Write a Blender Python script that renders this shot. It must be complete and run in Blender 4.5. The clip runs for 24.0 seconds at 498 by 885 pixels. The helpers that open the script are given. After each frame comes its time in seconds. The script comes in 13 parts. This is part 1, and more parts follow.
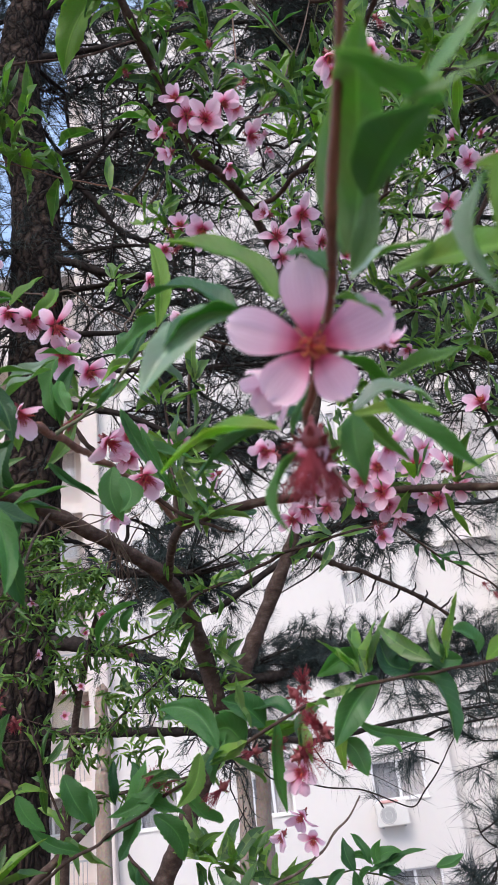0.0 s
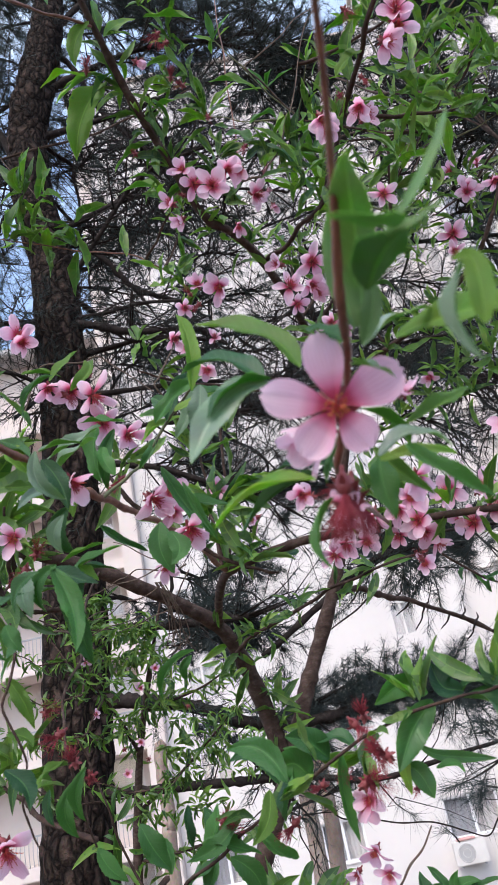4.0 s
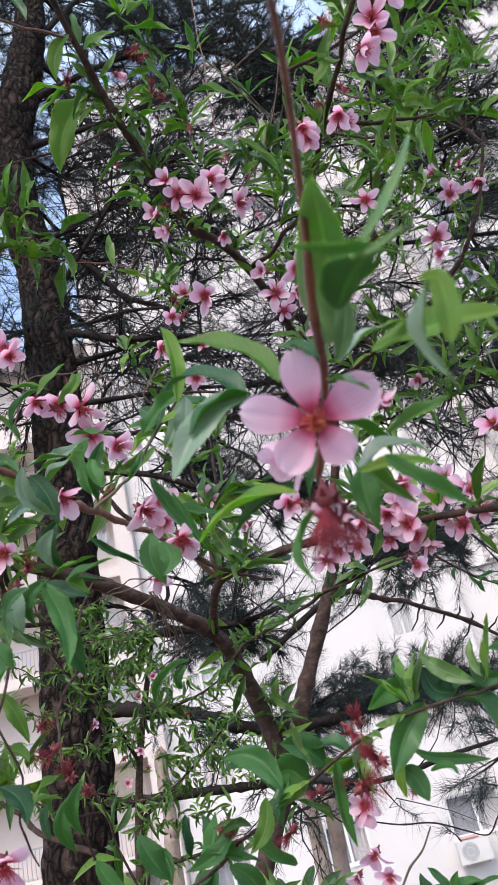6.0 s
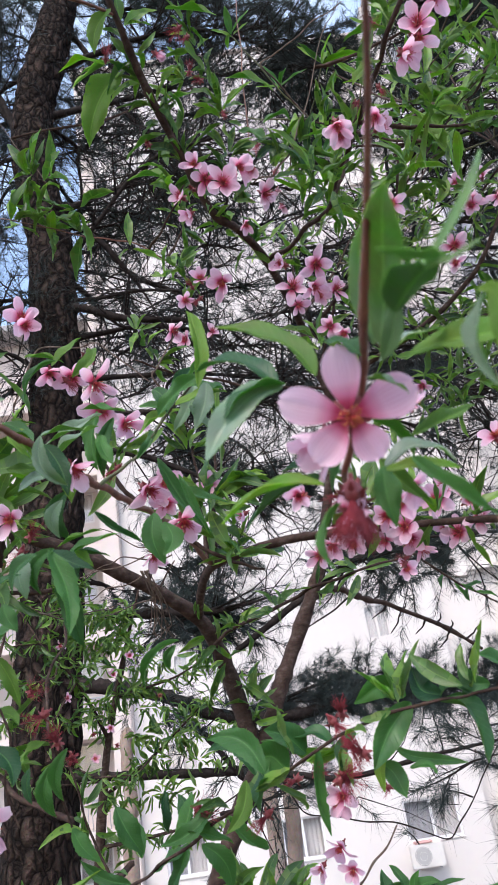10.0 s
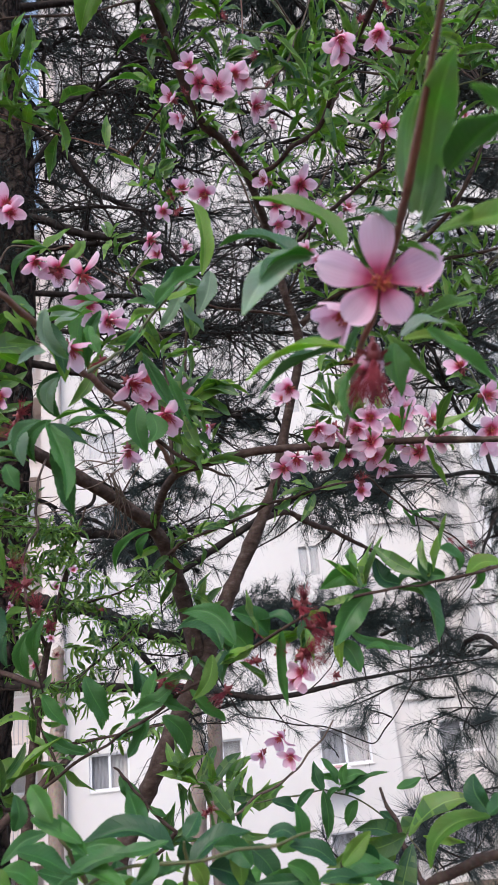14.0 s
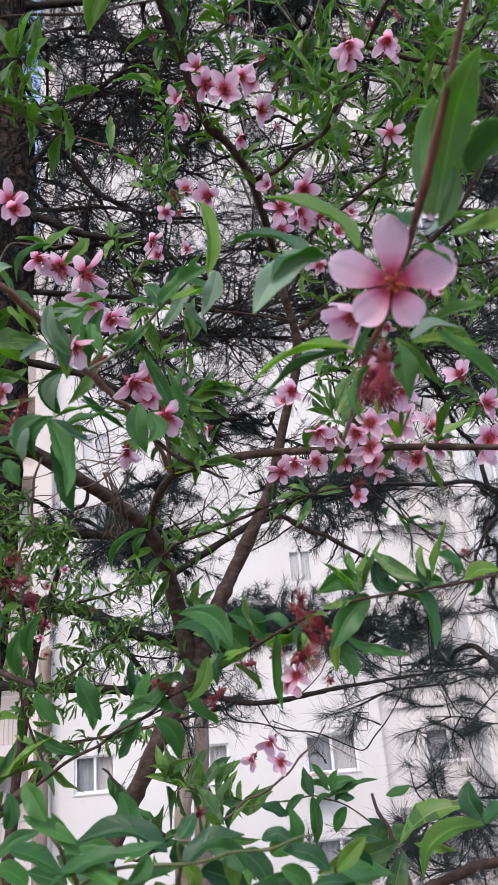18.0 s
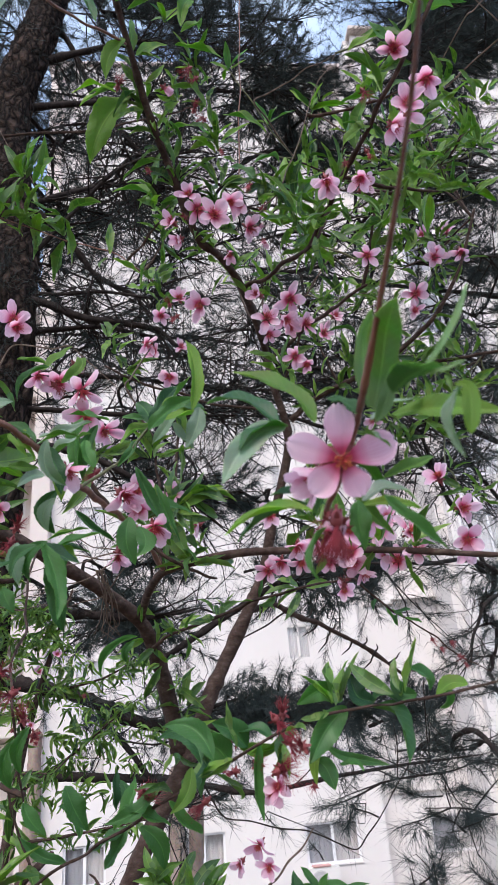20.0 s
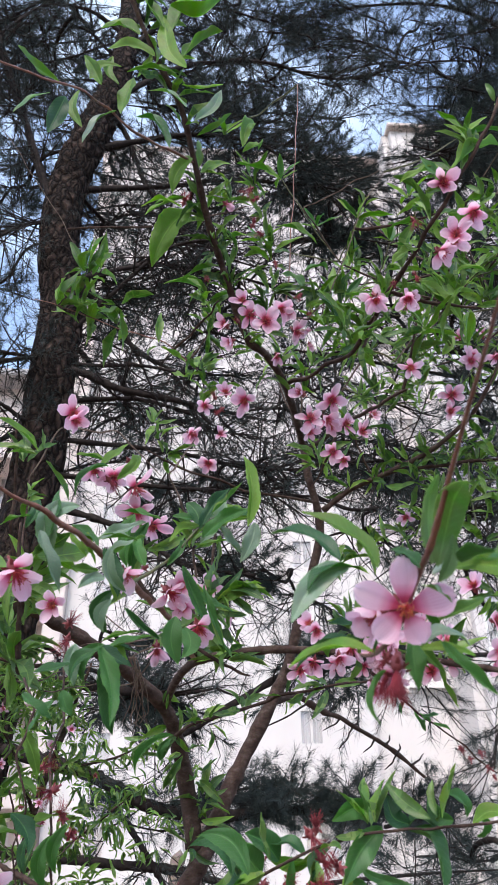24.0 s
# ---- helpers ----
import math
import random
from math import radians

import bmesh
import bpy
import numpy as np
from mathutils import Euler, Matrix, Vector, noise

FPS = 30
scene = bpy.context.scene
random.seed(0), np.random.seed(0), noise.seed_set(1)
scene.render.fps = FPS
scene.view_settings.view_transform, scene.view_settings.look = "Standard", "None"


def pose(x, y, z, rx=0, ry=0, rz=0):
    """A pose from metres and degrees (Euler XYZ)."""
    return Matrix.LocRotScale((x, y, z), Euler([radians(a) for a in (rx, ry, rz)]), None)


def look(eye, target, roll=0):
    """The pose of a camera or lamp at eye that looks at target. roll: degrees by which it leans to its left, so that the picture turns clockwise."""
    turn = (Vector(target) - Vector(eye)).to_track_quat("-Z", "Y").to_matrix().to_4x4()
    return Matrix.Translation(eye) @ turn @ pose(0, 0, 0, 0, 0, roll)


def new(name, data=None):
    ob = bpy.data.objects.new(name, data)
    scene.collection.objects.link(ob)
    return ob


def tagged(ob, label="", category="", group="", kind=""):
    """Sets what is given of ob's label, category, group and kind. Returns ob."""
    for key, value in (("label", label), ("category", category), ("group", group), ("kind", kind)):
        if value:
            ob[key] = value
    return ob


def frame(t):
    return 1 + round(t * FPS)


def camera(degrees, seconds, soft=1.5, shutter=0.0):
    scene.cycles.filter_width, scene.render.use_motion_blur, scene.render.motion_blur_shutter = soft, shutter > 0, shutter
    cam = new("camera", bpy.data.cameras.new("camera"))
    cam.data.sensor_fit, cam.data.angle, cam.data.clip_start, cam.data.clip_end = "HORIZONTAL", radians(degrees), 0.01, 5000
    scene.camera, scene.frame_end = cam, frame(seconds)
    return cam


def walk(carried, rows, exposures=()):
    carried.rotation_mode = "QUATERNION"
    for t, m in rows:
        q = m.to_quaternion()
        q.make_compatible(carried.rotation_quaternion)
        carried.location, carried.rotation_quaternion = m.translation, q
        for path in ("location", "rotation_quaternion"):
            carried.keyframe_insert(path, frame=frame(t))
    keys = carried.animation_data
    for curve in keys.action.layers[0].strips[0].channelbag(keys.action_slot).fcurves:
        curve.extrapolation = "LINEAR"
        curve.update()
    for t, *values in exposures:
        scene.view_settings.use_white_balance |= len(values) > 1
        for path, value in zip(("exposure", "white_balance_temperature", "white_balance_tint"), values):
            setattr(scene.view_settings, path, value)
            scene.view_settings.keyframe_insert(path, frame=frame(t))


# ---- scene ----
cam = camera(38.3, 24.0, 1.5)
PATH = [
    (0, (0.0078, 0.0106, 1.6111), (0.0728, 1.8777, 2.3250), -7.16),
    (0.5, (0.0094, 0.0060, 1.6077), (0.1007, 1.8669, 2.3351), -8.62),
    (1, (0.0116, 0.0008, 1.6075), (0.0557, 1.8520, 2.3632), -10.05),
    (1.5, (0.0147, 0.0009, 1.6057), (0.0346, 1.8536, 2.3587), -11.63),
    (2, (0.0127, 0.0015, 1.6050), (0.0159, 1.8486, 2.3720), -11.93),
    (2.5, (0.0128, -0.0031, 1.6048), (-0.0138, 1.8367, 2.3886), -12.69),
    (4.5, (0.0040, -0.0152, 1.6058), (0.0107, 1.8025, 2.4401), -12.01),
    (5, (0.0038, -0.0128, 1.6056), (0.0179, 1.8067, 2.4357), -11.98),
    (5.5, (0.0035, -0.0140, 1.6054), (0.0065, 1.8039, 2.4392), -12.15),
    (6, (0.0096, -0.0180, 1.6066), (0.0285, 1.7990, 2.4422), -14.00),
    (6.5, (0.0105, -0.0215, 1.6074), (0.0099, 1.7835, 2.4687), -14.36),
    (7, (0.0059, -0.0184, 1.6039), (0.0202, 1.8015, 2.4331), -13.56),
    (7.5, (-0.0007, -0.0139, 1.6018), (0.0110, 1.8191, 2.4016), -11.88),
    (8, (0.0007, -0.0172, 1.6021), (0.0129, 1.8164, 2.4008), -11.63),
    (8.5, (0.0008, -0.0169, 1.6015), (0.0057, 1.8194, 2.3940), -11.30),
    (9, (-0.0033, -0.0192, 1.6037), (0.0032, 1.8135, 2.4046), -9.74),
    (9.5, (-0.0015, -0.0184, 1.6044), (0.0191, 1.8157, 2.4015), -9.11),
    (10, (-0.0020, -0.0236, 1.6055), (0.0325, 1.8052, 2.4145), -8.92),
    (10.5, (-0.0089, -0.0236, 1.6052), (0.0706, 1.8115, 2.3964), -7.37),
    (12.5, (-0.0281, -0.0228, 1.5944), (0.0775, 1.8492, 2.2904), -4.93),
    (13, (-0.0265, -0.0297, 1.5907), (0.1132, 1.8471, 2.2674), -5.89),
    (13.5, (-0.0286, -0.0300, 1.5821), (0.1254, 1.8629, 2.2092), -5.82),
    (14, (-0.0305, -0.0321, 1.5780), (0.1337, 1.8592, 2.2074), -5.90),
    (14.5, (-0.0332, -0.0317, 1.5773), (0.1331, 1.8597, 2.2056), -5.63),
    (15, (-0.0343, -0.0320, 1.5773), (0.1486, 1.8566, 2.2097), -5.52),
    (15.5, (-0.0382, -0.0346, 1.5772), (0.1499, 1.8518, 2.2146), -5.25),
    (16, (-0.0376, -0.0334, 1.5767), (0.1513, 1.8566, 2.2031), -5.05),
    (16.5, (-0.0375, -0.0299, 1.5772), (0.1533, 1.8586, 2.2077), -4.99),
    (17, (-0.0374, -0.0286, 1.5771), (0.1474, 1.8566, 2.2189), -4.87),
    (17.5, (-0.0359, -0.0271, 1.5769), (0.1518, 1.8595, 2.2135), -4.84),
    (19.5, (-0.0308, -0.0601, 1.5864), (0.1249, 1.7885, 2.3338), -4.00),
    (20, (-0.0266, -0.0708, 1.5932), (0.1721, 1.7407, 2.4171), -5.03),
    (20.5, (-0.0307, -0.0793, 1.5958), (0.1648, 1.7085, 2.4707), -5.50),
    (21, (-0.0342, -0.0802, 1.5985), (0.1644, 1.6903, 2.5073), -5.69),
    (21.5, (-0.0328, -0.0847, 1.5996), (0.1623, 1.6762, 2.5276), -5.72),
    (22, (-0.0365, -0.0884, 1.6001), (0.1439, 1.6602, 2.5540), -5.20),
    (22.5, (-0.0399, -0.0907, 1.6021), (0.1177, 1.6461, 2.5812), -3.74),
    (23, (-0.0440, -0.0931, 1.6050), (0.0718, 1.6333, 2.6081), -1.54),
    (23.5, (-0.0450, -0.0992, 1.6073), (0.0819, 1.6212, 2.6195), -0.71),
    (24, (-0.0473, -0.1037, 1.6071), (0.0866, 1.6199, 2.6127), -0.98),
]
walk(cam, [(t, look(eye, target, roll)) for t, eye, target, roll in PATH], [(0.0, 1.6), (2.0, 1.66), (5.0, 1.67), (8.0, 1.76), (10.0, 1.74), (13.0, 1.59), (17.0, 1.52), (20.0, 1.57), (22.0, 1.64), (24.0, 1.7)])
cam.data.dof.use_dof, cam.data.dof.focus_distance, cam.data.dof.aperture_fstop = True, 1.2, 45.0
SKY_STRENGTH, SUN_STRENGTH, NEEDLE_R, HAZE = 0.15, 0.5, 0.0011, (2.25, 2.75, 3.5)
# ---- world, sun and exposure ----
world = bpy.data.worlds.new("sky")
scene.world = world
world.use_nodes = True
wn, wl = world.node_tree.nodes, world.node_tree.links
sky = wn.new("ShaderNodeTexSky")
sky.sky_type = "NISHITA"
sky.sun_disc = False
SUN_UP, SUN_ROUND = 52.0, 200.0
sky.sun_elevation, sky.sun_rotation = radians(SUN_UP), radians(SUN_ROUND)
sky.air_density, sky.dust_density, sky.ozone_density = 1.0, 2.5, 1.0
wn["Background"].inputs["Strength"].default_value = SKY_STRENGTH
# thin bright haze and torn cloud over the blue
place, puff, torn, haze = wn.new("ShaderNodeTexCoord"), wn.new("ShaderNodeTexNoise"), wn.new("ShaderNodeValToRGB"), wn.new("ShaderNodeMix")
puff.inputs["Scale"].default_value, puff.inputs["Detail"].default_value = 3.2, 7.0
torn.color_ramp.elements[0].position, torn.color_ramp.elements[0].color = 0.46, (0.12, 0.12, 0.12, 1)
torn.color_ramp.elements[1].position, torn.color_ramp.elements[1].color = 0.64, (0.9, 0.9, 0.9, 1)
haze.data_type = "RGBA"
haze.inputs[7].default_value = (*HAZE, 1)
wl.new(place.outputs["Generated"], puff.inputs["Vector"])
wl.new(puff.outputs["Fac"], torn.inputs["Fac"])
wl.new(torn.outputs["Color"], haze.inputs[0])
wl.new(sky.outputs["Color"], haze.inputs[6])
wl.new(haze.outputs[2], wn["Background"].inputs["Color"])

sun = new("sun", bpy.data.lights.new("sun", "SUN"))
sun.data.energy, sun.data.angle, sun.data.color = SUN_STRENGTH, radians(20), (1.0, 0.93, 0.88)
sun_way = Vector((math.sin(radians(SUN_ROUND)) * math.cos(radians(SUN_UP)), math.cos(radians(SUN_ROUND)) * math.cos(radians(SUN_UP)), math.sin(radians(SUN_UP))))
sun.matrix_world = look(sun_way * 40, (0, 0, 0))


# ---- materials ----
def material(name, base, rough=0.6, metal=0.0):
    m = bpy.data.materials.new(name)
    m.use_nodes = True
    b = m.node_tree.nodes["Principled BSDF"]
    b.inputs["Base Color"].default_value = (*base, 1)
    b.inputs["Roughness"].default_value, b.inputs["Metallic"].default_value = rough, metal
    return m, m.node_tree.nodes, m.node_tree.links, b


def ramp(n, stops):
    r = n.new("ShaderNodeValToRGB")
    while len(r.color_ramp.elements) < len(stops):
        r.color_ramp.elements.new(0.5)
    for e, (at, colour) in zip(r.color_ramp.elements, stops):
        e.position, e.color = at, (*colour, 1)
    return r


def mixed(n, l, mode, amount, a, b):
    x = n.new("ShaderNodeMix")
    x.data_type, x.blend_type = "RGBA", mode
    x.inputs[0].default_value = amount if not hasattr(amount, "links") else 0
    if hasattr(amount, "links"):
        l.new(amount, x.inputs[0])
    for socket, v in ((x.inputs[6], a), (x.inputs[7], b)):
        if hasattr(v, "links"):
            l.new(v, socket)
        else:
            socket.default_value = (*v, 1)
    return x.outputs[2]


def grain(n, l, scale, detail=6.0, kind="ShaderNodeTexNoise", stretch=(1, 1, 1), space="Object"):
    c, mp, t = n.new("ShaderNodeTexCoord"), n.new("ShaderNodeMapping"), n.new(kind)
    mp.inputs["Scale"].default_value = stretch
    l.new(c.outputs[space], mp.inputs["Vector"])
    l.new(mp.outputs["Vector"], t.inputs["Vector"])
    t.inputs["Scale"].default_value = scale
    if kind == "ShaderNodeTexNoise":
        t.inputs["Detail"].default_value = detail
    return t


def bumped(n, l, bsdf, height, strength, distance):
    b = n.new("ShaderNodeBump")
    b.inputs["Strength"].default_value, b.inputs["Distance"].default_value = strength, distance
    l.new(height, b.inputs["Height"])
    l.new(b.outputs["Normal"], bsdf.inputs["Normal"])


def leaf_material(name, dark, light, under, see_through, per_island, gloss=(0.55, 0.36)):
    """A leaf: midrib and side veins along its own length, gloss on top, light passing through."""
    m, n, l, b = material(name, dark, 0.45)
    uv = n.new("ShaderNodeUVMap")
    sp = n.new("ShaderNodeSeparateXYZ")
    l.new(uv.outputs["UV"], sp.inputs["Vector"])
    side = n.new("ShaderNodeMath"); side.operation = "SUBTRACT"; side.inputs[1].default_value = 0.5
    l.new(sp.outputs["X"], side.inputs[0])
    away = n.new("ShaderNodeMath"); away.operation = "ABSOLUTE"
    l.new(side.outputs[0], away.inputs[0])
    rib = ramp(n, [(0.0, (0.38, 0.38, 0.38)), (0.015, (0.2, 0.2, 0.2)), (0.035, (0, 0, 0))])
    l.new(away.outputs[0], rib.inputs["Fac"])
    slope = n.new("ShaderNodeMath"); slope.operation = "MULTIPLY_ADD"; slope.inputs[1].default_value = -0.35
    l.new(away.outputs[0], slope.inputs[0]); l.new(sp.outputs["Y"], slope.inputs[2])
    wave = n.new("ShaderNodeMath"); wave.operation = "MULTIPLY"; wave.inputs[1].default_value = 75.0
    l.new(slope.outputs[0], wave.inputs[0])
    sine = n.new("ShaderNodeMath"); sine.operation = "SINE"
    l.new(wave.outputs[0], sine.inputs[0])
    vein = ramp(n, [(0.80, (0, 0, 0)), (1.0, (1, 1, 1))])
    l.new(sine.outputs[0], vein.inputs["Fac"])
    if per_island:
        any_ = n.new("ShaderNodeNewGeometry").outputs["Random Per Island"]
    else:
        any_ = n.new("ShaderNodeObjectInfo").outputs["Random"]
    tone = ramp(n, [(0.0, dark), (0.55, tuple(0.5 * (p + q) for p, q in zip(dark, light))), (1.0, light)])
    l.new(any_, tone.inputs["Fac"])
    patch = grain(n, l, 90.0, 4.0)
    c = mixed(n, l, "MULTIPLY", 0.45, tone.outputs[0], patch.outputs["Color"])
    c = mixed(n, l, "MIX", rib.outputs[0], c, tuple(1.5 * v + 0.02 for v in light))
    faint = n.new("ShaderNodeMath"); faint.operation = "MULTIPLY"; faint.inputs[1].default_value = 0.07
    l.new(vein.outputs[0], faint.inputs[0])
    c = mixed(n, l, "MIX", faint.outputs[0], c, under)
    l.new(c, b.inputs["Base Color"])
    swell = grain(n, l, 34.0, 3.0)
    lumpy = n.new("ShaderNodeMath"); lumpy.operation = "MULTIPLY_ADD"; lumpy.inputs[1].default_value = 0.25
    l.new(vein.outputs[0], lumpy.inputs[0]); l.new(swell.outputs["Fac"], lumpy.inputs[2])
    bumped(n, l, b, lumpy.outputs[0], 0.5, 0.0016)
    b.inputs["Specular IOR Level"].default_value, b.inputs["Roughness"].default_value = gloss
    thin = n.new("ShaderNodeBsdfTranslucent")
    glow = mixed(n, l, "MULTIPLY", 1.0, c, (2.3, 2.4, 1.0))
    l.new(glow, thin.inputs["Color"])
    both = n.new("ShaderNodeMixShader"); both.inputs[0].default_value = see_through
    l.new(b.outputs[0], both.inputs[1]); l.new(thin.outputs[0], both.inputs[2])
    l.new(both.outputs[0], n["Material Output"].inputs["Surface"])
    return m


def petal_material():
    """Pink from a deep throat to a pale rim, with fine darker veins along the petal."""
    m, n, l, b = material("petal_pink", (0.8, 0.45, 0.58), 0.55)
    uv = n.new("ShaderNodeUVMap")
    sp = n.new("ShaderNodeSeparateXYZ")
    l.new(uv.outputs["UV"], sp.inputs["Vector"])
    tone = ramp(n, [(0.0, (0.34, 0.01, 0.035)), (0.15, (0.52, 0.055, 0.13)), (0.27, (0.76, 0.26, 0.4)), (0.46, (0.9, 0.56, 0.7)), (1.0, (0.95, 0.76, 0.86))])
    l.new(sp.outputs["Y"], tone.inputs["Fac"])
    fan = n.new("ShaderNodeMath"); fan.operation = "MULTIPLY"; fan.inputs[1].default_value = 60.0
    l.new(sp.outputs["X"], fan.inputs[0])
    sine = n.new("ShaderNodeMath"); sine.operation = "SINE"
    l.new(fan.outputs[0], sine.inputs[0])
    line = ramp(n, [(0.5, (0, 0, 0)), (1.0, (0.24, 0.24, 0.24))])
    l.new(sine.outputs[0], line.inputs["Fac"])
    c = mixed(n, l, "MIX", line.outputs[0], tone.outputs[0], (0.66, 0.2, 0.36))
    some = n.new("ShaderNodeObjectInfo").outputs["Random"]
    pale = ramp(n, [(0.0, (0.9, 0.76, 0.84)), (0.6, (0.97, 0.93, 0.96)), (1.0, (1, 1, 1))])
    l.new(some, pale.inputs["Fac"])
    c = mixed(n, l, "MULTIPLY", 1.0, c, pale.outputs[0])
    spot = grain(n, l, 260.0, 3.0)
    c = mixed(n, l, "MULTIPLY", 0.12, c, spot.outputs["Color"])
    l.new(c, b.inputs["Base Color"])
    bumped(n, l, b, spot.outputs["Fac"], 0.15, 0.0005)
    thin = n.new("ShaderNodeBsdfTranslucent")
    l.new(c, thin.inputs["Color"])
    both = n.new("ShaderNodeMixShader"); both.inputs[0].default_value = 0.52
    l.new(b.outputs[0], both.inputs[1]); l.new(thin.outputs[0], both.inputs[2])
    l.new(both.outputs[0], n["Material Output"].inputs["Surface"])
    return m


def bark_material(name, low, mid, high, scale, stretch, depth, rough=0.85):
    m, n, l, b = material(name, mid, rough)
    b.inputs["Specular IOR Level"].default_value = 0.5 if rough < 0.6 else 0.12
    plate = grain(n, l, scale, 8.0, stretch=stretch)
    plate.inputs["Roughness"].default_value = 0.65
    tone = ramp(n, [(0.3, low), (0.52, mid), (0.72, high)])
    l.new(plate.outputs["Fac"], tone.inputs["Fac"])
    fleck = grain(n, l, scale * 6, 4.0)
    c = mixed(n, l, "MULTIPLY", 0.5, tone.outputs[0], fleck.outputs["Color"])
    l.new(c, b.inputs["Base Color"])
    bumped(n, l, b, plate.outputs["Fac"], 0.9, depth)
    return m


def plain_material(name, base, rough, scale=40.0, amount=0.25, depth=0.0, metal=0.0, stretch=(1, 1, 1)):
    m, n, l, b = material(name, base, rough, metal)
    big, fine = grain(n, l, scale * 0.12, 5.0, stretch=stretch), grain(n, l, scale, 5.0)
    c = mixed(n, l, "MULTIPLY", amount, base, ramp_of(n, l, big))
    c = mixed(n, l, "MULTIPLY", amount * 0.6, c, fine.outputs["Color"])
    l.new(c, b.inputs["Base Color"])
    if depth:
        bumped(n, l, b, fine.outputs["Fac"], 0.5, depth)
    return m


def ramp_of(n, l, tex):
    r = ramp(n, [(0.35, (0.55, 0.53, 0.5)), (0.65, (1, 1, 1))])
    l.new(tex.outputs["Fac"], r.inputs["Fac"])
    return r.outputs[0]


def scaly_bark():
    """Long flaking plates of red-brown bark, parted by dark cracks."""
    m, n, l, b = material("pine_bark", (0.05, 0.03, 0.025), 0.9)
    b.inputs["Specular IOR Level"].default_value = 0.1
    warp = grain(n, l, 9.0, 4.0)
    c, mp, cell, rim = n.new("ShaderNodeTexCoord"), n.new("ShaderNodeMapping"), n.new("ShaderNodeTexVoronoi"), n.new("ShaderNodeTexVoronoi")
    mp.inputs["Scale"].default_value = (1, 1, 0.42)
    shift = mixed(n, l, "ADD", 0.09, c.outputs["Object"], warp.outputs["Color"])
    l.new(shift, mp.inputs["Vector"])
    rim.feature = "DISTANCE_TO_EDGE"
    for v in (cell, rim):
        l.new(mp.outputs["Vector"], v.inputs["Vector"])
        v.inputs["Scale"].default_value = 26.0
    edge = ramp(n, [(0.0, (0.008, 0.006, 0.006)), (0.07, (0.026, 0.018, 0.015)), (0.22, (0.058, 0.04, 0.033)), (0.6, (0.118, 0.08, 0.067))])
    l.new(rim.outputs["Distance"], edge.inputs["Fac"])
    hue = n.new("ShaderNodeHueSaturation")
    l.new(edge.outputs[0], hue.inputs["Color"])
    part = n.new("ShaderNodeMapRange"); part.inputs[3].default_value, part.inputs[4].default_value = 0.45, 1.3
    l.new(cell.outputs["Color"], part.inputs[0])
    l.new(part.outputs[0], hue.inputs["Value"])
    fine = grain(n, l, 120.0, 6.0)
    c2 = mixed(n, l, "MULTIPLY", 0.6, hue.outputs[0], fine.outputs["Color"])
    l.new(c2, b.inputs["Base Color"])
    lift = n.new("ShaderNodeMath"); lift.operation = "MULTIPLY_ADD"; lift.inputs[1].default_value = 0.15
    l.new(fine.outputs["Fac"], lift.inputs[0]); l.new(rim.outputs["Distance"], lift.inputs[2])
    bumped(n, l, b, lift.outputs[0], 1.0, 0.05)
    return m


LEAF = leaf_material("peach_leaf", (0.03, 0.105, 0.045), (0.1, 0.26, 0.068), (0.14, 0.26, 0.12), 0.46, False, (0.42, 0.4))
LEAF_YOUNG = leaf_material("young_peach_leaf", (0.115, 0.23, 0.045), (0.21, 0.35, 0.065), (0.2, 0.32, 0.1), 0.5, False, (0.35, 0.5))
LEAF_MANY = leaf_material("peach_foliage", (0.04, 0.11, 0.04), (0.23, 0.38, 0.075), (0.16, 0.26, 0.12), 0.48, True)
LEAF_DULL = leaf_material("pale_peach_leaf", (0.18, 0.27, 0.2), (0.27, 0.38, 0.29), (0.3, 0.38, 0.3), 0.4, False)
LEAF_TENDER = leaf_material("tender_peach_leaf", (0.16, 0.27, 0.12), (0.21, 0.34, 0.155), (0.24, 0.36, 0.18), 0.42, False, (0.35, 0.5))
# glossy grey-green leaf; the whitish sheen of the sky is mixed into its colour
LEAF_SHEEN_TINT = leaf_material("sheen_tinted_peach_leaf", (0.3, 0.38, 0.31), (0.38, 0.46, 0.38), (0.36, 0.42, 0.36), 0.3, False, (0.9, 0.25))
LEAF_UNDER = leaf_material("leaf_underside", (0.085, 0.19, 0.078), (0.15, 0.285, 0.11), (0.2, 0.31, 0.17), 0.48, False, (0.25, 0.6))
LEAF_UNDER_MANY = leaf_material("foliage_underside", (0.085, 0.17, 0.065), (0.22, 0.34, 0.12), (0.22, 0.31, 0.2), 0.48, True, (0.3, 0.6))
PETAL = petal_material()
CALYX = plain_material("calyx_red", (0.2, 0.03, 0.035), 0.6, 900, 0.4)
FILAMENT = plain_material("filament_rose", (0.42, 0.025, 0.04), 0.5, 900, 0.2)
ANTHER = plain_material("anther_ochre", (0.48, 0.14, 0.035), 0.7, 900, 0.3)
SPENT = plain_material("spent_filament", (0.32, 0.025, 0.045), 0.7, 900, 0.45)
STEM_RED = bark_material("shoot_bark", (0.11, 0.04, 0.025), (0.22, 0.082, 0.05), (0.31, 0.14, 0.09), 160.0, (1, 1, 0.5), 0.0006, 0.5)
STEM_GREEN = bark_material("green_shoot", (0.05, 0.06, 0.02), (0.1, 0.11, 0.035), (0.13, 0.085, 0.04), 120.0, (1, 1, 0.4), 0.0004, 0.5)
BARK = bark_material("peach_bark", (0.034, 0.02, 0.016), (0.078, 0.05, 0.041), (0.15, 0.108, 0.092), 70.0, (1, 1, 1.6), 0.002)
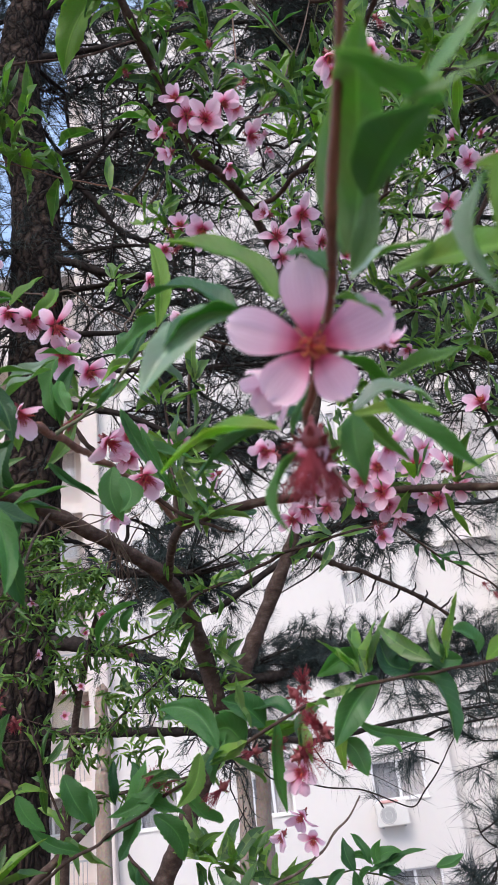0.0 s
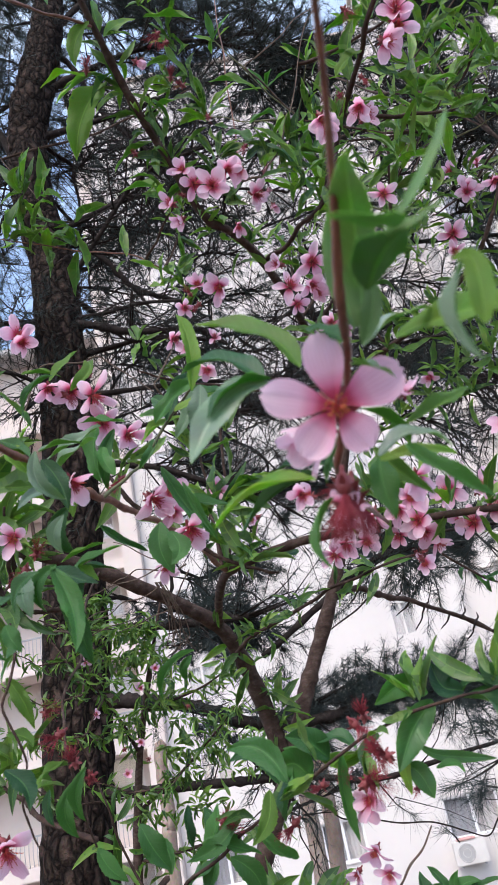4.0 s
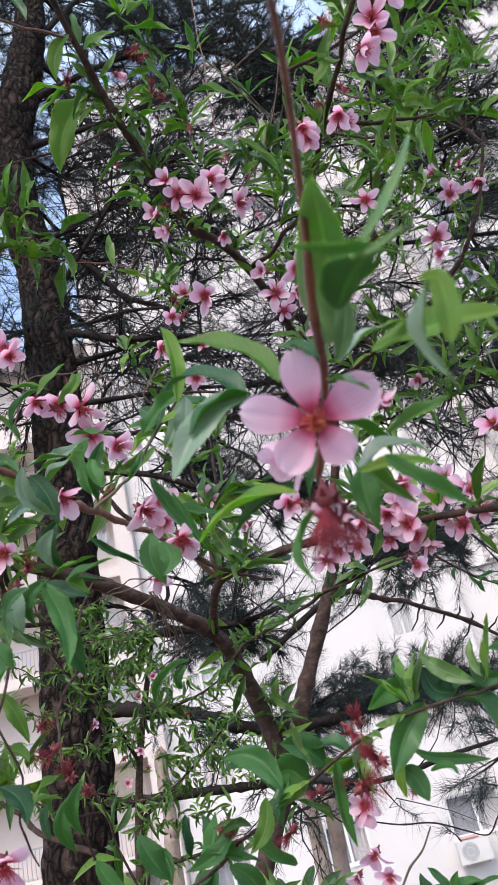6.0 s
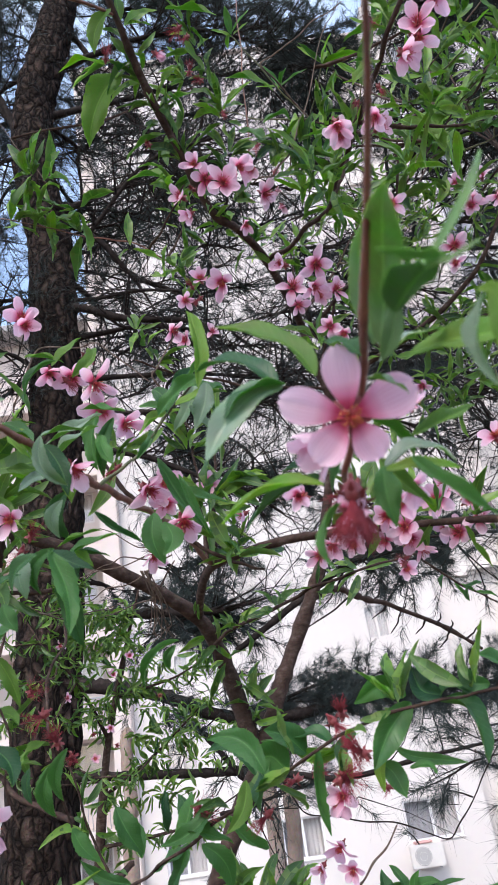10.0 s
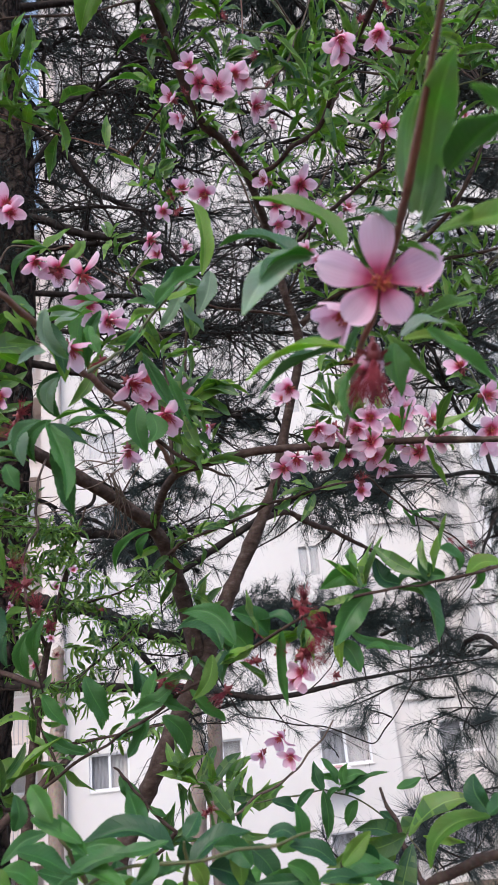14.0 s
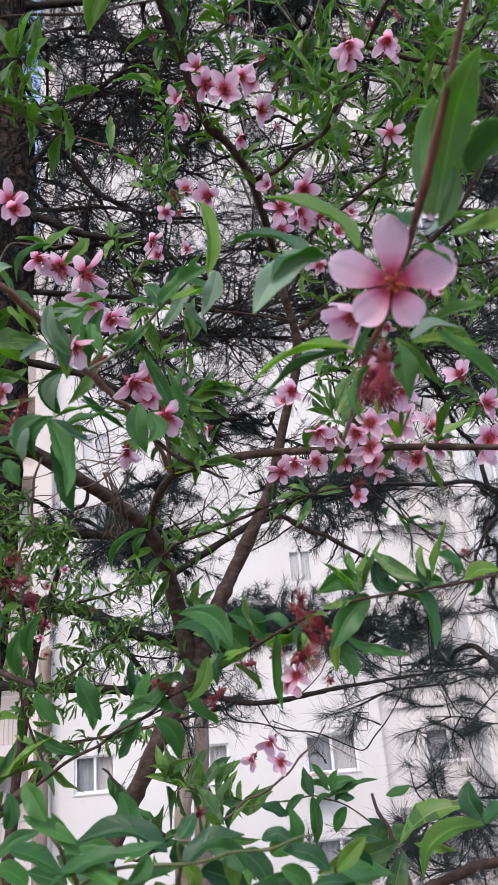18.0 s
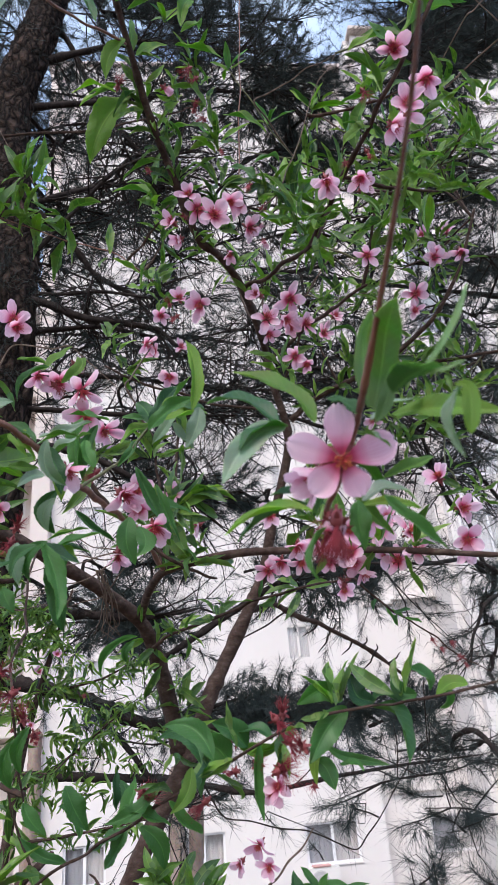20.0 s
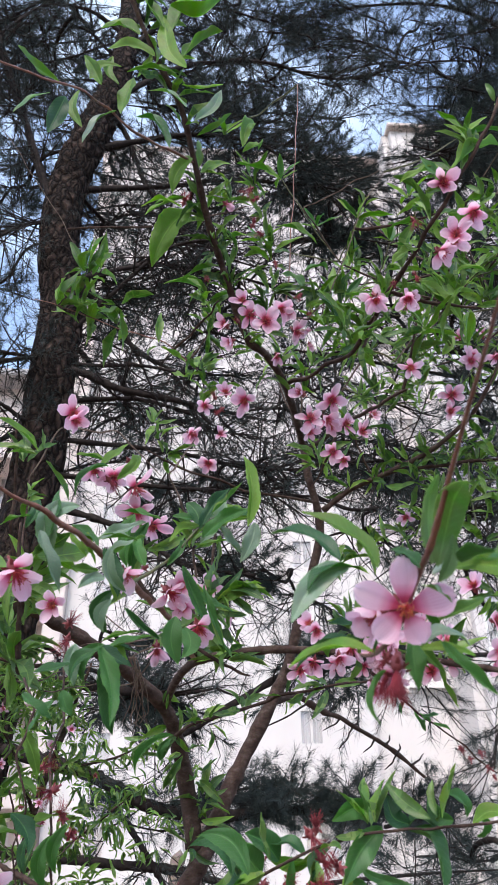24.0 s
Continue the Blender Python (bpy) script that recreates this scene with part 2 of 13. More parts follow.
BARK_DRY = bark_material("dry_twig", (0.07, 0.05, 0.04), (0.15, 0.11, 0.09), (0.24, 0.19, 0.16), 90.0, (1, 1, 0.5), 0.001)
PINE_BARK = scaly_bark()
PINE_TWIG = bark_material("pine_twig", (0.015, 0.011, 0.011), (0.03, 0.023, 0.021), (0.056, 0.044, 0.04), 40.0, (1, 1, 1), 0.004)
PALE_BARK = bark_material("pale_bark", (0.22, 0.15, 0.12), (0.38, 0.28, 0.23), (0.5, 0.4, 0.34), 7.0, (1, 1, 0.4), 0.02)
NEEDLE = plain_material("pine_needle", (0.044, 0.06, 0.06), 0.7, 8.0, 0.5)
NEEDLE.node_tree.nodes["Principled BSDF"].inputs["Specular IOR Level"].default_value = 0.15
SOIL = plain_material("soil", (0.16, 0.12, 0.085), 0.95, 3.0, 0.6, 0.02)
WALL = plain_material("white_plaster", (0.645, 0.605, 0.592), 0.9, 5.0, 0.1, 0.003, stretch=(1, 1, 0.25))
WALL_BEIGE = plain_material("beige_plaster", (0.64, 0.56, 0.53), 0.9, 5.0, 0.2, 0.003, stretch=(1, 1, 0.25))
FRAME_WHITE = plain_material("white_window_frame", (0.72, 0.71, 0.73), 0.45, 20.0, 0.1)
RAIL_METAL = plain_material("grey_rail_paint", (0.35, 0.36, 0.38), 0.5, 30.0, 0.2)
CASE_WHITE = plain_material("white_metal_case", (0.66, 0.63, 0.61), 0.45, 20.0, 0.15)
DARK_GRILLE = plain_material("dark_grille", (0.42, 0.41, 0.41), 0.5, 30.0, 0.2)
CURTAIN = plain_material("room_curtain", (0.72, 0.68, 0.68), 0.9, 9.0, 0.3, stretch=(6, 6, 0.4))
CURTAIN_GREY = plain_material("grey_curtain", (0.45, 0.45, 0.49), 0.9, 9.0, 0.3, stretch=(6, 6, 0.4))
PINK_CLOTH = plain_material("pink_cloth", (0.6, 0.36, 0.34), 0.9, 30.0, 0.3)
LEDGE = plain_material("grey_ledge", (0.42, 0.41, 0.42), 0.8, 10.0, 0.3)
GLASS = bpy.data.materials.new("window_glass")
GLASS.use_nodes = True
gn, gl = GLASS.node_tree.nodes, GLASS.node_tree.links
gn.remove(gn["Principled BSDF"])
clear, shine, both = gn.new("ShaderNodeBsdfTransparent"), gn.new("ShaderNodeBsdfGlossy"), gn.new("ShaderNodeMixShader")
clear.inputs["Color"].default_value, shine.inputs["Roughness"].default_value, both.inputs[0].default_value = (0.93, 0.93, 0.93, 1), 0.03, 0.05
gl.new(clear.outputs[0], both.inputs[1])
gl.new(shine.outputs[0], both.inputs[2])
gl.new(both.outputs[0], gn["Material Output"].inputs["Surface"])


# ---- building helpers ----
def mesh_of(name, verts, faces, mat, smooth=True, uv=None):
    me = bpy.data.meshes.new(name)
    me.from_pydata([tuple(v) for v in verts], [], [tuple(f) for f in faces])
    me.materials.append(mat)
    if smooth:
        me.polygons.foreach_set("use_smooth", [True] * len(me.polygons))
    if uv is not None:
        layer = me.uv_layers.new(name="UVMap")
        loops = np.empty(len(me.loops), dtype=np.int32)
        me.loops.foreach_get("vertex_index", loops)
        layer.data.foreach_set("uv", np.asarray(uv, dtype=np.float32)[loops].ravel())
    me.update()
    return me


def child(name, me, parent, m=None, label="", kind=""):
    """A part under a thing; m is its pose in the world."""
    ob = new(name, me)
    ob.parent = parent
    ob.matrix_parent_inverse = parent.matrix_world.inverted()
    ob.matrix_basis = m if m is not None else Matrix.Identity(4)
    ob.matrix_world = ob.matrix_basis
    if label or kind:
        tagged(ob, label, kind=kind)
    return ob


def sub(name, me, parent, m=None, label=""):
    """A piece of a part; m is its pose within the part."""
    ob = new(name, me)
    ob.parent = parent
    ob.matrix_basis = m if m is not None else Matrix.Identity(4)
    if label:
        tagged(ob, label)
    return ob


def root(name, at, label, category, group="", kind=""):
    ob = new(name)
    ob.location = at
    ob.matrix_world = Matrix.Translation(at)
    ob.empty_display_size = 0.05
    return tagged(ob, label, category, group, kind)


def smooth_line(points, steps):
    """A curve through the points (x, y, z, radius), as Catmull and Rom draw it."""
    p = np.array(points, dtype=float)
    p = np.vstack([2 * p[0] - p[1], p, 2 * p[-1] - p[-2]])
    out = []
    for i in range(1, len(p) - 2):
        for s in np.linspace(0, 1, steps, endpoint=False):
            a, b, c, d = p[i - 1], p[i], p[i + 1], p[i + 2]
            out.append(0.5 * (2 * b + (c - a) * s + (2 * a - 5 * b + 4 * c - d) * s * s + (3 * b - 3 * c + d - a) * s ** 3))
    out.append(p[-2])
    return np.array(out)


def tube(points, steps=6, sides=8, rough=0.08, knots=0.0, seed=1):
    """Vertices and faces of a tapered limb with an uneven surface; knots swells it here and there."""
    rng = np.random.default_rng(seed)
    line = smooth_line(points, steps)
    xyz, r = line[:, :3], np.maximum(line[:, 3], 1e-4)
    n = len(xyz)
    way = np.gradient(xyz, axis=0)
    way /= np.linalg.norm(way, axis=1)[:, None] + 1e-12
    up = np.tile([0.31, 0.2, 0.93], (n, 1))
    flat = np.abs((way * up).sum(1)) > 0.95
    up[flat] = [1, 0, 0]
    a = np.cross(way, up)
    for i in range(1, n):
        a[i] = a[i - 1] - way[i] * (a[i - 1] @ way[i])
        a[i] /= np.linalg.norm(a[i])
    a[0] /= np.linalg.norm(a[0])
    b = np.cross(way, a)
    if knots:
        r = r * (1 + knots * (rng.random(n) ** 4))
    ang = np.linspace(0, 2 * np.pi, sides, endpoint=False)
    ring = np.cos(ang)[None, :, None] * a[:, None, :] + np.sin(ang)[None, :, None] * b[:, None, :]
    wob = 1 + rough * rng.standard_normal((n, sides)).clip(-1.5, 1.5)
    v = xyz[:, None, :] + ring * (r[:, None] * wob)[:, :, None]
    v = np.vstack([v.reshape(-1, 3), xyz[:1], xyz[-1:] + way[-1:] * r[-1]])
    f = []
    for i in range(n - 1):
        for k in range(sides):
            q = (k + 1) % sides
            f.append((i * sides + k, i * sides + q, (i + 1) * sides + q, (i + 1) * sides + k))
    for k in range(sides):
        f.append(((k + 1) % sides, k, n * sides))
        f.append(((n - 1) * sides + k, (n - 1) * sides + (k + 1) % sides, n * sides + 1))
    return v, f


class Heap:
    """Many small pieces gathered into one mesh."""

    def __init__(self):
        self.v, self.f, self.uv, self.count = [], [], [], 0

    def add(self, v, f, uv=None):
        self.v.append(np.asarray(v, dtype=float))
        self.f.extend(tuple(i + self.count for i in face) for face in f)
        if uv is not None:
            self.uv.append(np.asarray(uv))
        self.count += len(v)

    def mesh(self, name, mat, smooth=True):
        return mesh_of(name, np.vstack(self.v), self.f, mat, smooth, np.vstack(self.uv) if self.uv else None)


def box_mesh(name, size, mat, bevel=0.0):
    bm = bmesh.new()
    bmesh.ops.create_cube(bm, size=1.0, matrix=Matrix.Diagonal((*size, 1)))
    if bevel:
        bmesh.ops.bevel(bm, geom=bm.edges[:], offset=bevel, segments=2, affect="EDGES")
    me = bpy.data.meshes.new(name)
    bm.to_mesh(me)
    bm.free()
    me.materials.append(mat)
    return me


# ---- leaf and flower shapes ----
def leaf_shape(wide, fold, droop, twist, rows, cols, wave=0.0, seed=0, sickle=0.0):
    """A lance-shaped leaf of length 1 along y, z being its upper side: folded on the midrib, drooping, curved aside, with a wavy toothed rim and a drawn-out tip."""
    rng = np.random.default_rng(seed)
    s = 0.5 * np.linspace(0, 1, rows) + 0.5 * (1 - np.cos(np.pi * np.linspace(0, 1, rows))) / 2
    half = 0.5 * wide * 3.3 * s ** 0.72 * (1 - s) ** 1.12 * (1 - 0.1 * np.cos(np.pi * s))
    half[0], half[-1] = 0.012, 0.0012
    u = np.linspace(-1, 1, cols)
    ang = droop * (s ** 1.5)
    y = np.concatenate([[0], np.cumsum(np.cos(0.5 * (ang[1:] + ang[:-1])) * np.diff(s))])
    z = -np.concatenate([[0], np.cumsum(np.sin(0.5 * (ang[1:] + ang[:-1])) * np.diff(s))])
    phase = rng.random() * 6
    v, uv = [], []
    for i in range(rows):
        turn = twist * s[i]
        for c in u:
            tooth = 1 + (0.045 * (-1) ** i if abs(c) > 0.99 and rows > 8 else 0)
            x = c * half[i] * math.cos(fold) * tooth
            h = (1.5 * abs(c) - 0.5 * c * c) * half[i] * math.sin(fold) + wave * half[i] * c * c * math.sin(11 * s[i] + phase + (1.5 if c > 0 else 0))
            xx, hh = x * math.cos(turn) - h * math.sin(turn), x * math.sin(turn) + h * math.cos(turn)
            v.append((xx + sickle * math.sin(math.pi * s[i]), y[i] + hh * math.sin(ang[i]), z[i] + hh * math.cos(ang[i])))
            uv.append((0.5 + 0.5 * c, s[i]))
    f = [(i * cols + k, i * cols + k + 1, (i + 1) * cols + k + 1, (i + 1) * cols + k) for i in range(rows - 1) for k in range(cols - 1)]
    return np.array(v), f, np.array(uv)


def with_underside(v, f, uv, thick=0.004):
    """The blade given a thickness: the same faces once more, a little lower and turned over."""
    v = np.asarray(v)
    n = np.zeros_like(v)
    for a, b, c, d in f:
        k = np.cross(v[c] - v[a], v[d] - v[b])
        for i in (a, b, c, d):
            n[i] += k
    n /= np.linalg.norm(n, axis=1)[:, None] + 1e-12
    count = len(v)
    return np.vstack([v, v - n * thick]), f + [tuple(i + count for i in reversed(face)) for face in f], np.vstack([uv, uv])


def two_sided(me, under, per):
    """Of every leaf of per faces, the second half takes the underside's material."""
    me.materials.append(under)
    index = np.tile(np.repeat([0, 1], per // 2), len(me.polygons) // per).astype(np.int32)
    me.polygons.foreach_set("material_index", index)
    return me


LEAF_SHAPES = [
    (0.30, 0.55, 0.5, 0.4, 0.22, 0.07), (0.34, 0.45, 0.85, -0.6, 0.3, -0.09), (0.28, 0.75, 0.95, 0.5, 0.25, 0.1), (0.36, 0.5, 0.4, -0.4, 0.34, -0.06),
    (0.26, 0.85, 1.3, 0.7, 0.22, 0.12), (0.32, 0.45, -0.5, 0.6, 0.3, -0.1), (0.40, 0.45, 0.7, 0.3, 0.34, 0.05), (0.22, 0.75, 1.5, -0.7, 0.2, -0.12),
]
LEAF_FINE = [with_underside(*leaf_shape(*p[:4], 25, 9, p[4], i, p[5])) for i, p in enumerate(LEAF_SHAPES)]
LEAF_LIGHT = [with_underside(*leaf_shape(*p[:4], 8, 3, p[4], i, p[5])) for i, p in enumerate(LEAF_SHAPES)]
LEAF_MESH = {}


def leaf_mesh(kind, mat):
    if (kind, mat.name) not in LEAF_MESH:
        v, f, uv = LEAF_FINE[kind]
        LEAF_MESH[kind, mat.name] = two_sided(mesh_of("leaf", v, f, mat, True, uv), LEAF_UNDER, len(f))
    return LEAF_MESH[kind, mat.name]


def leaf_pose(base, tip, spin, wide):
    """From base to tip, its upper side turned by spin degrees from facing the viewer's side and the sky."""
    base, tip = Vector(base), Vector(tip)
    y = tip - base
    size = y.length
    y.normalize()
    hint = Vector((0, -0.8, 0.6))
    z = hint - y * hint.dot(y)
    z.normalize()
    z = Matrix.Rotation(radians(spin), 3, y) @ z
    x = y.cross(z)
    m = Matrix.Identity(4)
    for i in range(3):
        m[i][0], m[i][1], m[i][2], m[i][3] = x[i] * size * wide, y[i] * size, z[i] * size, base[i]
    return m


def petal_shape(wide, cup, bend, seed, round_tip=False):
    """One petal of length 1 along y from the throat: narrow claw, round blade, cupped, with a soft wavy rim."""
    rng = np.random.default_rng(seed)
    rows, cols = (17, 13) if round_tip else (9, 7)
    s = np.linspace(0, 1, rows)
    if round_tip:
        s = s ** 0.8
        half = 0.5 * wide * (1 - (1 - np.minimum(1, s / 0.66)) ** 1.6) ** 0.9 * (1 - np.maximum(0, (s - 0.5) / 0.5) ** 3.4) ** 0.5
        half[-1] = 0.16 * wide
    else:
        half = 0.5 * wide * np.sin(np.pi * (0.03 + 0.87 * s ** 1.25)) ** 0.75
        half[-1] = 0.33 * wide
    half[0] = 0.035
    ph = rng.random(2) * 6
    v, uv = [], []
    for i in range(rows):
        for c in np.linspace(-1, 1, cols):
            x = c * half[i]
            y = s[i] - (0.02 if round_tip else 0.1) * abs(c) ** 2.4 * s[i] ** 3 - 0.02 * math.cos(6 * c + ph[0]) * s[i] ** 4
            z = cup * (abs(c) ** 2) * half[i] + bend * s[i] ** 2 + 0.03 * s[i] * math.sin(5 * c + ph[1])
            v.append((x, y, z))
            uv.append((0.5 + 0.5 * c, s[i]))
    f = [(i * cols + k, i * cols + k + 1, (i + 1) * cols + k + 1, (i + 1) * cols + k) for i in range(rows - 1) for k in range(cols - 1)]
    return mesh_of("petal", v, f, PETAL, True, uv)


PETALS = [petal_shape(w, c, b, i) for i, (w, c, b) in enumerate(((0.62, 0.35, 0.1), (0.58, 0.5, 0.2), (0.66, 0.25, -0.05), (0.56, 0.8, 0.35), (0.62, 0.45, -0.3), (0.7, 0.6, 0.15), (0.6, 0.22, 0.05)))]
PETALS += [petal_shape(w, c, b, 20 + i, True) for i, (w, c, b) in enumerate(((0.64, 0.3, 0.06), (0.68, 0.22, -0.02), (0.72, 0.35, 0.1)))]


def stamens_shape(count, lean, length, seed, mats, fine=1.0):
    """A tuft of thin filaments, each with an anther at its end."""
    rng = np.random.default_rng(seed)
    heap, ends = Heap(), Heap()
    for _ in range(count):
        a, t = rng.random() * 2 * np.pi, lean * math.sqrt(rng.random())
        r = length * (0.65 + 0.35 * rng.random())
        d = np.array([math.cos(a) * math.sin(t), math.sin(a) * math.sin(t), math.cos(t)])
        tip = d * r + np.array([0, 0, 0.05])
        mid = d * r * 0.5 + np.array([0, 0, 0.09]) + rng.standard_normal(3) * 0.03
        heap.add(*tube([(d[0] * 0.06, d[1] * 0.06, 0, 0.018 * fine), (*mid, 0.015 * fine), (*tip, 0.012 * fine)], 1, 3, 0))
        o = np.array([(1, 0, 0), (-1, 0, 0), (0, 1, 0), (0, -1, 0), (0, 0, 1), (0, 0, -1)]) * 0.024 * fine + tip
        ends.add(o, [(0, 2, 4), (2, 1, 4), (1, 3, 4), (3, 0, 4), (2, 0, 5), (1, 2, 5), (3, 1, 5), (0, 3, 5)])
    n = len(heap.f)
    heap.add(np.vstack(ends.v), ends.f)
    me = heap.mesh("stamens", mats[0])
    me.materials.append(mats[1])
    for p in me.polygons[n:]:
        p.material_index = 1
    return me


def calyx_shape(seed):
    """The red cup under the petals, with five pointed sepals and a short stalk."""
    heap = Heap()
    heap.add(*tube([(0, 0, -0.55, 0.05), (0, 0, -0.4, 0.06), (0, 0, -0.3, 0.13), (0, 0, -0.1, 0.17), (0, 0, 0.0, 0.13)], 3, 8, 0.03, 0, seed))
    for k in range(5):
        v, f, _ = leaf_shape(0.55, 0.2, 0.5, 0, 5, 3)
        m = Matrix.Rotation(2 * math.pi * k / 5 + 0.6, 4, "Z") @ Matrix.Translation((0, 0.1, -0.06)) @ Matrix.Rotation(-0.25, 4, "X") @ Matrix.Scale(0.27, 4)
        heap.add([m @ Vector(p) for p in v], f)
    return heap.mesh("calyx", CALYX)


CALYXES = [calyx_shape(i) for i in range(2)]
STAMENS = [stamens_shape(24 + 16 * (i == 0), 0.75, n, i, (FILAMENT, ANTHER)) for i, n in enumerate((0.36, 0.5, 0.6))]
SPENT_TUFTS = [stamens_shape(64, 0.45 + 0.2 * i, 1.0, 10 + i, (SPENT, CALYX), 0.48) for i in range(3)]


def facing(at, way, roll, size):
    """The pose of a flower that opens towards way."""
    z = Vector(way).normalized()
    x = Vector((0, 0, 1)).cross(z)
    x = x.normalized() if x.length > 1e-3 else Vector((1, 0, 0))
    y = z.cross(x)
    m = Matrix.Identity(4)
    for i in range(3):
        m[i][0], m[i][1], m[i][2], m[i][3] = x[i] * size, y[i] * size, z[i] * size, at[i]
    return m @ Matrix.Rotation(radians(roll), 4, "Z")


FLOWER_RNG = random.Random(5)


def blossom(tree, x, y, z, way, roll=0.0, size=0.0165, openness=0.25, petals=5, label=""):
    """An open flower: red calyx, five petals that can be plucked, a tuft of stamens. openness: how far the petals lift from flat."""
    rng = FLOWER_RNG
    way = [v + rng.uniform(-0.7, 0.7) * (not label) for v in way]
    ob = child("blossom", CALYXES[rng.randrange(2)], tree, facing((x, y, z), way, roll, size), label or "pink peach blossom with a red throat")
    for k in range(petals):
        lift = openness + rng.uniform(-0.16, 0.2) * (1.0 if label else 1.7)
        m = Matrix.Rotation(2 * math.pi * k / 5 + rng.uniform(-0.09, 0.09), 4, "Z") @ Matrix.Translation((0, 0.1, 0.0 + 0.012 * (k % 2))) @ Matrix.Rotation(lift, 4, "X")
        m = m @ Matrix.Rotation(rng.uniform(-0.45, 0.45), 4, "Y") @ Matrix.Diagonal((rng.uniform(0.7, 1.05), rng.uniform(0.72, 1.0), 0.9, 1))
        sub("petal", PETALS[rng.choice((0, 2, 6) if label else (0, 1, 2, 2, 3, 4, 5, 5))], ob, m)
    sub("stamen_tuft", STAMENS[0 if label else rng.randrange(3)], ob, label="reddish stamens with ochre tips")
    return ob


def near_blossom(tree, x, y, z, way, size, label):
    """The flower nearest to the viewer: three long petals and two that are shorter and broader."""
    ob = child("blossom", CALYXES[0], tree, facing((x, y, z), way, 0, size), label)
    for turn, length, wide, kind, lift in ((0, 1.0, 0.9, 7, 0.1), (65, 1.02, 0.86, 8, 0.06), (130, 0.78, 0.82, 9, 0.12), (205, 0.68, 0.82, 8, 0.16), (285, 0.96, 0.94, 9, 0.05)):
        m = Matrix.Rotation(radians(turn), 4, "Z") @ Matrix.Translation((0, 0.08, 0.012 * (turn % 2))) @ Matrix.Rotation(lift, 4, "X")
        sub("petal", PETALS[kind], ob, m @ Matrix.Diagonal((wide, length, 0.9, 1)))
    sub("stamen_tuft", STAMENS[0], ob, Matrix.Scale(0.8, 4), "reddish stamens with ochre tips")
    return ob


def spent_blossom(tree, x, y, z, way, size=0.015, petals=0):
    """A faded flower: the calyx with its dark red filaments, and at most a few clinging petals."""
    rng = FLOWER_RNG
    ob = child("spent_blossom", CALYXES[rng.randrange(2)], tree, facing((x, y, z), way, rng.uniform(0, 360), size), "faded blossom with dark red filaments")
    sub("stamen_tuft", SPENT_TUFTS[rng.randrange(3)], ob, Matrix.Scale(rng.uniform(0.85, 1.15), 4))
    for k in range(petals):
        m = Matrix.Rotation(rng.uniform(0, 6.3), 4, "Z") @ Matrix.Translation((0, 0.1, 0)) @ Matrix.Rotation(rng.uniform(0.2, 0.9), 4, "X")
        sub("petal", PETALS[rng.randrange(5)], ob, m @ Matrix.Scale(rng.uniform(0.55, 0.85), 4))
    return ob


def leaf(tree, base, tip, spin=0.0, wide=1.0, kind=0, mat=None):
    m = leaf_pose(base, tip, spin, wide)
    return child("leaf", leaf_mesh(kind, mat or LEAF), tree, m)


def blade(tree, midrib, wide, spin=0.0, fold=0.3, mat=None, wave=0.14):
    """A leaf whose midrib bends through the points given; wide is its full width, spin turns its upper side from the viewer's side."""
    rows, cols = 29, 9
    line = smooth_line([(*p, 0) for p in midrib], 24)[:, :3]
    far = np.concatenate([[0], np.cumsum(np.linalg.norm(np.diff(line, axis=0), axis=1))])
    s = np.linspace(0, 1, rows)
    mid = np.stack([np.interp(s * far[-1], far, line[:, i]) for i in range(3)], 1)
    way = np.gradient(mid, axis=0)
    way /= np.linalg.norm(way, axis=1)[:, None]
    hint = Vector((0, -0.8, 0.6))
    up = np.array(Matrix.Rotation(radians(spin), 3, Vector(way[0])) @ hint)
    half = 0.5 * wide * 3.1 * s ** 0.72 * (1 - s) ** 1.02 * (1 - 0.1 * np.cos(np.pi * s)) + 0.0003
    phase = 7.0 * abs(midrib[0][0]) * 100
    v, uv = [], []
    for i in range(rows):
        up = up - way[i] * (up @ way[i])
        up /= np.linalg.norm(up)
        out = np.cross(way[i], up)
        for c in np.linspace(-1, 1, cols):
            tooth = 1 + (0.025 * (-1) ** i if abs(c) > 0.99 else 0)
            lift = (1.5 * abs(c) - 0.5 * c * c) * math.sin(fold) + wave * c * c * math.sin(12 * s[i] + phase + (1.5 if c > 0 else 0))
            v.append(mid[i] + out * (c * half[i] * math.cos(fold) * tooth) + up * (half[i] * lift))
            uv.append((0.5 + 0.5 * c, s[i]))
    f = [(i * cols + k, i * cols + k + 1, (i + 1) * cols + k + 1, (i + 1) * cols + k) for i in range(rows - 1) for k in range(cols - 1)]
    v, f, uv = with_underside(v, f, np.array(uv), 0.0002)
    return child("leaf", two_sided(mesh_of("leaf", v, f, mat or LEAF, True, uv), mat if mat in (LEAF_YOUNG, LEAF_TENDER) else LEAF_UNDER, len(f)), tree)


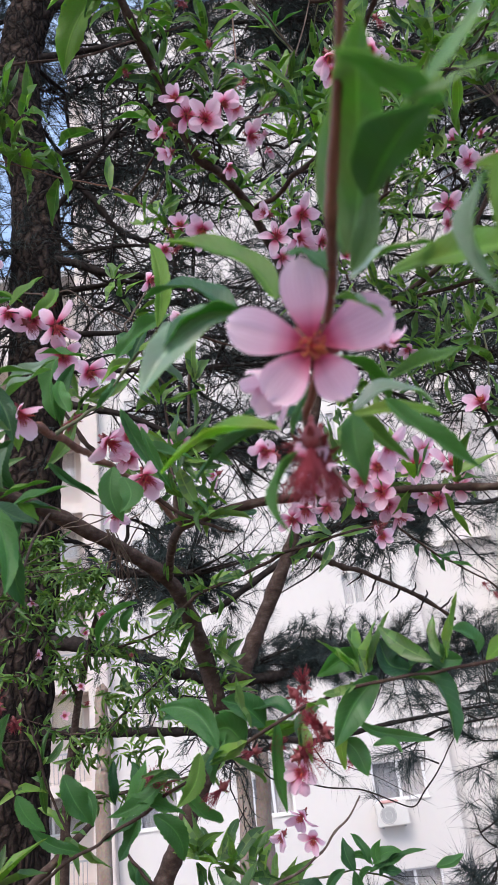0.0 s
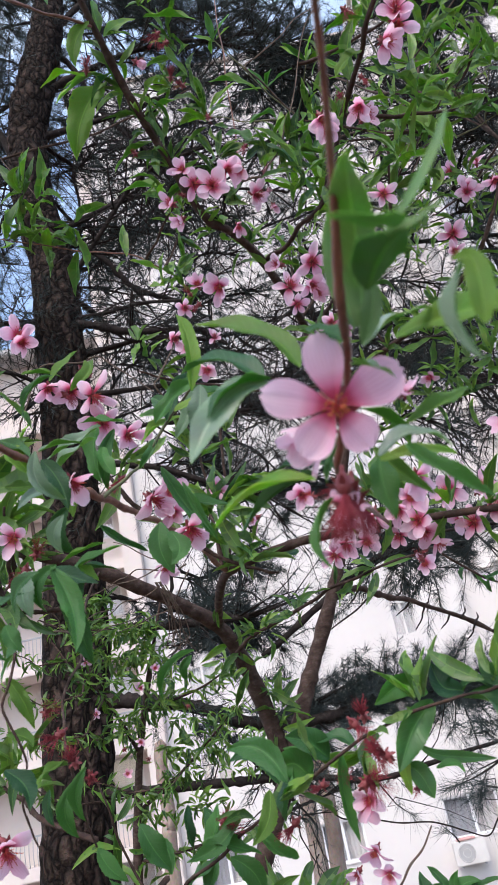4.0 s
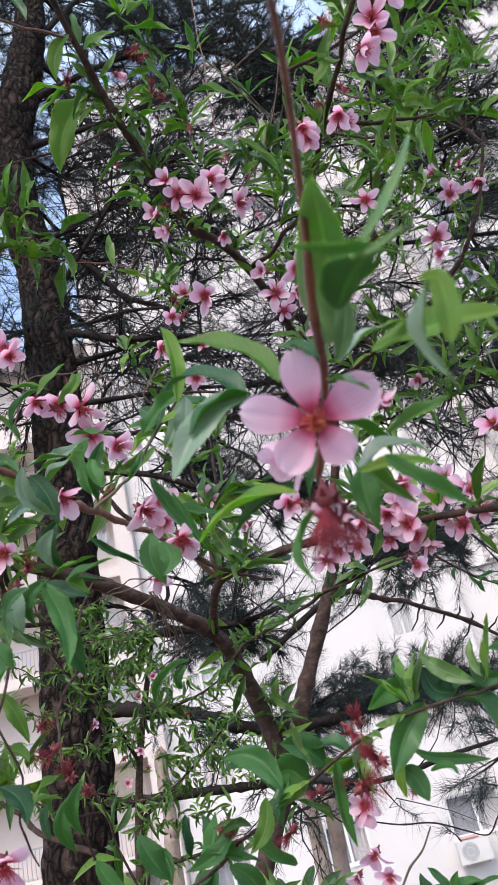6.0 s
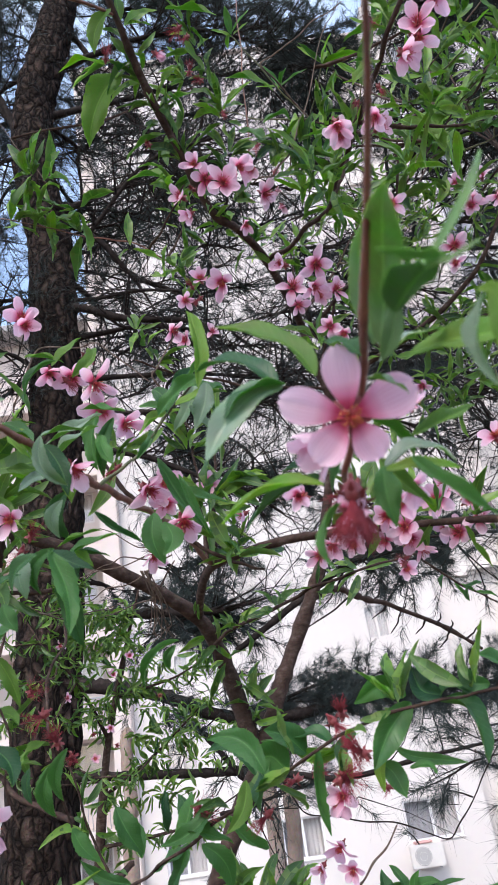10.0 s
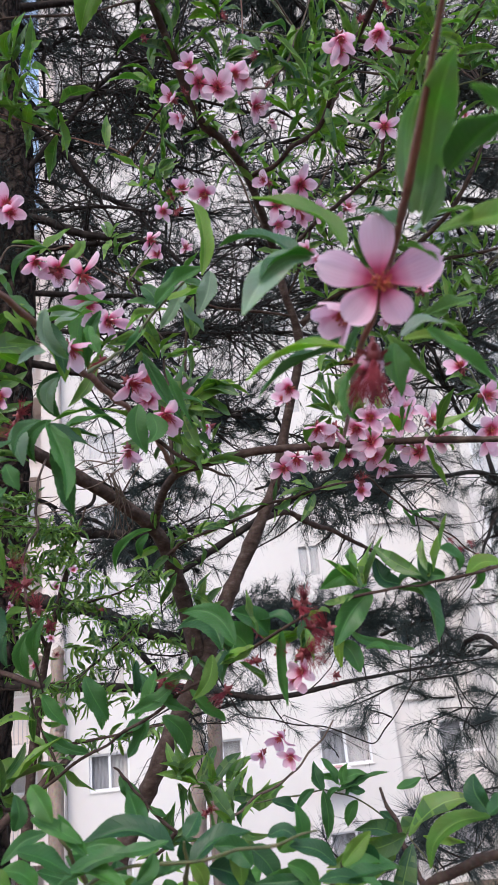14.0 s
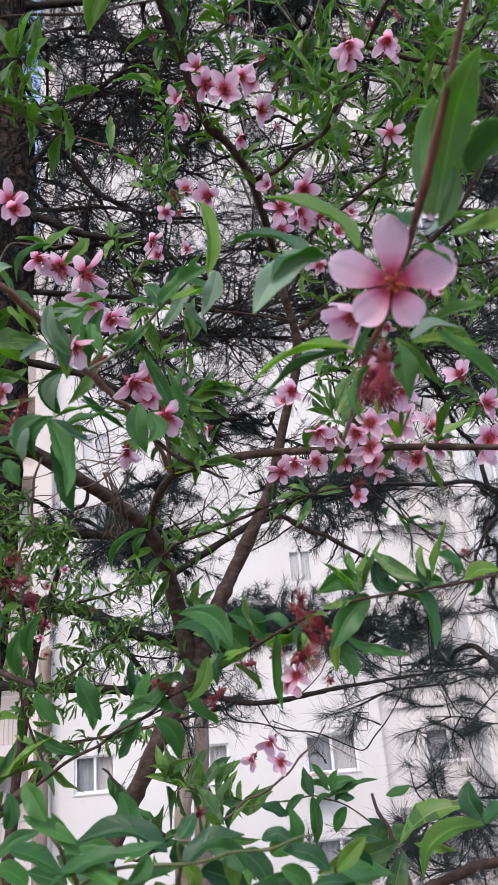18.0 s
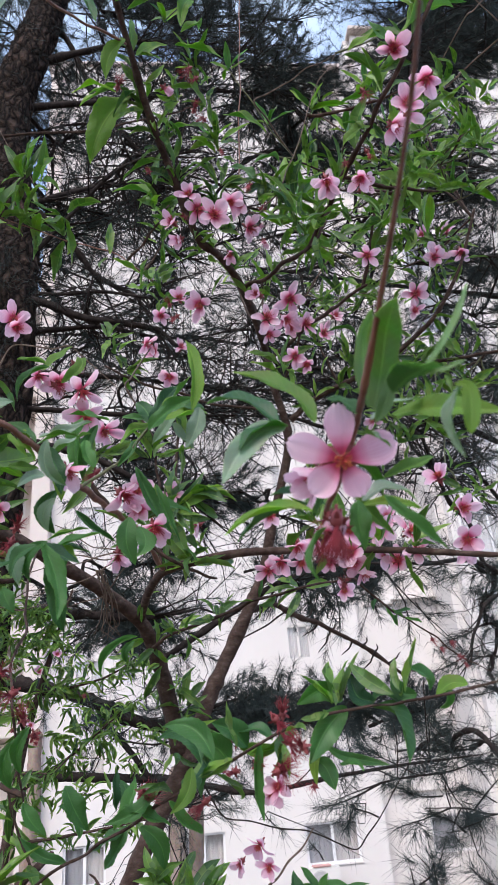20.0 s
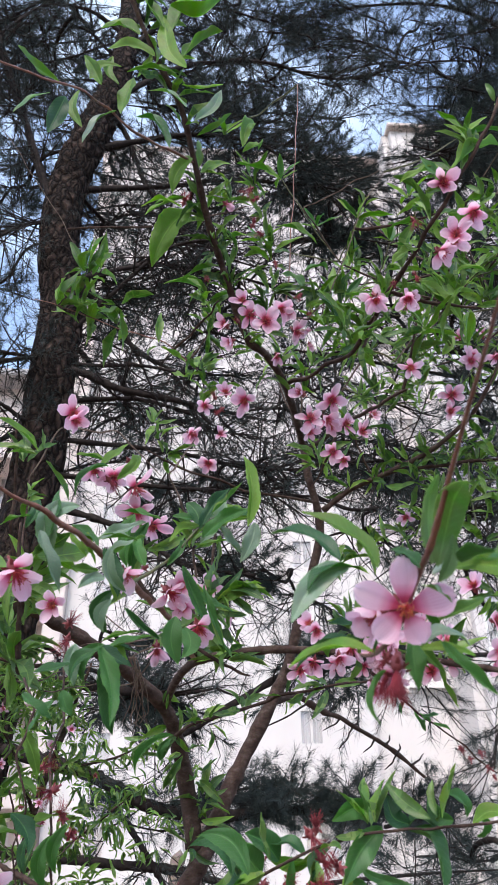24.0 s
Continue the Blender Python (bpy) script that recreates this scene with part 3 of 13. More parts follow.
def rosette(tree, at, count, size, seed):
    """A tuft of fresh leaves that spread from the end of a twig, the inner ones upright, the outer ones arching."""
    rng = np.random.default_rng(seed)
    turn = rng.random() * 6.3
    for k in range(count):
        a = turn + 2.4 * k
        rise = 1.3 - 1.5 * k / count + rng.uniform(-0.2, 0.2)
        d = np.array([math.cos(a), 0.55 * math.sin(a) - 0.25, rise])
        d /= np.linalg.norm(d)
        n = size * rng.uniform(0.7, 1.1)
        base = np.array(at) + rng.standard_normal(3) * 0.002
        mid = base + d * n * 0.5
        tip = base + d * n + np.array([0, -0.1, -rng.uniform(0.1, 0.45)]) * n * (0.4 + k / count)
        blade(tree, [tuple(base), tuple(mid), tuple(tip)], n * rng.uniform(0.24, 0.32), rng.uniform(-40, 40), rng.uniform(0.25, 0.5), LEAF_YOUNG if rng.random() < 0.7 else LEAF)


def old_trunk(tree, points, sides, steps, mat, plates, seed, label):
    """A thick trunk whose bark stands off in long cracked plates."""
    v, f = tube(points, steps, sides, 0.0, 0.0, seed)
    axis = smooth_line(points, steps)
    ring = np.repeat(axis[:, :3], sides, axis=0)
    n = len(ring)
    way = v[:n] - ring
    far = np.linalg.norm(way, axis=1)[:, None]
    for i in range(n):
        p = Vector(v[i])
        q = Vector((p.x * 14, p.y * 14, p.z * 5.5))
        cell = noise.voronoi(q + 0.35 * noise.noise_vector(q * 1.7))[0]
        crack = min(1.0, (cell[1] - cell[0]) * 3.2)
        v[i] += way[i] / far[i] * plates * (crack - 0.55 + 0.35 * noise.noise(q * 3.0))
    return child("trunk", mesh_of("trunk", v, f, mat), tree, None, label)


def limb(tree, name, points, mat=None, sides=8, rough=0.05, knots=0.25, seed=1, label=""):
    """A limb through the points; a thin one is crooked between them."""
    if 0.0004 < max(p[3] for p in points) < 0.0036 and name != "shoot":
        rng = np.random.default_rng(seed + 5000)
        crooked = []
        for a, b in zip(np.array(points)[:-1], np.array(points)[1:]):
            far = np.linalg.norm(b[:3] - a[:3])
            crooked.append(tuple(a))
            for t in (0.33, 0.67):
                q = a + (b - a) * t
                q[:3] += rng.standard_normal(3) * 0.022 * min(far, 0.08)
                q[3] *= rng.uniform(0.95, 1.2)
                crooked.append(tuple(q))
        points = crooked + [tuple(points[-1])]
    v, f = tube(points, 6, sides, rough, knots, seed)
    return child(name, mesh_of(name, v, f, mat or BARK), tree, None, label)


def sprays(heap, points, count, size, seed, spread=1.0, upward=0.3):
    """Leaves in small rosettes along a twig, gathered into a heap."""
    rng = np.random.default_rng(seed)
    line = smooth_line([(*p, 0) for p in points], 8)[:, :3]
    nodes = max(2, int(count / 2.6))
    for node in range(nodes):
        at = line[min(len(line) - 1, int((node + rng.random() * 0.8) / nodes * len(line)))]
        for _ in range(int(rng.integers(3, 8))):
            d = rng.standard_normal(3) + np.array([0, -0.15, upward])
            d /= np.linalg.norm(d)
            n = size * (0.55 + 0.75 * rng.random())
            b = at + d * 0.006 * spread
            m = leaf_pose(b, b + d * n, rng.uniform(-70, 70), rng.uniform(0.65, 1.0))
            v, f, uv = LEAF_LIGHT[(0, 3, 5, 6, 0, 3, 1, 2)[rng.integers(0, 8)] if upward > 0 else (1, 2, 4, 7)[rng.integers(0, 4)]]
            q = np.array(m)
            heap.add(v @ q[:3, :3].T + q[:3, 3], f, uv)


# ---- pine needles ----
def needles_along(points, rng, per, length, keep, thin=1.0):
    """Thin three-sided needles round a twig; returns corners in groups of four."""
    line = smooth_line([(*p, 0) for p in points], 6)[:, :3]
    way = np.gradient(line, axis=0)
    way /= np.linalg.norm(way, axis=1)[:, None] + 1e-9
    back = np.abs(rng.standard_normal(per)) * 0.45 * keep
    i = np.clip(((1 - back) * len(line)).astype(int), int(len(line) * (1 - keep)), len(line) - 1)
    at, w = line[i] + rng.standard_normal((per, 3)) * 0.004, way[i]
    d = rng.standard_normal((per, 3)) * 0.7
    d = d - w * (d * w).sum(1)[:, None] * 0.5 + w * 0.8
    d /= np.linalg.norm(d, axis=1)[:, None]
    n = length * (0.7 + 0.5 * rng.random((per, 1)))
    side = np.cross(d, rng.standard_normal((per, 3)))
    side /= np.linalg.norm(side, axis=1)[:, None] + 1e-9
    other = np.cross(d, side)
    r = NEEDLE_R * thin
    bow = np.array([0, 0, -0.12]) * n
    return np.stack([at + side * r, at - side * r * 0.5 + other * r, at - side * r * 0.5 - other * r, at + d * n + bow], 1)


def needle_mesh(groups, mat):
    q = np.concatenate(groups).reshape(-1, 3)
    n = len(q) // 4
    k = np.arange(n)[:, None] * 4
    f = (k[:, :, None] + np.array([[0, 1, 3], [1, 2, 3]])[None]).reshape(-1, 3)
    me = bpy.data.meshes.new("needles")
    me.vertices.add(len(q)); me.vertices.foreach_set("co", q.astype(np.float32).ravel())
    me.loops.add(len(f) * 3); me.loops.foreach_set("vertex_index", f.astype(np.int32).ravel())
    me.polygons.add(len(f)); me.polygons.foreach_set("loop_start", np.arange(0, len(f) * 3, 3, dtype=np.int32))
    me.materials.append(mat)
    me.update(calc_edges=True)
    me.validate()
    return me


def brush(wood, groups, base, tip, count, length, seed, thin=0.5):
    """The end of a pine twig: a short stem set all round with long fine needles, fanned forward."""
    rng = np.random.default_rng(seed)
    base, tip = np.array(base), np.array(tip)
    mid = 0.5 * (base + tip) + rng.standard_normal(3) * 0.08 * np.linalg.norm(tip - base)
    wood.add(*tube([(*base, 0.0022), (*mid, 0.0018), (*tip, 0.0008)], 3, 4, 0.1, 0.3, seed))
    groups.append(needles_along([base, mid, tip], rng, count, length, 0.9, thin))


BORNE, BEARING = {}, {}


def bear(tree, trunk, seed):
    """Limbs that lead from the trunk to every spray of the crown, forking from one another, thick where they carry much."""
    rng = np.random.default_rng(seed)
    spots, carries, paths = [], [], []
    for p in smooth_line(trunk, 5):
        if p[2] > 2.2:
            spots.append((p[:3], 0.0, -1))
    for limb_points in BEARING.get(tree.name, []):
        spots.extend((p[:3], 0.4, -1) for p in smooth_line(limb_points, 3)[3:])
    waiting = [np.array(p)[:, :3] for p in BORNE.get(tree.name, [])]
    while waiting:
        at = np.array([p for p, _, _ in spots])
        reach = np.array([r for _, r, _ in spots])
        best = None
        for k, pts in enumerate(waiting):
            way = pts[1] - at
            far = np.linalg.norm(way, axis=1)
            cost = far + 0.3 * reach + np.maximum(0, -way[:, 2] - 0.2 * far)
            i = int(np.argmin(cost))
            if best is None or cost[i] < best[0]:
                best = (cost[i], k, i, far[i])
        _, k, i, far = best
        pts = waiting.pop(k)
        base, before, parent = spots[i]
        paths.append((base, pts[1], far))
        carries.append([parent, 1])
        me = len(paths) - 1
        bend = 0.5 * (base + pts[1]) + rng.standard_normal(3) * 0.1 * far + np.array([0, 0, 0.08 * far])
        paths[me] = (base, bend, pts[1], far)
        for t in (0.35, 0.7):
            spots.append((base * (1 - t) ** 2 + 2 * bend * t * (1 - t) + pts[1] * t * t, before + far * t, me))
        spots.extend((p, before + far, me) for p in pts[1:])
        while parent >= 0:
            carries[parent][1] += 1
            parent = carries[parent][0]
    for me, (base, bend, end, far) in enumerate(paths):
        r = 0.0065 + 0.0032 * math.sqrt(carries[me][1])
        side = rng.standard_normal(3) * 0.05 * far
        points = [(*base, r), (*(0.55 * base + 0.45 * bend + side), r * 0.92), (*bend, r * 0.85), (*(0.4 * bend + 0.6 * end - side), r * 0.78), (*end, max(0.006, r * 0.7))]
        v, f = tube(points, 5, 6, 0.12, 0.3, seed + me)
        child("branch", mesh_of("branch", v, f, PINE_TWIG), tree)


def bough(tree, wood, groups, points, twigs, reach, per, length, seed, keep=0.6, drop=-0.1, name="branch", lift=0.0, thin=1.0):
    """A pine limb as a part, with side twigs that carry the needles; one that starts thin is borne by another limb."""
    rng = np.random.default_rng(seed)
    per = per * 0.72
    if points[0][3] < 0.003:
        BORNE.setdefault(tree.name, []).append(points)
    else:
        BEARING.setdefault(tree.name, []).append(points)
    v, f = tube(points, 12, 9, 0.13, 0.35, seed)
    child(name, mesh_of(name, v, f, PINE_TWIG), tree)
    line = smooth_line(points, 8)
    for k in range(twigs):
        i = int((0.25 + 0.75 * rng.random()) * (len(line) - 1))
        at, w = line[i, :3], line[min(i + 1, len(line) - 1), :3] - line[max(i - 1, 0), :3]
        w = w / (np.linalg.norm(w) + 1e-9)
        d = rng.standard_normal(3) * np.array([1, 1, 0.7]) + w * 0.6 + np.array([0, 0, drop])
        d /= np.linalg.norm(d)
        n = reach * (0.45 + 0.8 * rng.random())
        mid = at + d * n * 0.5 + rng.standard_normal(3) * 0.06 * n
        end = at + d * n + rng.standard_normal(3) * 0.1 * n + np.array([0, 0, lift * n])
        wood.add(*tube([(*at, (0.004 + 0.003 * reach) * thin), (*mid, 0.003 * thin), (*end, 0.0015 * thin)], 2, 3, 0.1, 0.4, seed + k))
        groups.append(needles_along([at, mid, end], rng, int(per * (0.6 + 0.8 * rng.random())), length, keep, thin))
        for s in range(2):
            b = at + (end - at) * (0.35 + 0.4 * rng.random())
            e = b + (d + rng.standard_normal(3) * 0.7) * n * 0.4
            wood.add(*tube([(*b, 0.0025 * thin), (*(0.5 * (b + e) + rng.standard_normal(3) * 0.02), 0.002 * thin), (*e, 0.0012 * thin)], 1, 3, 0.1, 0.3, seed + k + s))
            groups.append(needles_along([b, 0.5 * (b + e), e], rng, int(per * 0.5), length, 0.9, thin))


# ---- ground ----
def ground_height(x, y):
    step = min(1.0, max(0.0, (y - 4.9) / 1.5))
    return -4.3 * step * step * (3 - 2 * step) + (0.05 * noise.noise((x * 0.5, y * 0.5, 0)) if abs(x) < 40 and abs(y) < 40 else 0)


gx = sorted({-2500, -600, -200, -80, 80, 200, 600, 2500, *[v * 1.0 for v in range(-40, 41)]})
gy = sorted({-2500, -600, -200, -80, 80, 200, 600, 2500, *[v * 0.8 for v in range(-50, 51)]})
gv = [(x, y, ground_height(x, y)) for y in gy for x in gx]
gf = [(j * len(gx) + i, j * len(gx) + i + 1, (j + 1) * len(gx) + i + 1, (j + 1) * len(gx) + i) for j in range(len(gy) - 1) for i in range(len(gx) - 1)]
ground = tagged(new("ground", mesh_of("ground", gv, gf, SOIL)), "bare brown soil with patches of litter, stepping down to the building", "ground", kind="structure")


# ---- apartment building ----
def wall_mesh(name, x0, x1, z0, z1, y, thick, holes, mat):
    """A wall with openings right through it, front face at y."""
    xs = sorted({x0, x1, *[h[0] for h in holes], *[h[1] for h in holes]})
    zs = sorted({z0, z1, *[h[2] for h in holes], *[h[3] for h in holes]})
    solid = {}
    for i in range(len(xs) - 1):
        for j in range(len(zs) - 1):
            cx, cz = 0.5 * (xs[i] + xs[i + 1]), 0.5 * (zs[j] + zs[j + 1])
            solid[i, j] = not any(a < cx < b and c < cz < d for a, b, c, d in holes)
    index, verts, faces = {}, [], []

    def at(i, j, back):
        if (i, j, back) not in index:
            index[i, j, back] = len(verts)
            verts.append((xs[i], y + (thick if back else 0), zs[j]))
        return index[i, j, back]

    for (i, j), full in solid.items():
        if not full:
            continue
        faces.append((at(i, j, 0), at(i + 1, j, 0), at(i + 1, j + 1, 0), at(i, j + 1, 0)))
        faces.append((at(i, j, 1), at(i, j + 1, 1), at(i + 1, j + 1, 1), at(i + 1, j, 1)))
        for di, dj, a, b in ((-1, 0, (i, j + 1), (i, j)), (1, 0, (i + 1, j), (i + 1, j + 1)), (0, -1, (i, j), (i + 1, j)), (0, 1, (i + 1, j + 1), (i, j + 1))):
            if not solid.get((i + di, j + dj), False):
                faces.append((at(*a, 0), at(*a, 1), at(*b, 1), at(*b, 0)))
    return mesh_of(name, verts, faces, mat, False)


def window(house, x0, x1, z0, z1, y, curtain=0.6):
    """A two-sash window set into its opening: frame, mullion, two panes, a sill, and the curtain behind."""
    w, h, cx, cz = x1 - x0, z1 - z0, 0.5 * (x0 + x1), 0.5 * (z0 + z1)
    bm = bmesh.new()
    for sx, sz, px, pz in ((w, 0.06, 0, h / 2 - 0.03), (w, 0.06, 0, -h / 2 + 0.03), (0.06, h - 0.12, -w / 2 + 0.03, 0), (0.06, h - 0.12, w / 2 - 0.03, 0), (0.07, h - 0.12, 0, 0)):
        bmesh.ops.create_cube(bm, size=1.0, matrix=Matrix.Translation((px, 0, pz)) @ Matrix.Diagonal((sx, 0.07, sz, 1)))
    me = bpy.data.meshes.new("window")
    bm.to_mesh(me)
    bm.free()
    me.materials.append(FRAME_WHITE if z0 < 0.2 or x0 > 8.4 else WALL)
    low = z0 < 0.2
    ob = child("window", me, house, Matrix.Translation((cx, y + (0.1 if low else 0.04), cz)), "white two-sash window")
    for s in (-1, 1):
        sub("pane", box_mesh("pane", (w / 2 - 0.1, 0.008, h - 0.12), GLASS), ob, Matrix.Translation((s * (w / 4 - 0.012), 0.01 * s, 0)))
    for s, cloth in ((-1, CURTAIN_GREY if curtain < 0.9 else CURTAIN), (1, CURTAIN)):
        v = [(s * w * 0.5 * i / 16, (0.16 if low else 0.06) + 0.02 * math.sin(i * 1.9), zz) for i in range(17) for zz in (-h / 2, h / 2)]
        sub("curtain", mesh_of("curtain", v, [(2 * i, 2 * i + 2, 2 * i + 3, 2 * i + 1) for i in range(16)], cloth), ob)
    if z0 < 0.2:
        sub("sill", box_mesh("sill", (w + 0.06, 0.11, 0.035), WALL, 0.006), ob, Matrix.Translation((0, -0.08, -h / 2 - 0.02)))
    return ob


house = root("apartment_building", (1.0, 22.0, -4.3), "tall white apartment building with rows of windows and railed balconies", "building")
STOREY, STAIR, STOREYS = 2.68, 2.4, range(-1, 11)
main_holes, right_holes = [], []
for k in STOREYS:
    z = k * STOREY
    main_holes.append((3.0, 4.5 if k < 1 else 3.72, z - 0.94, z + 0.08))
    if not 2 <= k <= 4:
        main_holes.append((-0.35, 0.81, z - 0.94, z + 0.08))
    half = k * STAIR if k > 0 else z
    main_holes.append((-3.3 if k > 0 else -3.5, -2.38, half - 0.9, half + 0.06))
    if not 4.0 < z < 6.5:
        right_holes.append((6.65, 8.1, z - 1.0, z - 0.05))
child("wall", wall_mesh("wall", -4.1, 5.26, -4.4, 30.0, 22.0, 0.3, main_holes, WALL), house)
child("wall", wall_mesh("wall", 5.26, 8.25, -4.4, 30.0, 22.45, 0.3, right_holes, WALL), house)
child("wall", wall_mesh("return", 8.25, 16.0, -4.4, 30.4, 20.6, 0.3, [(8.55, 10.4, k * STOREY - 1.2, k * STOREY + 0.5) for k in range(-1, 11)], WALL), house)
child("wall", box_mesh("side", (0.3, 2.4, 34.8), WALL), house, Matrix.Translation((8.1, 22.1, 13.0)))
child("wall", box_mesh("back", (20.4, 0.3, 34.3), WALL_BEIGE), house, Matrix.Translation((6.0, 26.2, 12.75)))
child("wall", box_mesh("end", (0.3, 4.4, 21.8), WALL_BEIGE), house, Matrix.Translation((-14.0, 24.0, 6.5)))
child("roof", box_mesh("roof", (13.0, 4.7, 0.2), WALL_BEIGE, 0.03), house, Matrix.Translation((1.6, 24.2, 30.11)))
child("roof", box_mesh("roof", (8.0, 6.0, 0.22), WALL_BEIGE, 0.03), house, Matrix.Translation((12.1, 23.3, 30.5)))
for k in range(-2, 12):
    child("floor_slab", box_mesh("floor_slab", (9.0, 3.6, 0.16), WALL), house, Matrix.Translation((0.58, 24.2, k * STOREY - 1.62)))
for a, b, c, d in main_holes:
    window(house, a, b, c, d, 22.0, (0.5 if a > 2 else 0.75) if d < 1 else 1.0)
for a, b, c, d in right_holes:
    window(house, a, b, c, d, 22.45, 0.4 if d < 1 else 0.9)
for k in range(-1, 11):
    window(house, 8.55, 10.4, k * STOREY - 1.2, k * STOREY + 0.5, 20.6, 1.0 if k < 6 else 0.5)
for k in STOREYS:
    child("ledge", box_mesh("ledge", (2.6, 0.1, 0.05), WALL, 0.008), house, Matrix.Translation((6.9, 22.39, k * STOREY + 0.62)))
GUARD_BAR = mesh_of("bar", *tube([(0, 0, -0.26, 0.012), (0, 0, -0.1, 0.012), (0, 0, 0.0, 0.012)], 2, 5, 0), RAIL_METAL)
for z in (3.42, 6.08):
    guard = child("window_guard", box_mesh("window_guard", (1.7, 0.3, 0.05), CASE_WHITE, 0.008), house, Matrix.Translation((7.35, 22.28, z)), "white guard rail below a window")
    for i in range(13):
        sub("bar", GUARD_BAR, guard, Matrix.Translation((-0.81 + i * 0.135, -0.13, 0)))
BALUSTER = mesh_of("bar", *tube([(0, 0, 0.16, 0.012), (0, -0.05, 0.5, 0.012), (0, 0, 0.91, 0.012)], 3, 6, 0), RAIL_METAL)
child("roof", box_mesh("roof", (9.6, 3.2, 0.3), LEDGE, 0.04), house, Matrix.Translation((-9.4, 23.9, 17.55)))
# balconies beside a beige pier
child("pier", box_mesh("pier", (0.56, 4.0, 34.4), WALL_BEIGE, 0.02), house, Matrix.Translation((-4.39, 23.6, 12.8)))
child("wall", wall_mesh("balcony_wall", -13.9, -4.67, -4.4, 17.4, 23.3, 0.25, [(-7.2, -5.2, k * STOREY - 0.9, k * STOREY + 0.2) for k in range(-1, 6)], WALL_BEIGE), house)
for k in range(-1, 6):
    z = k * STOREY
    window(house, -7.2, -5.2, z - 0.9, z + 0.2, 23.3, 0.5)
    slab = child("balcony", box_mesh("balcony", (9.2, 1.5, 0.34), WALL_BEIGE, 0.02), house, Matrix.Translation((-9.27, 22.55, z + 0.36)), "pinkish grey balcony slab with a grey railing")
    if k < 3:
        sub("handrail", box_mesh("handrail", (9.2, 0.05, 0.05), RAIL_METAL, 0.008), slab, Matrix.Translation((0, -0.7, 0.92)))
        for i in range(74):
            sub("bar", BALUSTER, slab, Matrix.Translation((-4.4 + i * 0.12, -0.7, 0)))


def air_conditioner(x, y, z):
    """An outdoor unit on two brackets: case, round fan guard with rings and hub, side louvre."""
    ac = root("air_conditioner", (x, y, z), "white outdoor air conditioner unit fixed on the wall", "air conditioner", "outdoor units on the facade")
    child("case", box_mesh("case", (0.85, 0.3, 0.56), CASE_WHITE, 0.02), ac, Matrix.Translation((x, y, z)))
    rings = Heap()
    for r in (0.1, 0.2):
        pts = [(r * math.cos(a), 0, r * math.sin(a), 0.004) for a in np.linspace(0, 2 * np.pi, 17)]
        rings.add(*tube(pts, 2, 5, 0))
    child("fan_guard", rings.mesh("fan_guard", CASE_WHITE), ac, Matrix.Translation((x - 0.12, y - 0.17, z)))
    bm = bmesh.new()
    bmesh.ops.create_cone(bm, cap_ends=True, segments=28, radius1=0.22, radius2=0.22, depth=0.012, matrix=Matrix.Rotation(radians(90), 4, "X"))
    me = bpy.data.meshes.new("fan_well")
    bm.to_mesh(me); bm.free()
    me.materials.append(DARK_GRILLE)
    child("fan_well", me, ac, Matrix.Translation((x - 0.12, y - 0.156, z)), "dark fan opening")
    for s in (-0.3, 0.3):
        child("bracket", box_mesh("bracket", (0.04, 0.42, 0.04), RAIL_METAL, 0.004), ac, Matrix.Translation((x + s, y + 0.08, z - 0.3)))
    return ac


air_conditioner(3.35, 21.72, -1.22)
tagged(child("cloth", box_mesh("cloth", (0.5, 0.3, 0.05), PINK_CLOTH, 0.02), root("folded_cloth", (3.3, 21.7, -0.915), "faded pink cloth lying on the outdoor unit", "cloth"), Matrix.Translation((3.3, 21.7, -0.913))), "")


# ---- peach tree: trunk and limbs ----
peach = root("peach_tree", (-0.4209, 1.15, 0.0), "flowering peach tree with pink blossoms and fresh green leaves", "tree")
limb(peach, "trunk", [(-0.4209, 1.15, -0.03, 0.034), (-0.3709, 1.15, 0.45, 0.026), (-0.2709, 1.15, 1.0843, 0.019), (-0.2009, 1.15, 1.3043, 0.0155), (-0.1674, 1.15, 1.372, 0.0135), (-0.1413, 1.15, 1.4213, 0.013), (-0.1165, 1.14, 1.4658, 0.0128), (-0.0736, 1.13, 1.545, 0.013), (-0.0386, 1.12, 1.5989, 0.0135), (-0.0213, 1.12, 1.6392, 0.0135)], BARK, 12, 0.05, 0.2, 3)
limb(peach, "branch", [(-0.0426, 1.12, 1.6244, 0.0133), (-0.062, 1.08, 1.7236, 0.0109), (-0.0881, 1.02, 1.797, 0.0101), (-0.1392, 0.95, 1.8356, 0.0095), (-0.1761, 0.9, 1.8539, 0.0092), (-0.2153, 0.86, 1.8734, 0.0086), (-0.2673, 0.78, 1.8861, 0.0076), (-0.3067, 0.7, 1.8847, 0.007), (-0.3485, 0.62, 1.8843, 0.0051), (-0.3937, 0.54, 1.8868, 0.0023)], BARK, 8, 0.05, 0.25, 101)
limb(peach, "branch", [(-0.0218, 1.12, 1.6357, 0.0117), (0.0079, 1.13, 1.702, 0.0113), (0.0413, 1.14, 1.764, 0.0105), (0.0803, 1.13, 1.8342, 0.0098), (0.1054, 1.12, 1.8821, 0.0086)], BARK, 8, 0.05, 0.25, 102)
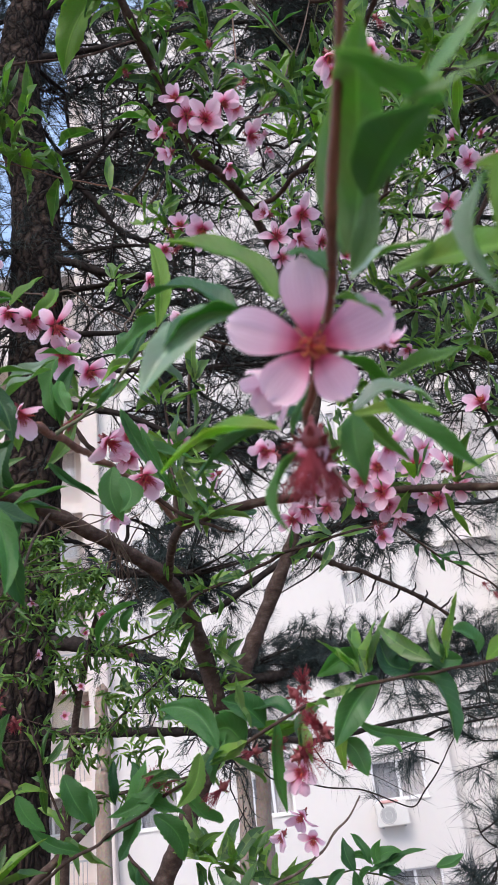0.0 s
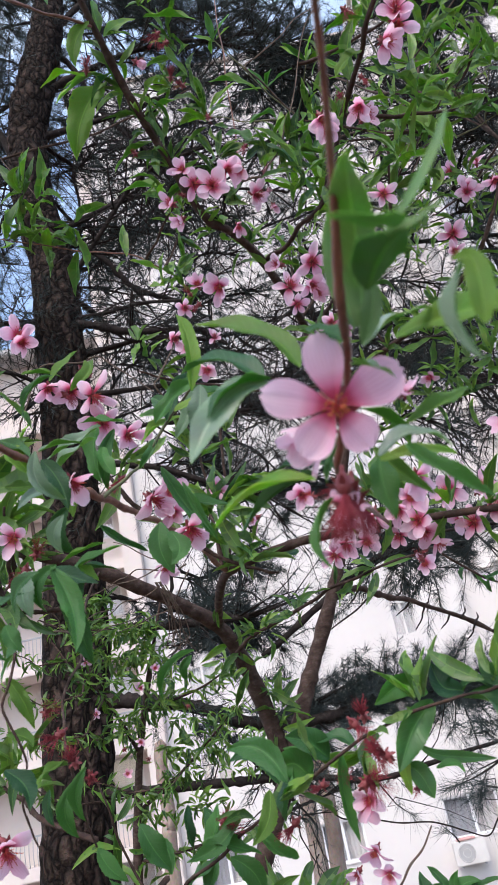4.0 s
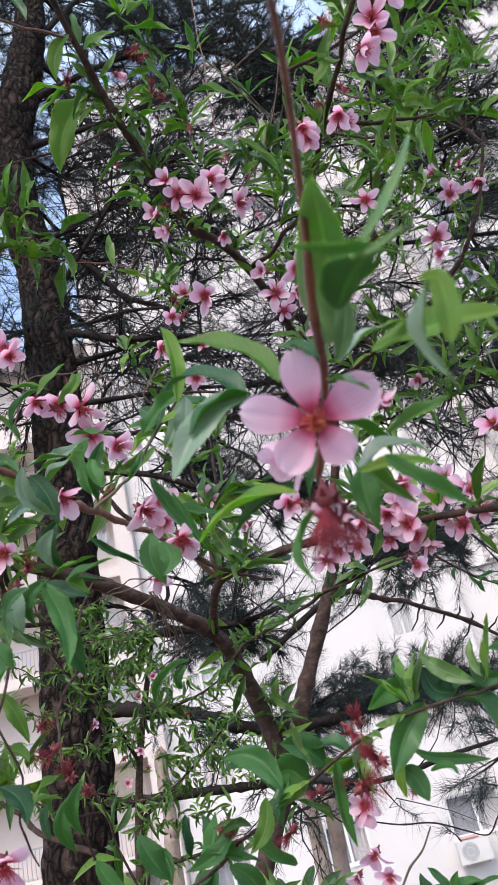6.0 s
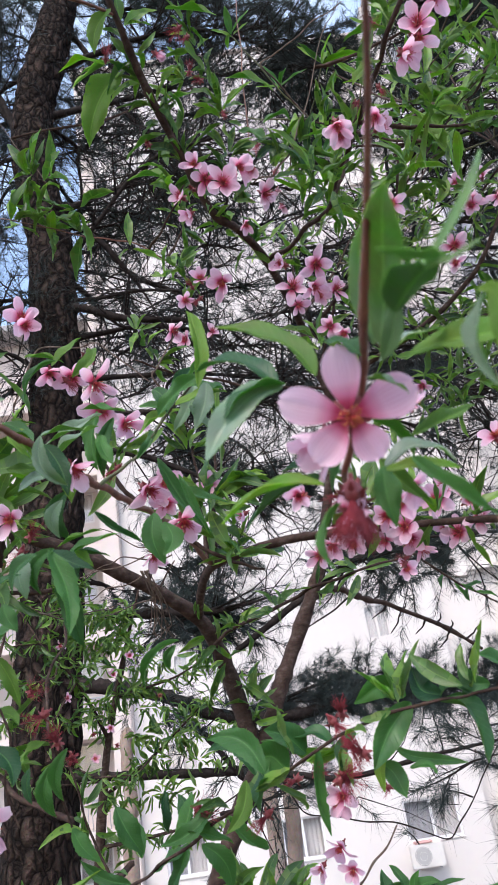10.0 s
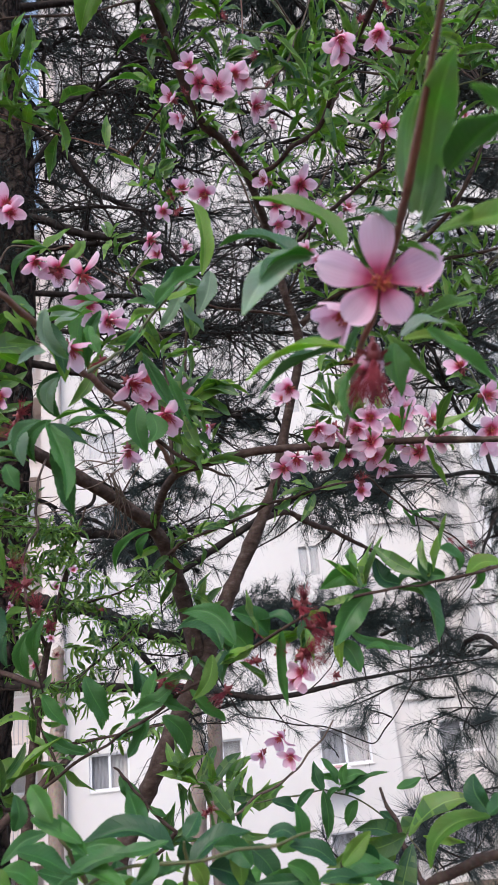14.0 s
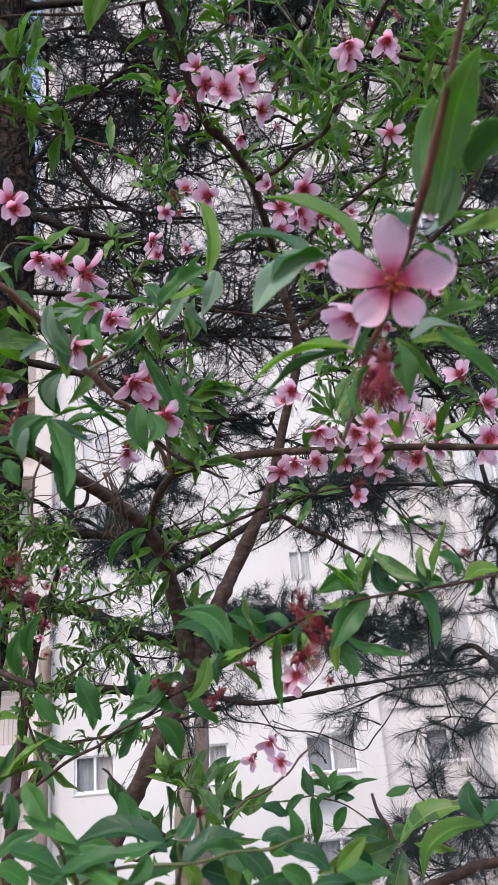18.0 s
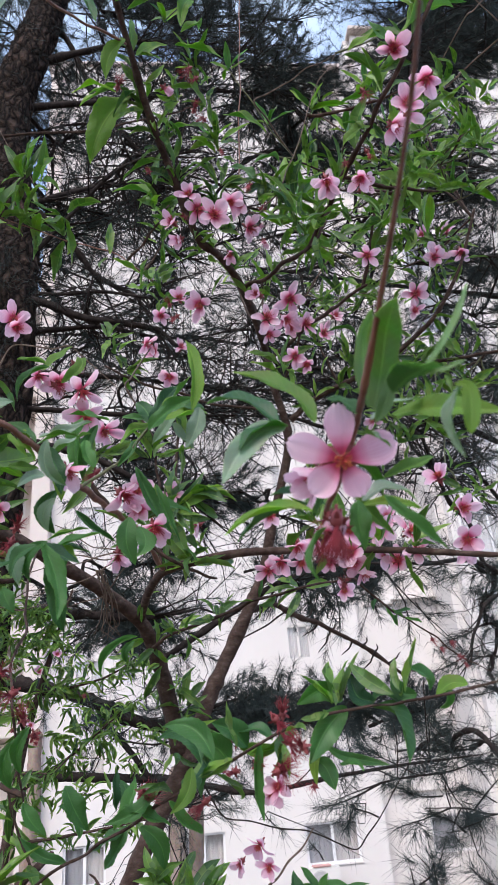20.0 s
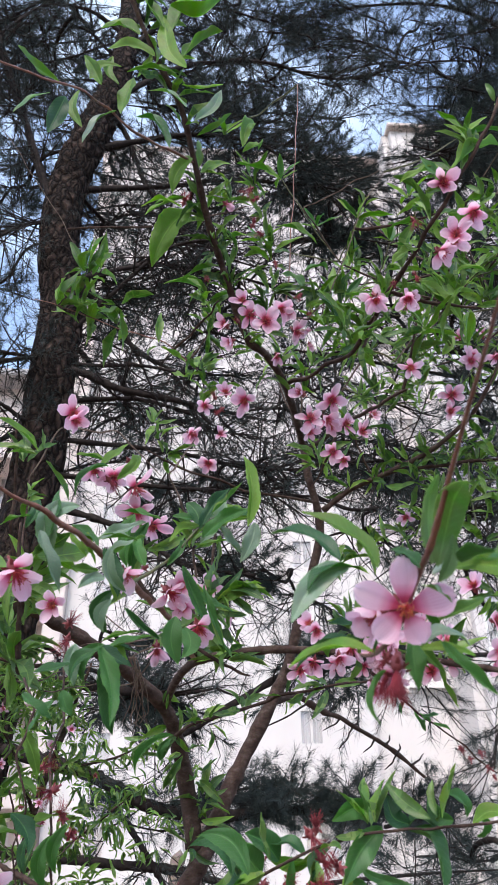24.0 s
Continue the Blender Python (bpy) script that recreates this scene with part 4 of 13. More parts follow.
limb(peach, "branch", [(0.1043, 1.12, 1.8776, 0.0086), (0.1365, 1.1, 1.9929, 0.0074), (0.1704, 1.08, 2.1173, 0.007), (0.1475, 1.04, 2.2106, 0.0066), (0.1351, 1.02, 2.2819, 0.0066), (0.0746, 0.76, 2.2105, 0.0056), (0.0381, 0.68, 2.2044, 0.0048), (0.0099, 0.64, 2.2008, 0.0047), (-0.0202, 0.58, 2.2503, 0.0045), (-0.0448, 0.53, 2.2961, 0.0043), (-0.062, 0.48, 2.3373, 0.0037), (-0.0802, 0.44, 2.387, 0.0035), (-0.1078, 0.41, 2.4267, 0.0031), (-0.1377, 0.38, 2.4881, 0.0028), (-0.1547, 0.36, 2.5342, 0.0023)], BARK, 8, 0.05, 0.25, 103, "dark brown leading shoot")
limb(peach, "branch", [(0.0746, 0.76, 2.2105, 0.0031), (0.1105, 0.7, 2.191, 0.0028), (0.1403, 0.62, 2.1628, 0.0026), (0.1549, 0.54, 2.1591, 0.0025), (0.1717, 0.46, 2.1636, 0.0024), (0.1901, 0.4, 2.1771, 0.0022), (0.2081, 0.37, 2.2018, 0.0018), (0.2378, 0.34, 2.2473, 0.0018), (0.2761, 0.32, 2.3288, 0.0013)], BARK, 8, 0.05, 0.25, 104)
limb(peach, "branch", [(0.1401, 0.98, 2.2293, 0.0035), (0.1662, 0.88, 2.2046, 0.0031), (0.189, 0.78, 2.1743, 0.0027), (0.201, 0.7, 2.145, 0.0022), (0.2211, 0.66, 2.1387, 0.0016)], BARK, 8, 0.05, 0.25, 105)
limb(peach, "branch", [(0.1763, 1.07, 2.1518, 0.0055), (0.225, 1.05, 2.1851, 0.0048), (0.3043, 1.02, 2.2127, 0.0047), (0.3575, 0.98, 2.2289, 0.0043), (0.3978, 0.95, 2.2529, 0.0039), (0.4256, 0.93, 2.2763, 0.0035), (0.4534, 0.91, 2.3175, 0.0031), (0.4795, 0.9, 2.3664, 0.0027), (0.515, 0.88, 2.4617, 0.0023)], BARK, 8, 0.05, 0.25, 106)
limb(peach, "branch", [(0.3342, 1, 2.205, 0.0031), (0.3946, 0.98, 2.2046, 0.0027), (0.4661, 0.95, 2.2, 0.0023), (0.5371, 0.93, 2.205, 0.002)], BARK, 8, 0.05, 0.25, 107)
limb(peach, "branch", [(-0.0898, 1, 1.8059, 0.0059), (-0.0734, 0.88, 1.813, 0.0051), (-0.05, 0.76, 1.809, 0.0048), (-0.0166, 0.72, 1.8078, 0.0047), (0.0318, 0.68, 1.8042, 0.0043), (0.0746, 0.65, 1.7957, 0.0039), (0.1214, 0.61, 1.7822, 0.0035), (0.1587, 0.56, 1.7657, 0.0031), (0.1907, 0.52, 1.7506, 0.0027), (0.2158, 0.48, 1.7354, 0.0023), (0.2525, 0.44, 1.7199, 0.0019), (0.2805, 0.41, 1.7106, 0.0012)], BARK, 8, 0.05, 0.25, 108)
limb(peach, "twig", [(-0.0487, 0.75, 1.81, 0.0025), (-0.062, 0.62, 1.8052, 0.0023), (-0.0768, 0.53, 1.7987, 0.0022), (-0.0884, 0.48, 1.7961, 0.0022), (-0.0998, 0.42, 1.7878, 0.0023), (-0.1079, 0.38, 1.7852, 0.0022), (-0.1137, 0.33, 1.7808, 0.0019), (-0.124, 0.29, 1.7764, 0.0017), (-0.1389, 0.26, 1.7771, 0.0013), (-0.1561, 0.23, 1.7778, 0.0007)], STEM_RED, 8, 0.05, 0.25, 109)
limb(peach, "twig", [(-0.0985, 0.425, 1.7885, 0.0014), (-0.0890, 0.43, 1.7970, 0.0013), (-0.073, 0.44, 1.8126, 0.0011), (-0.0476, 0.43, 1.8374, 0.001), (-0.0262, 0.4, 1.8409, 0.0008)], STEM_GREEN, 8, 0.05, 0.25, 110)
limb(peach, "twig", [(-0.0849, 1.05, 1.7647, 0.0025), (-0.0353, 0.98, 1.7794, 0.0021), (0.0299, 0.9, 1.7847, 0.0019), (0.0816, 0.86, 1.7937, 0.0017), (0.1349, 0.82, 1.7968, 0.0014), (0.1777, 0.79, 1.7963, 0.0011)], BARK, 8, 0.05, 0.25, 111)
limb(peach, "dead_branch", [(0.0776, 1.13, 1.8303, 0.005), (0.1261, 1.18, 1.8496, 0.0046), (0.1551, 1.21, 1.8425, 0.0044), (0.1863, 1.25, 1.8357, 0.0042), (0.2222, 1.29, 1.8325, 0.0042), (0.2522, 1.32, 1.822, 0.004), (0.3076, 1.39, 1.8093, 0.0038), (0.3631, 1.45, 1.7901, 0.0036), (0.43, 1.5, 1.7498, 0.0028)], BARK, 8, 0.05, 0.6, 112, "bare dead branch with broken side twigs")
limb(peach, "dead_twig", [(0.3509, 1.4, 1.7838, 0.002), (0.3467, 1.42, 1.7702, 0.0016), (0.3362, 1.45, 1.7592, 0.0009)], PINE_TWIG, 5, 0.05, 0.25, 113)
limb(peach, "dead_twig", [(0.3509, 1.4, 1.7838, 0.002), (0.3638, 1.42, 1.7939, 0.0016), (0.3711, 1.45, 1.8075, 0.0009)], PINE_TWIG, 5, 0.05, 0.25, 114)
limb(peach, "dead_twig", [(0.2671, 1.4, 1.835, 0.002), (0.2604, 1.42, 1.816, 0.0016), (0.2466, 1.45, 1.7997, 0.0009)], PINE_TWIG, 5, 0.05, 0.25, 115)
limb(peach, "dead_twig", [(0.2671, 1.4, 1.835, 0.002), (0.2812, 1.42, 1.8428, 0.0016), (0.289, 1.45, 1.8543, 0.0009)], PINE_TWIG, 5, 0.05, 0.25, 116)
limb(peach, "dead_twig", [(0.178, 1.4, 1.8771, 0.002), (0.1259, 1.42, 1.8501, 0.0016), (0.065, 1.45, 1.826, 0.0009)], PINE_TWIG, 5, 0.05, 0.25, 117)
limb(peach, "dead_twig", [(0.218, 1.4, 1.8586, 0.002), (0.2343, 1.42, 1.8731, 0.0016), (0.2439, 1.45, 1.8917, 0.0009)], PINE_TWIG, 5, 0.05, 0.25, 118)
limb(peach, "dead_twig", [(0.3098, 1.4, 1.8107, 0.002), (0.306, 1.42, 1.7999, 0.0016), (0.2955, 1.45, 1.7918, 0.0009)], PINE_TWIG, 5, 0.05, 0.25, 119)
limb(peach, "dead_twig", [(0.3767, 1.4, 1.7624, 0.002), (0.4005, 1.42, 1.7738, 0.0016), (0.4194, 1.45, 1.7885, 0.0009)], PINE_TWIG, 5, 0.05, 0.25, 120)
limb(peach, "dead_twig", [(0.2432, 1.4, 1.8489, 0.002), (0.2335, 1.42, 1.8399, 0.0016), (0.2163, 1.45, 1.8341, 0.0009)], PINE_TWIG, 5, 0.05, 0.25, 121)
limb(peach, "dead_twig", [(0.328, 1.4, 1.7983, 0.002), (0.3437, 1.42, 1.8097, 0.0016), (0.3537, 1.45, 1.8247, 0.0009)], PINE_TWIG, 5, 0.05, 0.25, 122)
limb(peach, "shoot", [(0.0215, 0.008, 1.7257, 0.0004), (0.0277, 0.03, 1.7299, 0.0005), (0.0314, 0.053, 1.7284, 0.0006), (0.0343, 0.078, 1.7249, 0.0007), (0.0343, 0.102, 1.7137, 0.0009), (0.0331, 0.124, 1.7007, 0.0011), (0.0354, 0.146, 1.6997, 0.0011), (0.034, 0.16, 1.6926, 0.0011), (0.0303, 0.17, 1.6833, 0.0011), (0.0318, 0.2, 1.6842, 0.0011), (0.0617, 0.35, 1.7177, 0.0012), (0.1234, 0.66, 1.7948, 0.0012)], STEM_RED, 8, 0.05, 0.3, 123, "slender red-brown shoot with a nub at its tip")
limb(peach, "twig", [(-0.173, 0.62, 1.5107, 0.0013), (-0.126, 0.58, 1.5369, 0.0012), (-0.0777, 0.53, 1.559, 0.0010), (-0.0431, 0.49, 1.578, 0.0010), (-0.001, 0.45, 1.5978, 0.0009), (0.0337, 0.42, 1.6135, 0.0009), (0.0661, 0.4, 1.6205, 0.0009), (0.0982, 0.39, 1.6216, 0.0008), (0.1224, 0.37, 1.6233, 0.0008), (0.1528, 0.34, 1.627, 0.0006)], BARK, 8, 0.05, 0.25, 124)
limb(peach, "twig", [(-0.309, 0.95, 1.4283, 0.006), (-0.2703, 0.98, 1.4631, 0.0055), (-0.2324, 1, 1.4951, 0.005), (-0.2125, 1.02, 1.5119, 0.0041)], BARK, 8, 0.05, 0.25, 125)
limb(peach, "twig", [(-0.2324, 1, 1.493, 0.0019), (-0.2499, 0.98, 1.547, 0.0015), (-0.2651, 0.95, 1.6245, 0.0012), (-0.2797, 0.92, 1.6869, 0.0011)], BARK, 8, 0.05, 0.25, 126)
limb(peach, "twig", [(-0.0745, 0.8, 1.4389, 0.0018), (-0.1022, 0.8, 1.4654, 0.0017), (-0.1216, 0.8, 1.4914, 0.0013), (-0.1358, 0.8, 1.5064, 0.001)], BARK, 8, 0.05, 0.25, 127)
limb(peach, "twig", [(-0.0185, 0.8, 1.4463, 0.0014), (0.0266, 0.78, 1.471, 0.0013), (0.0569, 0.77, 1.4904, 0.0011), (0.0959, 0.76, 1.5317, 0.0008)], BARK_DRY, 8, 0.05, 0.25, 128)
limb(peach, "twig", [(0.0121, 0.86, 1.4481, 0.0008), (0.0915, 0.87, 1.4522, 0.0008), (0.1293, 0.87, 1.439, 0.0008), (0.1769, 0.87, 1.4039, 0.0008), (0.2108, 0.86, 1.3516, 0.0006)], STEM_GREEN, 8, 0.05, 0.25, 129)
limb(peach, "twig", [(-0.03, 1.1, 1.6115, 0.0011), (0.0186, 1.1, 1.531, 0.001), (0.1339, 1.1, 1.5045, 0.001), (0.2063, 1.1, 1.4742, 0.0009), (0.2571, 1.1, 1.5245, 0.0008), (0.3011, 1.1, 1.5776, 0.0006)], PINE_TWIG, 8, 0.05, 0.25, 130)
limb(peach, "twig", [(-0.1112, 0.33, 1.4917, 0.0009), (-0.076, 0.32, 1.5072, 0.0007), (-0.0418, 0.3, 1.5109, 0.0007), (-0.0151, 0.28, 1.517, 0.0006), (0.0062, 0.27, 1.5223, 0.0004)], STEM_GREEN, 8, 0.05, 0.25, 132)
limb(peach, "dry_strand", [(-0.1228, 0.72, 1.806, 0.0006), (-0.1159, 0.74, 1.7809, 0.0006), (-0.1224, 0.76, 1.7573, 0.0005), (-0.1304, 0.77, 1.744, 0.0003)], BARK_DRY, 5, 0.05, 0.25, 133)
limb(peach, "dry_strand", [(-0.1216, 0.72, 1.8059, 0.0006), (-0.1081, 0.74, 1.7776, 0.0006), (-0.1047, 0.76, 1.7487, 0.0005), (-0.0975, 0.77, 1.7367, 0.0003)], BARK_DRY, 5, 0.05, 0.25, 134)
limb(peach, "dry_strand", [(-0.1204, 0.72, 1.8058, 0.0006), (-0.1149, 0.74, 1.7757, 0.0006), (-0.1126, 0.76, 1.7539, 0.0005), (-0.1016, 0.77, 1.7415, 0.0003)], BARK_DRY, 5, 0.05, 0.25, 135)
limb(peach, "dry_strand", [(-0.1192, 0.72, 1.8057, 0.0006), (-0.1068, 0.74, 1.7782, 0.0006), (-0.1209, 0.76, 1.7476, 0.0005), (-0.1062, 0.77, 1.7374, 0.0003)], BARK_DRY, 5, 0.05, 0.25, 136)
limb(peach, "dry_strand", [(-0.118, 0.72, 1.8056, 0.0006), (-0.1137, 0.74, 1.7762, 0.0006), (-0.1027, 0.76, 1.7505, 0.0005), (-0.1104, 0.77, 1.7423, 0.0003)], BARK_DRY, 5, 0.05, 0.25, 137)
limb(peach, "dry_strand", [(-0.1168, 0.72, 1.8055, 0.0006), (-0.1056, 0.74, 1.7787, 0.0006), (-0.1106, 0.76, 1.7556, 0.0005), (-0.115, 0.77, 1.7382, 0.0003)], BARK_DRY, 5, 0.05, 0.25, 138)
limb(peach, "dry_strand", [(-0.1156, 0.72, 1.8054, 0.0006), (-0.1124, 0.74, 1.7767, 0.0006), (-0.119, 0.76, 1.7493, 0.0005), (-0.1192, 0.77, 1.7431, 0.0003)], BARK_DRY, 5, 0.05, 0.25, 139)
limb(peach, "dry_strand", [(-0.1144, 0.72, 1.8053, 0.0006), (-0.1043, 0.74, 1.7792, 0.0006), (-0.1008, 0.76, 1.7522, 0.0005), (-0.1237, 0.77, 1.739, 0.0003)], BARK_DRY, 5, 0.05, 0.25, 140)
limb(peach, "twig", [(0.174, 0.8, 1.8085, 0.0014), (0.2038, 0.84, 1.7962, 0.0013), (0.2523, 0.88, 1.7673, 0.0012), (0.2994, 0.9, 1.7422, 0.0011), (0.341, 0.92, 1.7133, 0.0009), (0.3881, 0.94, 1.6908, 0.0006)], BARK, 8, 0.05, 0.25, 141)
limb(peach, "twig", [(-0.2153, 0.8600, 1.8735, 0.0014), (-0.1741, 0.6200, 1.7580, 0.0011), (-0.1535, 0.5000, 1.6910, 0.0009), (-0.1442, 0.4500, 1.6433, 0.0009), (-0.1429, 0.4600, 1.6152, 0.0008), (-0.1423, 0.4900, 1.5849, 0.0007)], BARK, 8, 0.05, 0.25, 142)
limb(peach, "twig", [(-0.2673, 0.78, 1.8861, 0.0012), (-0.1975, 0.5, 1.7598, 0.0009), (-0.153, 0.4, 1.6971, 0.0008), (-0.1579, 0.39, 1.6662, 0.0007), (-0.1499, 0.4, 1.6361, 0.0006), (-0.1571, 0.41, 1.6148, 0.0006), (-0.1522, 0.42, 1.5913, 0.0004)], BARK, 8, 0.05, 0.25, 143)
limb(peach, "twig", [(-0.062, 0.48, 2.3373, 0.0014), (-0.1036, 0.44, 2.3152, 0.0013), (-0.137, 0.38, 2.2725, 0.0012), (-0.1629, 0.32, 2.2308, 0.0011), (-0.1904, 0.29, 2.2011, 0.001), (-0.2285, 0.26, 2.1818, 0.0008)], STEM_RED, 8, 0.05, 0.25, 144)
limb(peach, "twig", [(-0.056, 0.95, 2.3714, 0.0012), (-0.107, 0.92, 2.401, 0.0011), (-0.1638, 0.88, 2.3946, 0.001), (-0.2338, 0.83, 2.3846, 0.0009), (-0.3148, 0.78, 2.3757, 0.0006)], STEM_RED, 8, 0.05, 0.25, 145)
limb(peach, "twig", [(-0.2416, 0.85, 2.4926, 0.0007), (-0.3078, 0.84, 2.6172, 0.0006), (-0.3829, 0.83, 2.7369, 0.0006), (-0.4491, 0.82, 2.8419, 0.0005)], BARK_DRY, 5, 0.05, 0.25, 146)
limb(peach, "twig", [(0.0601, 0.62, 2.2418, 0.0009), (0.0708, 0.6, 2.368, 0.0008), (0.0802, 0.58, 2.485, 0.0006), (0.09, 0.57, 2.6442, 0.0004)], STEM_RED, 5, 0.05, 0.25, 147)
limb(peach, "twig", [(0.1037, 0.6, 2.2075, 0.0009), (0.1319, 0.6, 2.2867, 0.0008), (0.174, 0.6, 2.4081, 0.0006), (0.2157, 0.6, 2.4887, 0.0004)], BARK_DRY, 5, 0.05, 0.25, 148)
limb(peach, "twig", [(0.0527, 0.6, 2.2053, 0.0011), (0.0814, 0.58, 2.1852, 0.001), (0.1062, 0.57, 2.2095, 0.0009), (0.1242, 0.57, 2.2578, 0.0008)], BARK_DRY, 5, 0.05, 0.25, 149)
limb(peach, "twig", [(0.262, 0.75, 2.2745, 0.0012), (0.3017, 0.72, 2.3064, 0.0011), (0.3583, 0.7, 2.3702, 0.001), (0.4266, 0.68, 2.4375, 0.0008)], BARK, 8, 0.05, 0.25, 150)
limb(peach, "twig", [(0.2589, 0.8, 2.2902, 0.0012), (0.3035, 0.8, 2.3492, 0.0011), (0.3546, 0.8, 2.4369, 0.0008), (0.385, 0.8, 2.5035, 0.0006)], BARK_DRY, 5, 0.05, 0.25, 151)
limb(peach, "dry_strand", [(-0.0964, 0.75, 1.8343, 0.0008), (-0.1653, 0.8, 1.8353, 0.0007), (-0.2473, 0.85, 1.8431, 0.0005)], BARK_DRY, 5, 0.05, 0.25, 152)
limb(peach, "dry_strand", [(-0.0912, 0.75, 1.8268, 0.0008), (-0.1548, 0.8, 1.813, 0.0007), (-0.2291, 0.85, 1.8114, 0.0005)], BARK_DRY, 5, 0.05, 0.25, 153)
limb(peach, "dry_strand", [(-0.1039, 0.75, 1.8263, 0.0008), (-0.1572, 0.8, 1.8472, 0.0007), (-0.2043, 0.85, 1.8483, 0.0005)], BARK_DRY, 5, 0.05, 0.25, 154)
limb(peach, "dry_strand", [(-0.0891, 0.75, 1.8199, 0.0008), (-0.1244, 0.8, 1.7935, 0.0007), (-0.1965, 0.85, 1.791, 0.0005)], BARK_DRY, 5, 0.05, 0.25, 155)
limb(peach, "dry_strand", [(-0.0928, 0.75, 1.8368, 0.0008), (-0.1358, 0.8, 1.8564, 0.0007), (-0.1911, 0.85, 1.9042, 0.0005)], BARK_DRY, 5, 0.05, 0.25, 156)
limb(peach, "dry_strand", [(-0.2549, 0.75, 1.8296, 0.0008), (-0.249, 0.8, 1.7935, 0.0007), (-0.2004, 0.85, 1.8193, 0.0005)], BARK_DRY, 5, 0.05, 0.25, 157)
limb(peach, "dry_strand", [(-0.2516, 0.75, 1.7857, 0.0008), (-0.2171, 0.8, 1.7837, 0.0007), (-0.1671, 0.85, 1.8054, 0.0005)], BARK_DRY, 5, 0.05, 0.25, 158)
limb(peach, "dead_twig", [(0.1910, 0.8211, 2.5234, 0.0013), (0.1199, 0.7500, 2.5723, 0.0011), (0.1860, 0.7400, 2.6115, 0.0010), (0.2585, 0.7200, 2.6475, 0.0006)], BARK_DRY, 5, 0.05, 0.25, 970)
limb(peach, "dead_twig", [(0.4267, 0.8711, 2.6601, 0.0013), (0.5572, 0.7000, 2.6880, 0.0011), (0.5246, 0.7000, 2.7427, 0.0010), (0.4976, 0.7000, 2.7962, 0.0006)], BARK_DRY, 5, 0.05, 0.25, 971)
limb(peach, "dead_twig", [(0.4294, 0.8752, 2.6733, 0.0013), (0.4872, 0.7000, 2.7148, 0.0011), (0.5287, 0.6900, 2.7529, 0.0010), (0.5781, 0.6800, 2.7987, 0.0006)], BARK_DRY, 5, 0.05, 0.25, 972)
limb(peach, "dead_twig", [(-0.0531, 0.7330, 1.9688, 0.0013), (-0.0850, 0.6800, 2.0147, 0.0011), (-0.0701, 0.6900, 2.0467, 0.0010), (-0.0552, 0.7000, 2.0788, 0.0006)], BARK_DRY, 5, 0.05, 0.25, 973)
limb(peach, "dead_twig", [(0.3938, 0.8314, 2.4279, 0.0013), (0.3758, 0.8500, 2.4375, 0.0011), (0.3400, 0.8500, 2.3888, 0.0010), (0.3118, 0.8600, 2.3394, 0.0006)], BARK_DRY, 5, 0.05, 0.25, 974)
limb(peach, "dead_twig", [(-0.2842, 0.8057, 2.0751, 0.0013), (-0.2484, 0.8000, 2.1520, 0.0011), (-0.1704, 0.8000, 2.1488, 0.0010), (-0.1034, 0.8000, 2.0773, 0.0006)], BARK_DRY, 5, 0.05, 0.25, 975)

# blossoms
near_blossom(peach, 0.0299, 0.154, 1.6872, (-0.14, -0.88, -0.45), 0.0184, "wide open pink peach blossom with a red and ochre heart")
blossom(peach, 0.0271, 0.182, 1.6941, (-0.9, -0.45, -0.7), 40, 0.0172, 0.95, label="half-open pink peach blossom nodding to one side")
blossom(peach, -0.1720, 0.420, 1.5964, (0.5, -0.8, -0.3), 20, 0.019, 0.35)
spent_blossom(peach, 0.0273, 0.165, 1.6677, (-0.26, -0.35, -1.6), 0.0145)
spent_blossom(peach, 0.0296, 0.172, 1.6678, (-0.39, -0.32, -1.66), 0.0155, 1)
spent_blossom(peach, 0.0269, 0.178, 1.6686, (-0.58, -0.43, -1.43), 0.0145, 2)
spent_blossom(peach, 0.0355, 0.2, 1.674, (0.1, -0.41, -1.47), 0.0115, 1)
spent_blossom(peach, 0.0278, 0.18, 1.6747, (-0.75, -0.48, -1.33), 0.0097, 1)
blossom(peach, 0.0777, 0.3, 1.7141, (0.21, -0.76, -0.68), 30, 0.0111, 0.6)
blossom(peach, 0.0566, 0.19, 1.7052, (0.71, -0.93, -0.33), 80, 0.0088, 0.7, 3)
blossom(peach, 0.0366, 0.42, 1.7575, (-0.9, -0.92, -0.36), 10, 0.0118, 0.8, 3)
blossom(peach, -0.1033, 0.455, 1.8861, (0.22, -0.8, -0.6), 8, 0.0203, 0.15)
blossom(peach, -0.1262, 0.48, 1.9089, (-0.31, -0.79, -0.59), 40, 0.0178, 0.4)
blossom(peach, -0.0905, 0.505, 1.8727, (0.49, -0.72, -0.8), 70, 0.0188, 0.3)
blossom(peach, -0.1013, 0.47, 1.8698, (-0.11, -0.67, -0.88), 20, 0.0184, 0.35)
blossom(peach, -0.0959, 0.347, 1.7702, (0.89, -0.75, -0.71), 20, 0.0158, 0.7, 4)
blossom(peach, -0.0703, 0.457, 1.794, (0.95, -0.7, -0.85), 20, 0.0189, 0.5)
blossom(peach, -0.0462, 0.45, 1.7641, (0.43, -0.58, -1.13), 70, 0.0188, 0.5)
blossom(peach, -0.0822, 0.545, 1.7709, (-0.17, -0.72, -0.78), 30, 0.0167, 0.5)
blossom(peach, -0.0621, 0.5, 1.8136, (0.75, -0.95, -0.31), 10, 0.0161, 0.5)
blossom(peach, -0.0346, 0.62, 1.8538, (-0.12, -0.99, -0.24), 40, 0.0166, 0.4)
blossom(peach, -0.1745, 0.506, 1.9914, (0.78, -0.78, -0.58), 15, 0.0196, 0.4)
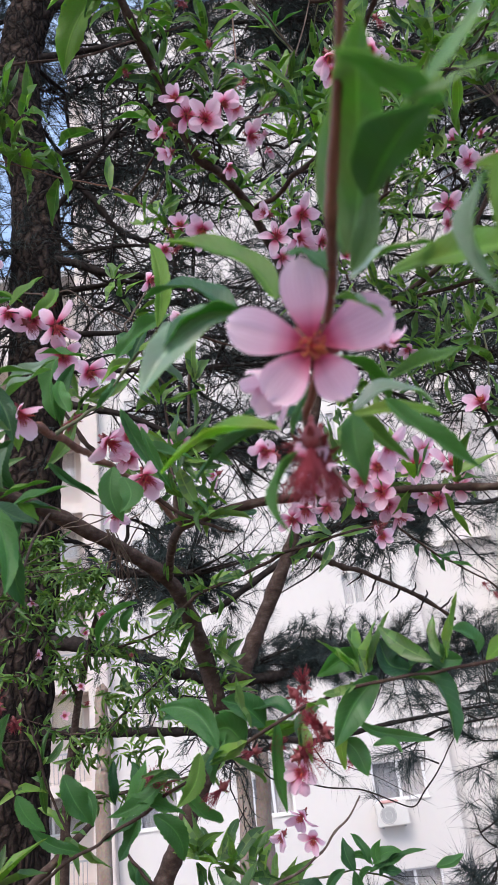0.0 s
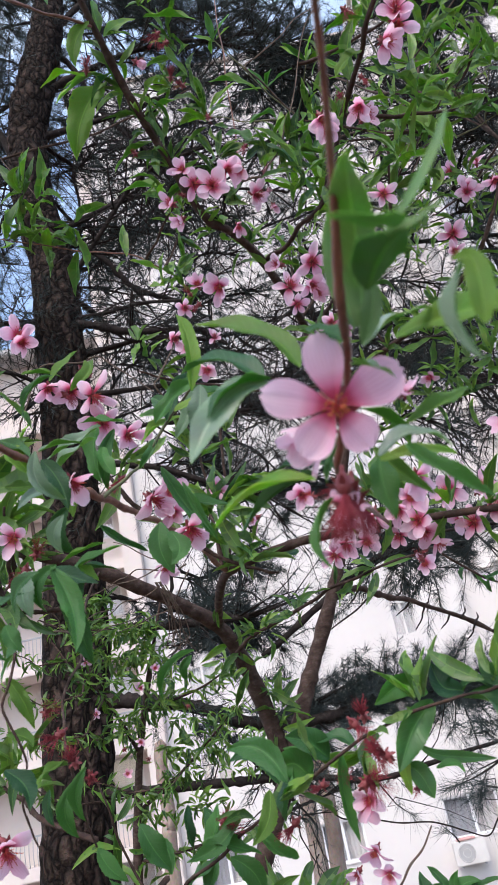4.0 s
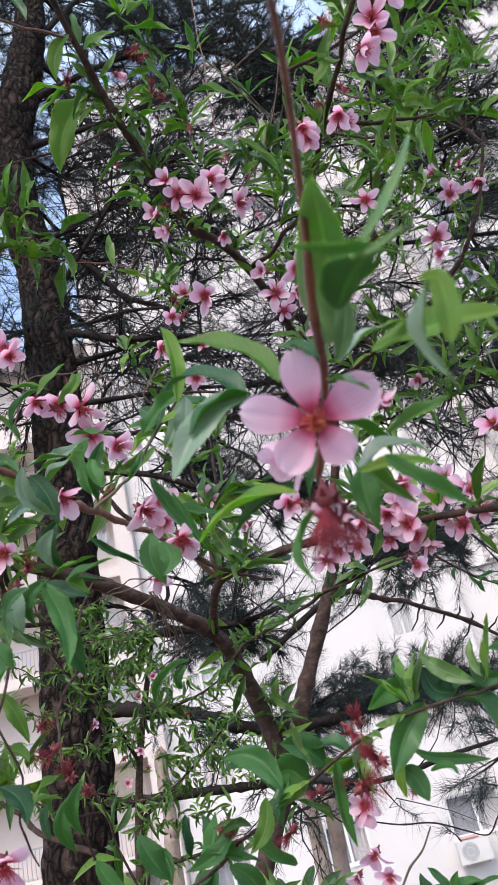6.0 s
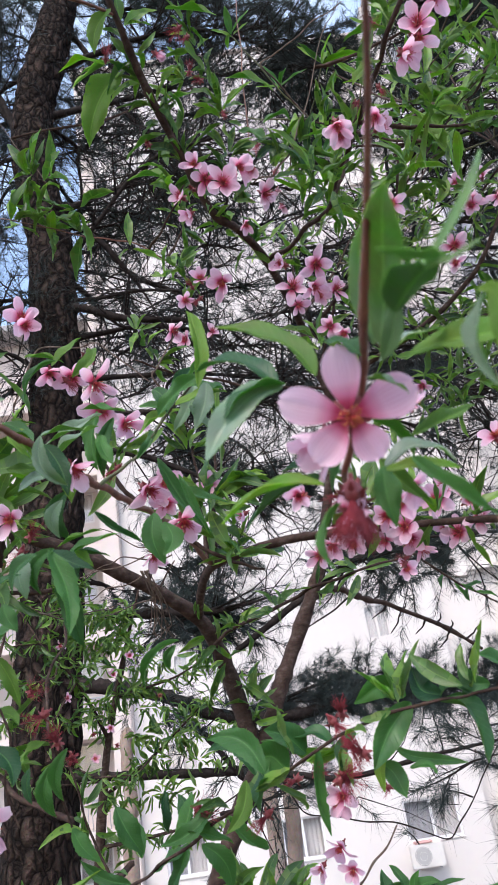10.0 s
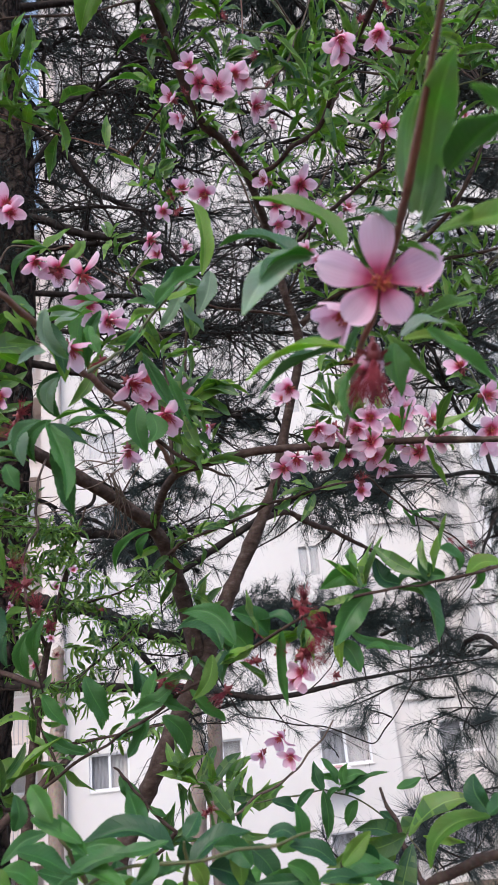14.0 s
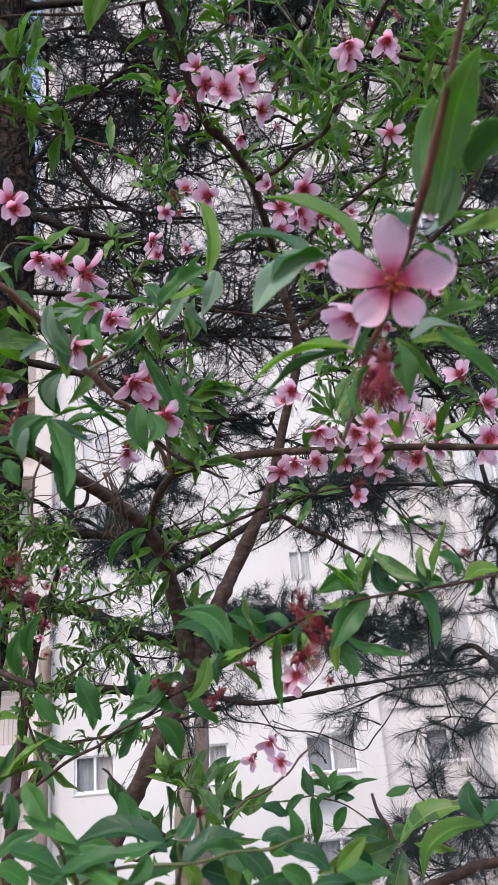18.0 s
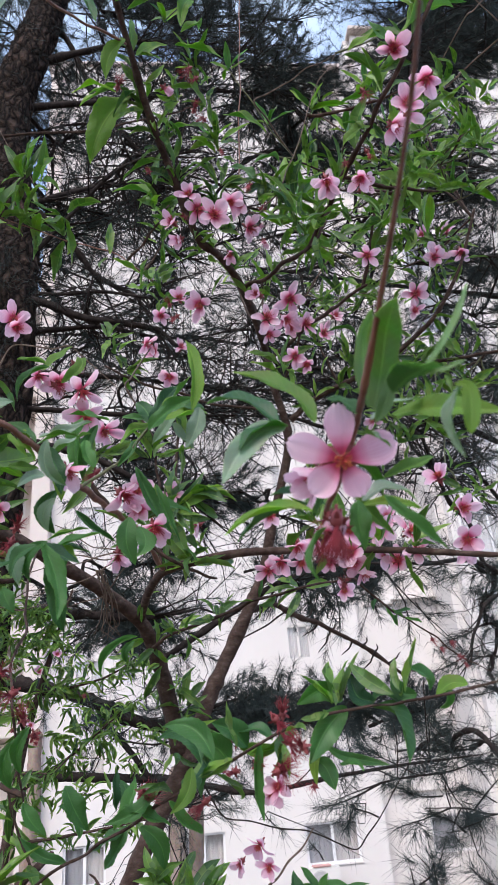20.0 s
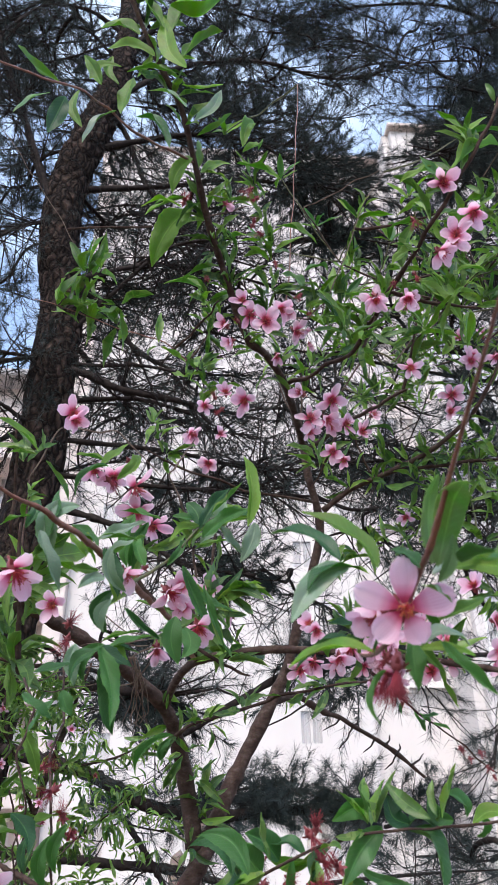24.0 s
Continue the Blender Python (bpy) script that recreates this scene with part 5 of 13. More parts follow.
blossom(peach, -0.1496, 0.4, 1.7652, (-0.15, -0.75, -0.62), 15, 0.0142, 0.5)
blossom(peach, -0.0056, 0.75, 1.8609, (0.13, -0.77, -0.71), 0, 0.0155, 0.5)
blossom(peach, 0.1236, 0.54, 1.7604, (-0.11, -0.72, -0.75), 30, 0.0176, 0.45)
blossom(peach, 0.171, 0.6, 1.7981, (-0.57, -0.91, -0.32), 10, 0.0198, 0.3)
blossom(peach, 0.1791, 0.54, 1.7758, (0.07, -0.93, -0.26), 45, 0.0186, 0.3)
blossom(peach, 0.1341, 0.58, 1.761, (-0.17, -0.82, -0.53), 5, 0.0172, 0.3)
blossom(peach, 0.1675, 0.58, 1.7664, (-0.2, -0.63, -0.91), 50, 0.0173, 0.4)
blossom(peach, 0.1682, 0.79, 1.7817, (-0.28, -0.58, -1.03), 20, 0.0166, 0.6)
blossom(peach, 0.0624, 0.66, 1.7786, (-0.44, -0.87, -0.46), 50, 0.0177, 0.35)
blossom(peach, 0.0734, 0.64, 1.7817, (0.35, -0.84, -0.53), 0, 0.0164, 0.5)
blossom(peach, 0.1421, 0.62, 1.7783, (-0.16, -0.88, -0.44), 0, 0.0179, 0.2)
blossom(peach, 0.0836, 0.5, 1.7611, (-0.54, -0.72, -0.86), 0, 0.0166, 0.6)
blossom(peach, 0.2571, 0.6, 1.7835, (-0.01, -0.86, -0.42), 20, 0.0199, 0.4)
blossom(peach, 0.2609, 0.62, 1.7786, (-0.22, -0.79, -0.57), 0, 0.0182, 0.4)
blossom(peach, 0.0395, 0.76, 1.5213, (-0.05, -0.96, -0.03), 10, 0.0171, 0.2)
blossom(peach, 0.0193, 0.76, 1.5073, (-0.79, -0.83, -0.22), 20, 0.0142, 0.5)
blossom(peach, 0.0468, 0.75, 1.5027, (0.15, -0.78, -0.59), 60, 0.0149, 0.5)
blossom(peach, 0.029, 0.44, 1.5806, (-0.14, -0.93, -0.19), 30, 0.0117, 0.3)
blossom(peach, 0.0261, 0.46, 1.5759, (-0.65, -0.81, -0.42), 0, 0.0109, 0.5)
blossom(peach, 0.1033, 0.5, 1.7607, (-0.56, -0.8, -0.58), 10, 0.0151, 0.4)
blossom(peach, 0.1457, 0.6, 1.7569, (-0.11, -0.77, -0.63), 40, 0.0168, 0.4)
blossom(peach, 0.115, 0.5, 1.7685, (-0.06, -1.01, -0.14), 60, 0.0159, 0.5)
blossom(peach, 0.1731, 0.57, 1.7569, (-0.08, -0.7, -0.74), 0, 0.0169, 0.4)
blossom(peach, 0.183, 0.54, 1.7584, (-0.02, -0.86, -0.4), 30, 0.0161, 0.4)
blossom(peach, 0.1198, 0.62, 1.7728, (-0.67, -0.78, -0.62), 0, 0.015, 0.5)
blossom(peach, 0.1851, 0.62, 1.815, (-0.28, -1.09, 0.07), 30, 0.0171, 0.5)
blossom(peach, 0.0865, 0.6, 1.7697, (0.04, -0.69, -0.85), 20, 0.0162, 0.5)
blossom(peach, 0.0524, 0.4, 1.7284, (-0.55, -0.69, -0.85), 40, 0.0121, 0.6)
blossom(peach, 0.0561, 0.56, 2.1816, (0.58, -0.78, -0.55), 0, 0.0177, 0.6, 4)
blossom(peach, -0.0022, 0.53, 2.1668, (-0.28, -0.93, -0.2), 0, 0.016, 0.6)
blossom(peach, 0.0889, 0.62, 2.1775, (0.15, -0.63, -0.9), 0, 0.0116, 1.1, 4)
blossom(peach, 0.0868, 0.62, 2.1996, (0.34, -0.78, -0.58), 0, 0.0106, 1.2, 4)
blossom(peach, 0.1182, 0.68, 2.0911, (-0.14, -0.6, -1.03), 0, 0.0183, 0.5)
blossom(peach, 0.0952, 0.7, 2.0951, (-0.38, -0.67, -0.88), 0, 0.0154, 0.5)
blossom(peach, 0.0259, 0.33, 1.7283, (-0.69, -0.91, -0.4), 0, 0.0103, 0.6, 4)
blossom(peach, -0.0584, 0.47, 1.786, (0.45, -0.99, -0.23), 0, 0.0153, 0.6)
blossom(peach, 0.0713, 0.612, 2.1917, (0.02, -0.72, -0.7), 20, 0.0199, 0.2)
blossom(peach, 0.0061, 0.54, 2.1552, (-0.28, -0.77, -0.56), 0, 0.0198, 0.35)
blossom(peach, 0.0231, 0.53, 2.1368, (0.01, -0.58, -0.99), 36, 0.0203, 0.25)
blossom(peach, 0.0414, 0.54, 2.1651, (0.52, -0.83, -0.45), 10, 0.0199, 0.5)
blossom(peach, -0.0212, 0.56, 2.1546, (-0.79, -0.7, -0.72), 20, 0.0174, 0.7, 4)
blossom(peach, -0.0139, 0.56, 2.131, (-0.43, -0.43, -1.33), 0, 0.0143, 0.7)
blossom(peach, 0.0437, 0.6, 2.1423, (0.11, -0.65, -0.87), 0, 0.0141, 0.9, 4)
blossom(peach, 0.0828, 0.622, 2.0645, (-0.22, -0.77, -0.65), 15, 0.0208, 0.25)
blossom(peach, 0.1179, 0.65, 2.1128, (-0.06, -0.74, -0.71), 50, 0.0231, 0.25)
blossom(peach, 0.0852, 0.68, 2.1413, (-0.39, -0.81, -0.55), 0, 0.0187, 0.5)
blossom(peach, 0.1113, 0.66, 2.09, (0.03, -0.71, -0.8), 80, 0.0189, 0.4)
blossom(peach, 0.139, 0.68, 2.094, (0.1, -0.7, -0.8), 20, 0.0183, 0.4)
blossom(peach, 0.0095, 0.68, 2.1285, (0.05, -0.71, -0.8), 0, 0.023, 0.25)
blossom(peach, -0.0155, 0.7, 2.1526, (-0.43, -0.91, -0.34), 0, 0.017, 0.6)
blossom(peach, -0.0614, 0.75, 2.1175, (-0.06, -0.97, -0.25), 0, 0.0187, 0.6, 4)
blossom(peach, -0.0432, 0.8, 2.1969, (-0.01, -0.69, -0.85), 0, 0.0153, 0.5)
blossom(peach, 0.1225, 0.43, 2.0878, (-0.49, -0.65, -0.76), 30, 0.0172, 0.4)
blossom(peach, 0.1531, 0.42, 2.0807, (-0.07, -0.56, -0.94), 0, 0.0168, 0.5)
blossom(peach, 0.1847, 0.4, 2.1247, (-0.13, -0.46, -1.06), 40, 0.0184, 0.5)
blossom(peach, 0.1844, 0.36, 2.1052, (0.29, -0.7, -0.51), 10, 0.0184, 0.5)
blossom(peach, 0.1728, 0.5, 2.0559, (-0.06, -0.67, -0.77), 0, 0.0152, 0.35)
blossom(peach, -0.024, 0.471, 2.2589, (0, -0.72, -0.52), 0, 0.0156, 1.1, 4)
blossom(peach, 0.3747, 0.88, 2.2822, (-0.33, -0.72, -0.66), 30, 0.0255, 0.25)
blossom(peach, 0.3692, 0.88, 2.2505, (-0.3, -0.6, -0.93), 0, 0.0182, 0.6)
blossom(peach, 0.4378, 0.9, 2.3833, (-0.34, -0.72, -0.61), 0, 0.0254, 0.3)
blossom(peach, 0.4274, 0.92, 2.4375, (-0.65, -0.86, -0.29), 30, 0.0216, 0.5)
blossom(peach, 0.48, 0.9, 2.3841, (-0.15, -0.73, -0.55), 0, 0.0239, 0.4)
blossom(peach, 0.489, 0.95, 2.471, (0.02, -0.84, -0.33), 0, 0.0192, 0.6)
blossom(peach, 0.1885, 0.37, 2.188, (-0.51, -0.74, -0.48), 20, 0.0203, 0.5)
blossom(peach, 0.2079, 0.36, 2.1379, (-0.05, -0.74, -0.54), 0, 0.0203, 0.5)
blossom(peach, 0.1992, 0.4, 2.1415, (-0.51, -0.49, -0.95), 40, 0.0204, 0.5)
blossom(peach, 0.1415, 0.5, 2.1477, (-0.43, -0.76, -0.56), 10, 0.0177, 0.4)
blossom(peach, 0.1746, 0.48, 2.1348, (0.03, -0.63, -0.82), 0, 0.0172, 0.5)
blossom(peach, 0.1463, 0.8, 2.1221, (-0.18, -0.85, -0.49), 20, 0.0204, 0.35)
blossom(peach, 0.1863, 0.78, 2.145, (-0.02, -0.8, -0.6), 50, 0.0189, 0.4)
blossom(peach, 0.2118, 0.8, 2.1877, (0.06, -0.94, -0.36), 0, 0.0169, 0.5)
blossom(peach, 0.2909, 0.95, 2.0884, (-0.48, -0.86, -0.4), 0, 0.0167, 0.4)
blossom(peach, 0.2403, 0.6, 1.8492, (-0.06, -0.9, -0.31), 0, 0.0193, 0.4)
blossom(peach, 0.2359, 0.55, 1.7989, (-0.08, -0.86, -0.35), 0, 0.0184, 0.4)
blossom(peach, -0.156, 0.31, 1.7574, (0.36, -0.47, -1.11), 20, 0.0215, 0.55)
blossom(peach, -0.0336, 0.92, 2.1645, (0.09, -0.78, -0.65), 0, 0.0225, 0.4)
blossom(peach, -0.0578, 0.95, 2.2295, (-0.3, -0.94, -0.33), 0, 0.0205, 0.6)
blossom(peach, -0.0146, 0.95, 2.2362, (0.17, -0.87, -0.52), 0, 0.0174, 0.5)
blossom(peach, -0.1707, 0.5, 1.9798, (0.57, -0.82, -0.61), 0, 0.0154, 0.4)
blossom(peach, -0.1412, 0.47, 1.9103, (0.35, -0.64, -0.9), 40, 0.0149, 0.5)
blossom(peach, 0.4222, 0.88, 2.3557, (-0.36, -0.74, -0.57), 0, 0.0195, 0.4)
blossom(peach, 0.1665, 0.82, 2.1194, (-0.19, -0.76, -0.65), 0, 0.0179, 0.4)
spent_blossom(peach, -0.1097, 0.46, 1.9133, (0.79, -0.46, -1.34), 0.0132)
spent_blossom(peach, -0.1274, 0.47, 1.8995, (0.84, -0.51, -1.23), 0.0141)
spent_blossom(peach, -0.0919, 0.46, 1.814, (-0.6, -0.66, -0.92), 0.0138)
spent_blossom(peach, -0.1387, 0.42, 1.6475, (-0.57, -0.74, -0.53), 0.0149)
spent_blossom(peach, -0.1477, 0.43, 1.6632, (0.85, -1.03, 0.08), 0.0107)
spent_blossom(peach, -0.1301, 0.42, 1.6323, (-0.01, -1.31, 0.72), 0.0128)
spent_blossom(peach, -0.1271, 0.44, 1.6232, (0.27, -0.94, -0.08), 0.0142)
spent_blossom(peach, -0.1295, 0.36, 1.7291, (-0.08, -0.6, -0.94), 0.0123)
spent_blossom(peach, 0.0058, 0.47, 2.2265, (0.13, -0.88, -0.2), 0.0132)
spent_blossom(peach, 0.0148, 0.47, 2.2118, (-0.44, -0.72, -0.55), 0.012)
spent_blossom(peach, 0.0009, 0.44, 2.2485, (-0.94, -0.31, -1.38), 0.0139)
spent_blossom(peach, 0.007, 0.44, 2.2344, (-0.88, -0.39, -1.22), 0.0127)
spent_blossom(peach, -0.0714, 0.45, 2.2355, (0.26, -0.91, -0.1), 0.014)
spent_blossom(peach, -0.0445, 0.5, 2.1702, (-0.12, -0.8, -0.44), 0.0121)
spent_blossom(peach, 0.0335, 0.5, 2.1989, (0.12, -0.47, -1.15), 0.0112)
spent_blossom(peach, 0.0634, 0.52, 2.1693, (-0.69, -0.41, -1.31), 0.0113)
spent_blossom(peach, -0.0077, 0.55, 2.1531, (-0.39, -0.86, -0.38), 0.0116)
spent_blossom(peach, -0.0208, 0.72, 2.1385, (-0.73, -0.61, -1), 0.0154)
spent_blossom(peach, -0.0293, 0.74, 2.1729, (-0.3, -1.09, 0.04), 0.0145)
spent_blossom(peach, 0.0374, 0.45, 1.6252, (-0.15, -1.34, 0.71), 0.0146)
spent_blossom(peach, 0.0377, 0.43, 1.6058, (0.4, -0.63, -0.82), 0.0154)
spent_blossom(peach, 0.0085, 0.5, 1.6109, (-0.66, -1.24, 0.53), 0.0150)
spent_blossom(peach, 0.0178, 0.45, 1.5947, (0.01, -1.08, 0.21), 0.0151)
spent_blossom(peach, 0.0282, 0.42, 1.5904, (0.85, -1.25, 0.58), 0.0149)
spent_blossom(peach, -0.0594, 0.5, 1.5788, (0.91, -1.24, 0.59), 0.0165)
spent_blossom(peach, 0.004, 0.5, 1.5914, (-0.82, -0.9, -0.17), 0.0138)
spent_blossom(peach, 0.0691, 0.55, 1.5758, (-0.62, -0.94, -0.06), 0.0117)
spent_blossom(peach, 0.1636, 0.42, 2.1119, (0.35, -0.25, -1.58), 0.0114)
spent_blossom(peach, 0.1553, 0.38, 2.1441, (0.36, -0.19, -1.64), 0.0128)
spent_blossom(peach, 0.1582, 0.44, 2.0858, (0.66, -0.89, -0.23), 0.0106)
spent_blossom(peach, 0.1438, 0.43, 2.1092, (-0.24, -0.57, -0.89), 0.0106)
spent_blossom(peach, 0.035, 0.2, 1.6788, (-0.45, -1.27, 0.42), 0.0088)
spent_blossom(peach, 0.0869, 0.6, 2.2101, (0.21, -0.81, -0.48), 0.0115)
spent_blossom(peach, 0.0307, 0.43, 1.6197, (0.47, -0.8, -0.81), 0.0165)
spent_blossom(peach, 0.0386, 0.38, 1.6023, (-0.8, -1.16, 0.63), 0.0146)
spent_blossom(peach, 0.0311, 0.42, 1.5899, (0.33, -0.86, -0.54), 0.0158)
spent_blossom(peach, -0.0185, 0.5, 1.573, (-0.69, -0.77, -0.51), 0.0150)
spent_blossom(peach, -0.0613, 0.5, 1.5836, (0.52, -1.1, 0.17), 0.0171)
spent_blossom(peach, -0.0397, 0.6, 1.4832, (0.74, -1.19, 0.56), 0.0125)
spent_blossom(peach, -0.1363, 0.4, 1.7518, (0.65, -1.14, 0.23), 0.0129)
spent_blossom(peach, 0.1486, 0.7, 1.7671, (-0.1, -1.17, 0.4), 0.0145)

# leaves round the near flowers
blade(peach, [(-0.1061, 0.297, 1.5464), (-0.1012, 0.295, 1.5394), (-0.0969, 0.294, 1.5320)], 0.0098, 27, 0.45, LEAF)
blade(peach, [(-0.1062, 0.298, 1.5338), (-0.0965, 0.297, 1.5294), (-0.0859, 0.297, 1.5228)], 0.0067, -1, 0.31, LEAF)
blade(peach, [(-0.1106, 0.349, 1.5204), (-0.1210, 0.346, 1.5180), (-0.1303, 0.343, 1.5103)], 0.0071, -9, 0.43, LEAF)
blade(peach, [(-0.0507, 0.324, 1.5113), (-0.0687, 0.325, 1.5208), (-0.0909, 0.326, 1.5181)], 0.0152, 21, 0.58, LEAF)
blade(peach, [(-0.0679, 0.313, 1.5147), (-0.0833, 0.314, 1.5125), (-0.0992, 0.315, 1.5056)], 0.0100, 17, 0.35, LEAF)
blade(peach, [(-0.1103, 0.290, 1.5240), (-0.1001, 0.293, 1.5195), (-0.0903, 0.296, 1.5123)], 0.0102, -18, 0.36, LEAF)
blade(peach, [(-0.0675, 0.361, 1.5126), (-0.0699, 0.362, 1.5209), (-0.0739, 0.363, 1.5326)], 0.0125, -2, 0.52, LEAF)
blade(peach, [(-0.0444, 0.292, 1.5213), (-0.0413, 0.294, 1.5243), (-0.0378, 0.295, 1.5297)], 0.0083, -11, 0.28, LEAF)
blade(peach, [(-0.0450, 0.343, 1.5003), (-0.0331, 0.346, 1.5089), (-0.0155, 0.349, 1.5108)], 0.0140, -26, 0.47, LEAF)
blade(peach, [(-0.0433, 0.314, 1.5083), (-0.0396, 0.315, 1.5033), (-0.0381, 0.317, 1.4971)], 0.0070, 19, 0.33, LEAF_YOUNG)
blade(peach, [(-0.0366, 0.356, 1.4966), (-0.0274, 0.358, 1.4930), (-0.0144, 0.359, 1.4859)], 0.0145, 16, 0.54, LEAF)
blade(peach, [(-0.0523, 0.324, 1.5038), (-0.0611, 0.326, 1.5012), (-0.0735, 0.328, 1.4967)], 0.0127, 34, 0.29, LEAF)
blade(peach, [(-0.0168, 0.358, 1.5026), (-0.0095, 0.357, 1.4959), (-0.0038, 0.356, 1.4860)], 0.0121, -1, 0.30, LEAF)
blade(peach, [(0.0079, 0.346, 1.5004), (0.0083, 0.344, 1.5108), (0.0064, 0.343, 1.5216)], 0.0089, 33, 0.35, LEAF)
blade(peach, [(0.0214, 0.335, 1.4956), (0.0126, 0.334, 1.5028), (0.0006, 0.334, 1.5058)], 0.0095, 10, 0.32, LEAF)
blade(peach, [(0.0194, 0.304, 1.5021), (0.0256, 0.306, 1.5068), (0.0334, 0.307, 1.5128)], 0.0079, 22, 0.45, LEAF_YOUNG)
blade(peach, [(0.0301, 0.364, 1.4880), (0.0373, 0.362, 1.4877), (0.0444, 0.359, 1.4842)], 0.0077, 31, 0.31, LEAF)
blade(peach, [(0.1071, 0.367, 1.5013), (0.0902, 0.368, 1.5003), (0.0772, 0.368, 1.4929), (0.0727, 0.369, 1.4811)], 0.0120, 9, 0.59, LEAF_YOUNG)
blade(peach, [(0.1014, 0.353, 1.5061), (0.0973, 0.355, 1.5151), (0.0990, 0.357, 1.5232)], 0.0117, -40, 0.38, LEAF)
blade(peach, [(0.0823, 0.297, 1.5153), (0.0881, 0.295, 1.5193), (0.0929, 0.293, 1.5223)], 0.0091, -25, 0.55, LEAF)
blade(peach, [(-0.0847, 0.300, 1.5180), (-0.0912, 0.299, 1.5254), (-0.0954, 0.298, 1.5343)], 0.0066, 0, 0.55, LEAF)
blade(peach, [(-0.0843, 0.367, 1.4981), (-0.0953, 0.369, 1.5002), (-0.1063, 0.370, 1.5059)], 0.0110, -25, 0.44, LEAF)
blade(peach, [(-0.1147, 0.346, 1.4994), (-0.1215, 0.343, 1.5060), (-0.1295, 0.340, 1.5086)], 0.0103, 16, 0.38, LEAF)
blade(peach, [(-0.0006, 0.337, 1.4979), (0.0068, 0.338, 1.4935), (0.0125, 0.339, 1.4847)], 0.0096, 15, 0.43, LEAF)
blade(peach, [(-0.0087, 0.334, 1.5107), (-0.0009, 0.332, 1.5126), (0.0048, 0.330, 1.5078)], 0.0066, 0, 0.29, LEAF)
blade(peach, [(-0.0259, 0.328, 1.5090), (-0.0227, 0.329, 1.5020), (-0.0222, 0.329, 1.4931)], 0.0083, 24, 0.39, LEAF_YOUNG)
blade(peach, [(-0.0570, 0.292, 1.5172), (-0.0590, 0.292, 1.5124), (-0.0640, 0.292, 1.5080)], 0.0079, -26, 0.51, LEAF)
blade(peach, [(-0.1189, 0.321, 1.5266), (-0.1164, 0.320, 1.5331), (-0.1183, 0.320, 1.5412)], 0.0075, 36, 0.39, LEAF)
blade(peach, [(0.0298, 0.318, 1.4922), (0.0201, 0.317, 1.4951), (0.0100, 0.316, 1.4947)], 0.0062, -1, 0.28, LEAF)
blade(peach, [(-0.0353, 0.433, 1.4669), (-0.0525, 0.436, 1.4686), (-0.0687, 0.439, 1.4598)], 0.0131, 28, 0.34, LEAF_YOUNG)
blade(peach, [(-0.0465, 0.351, 1.4996), (-0.0467, 0.349, 1.5059), (-0.0476, 0.346, 1.5118)], 0.0090, -5, 0.39, LEAF)
blade(peach, [(-0.0022, 0.363, 1.4982), (0.0045, 0.360, 1.5045), (0.0119, 0.358, 1.5070)], 0.0119, 38, 0.34, LEAF)
blade(peach, [(-0.1146, 0.380, 1.5024), (-0.1219, 0.379, 1.5068), (-0.1271, 0.378, 1.5115)], 0.0121, 15, 0.56, LEAF)
blade(peach, [(0.0450, 0.317, 1.4955), (0.0313, 0.319, 1.4938), (0.0164, 0.320, 1.4924)], 0.0108, 39, 0.44, LEAF)
blade(peach, [(-0.1319, 0.341, 1.5165), (-0.1443, 0.339, 1.5222), (-0.1562, 0.338, 1.5247)], 0.0092, 18, 0.36, LEAF_YOUNG)
blade(peach, [(-0.0698, 0.377, 1.4874), (-0.0858, 0.380, 1.4898), (-0.1021, 0.383, 1.4876)], 0.0088, 5, 0.59, LEAF)
blade(peach, [(-0.1444, 0.383, 1.5035), (-0.1450, 0.384, 1.4946), (-0.1411, 0.386, 1.4853)], 0.0100, 4, 0.45, LEAF)
blade(peach, [(-0.0077, 0.412, 1.4835), (-0.0136, 0.412, 1.4751), (-0.0248, 0.413, 1.4688)], 0.0121, 32, 0.47, LEAF)
blade(peach, [(-0.0174, 0.320, 1.5021), (-0.0239, 0.323, 1.5096), (-0.0335, 0.326, 1.5109)], 0.0105, -32, 0.29, LEAF)
blade(peach, [(0.0391, 0.396, 1.4735), (0.0383, 0.397, 1.4791), (0.0374, 0.398, 1.4841)], 0.0085, 19, 0.25, LEAF_YOUNG)
blade(peach, [(0.0148, 0.346, 1.4865), (0.0023, 0.347, 1.4893), (-0.0097, 0.347, 1.4918)], 0.0117, -29, 0.47, LEAF)
blade(peach, [(0.0445, 0.426, 1.4541), (0.0568, 0.428, 1.4595), (0.0692, 0.430, 1.4600)], 0.0098, 21, 0.41, LEAF)
blade(peach, [(-0.0158, 0.385, 1.4820), (-0.0246, 0.384, 1.4896), (-0.0337, 0.383, 1.4938)], 0.0111, -5, 0.57, LEAF)
blade(peach, [(-0.1169, 0.439, 1.4941), (-0.0976, 0.436, 1.4978), (-0.0790, 0.433, 1.4897)], 0.0096, 9, 0.42, LEAF)
blade(peach, [(0.0265, 0.415, 1.4752), (0.0347, 0.415, 1.4673), (0.0468, 0.415, 1.4601)], 0.0117, 9, 0.45, LEAF_YOUNG)
blade(peach, [(-0.0944, 0.313, 1.5096), (-0.0811, 0.311, 1.5081), (-0.0692, 0.308, 1.4999)], 0.0102, -32, 0.53, LEAF)
blade(peach, [(0.0573, 0.418, 1.4637), (0.0443, 0.415, 1.4685), (0.0340, 0.413, 1.4746)], 0.0134, 33, 0.42, LEAF)
blade(peach, [(-0.0123, 0.381, 1.4801), (-0.0216, 0.385, 1.4732), (-0.0340, 0.388, 1.4666)], 0.0120, -44, 0.49, LEAF)
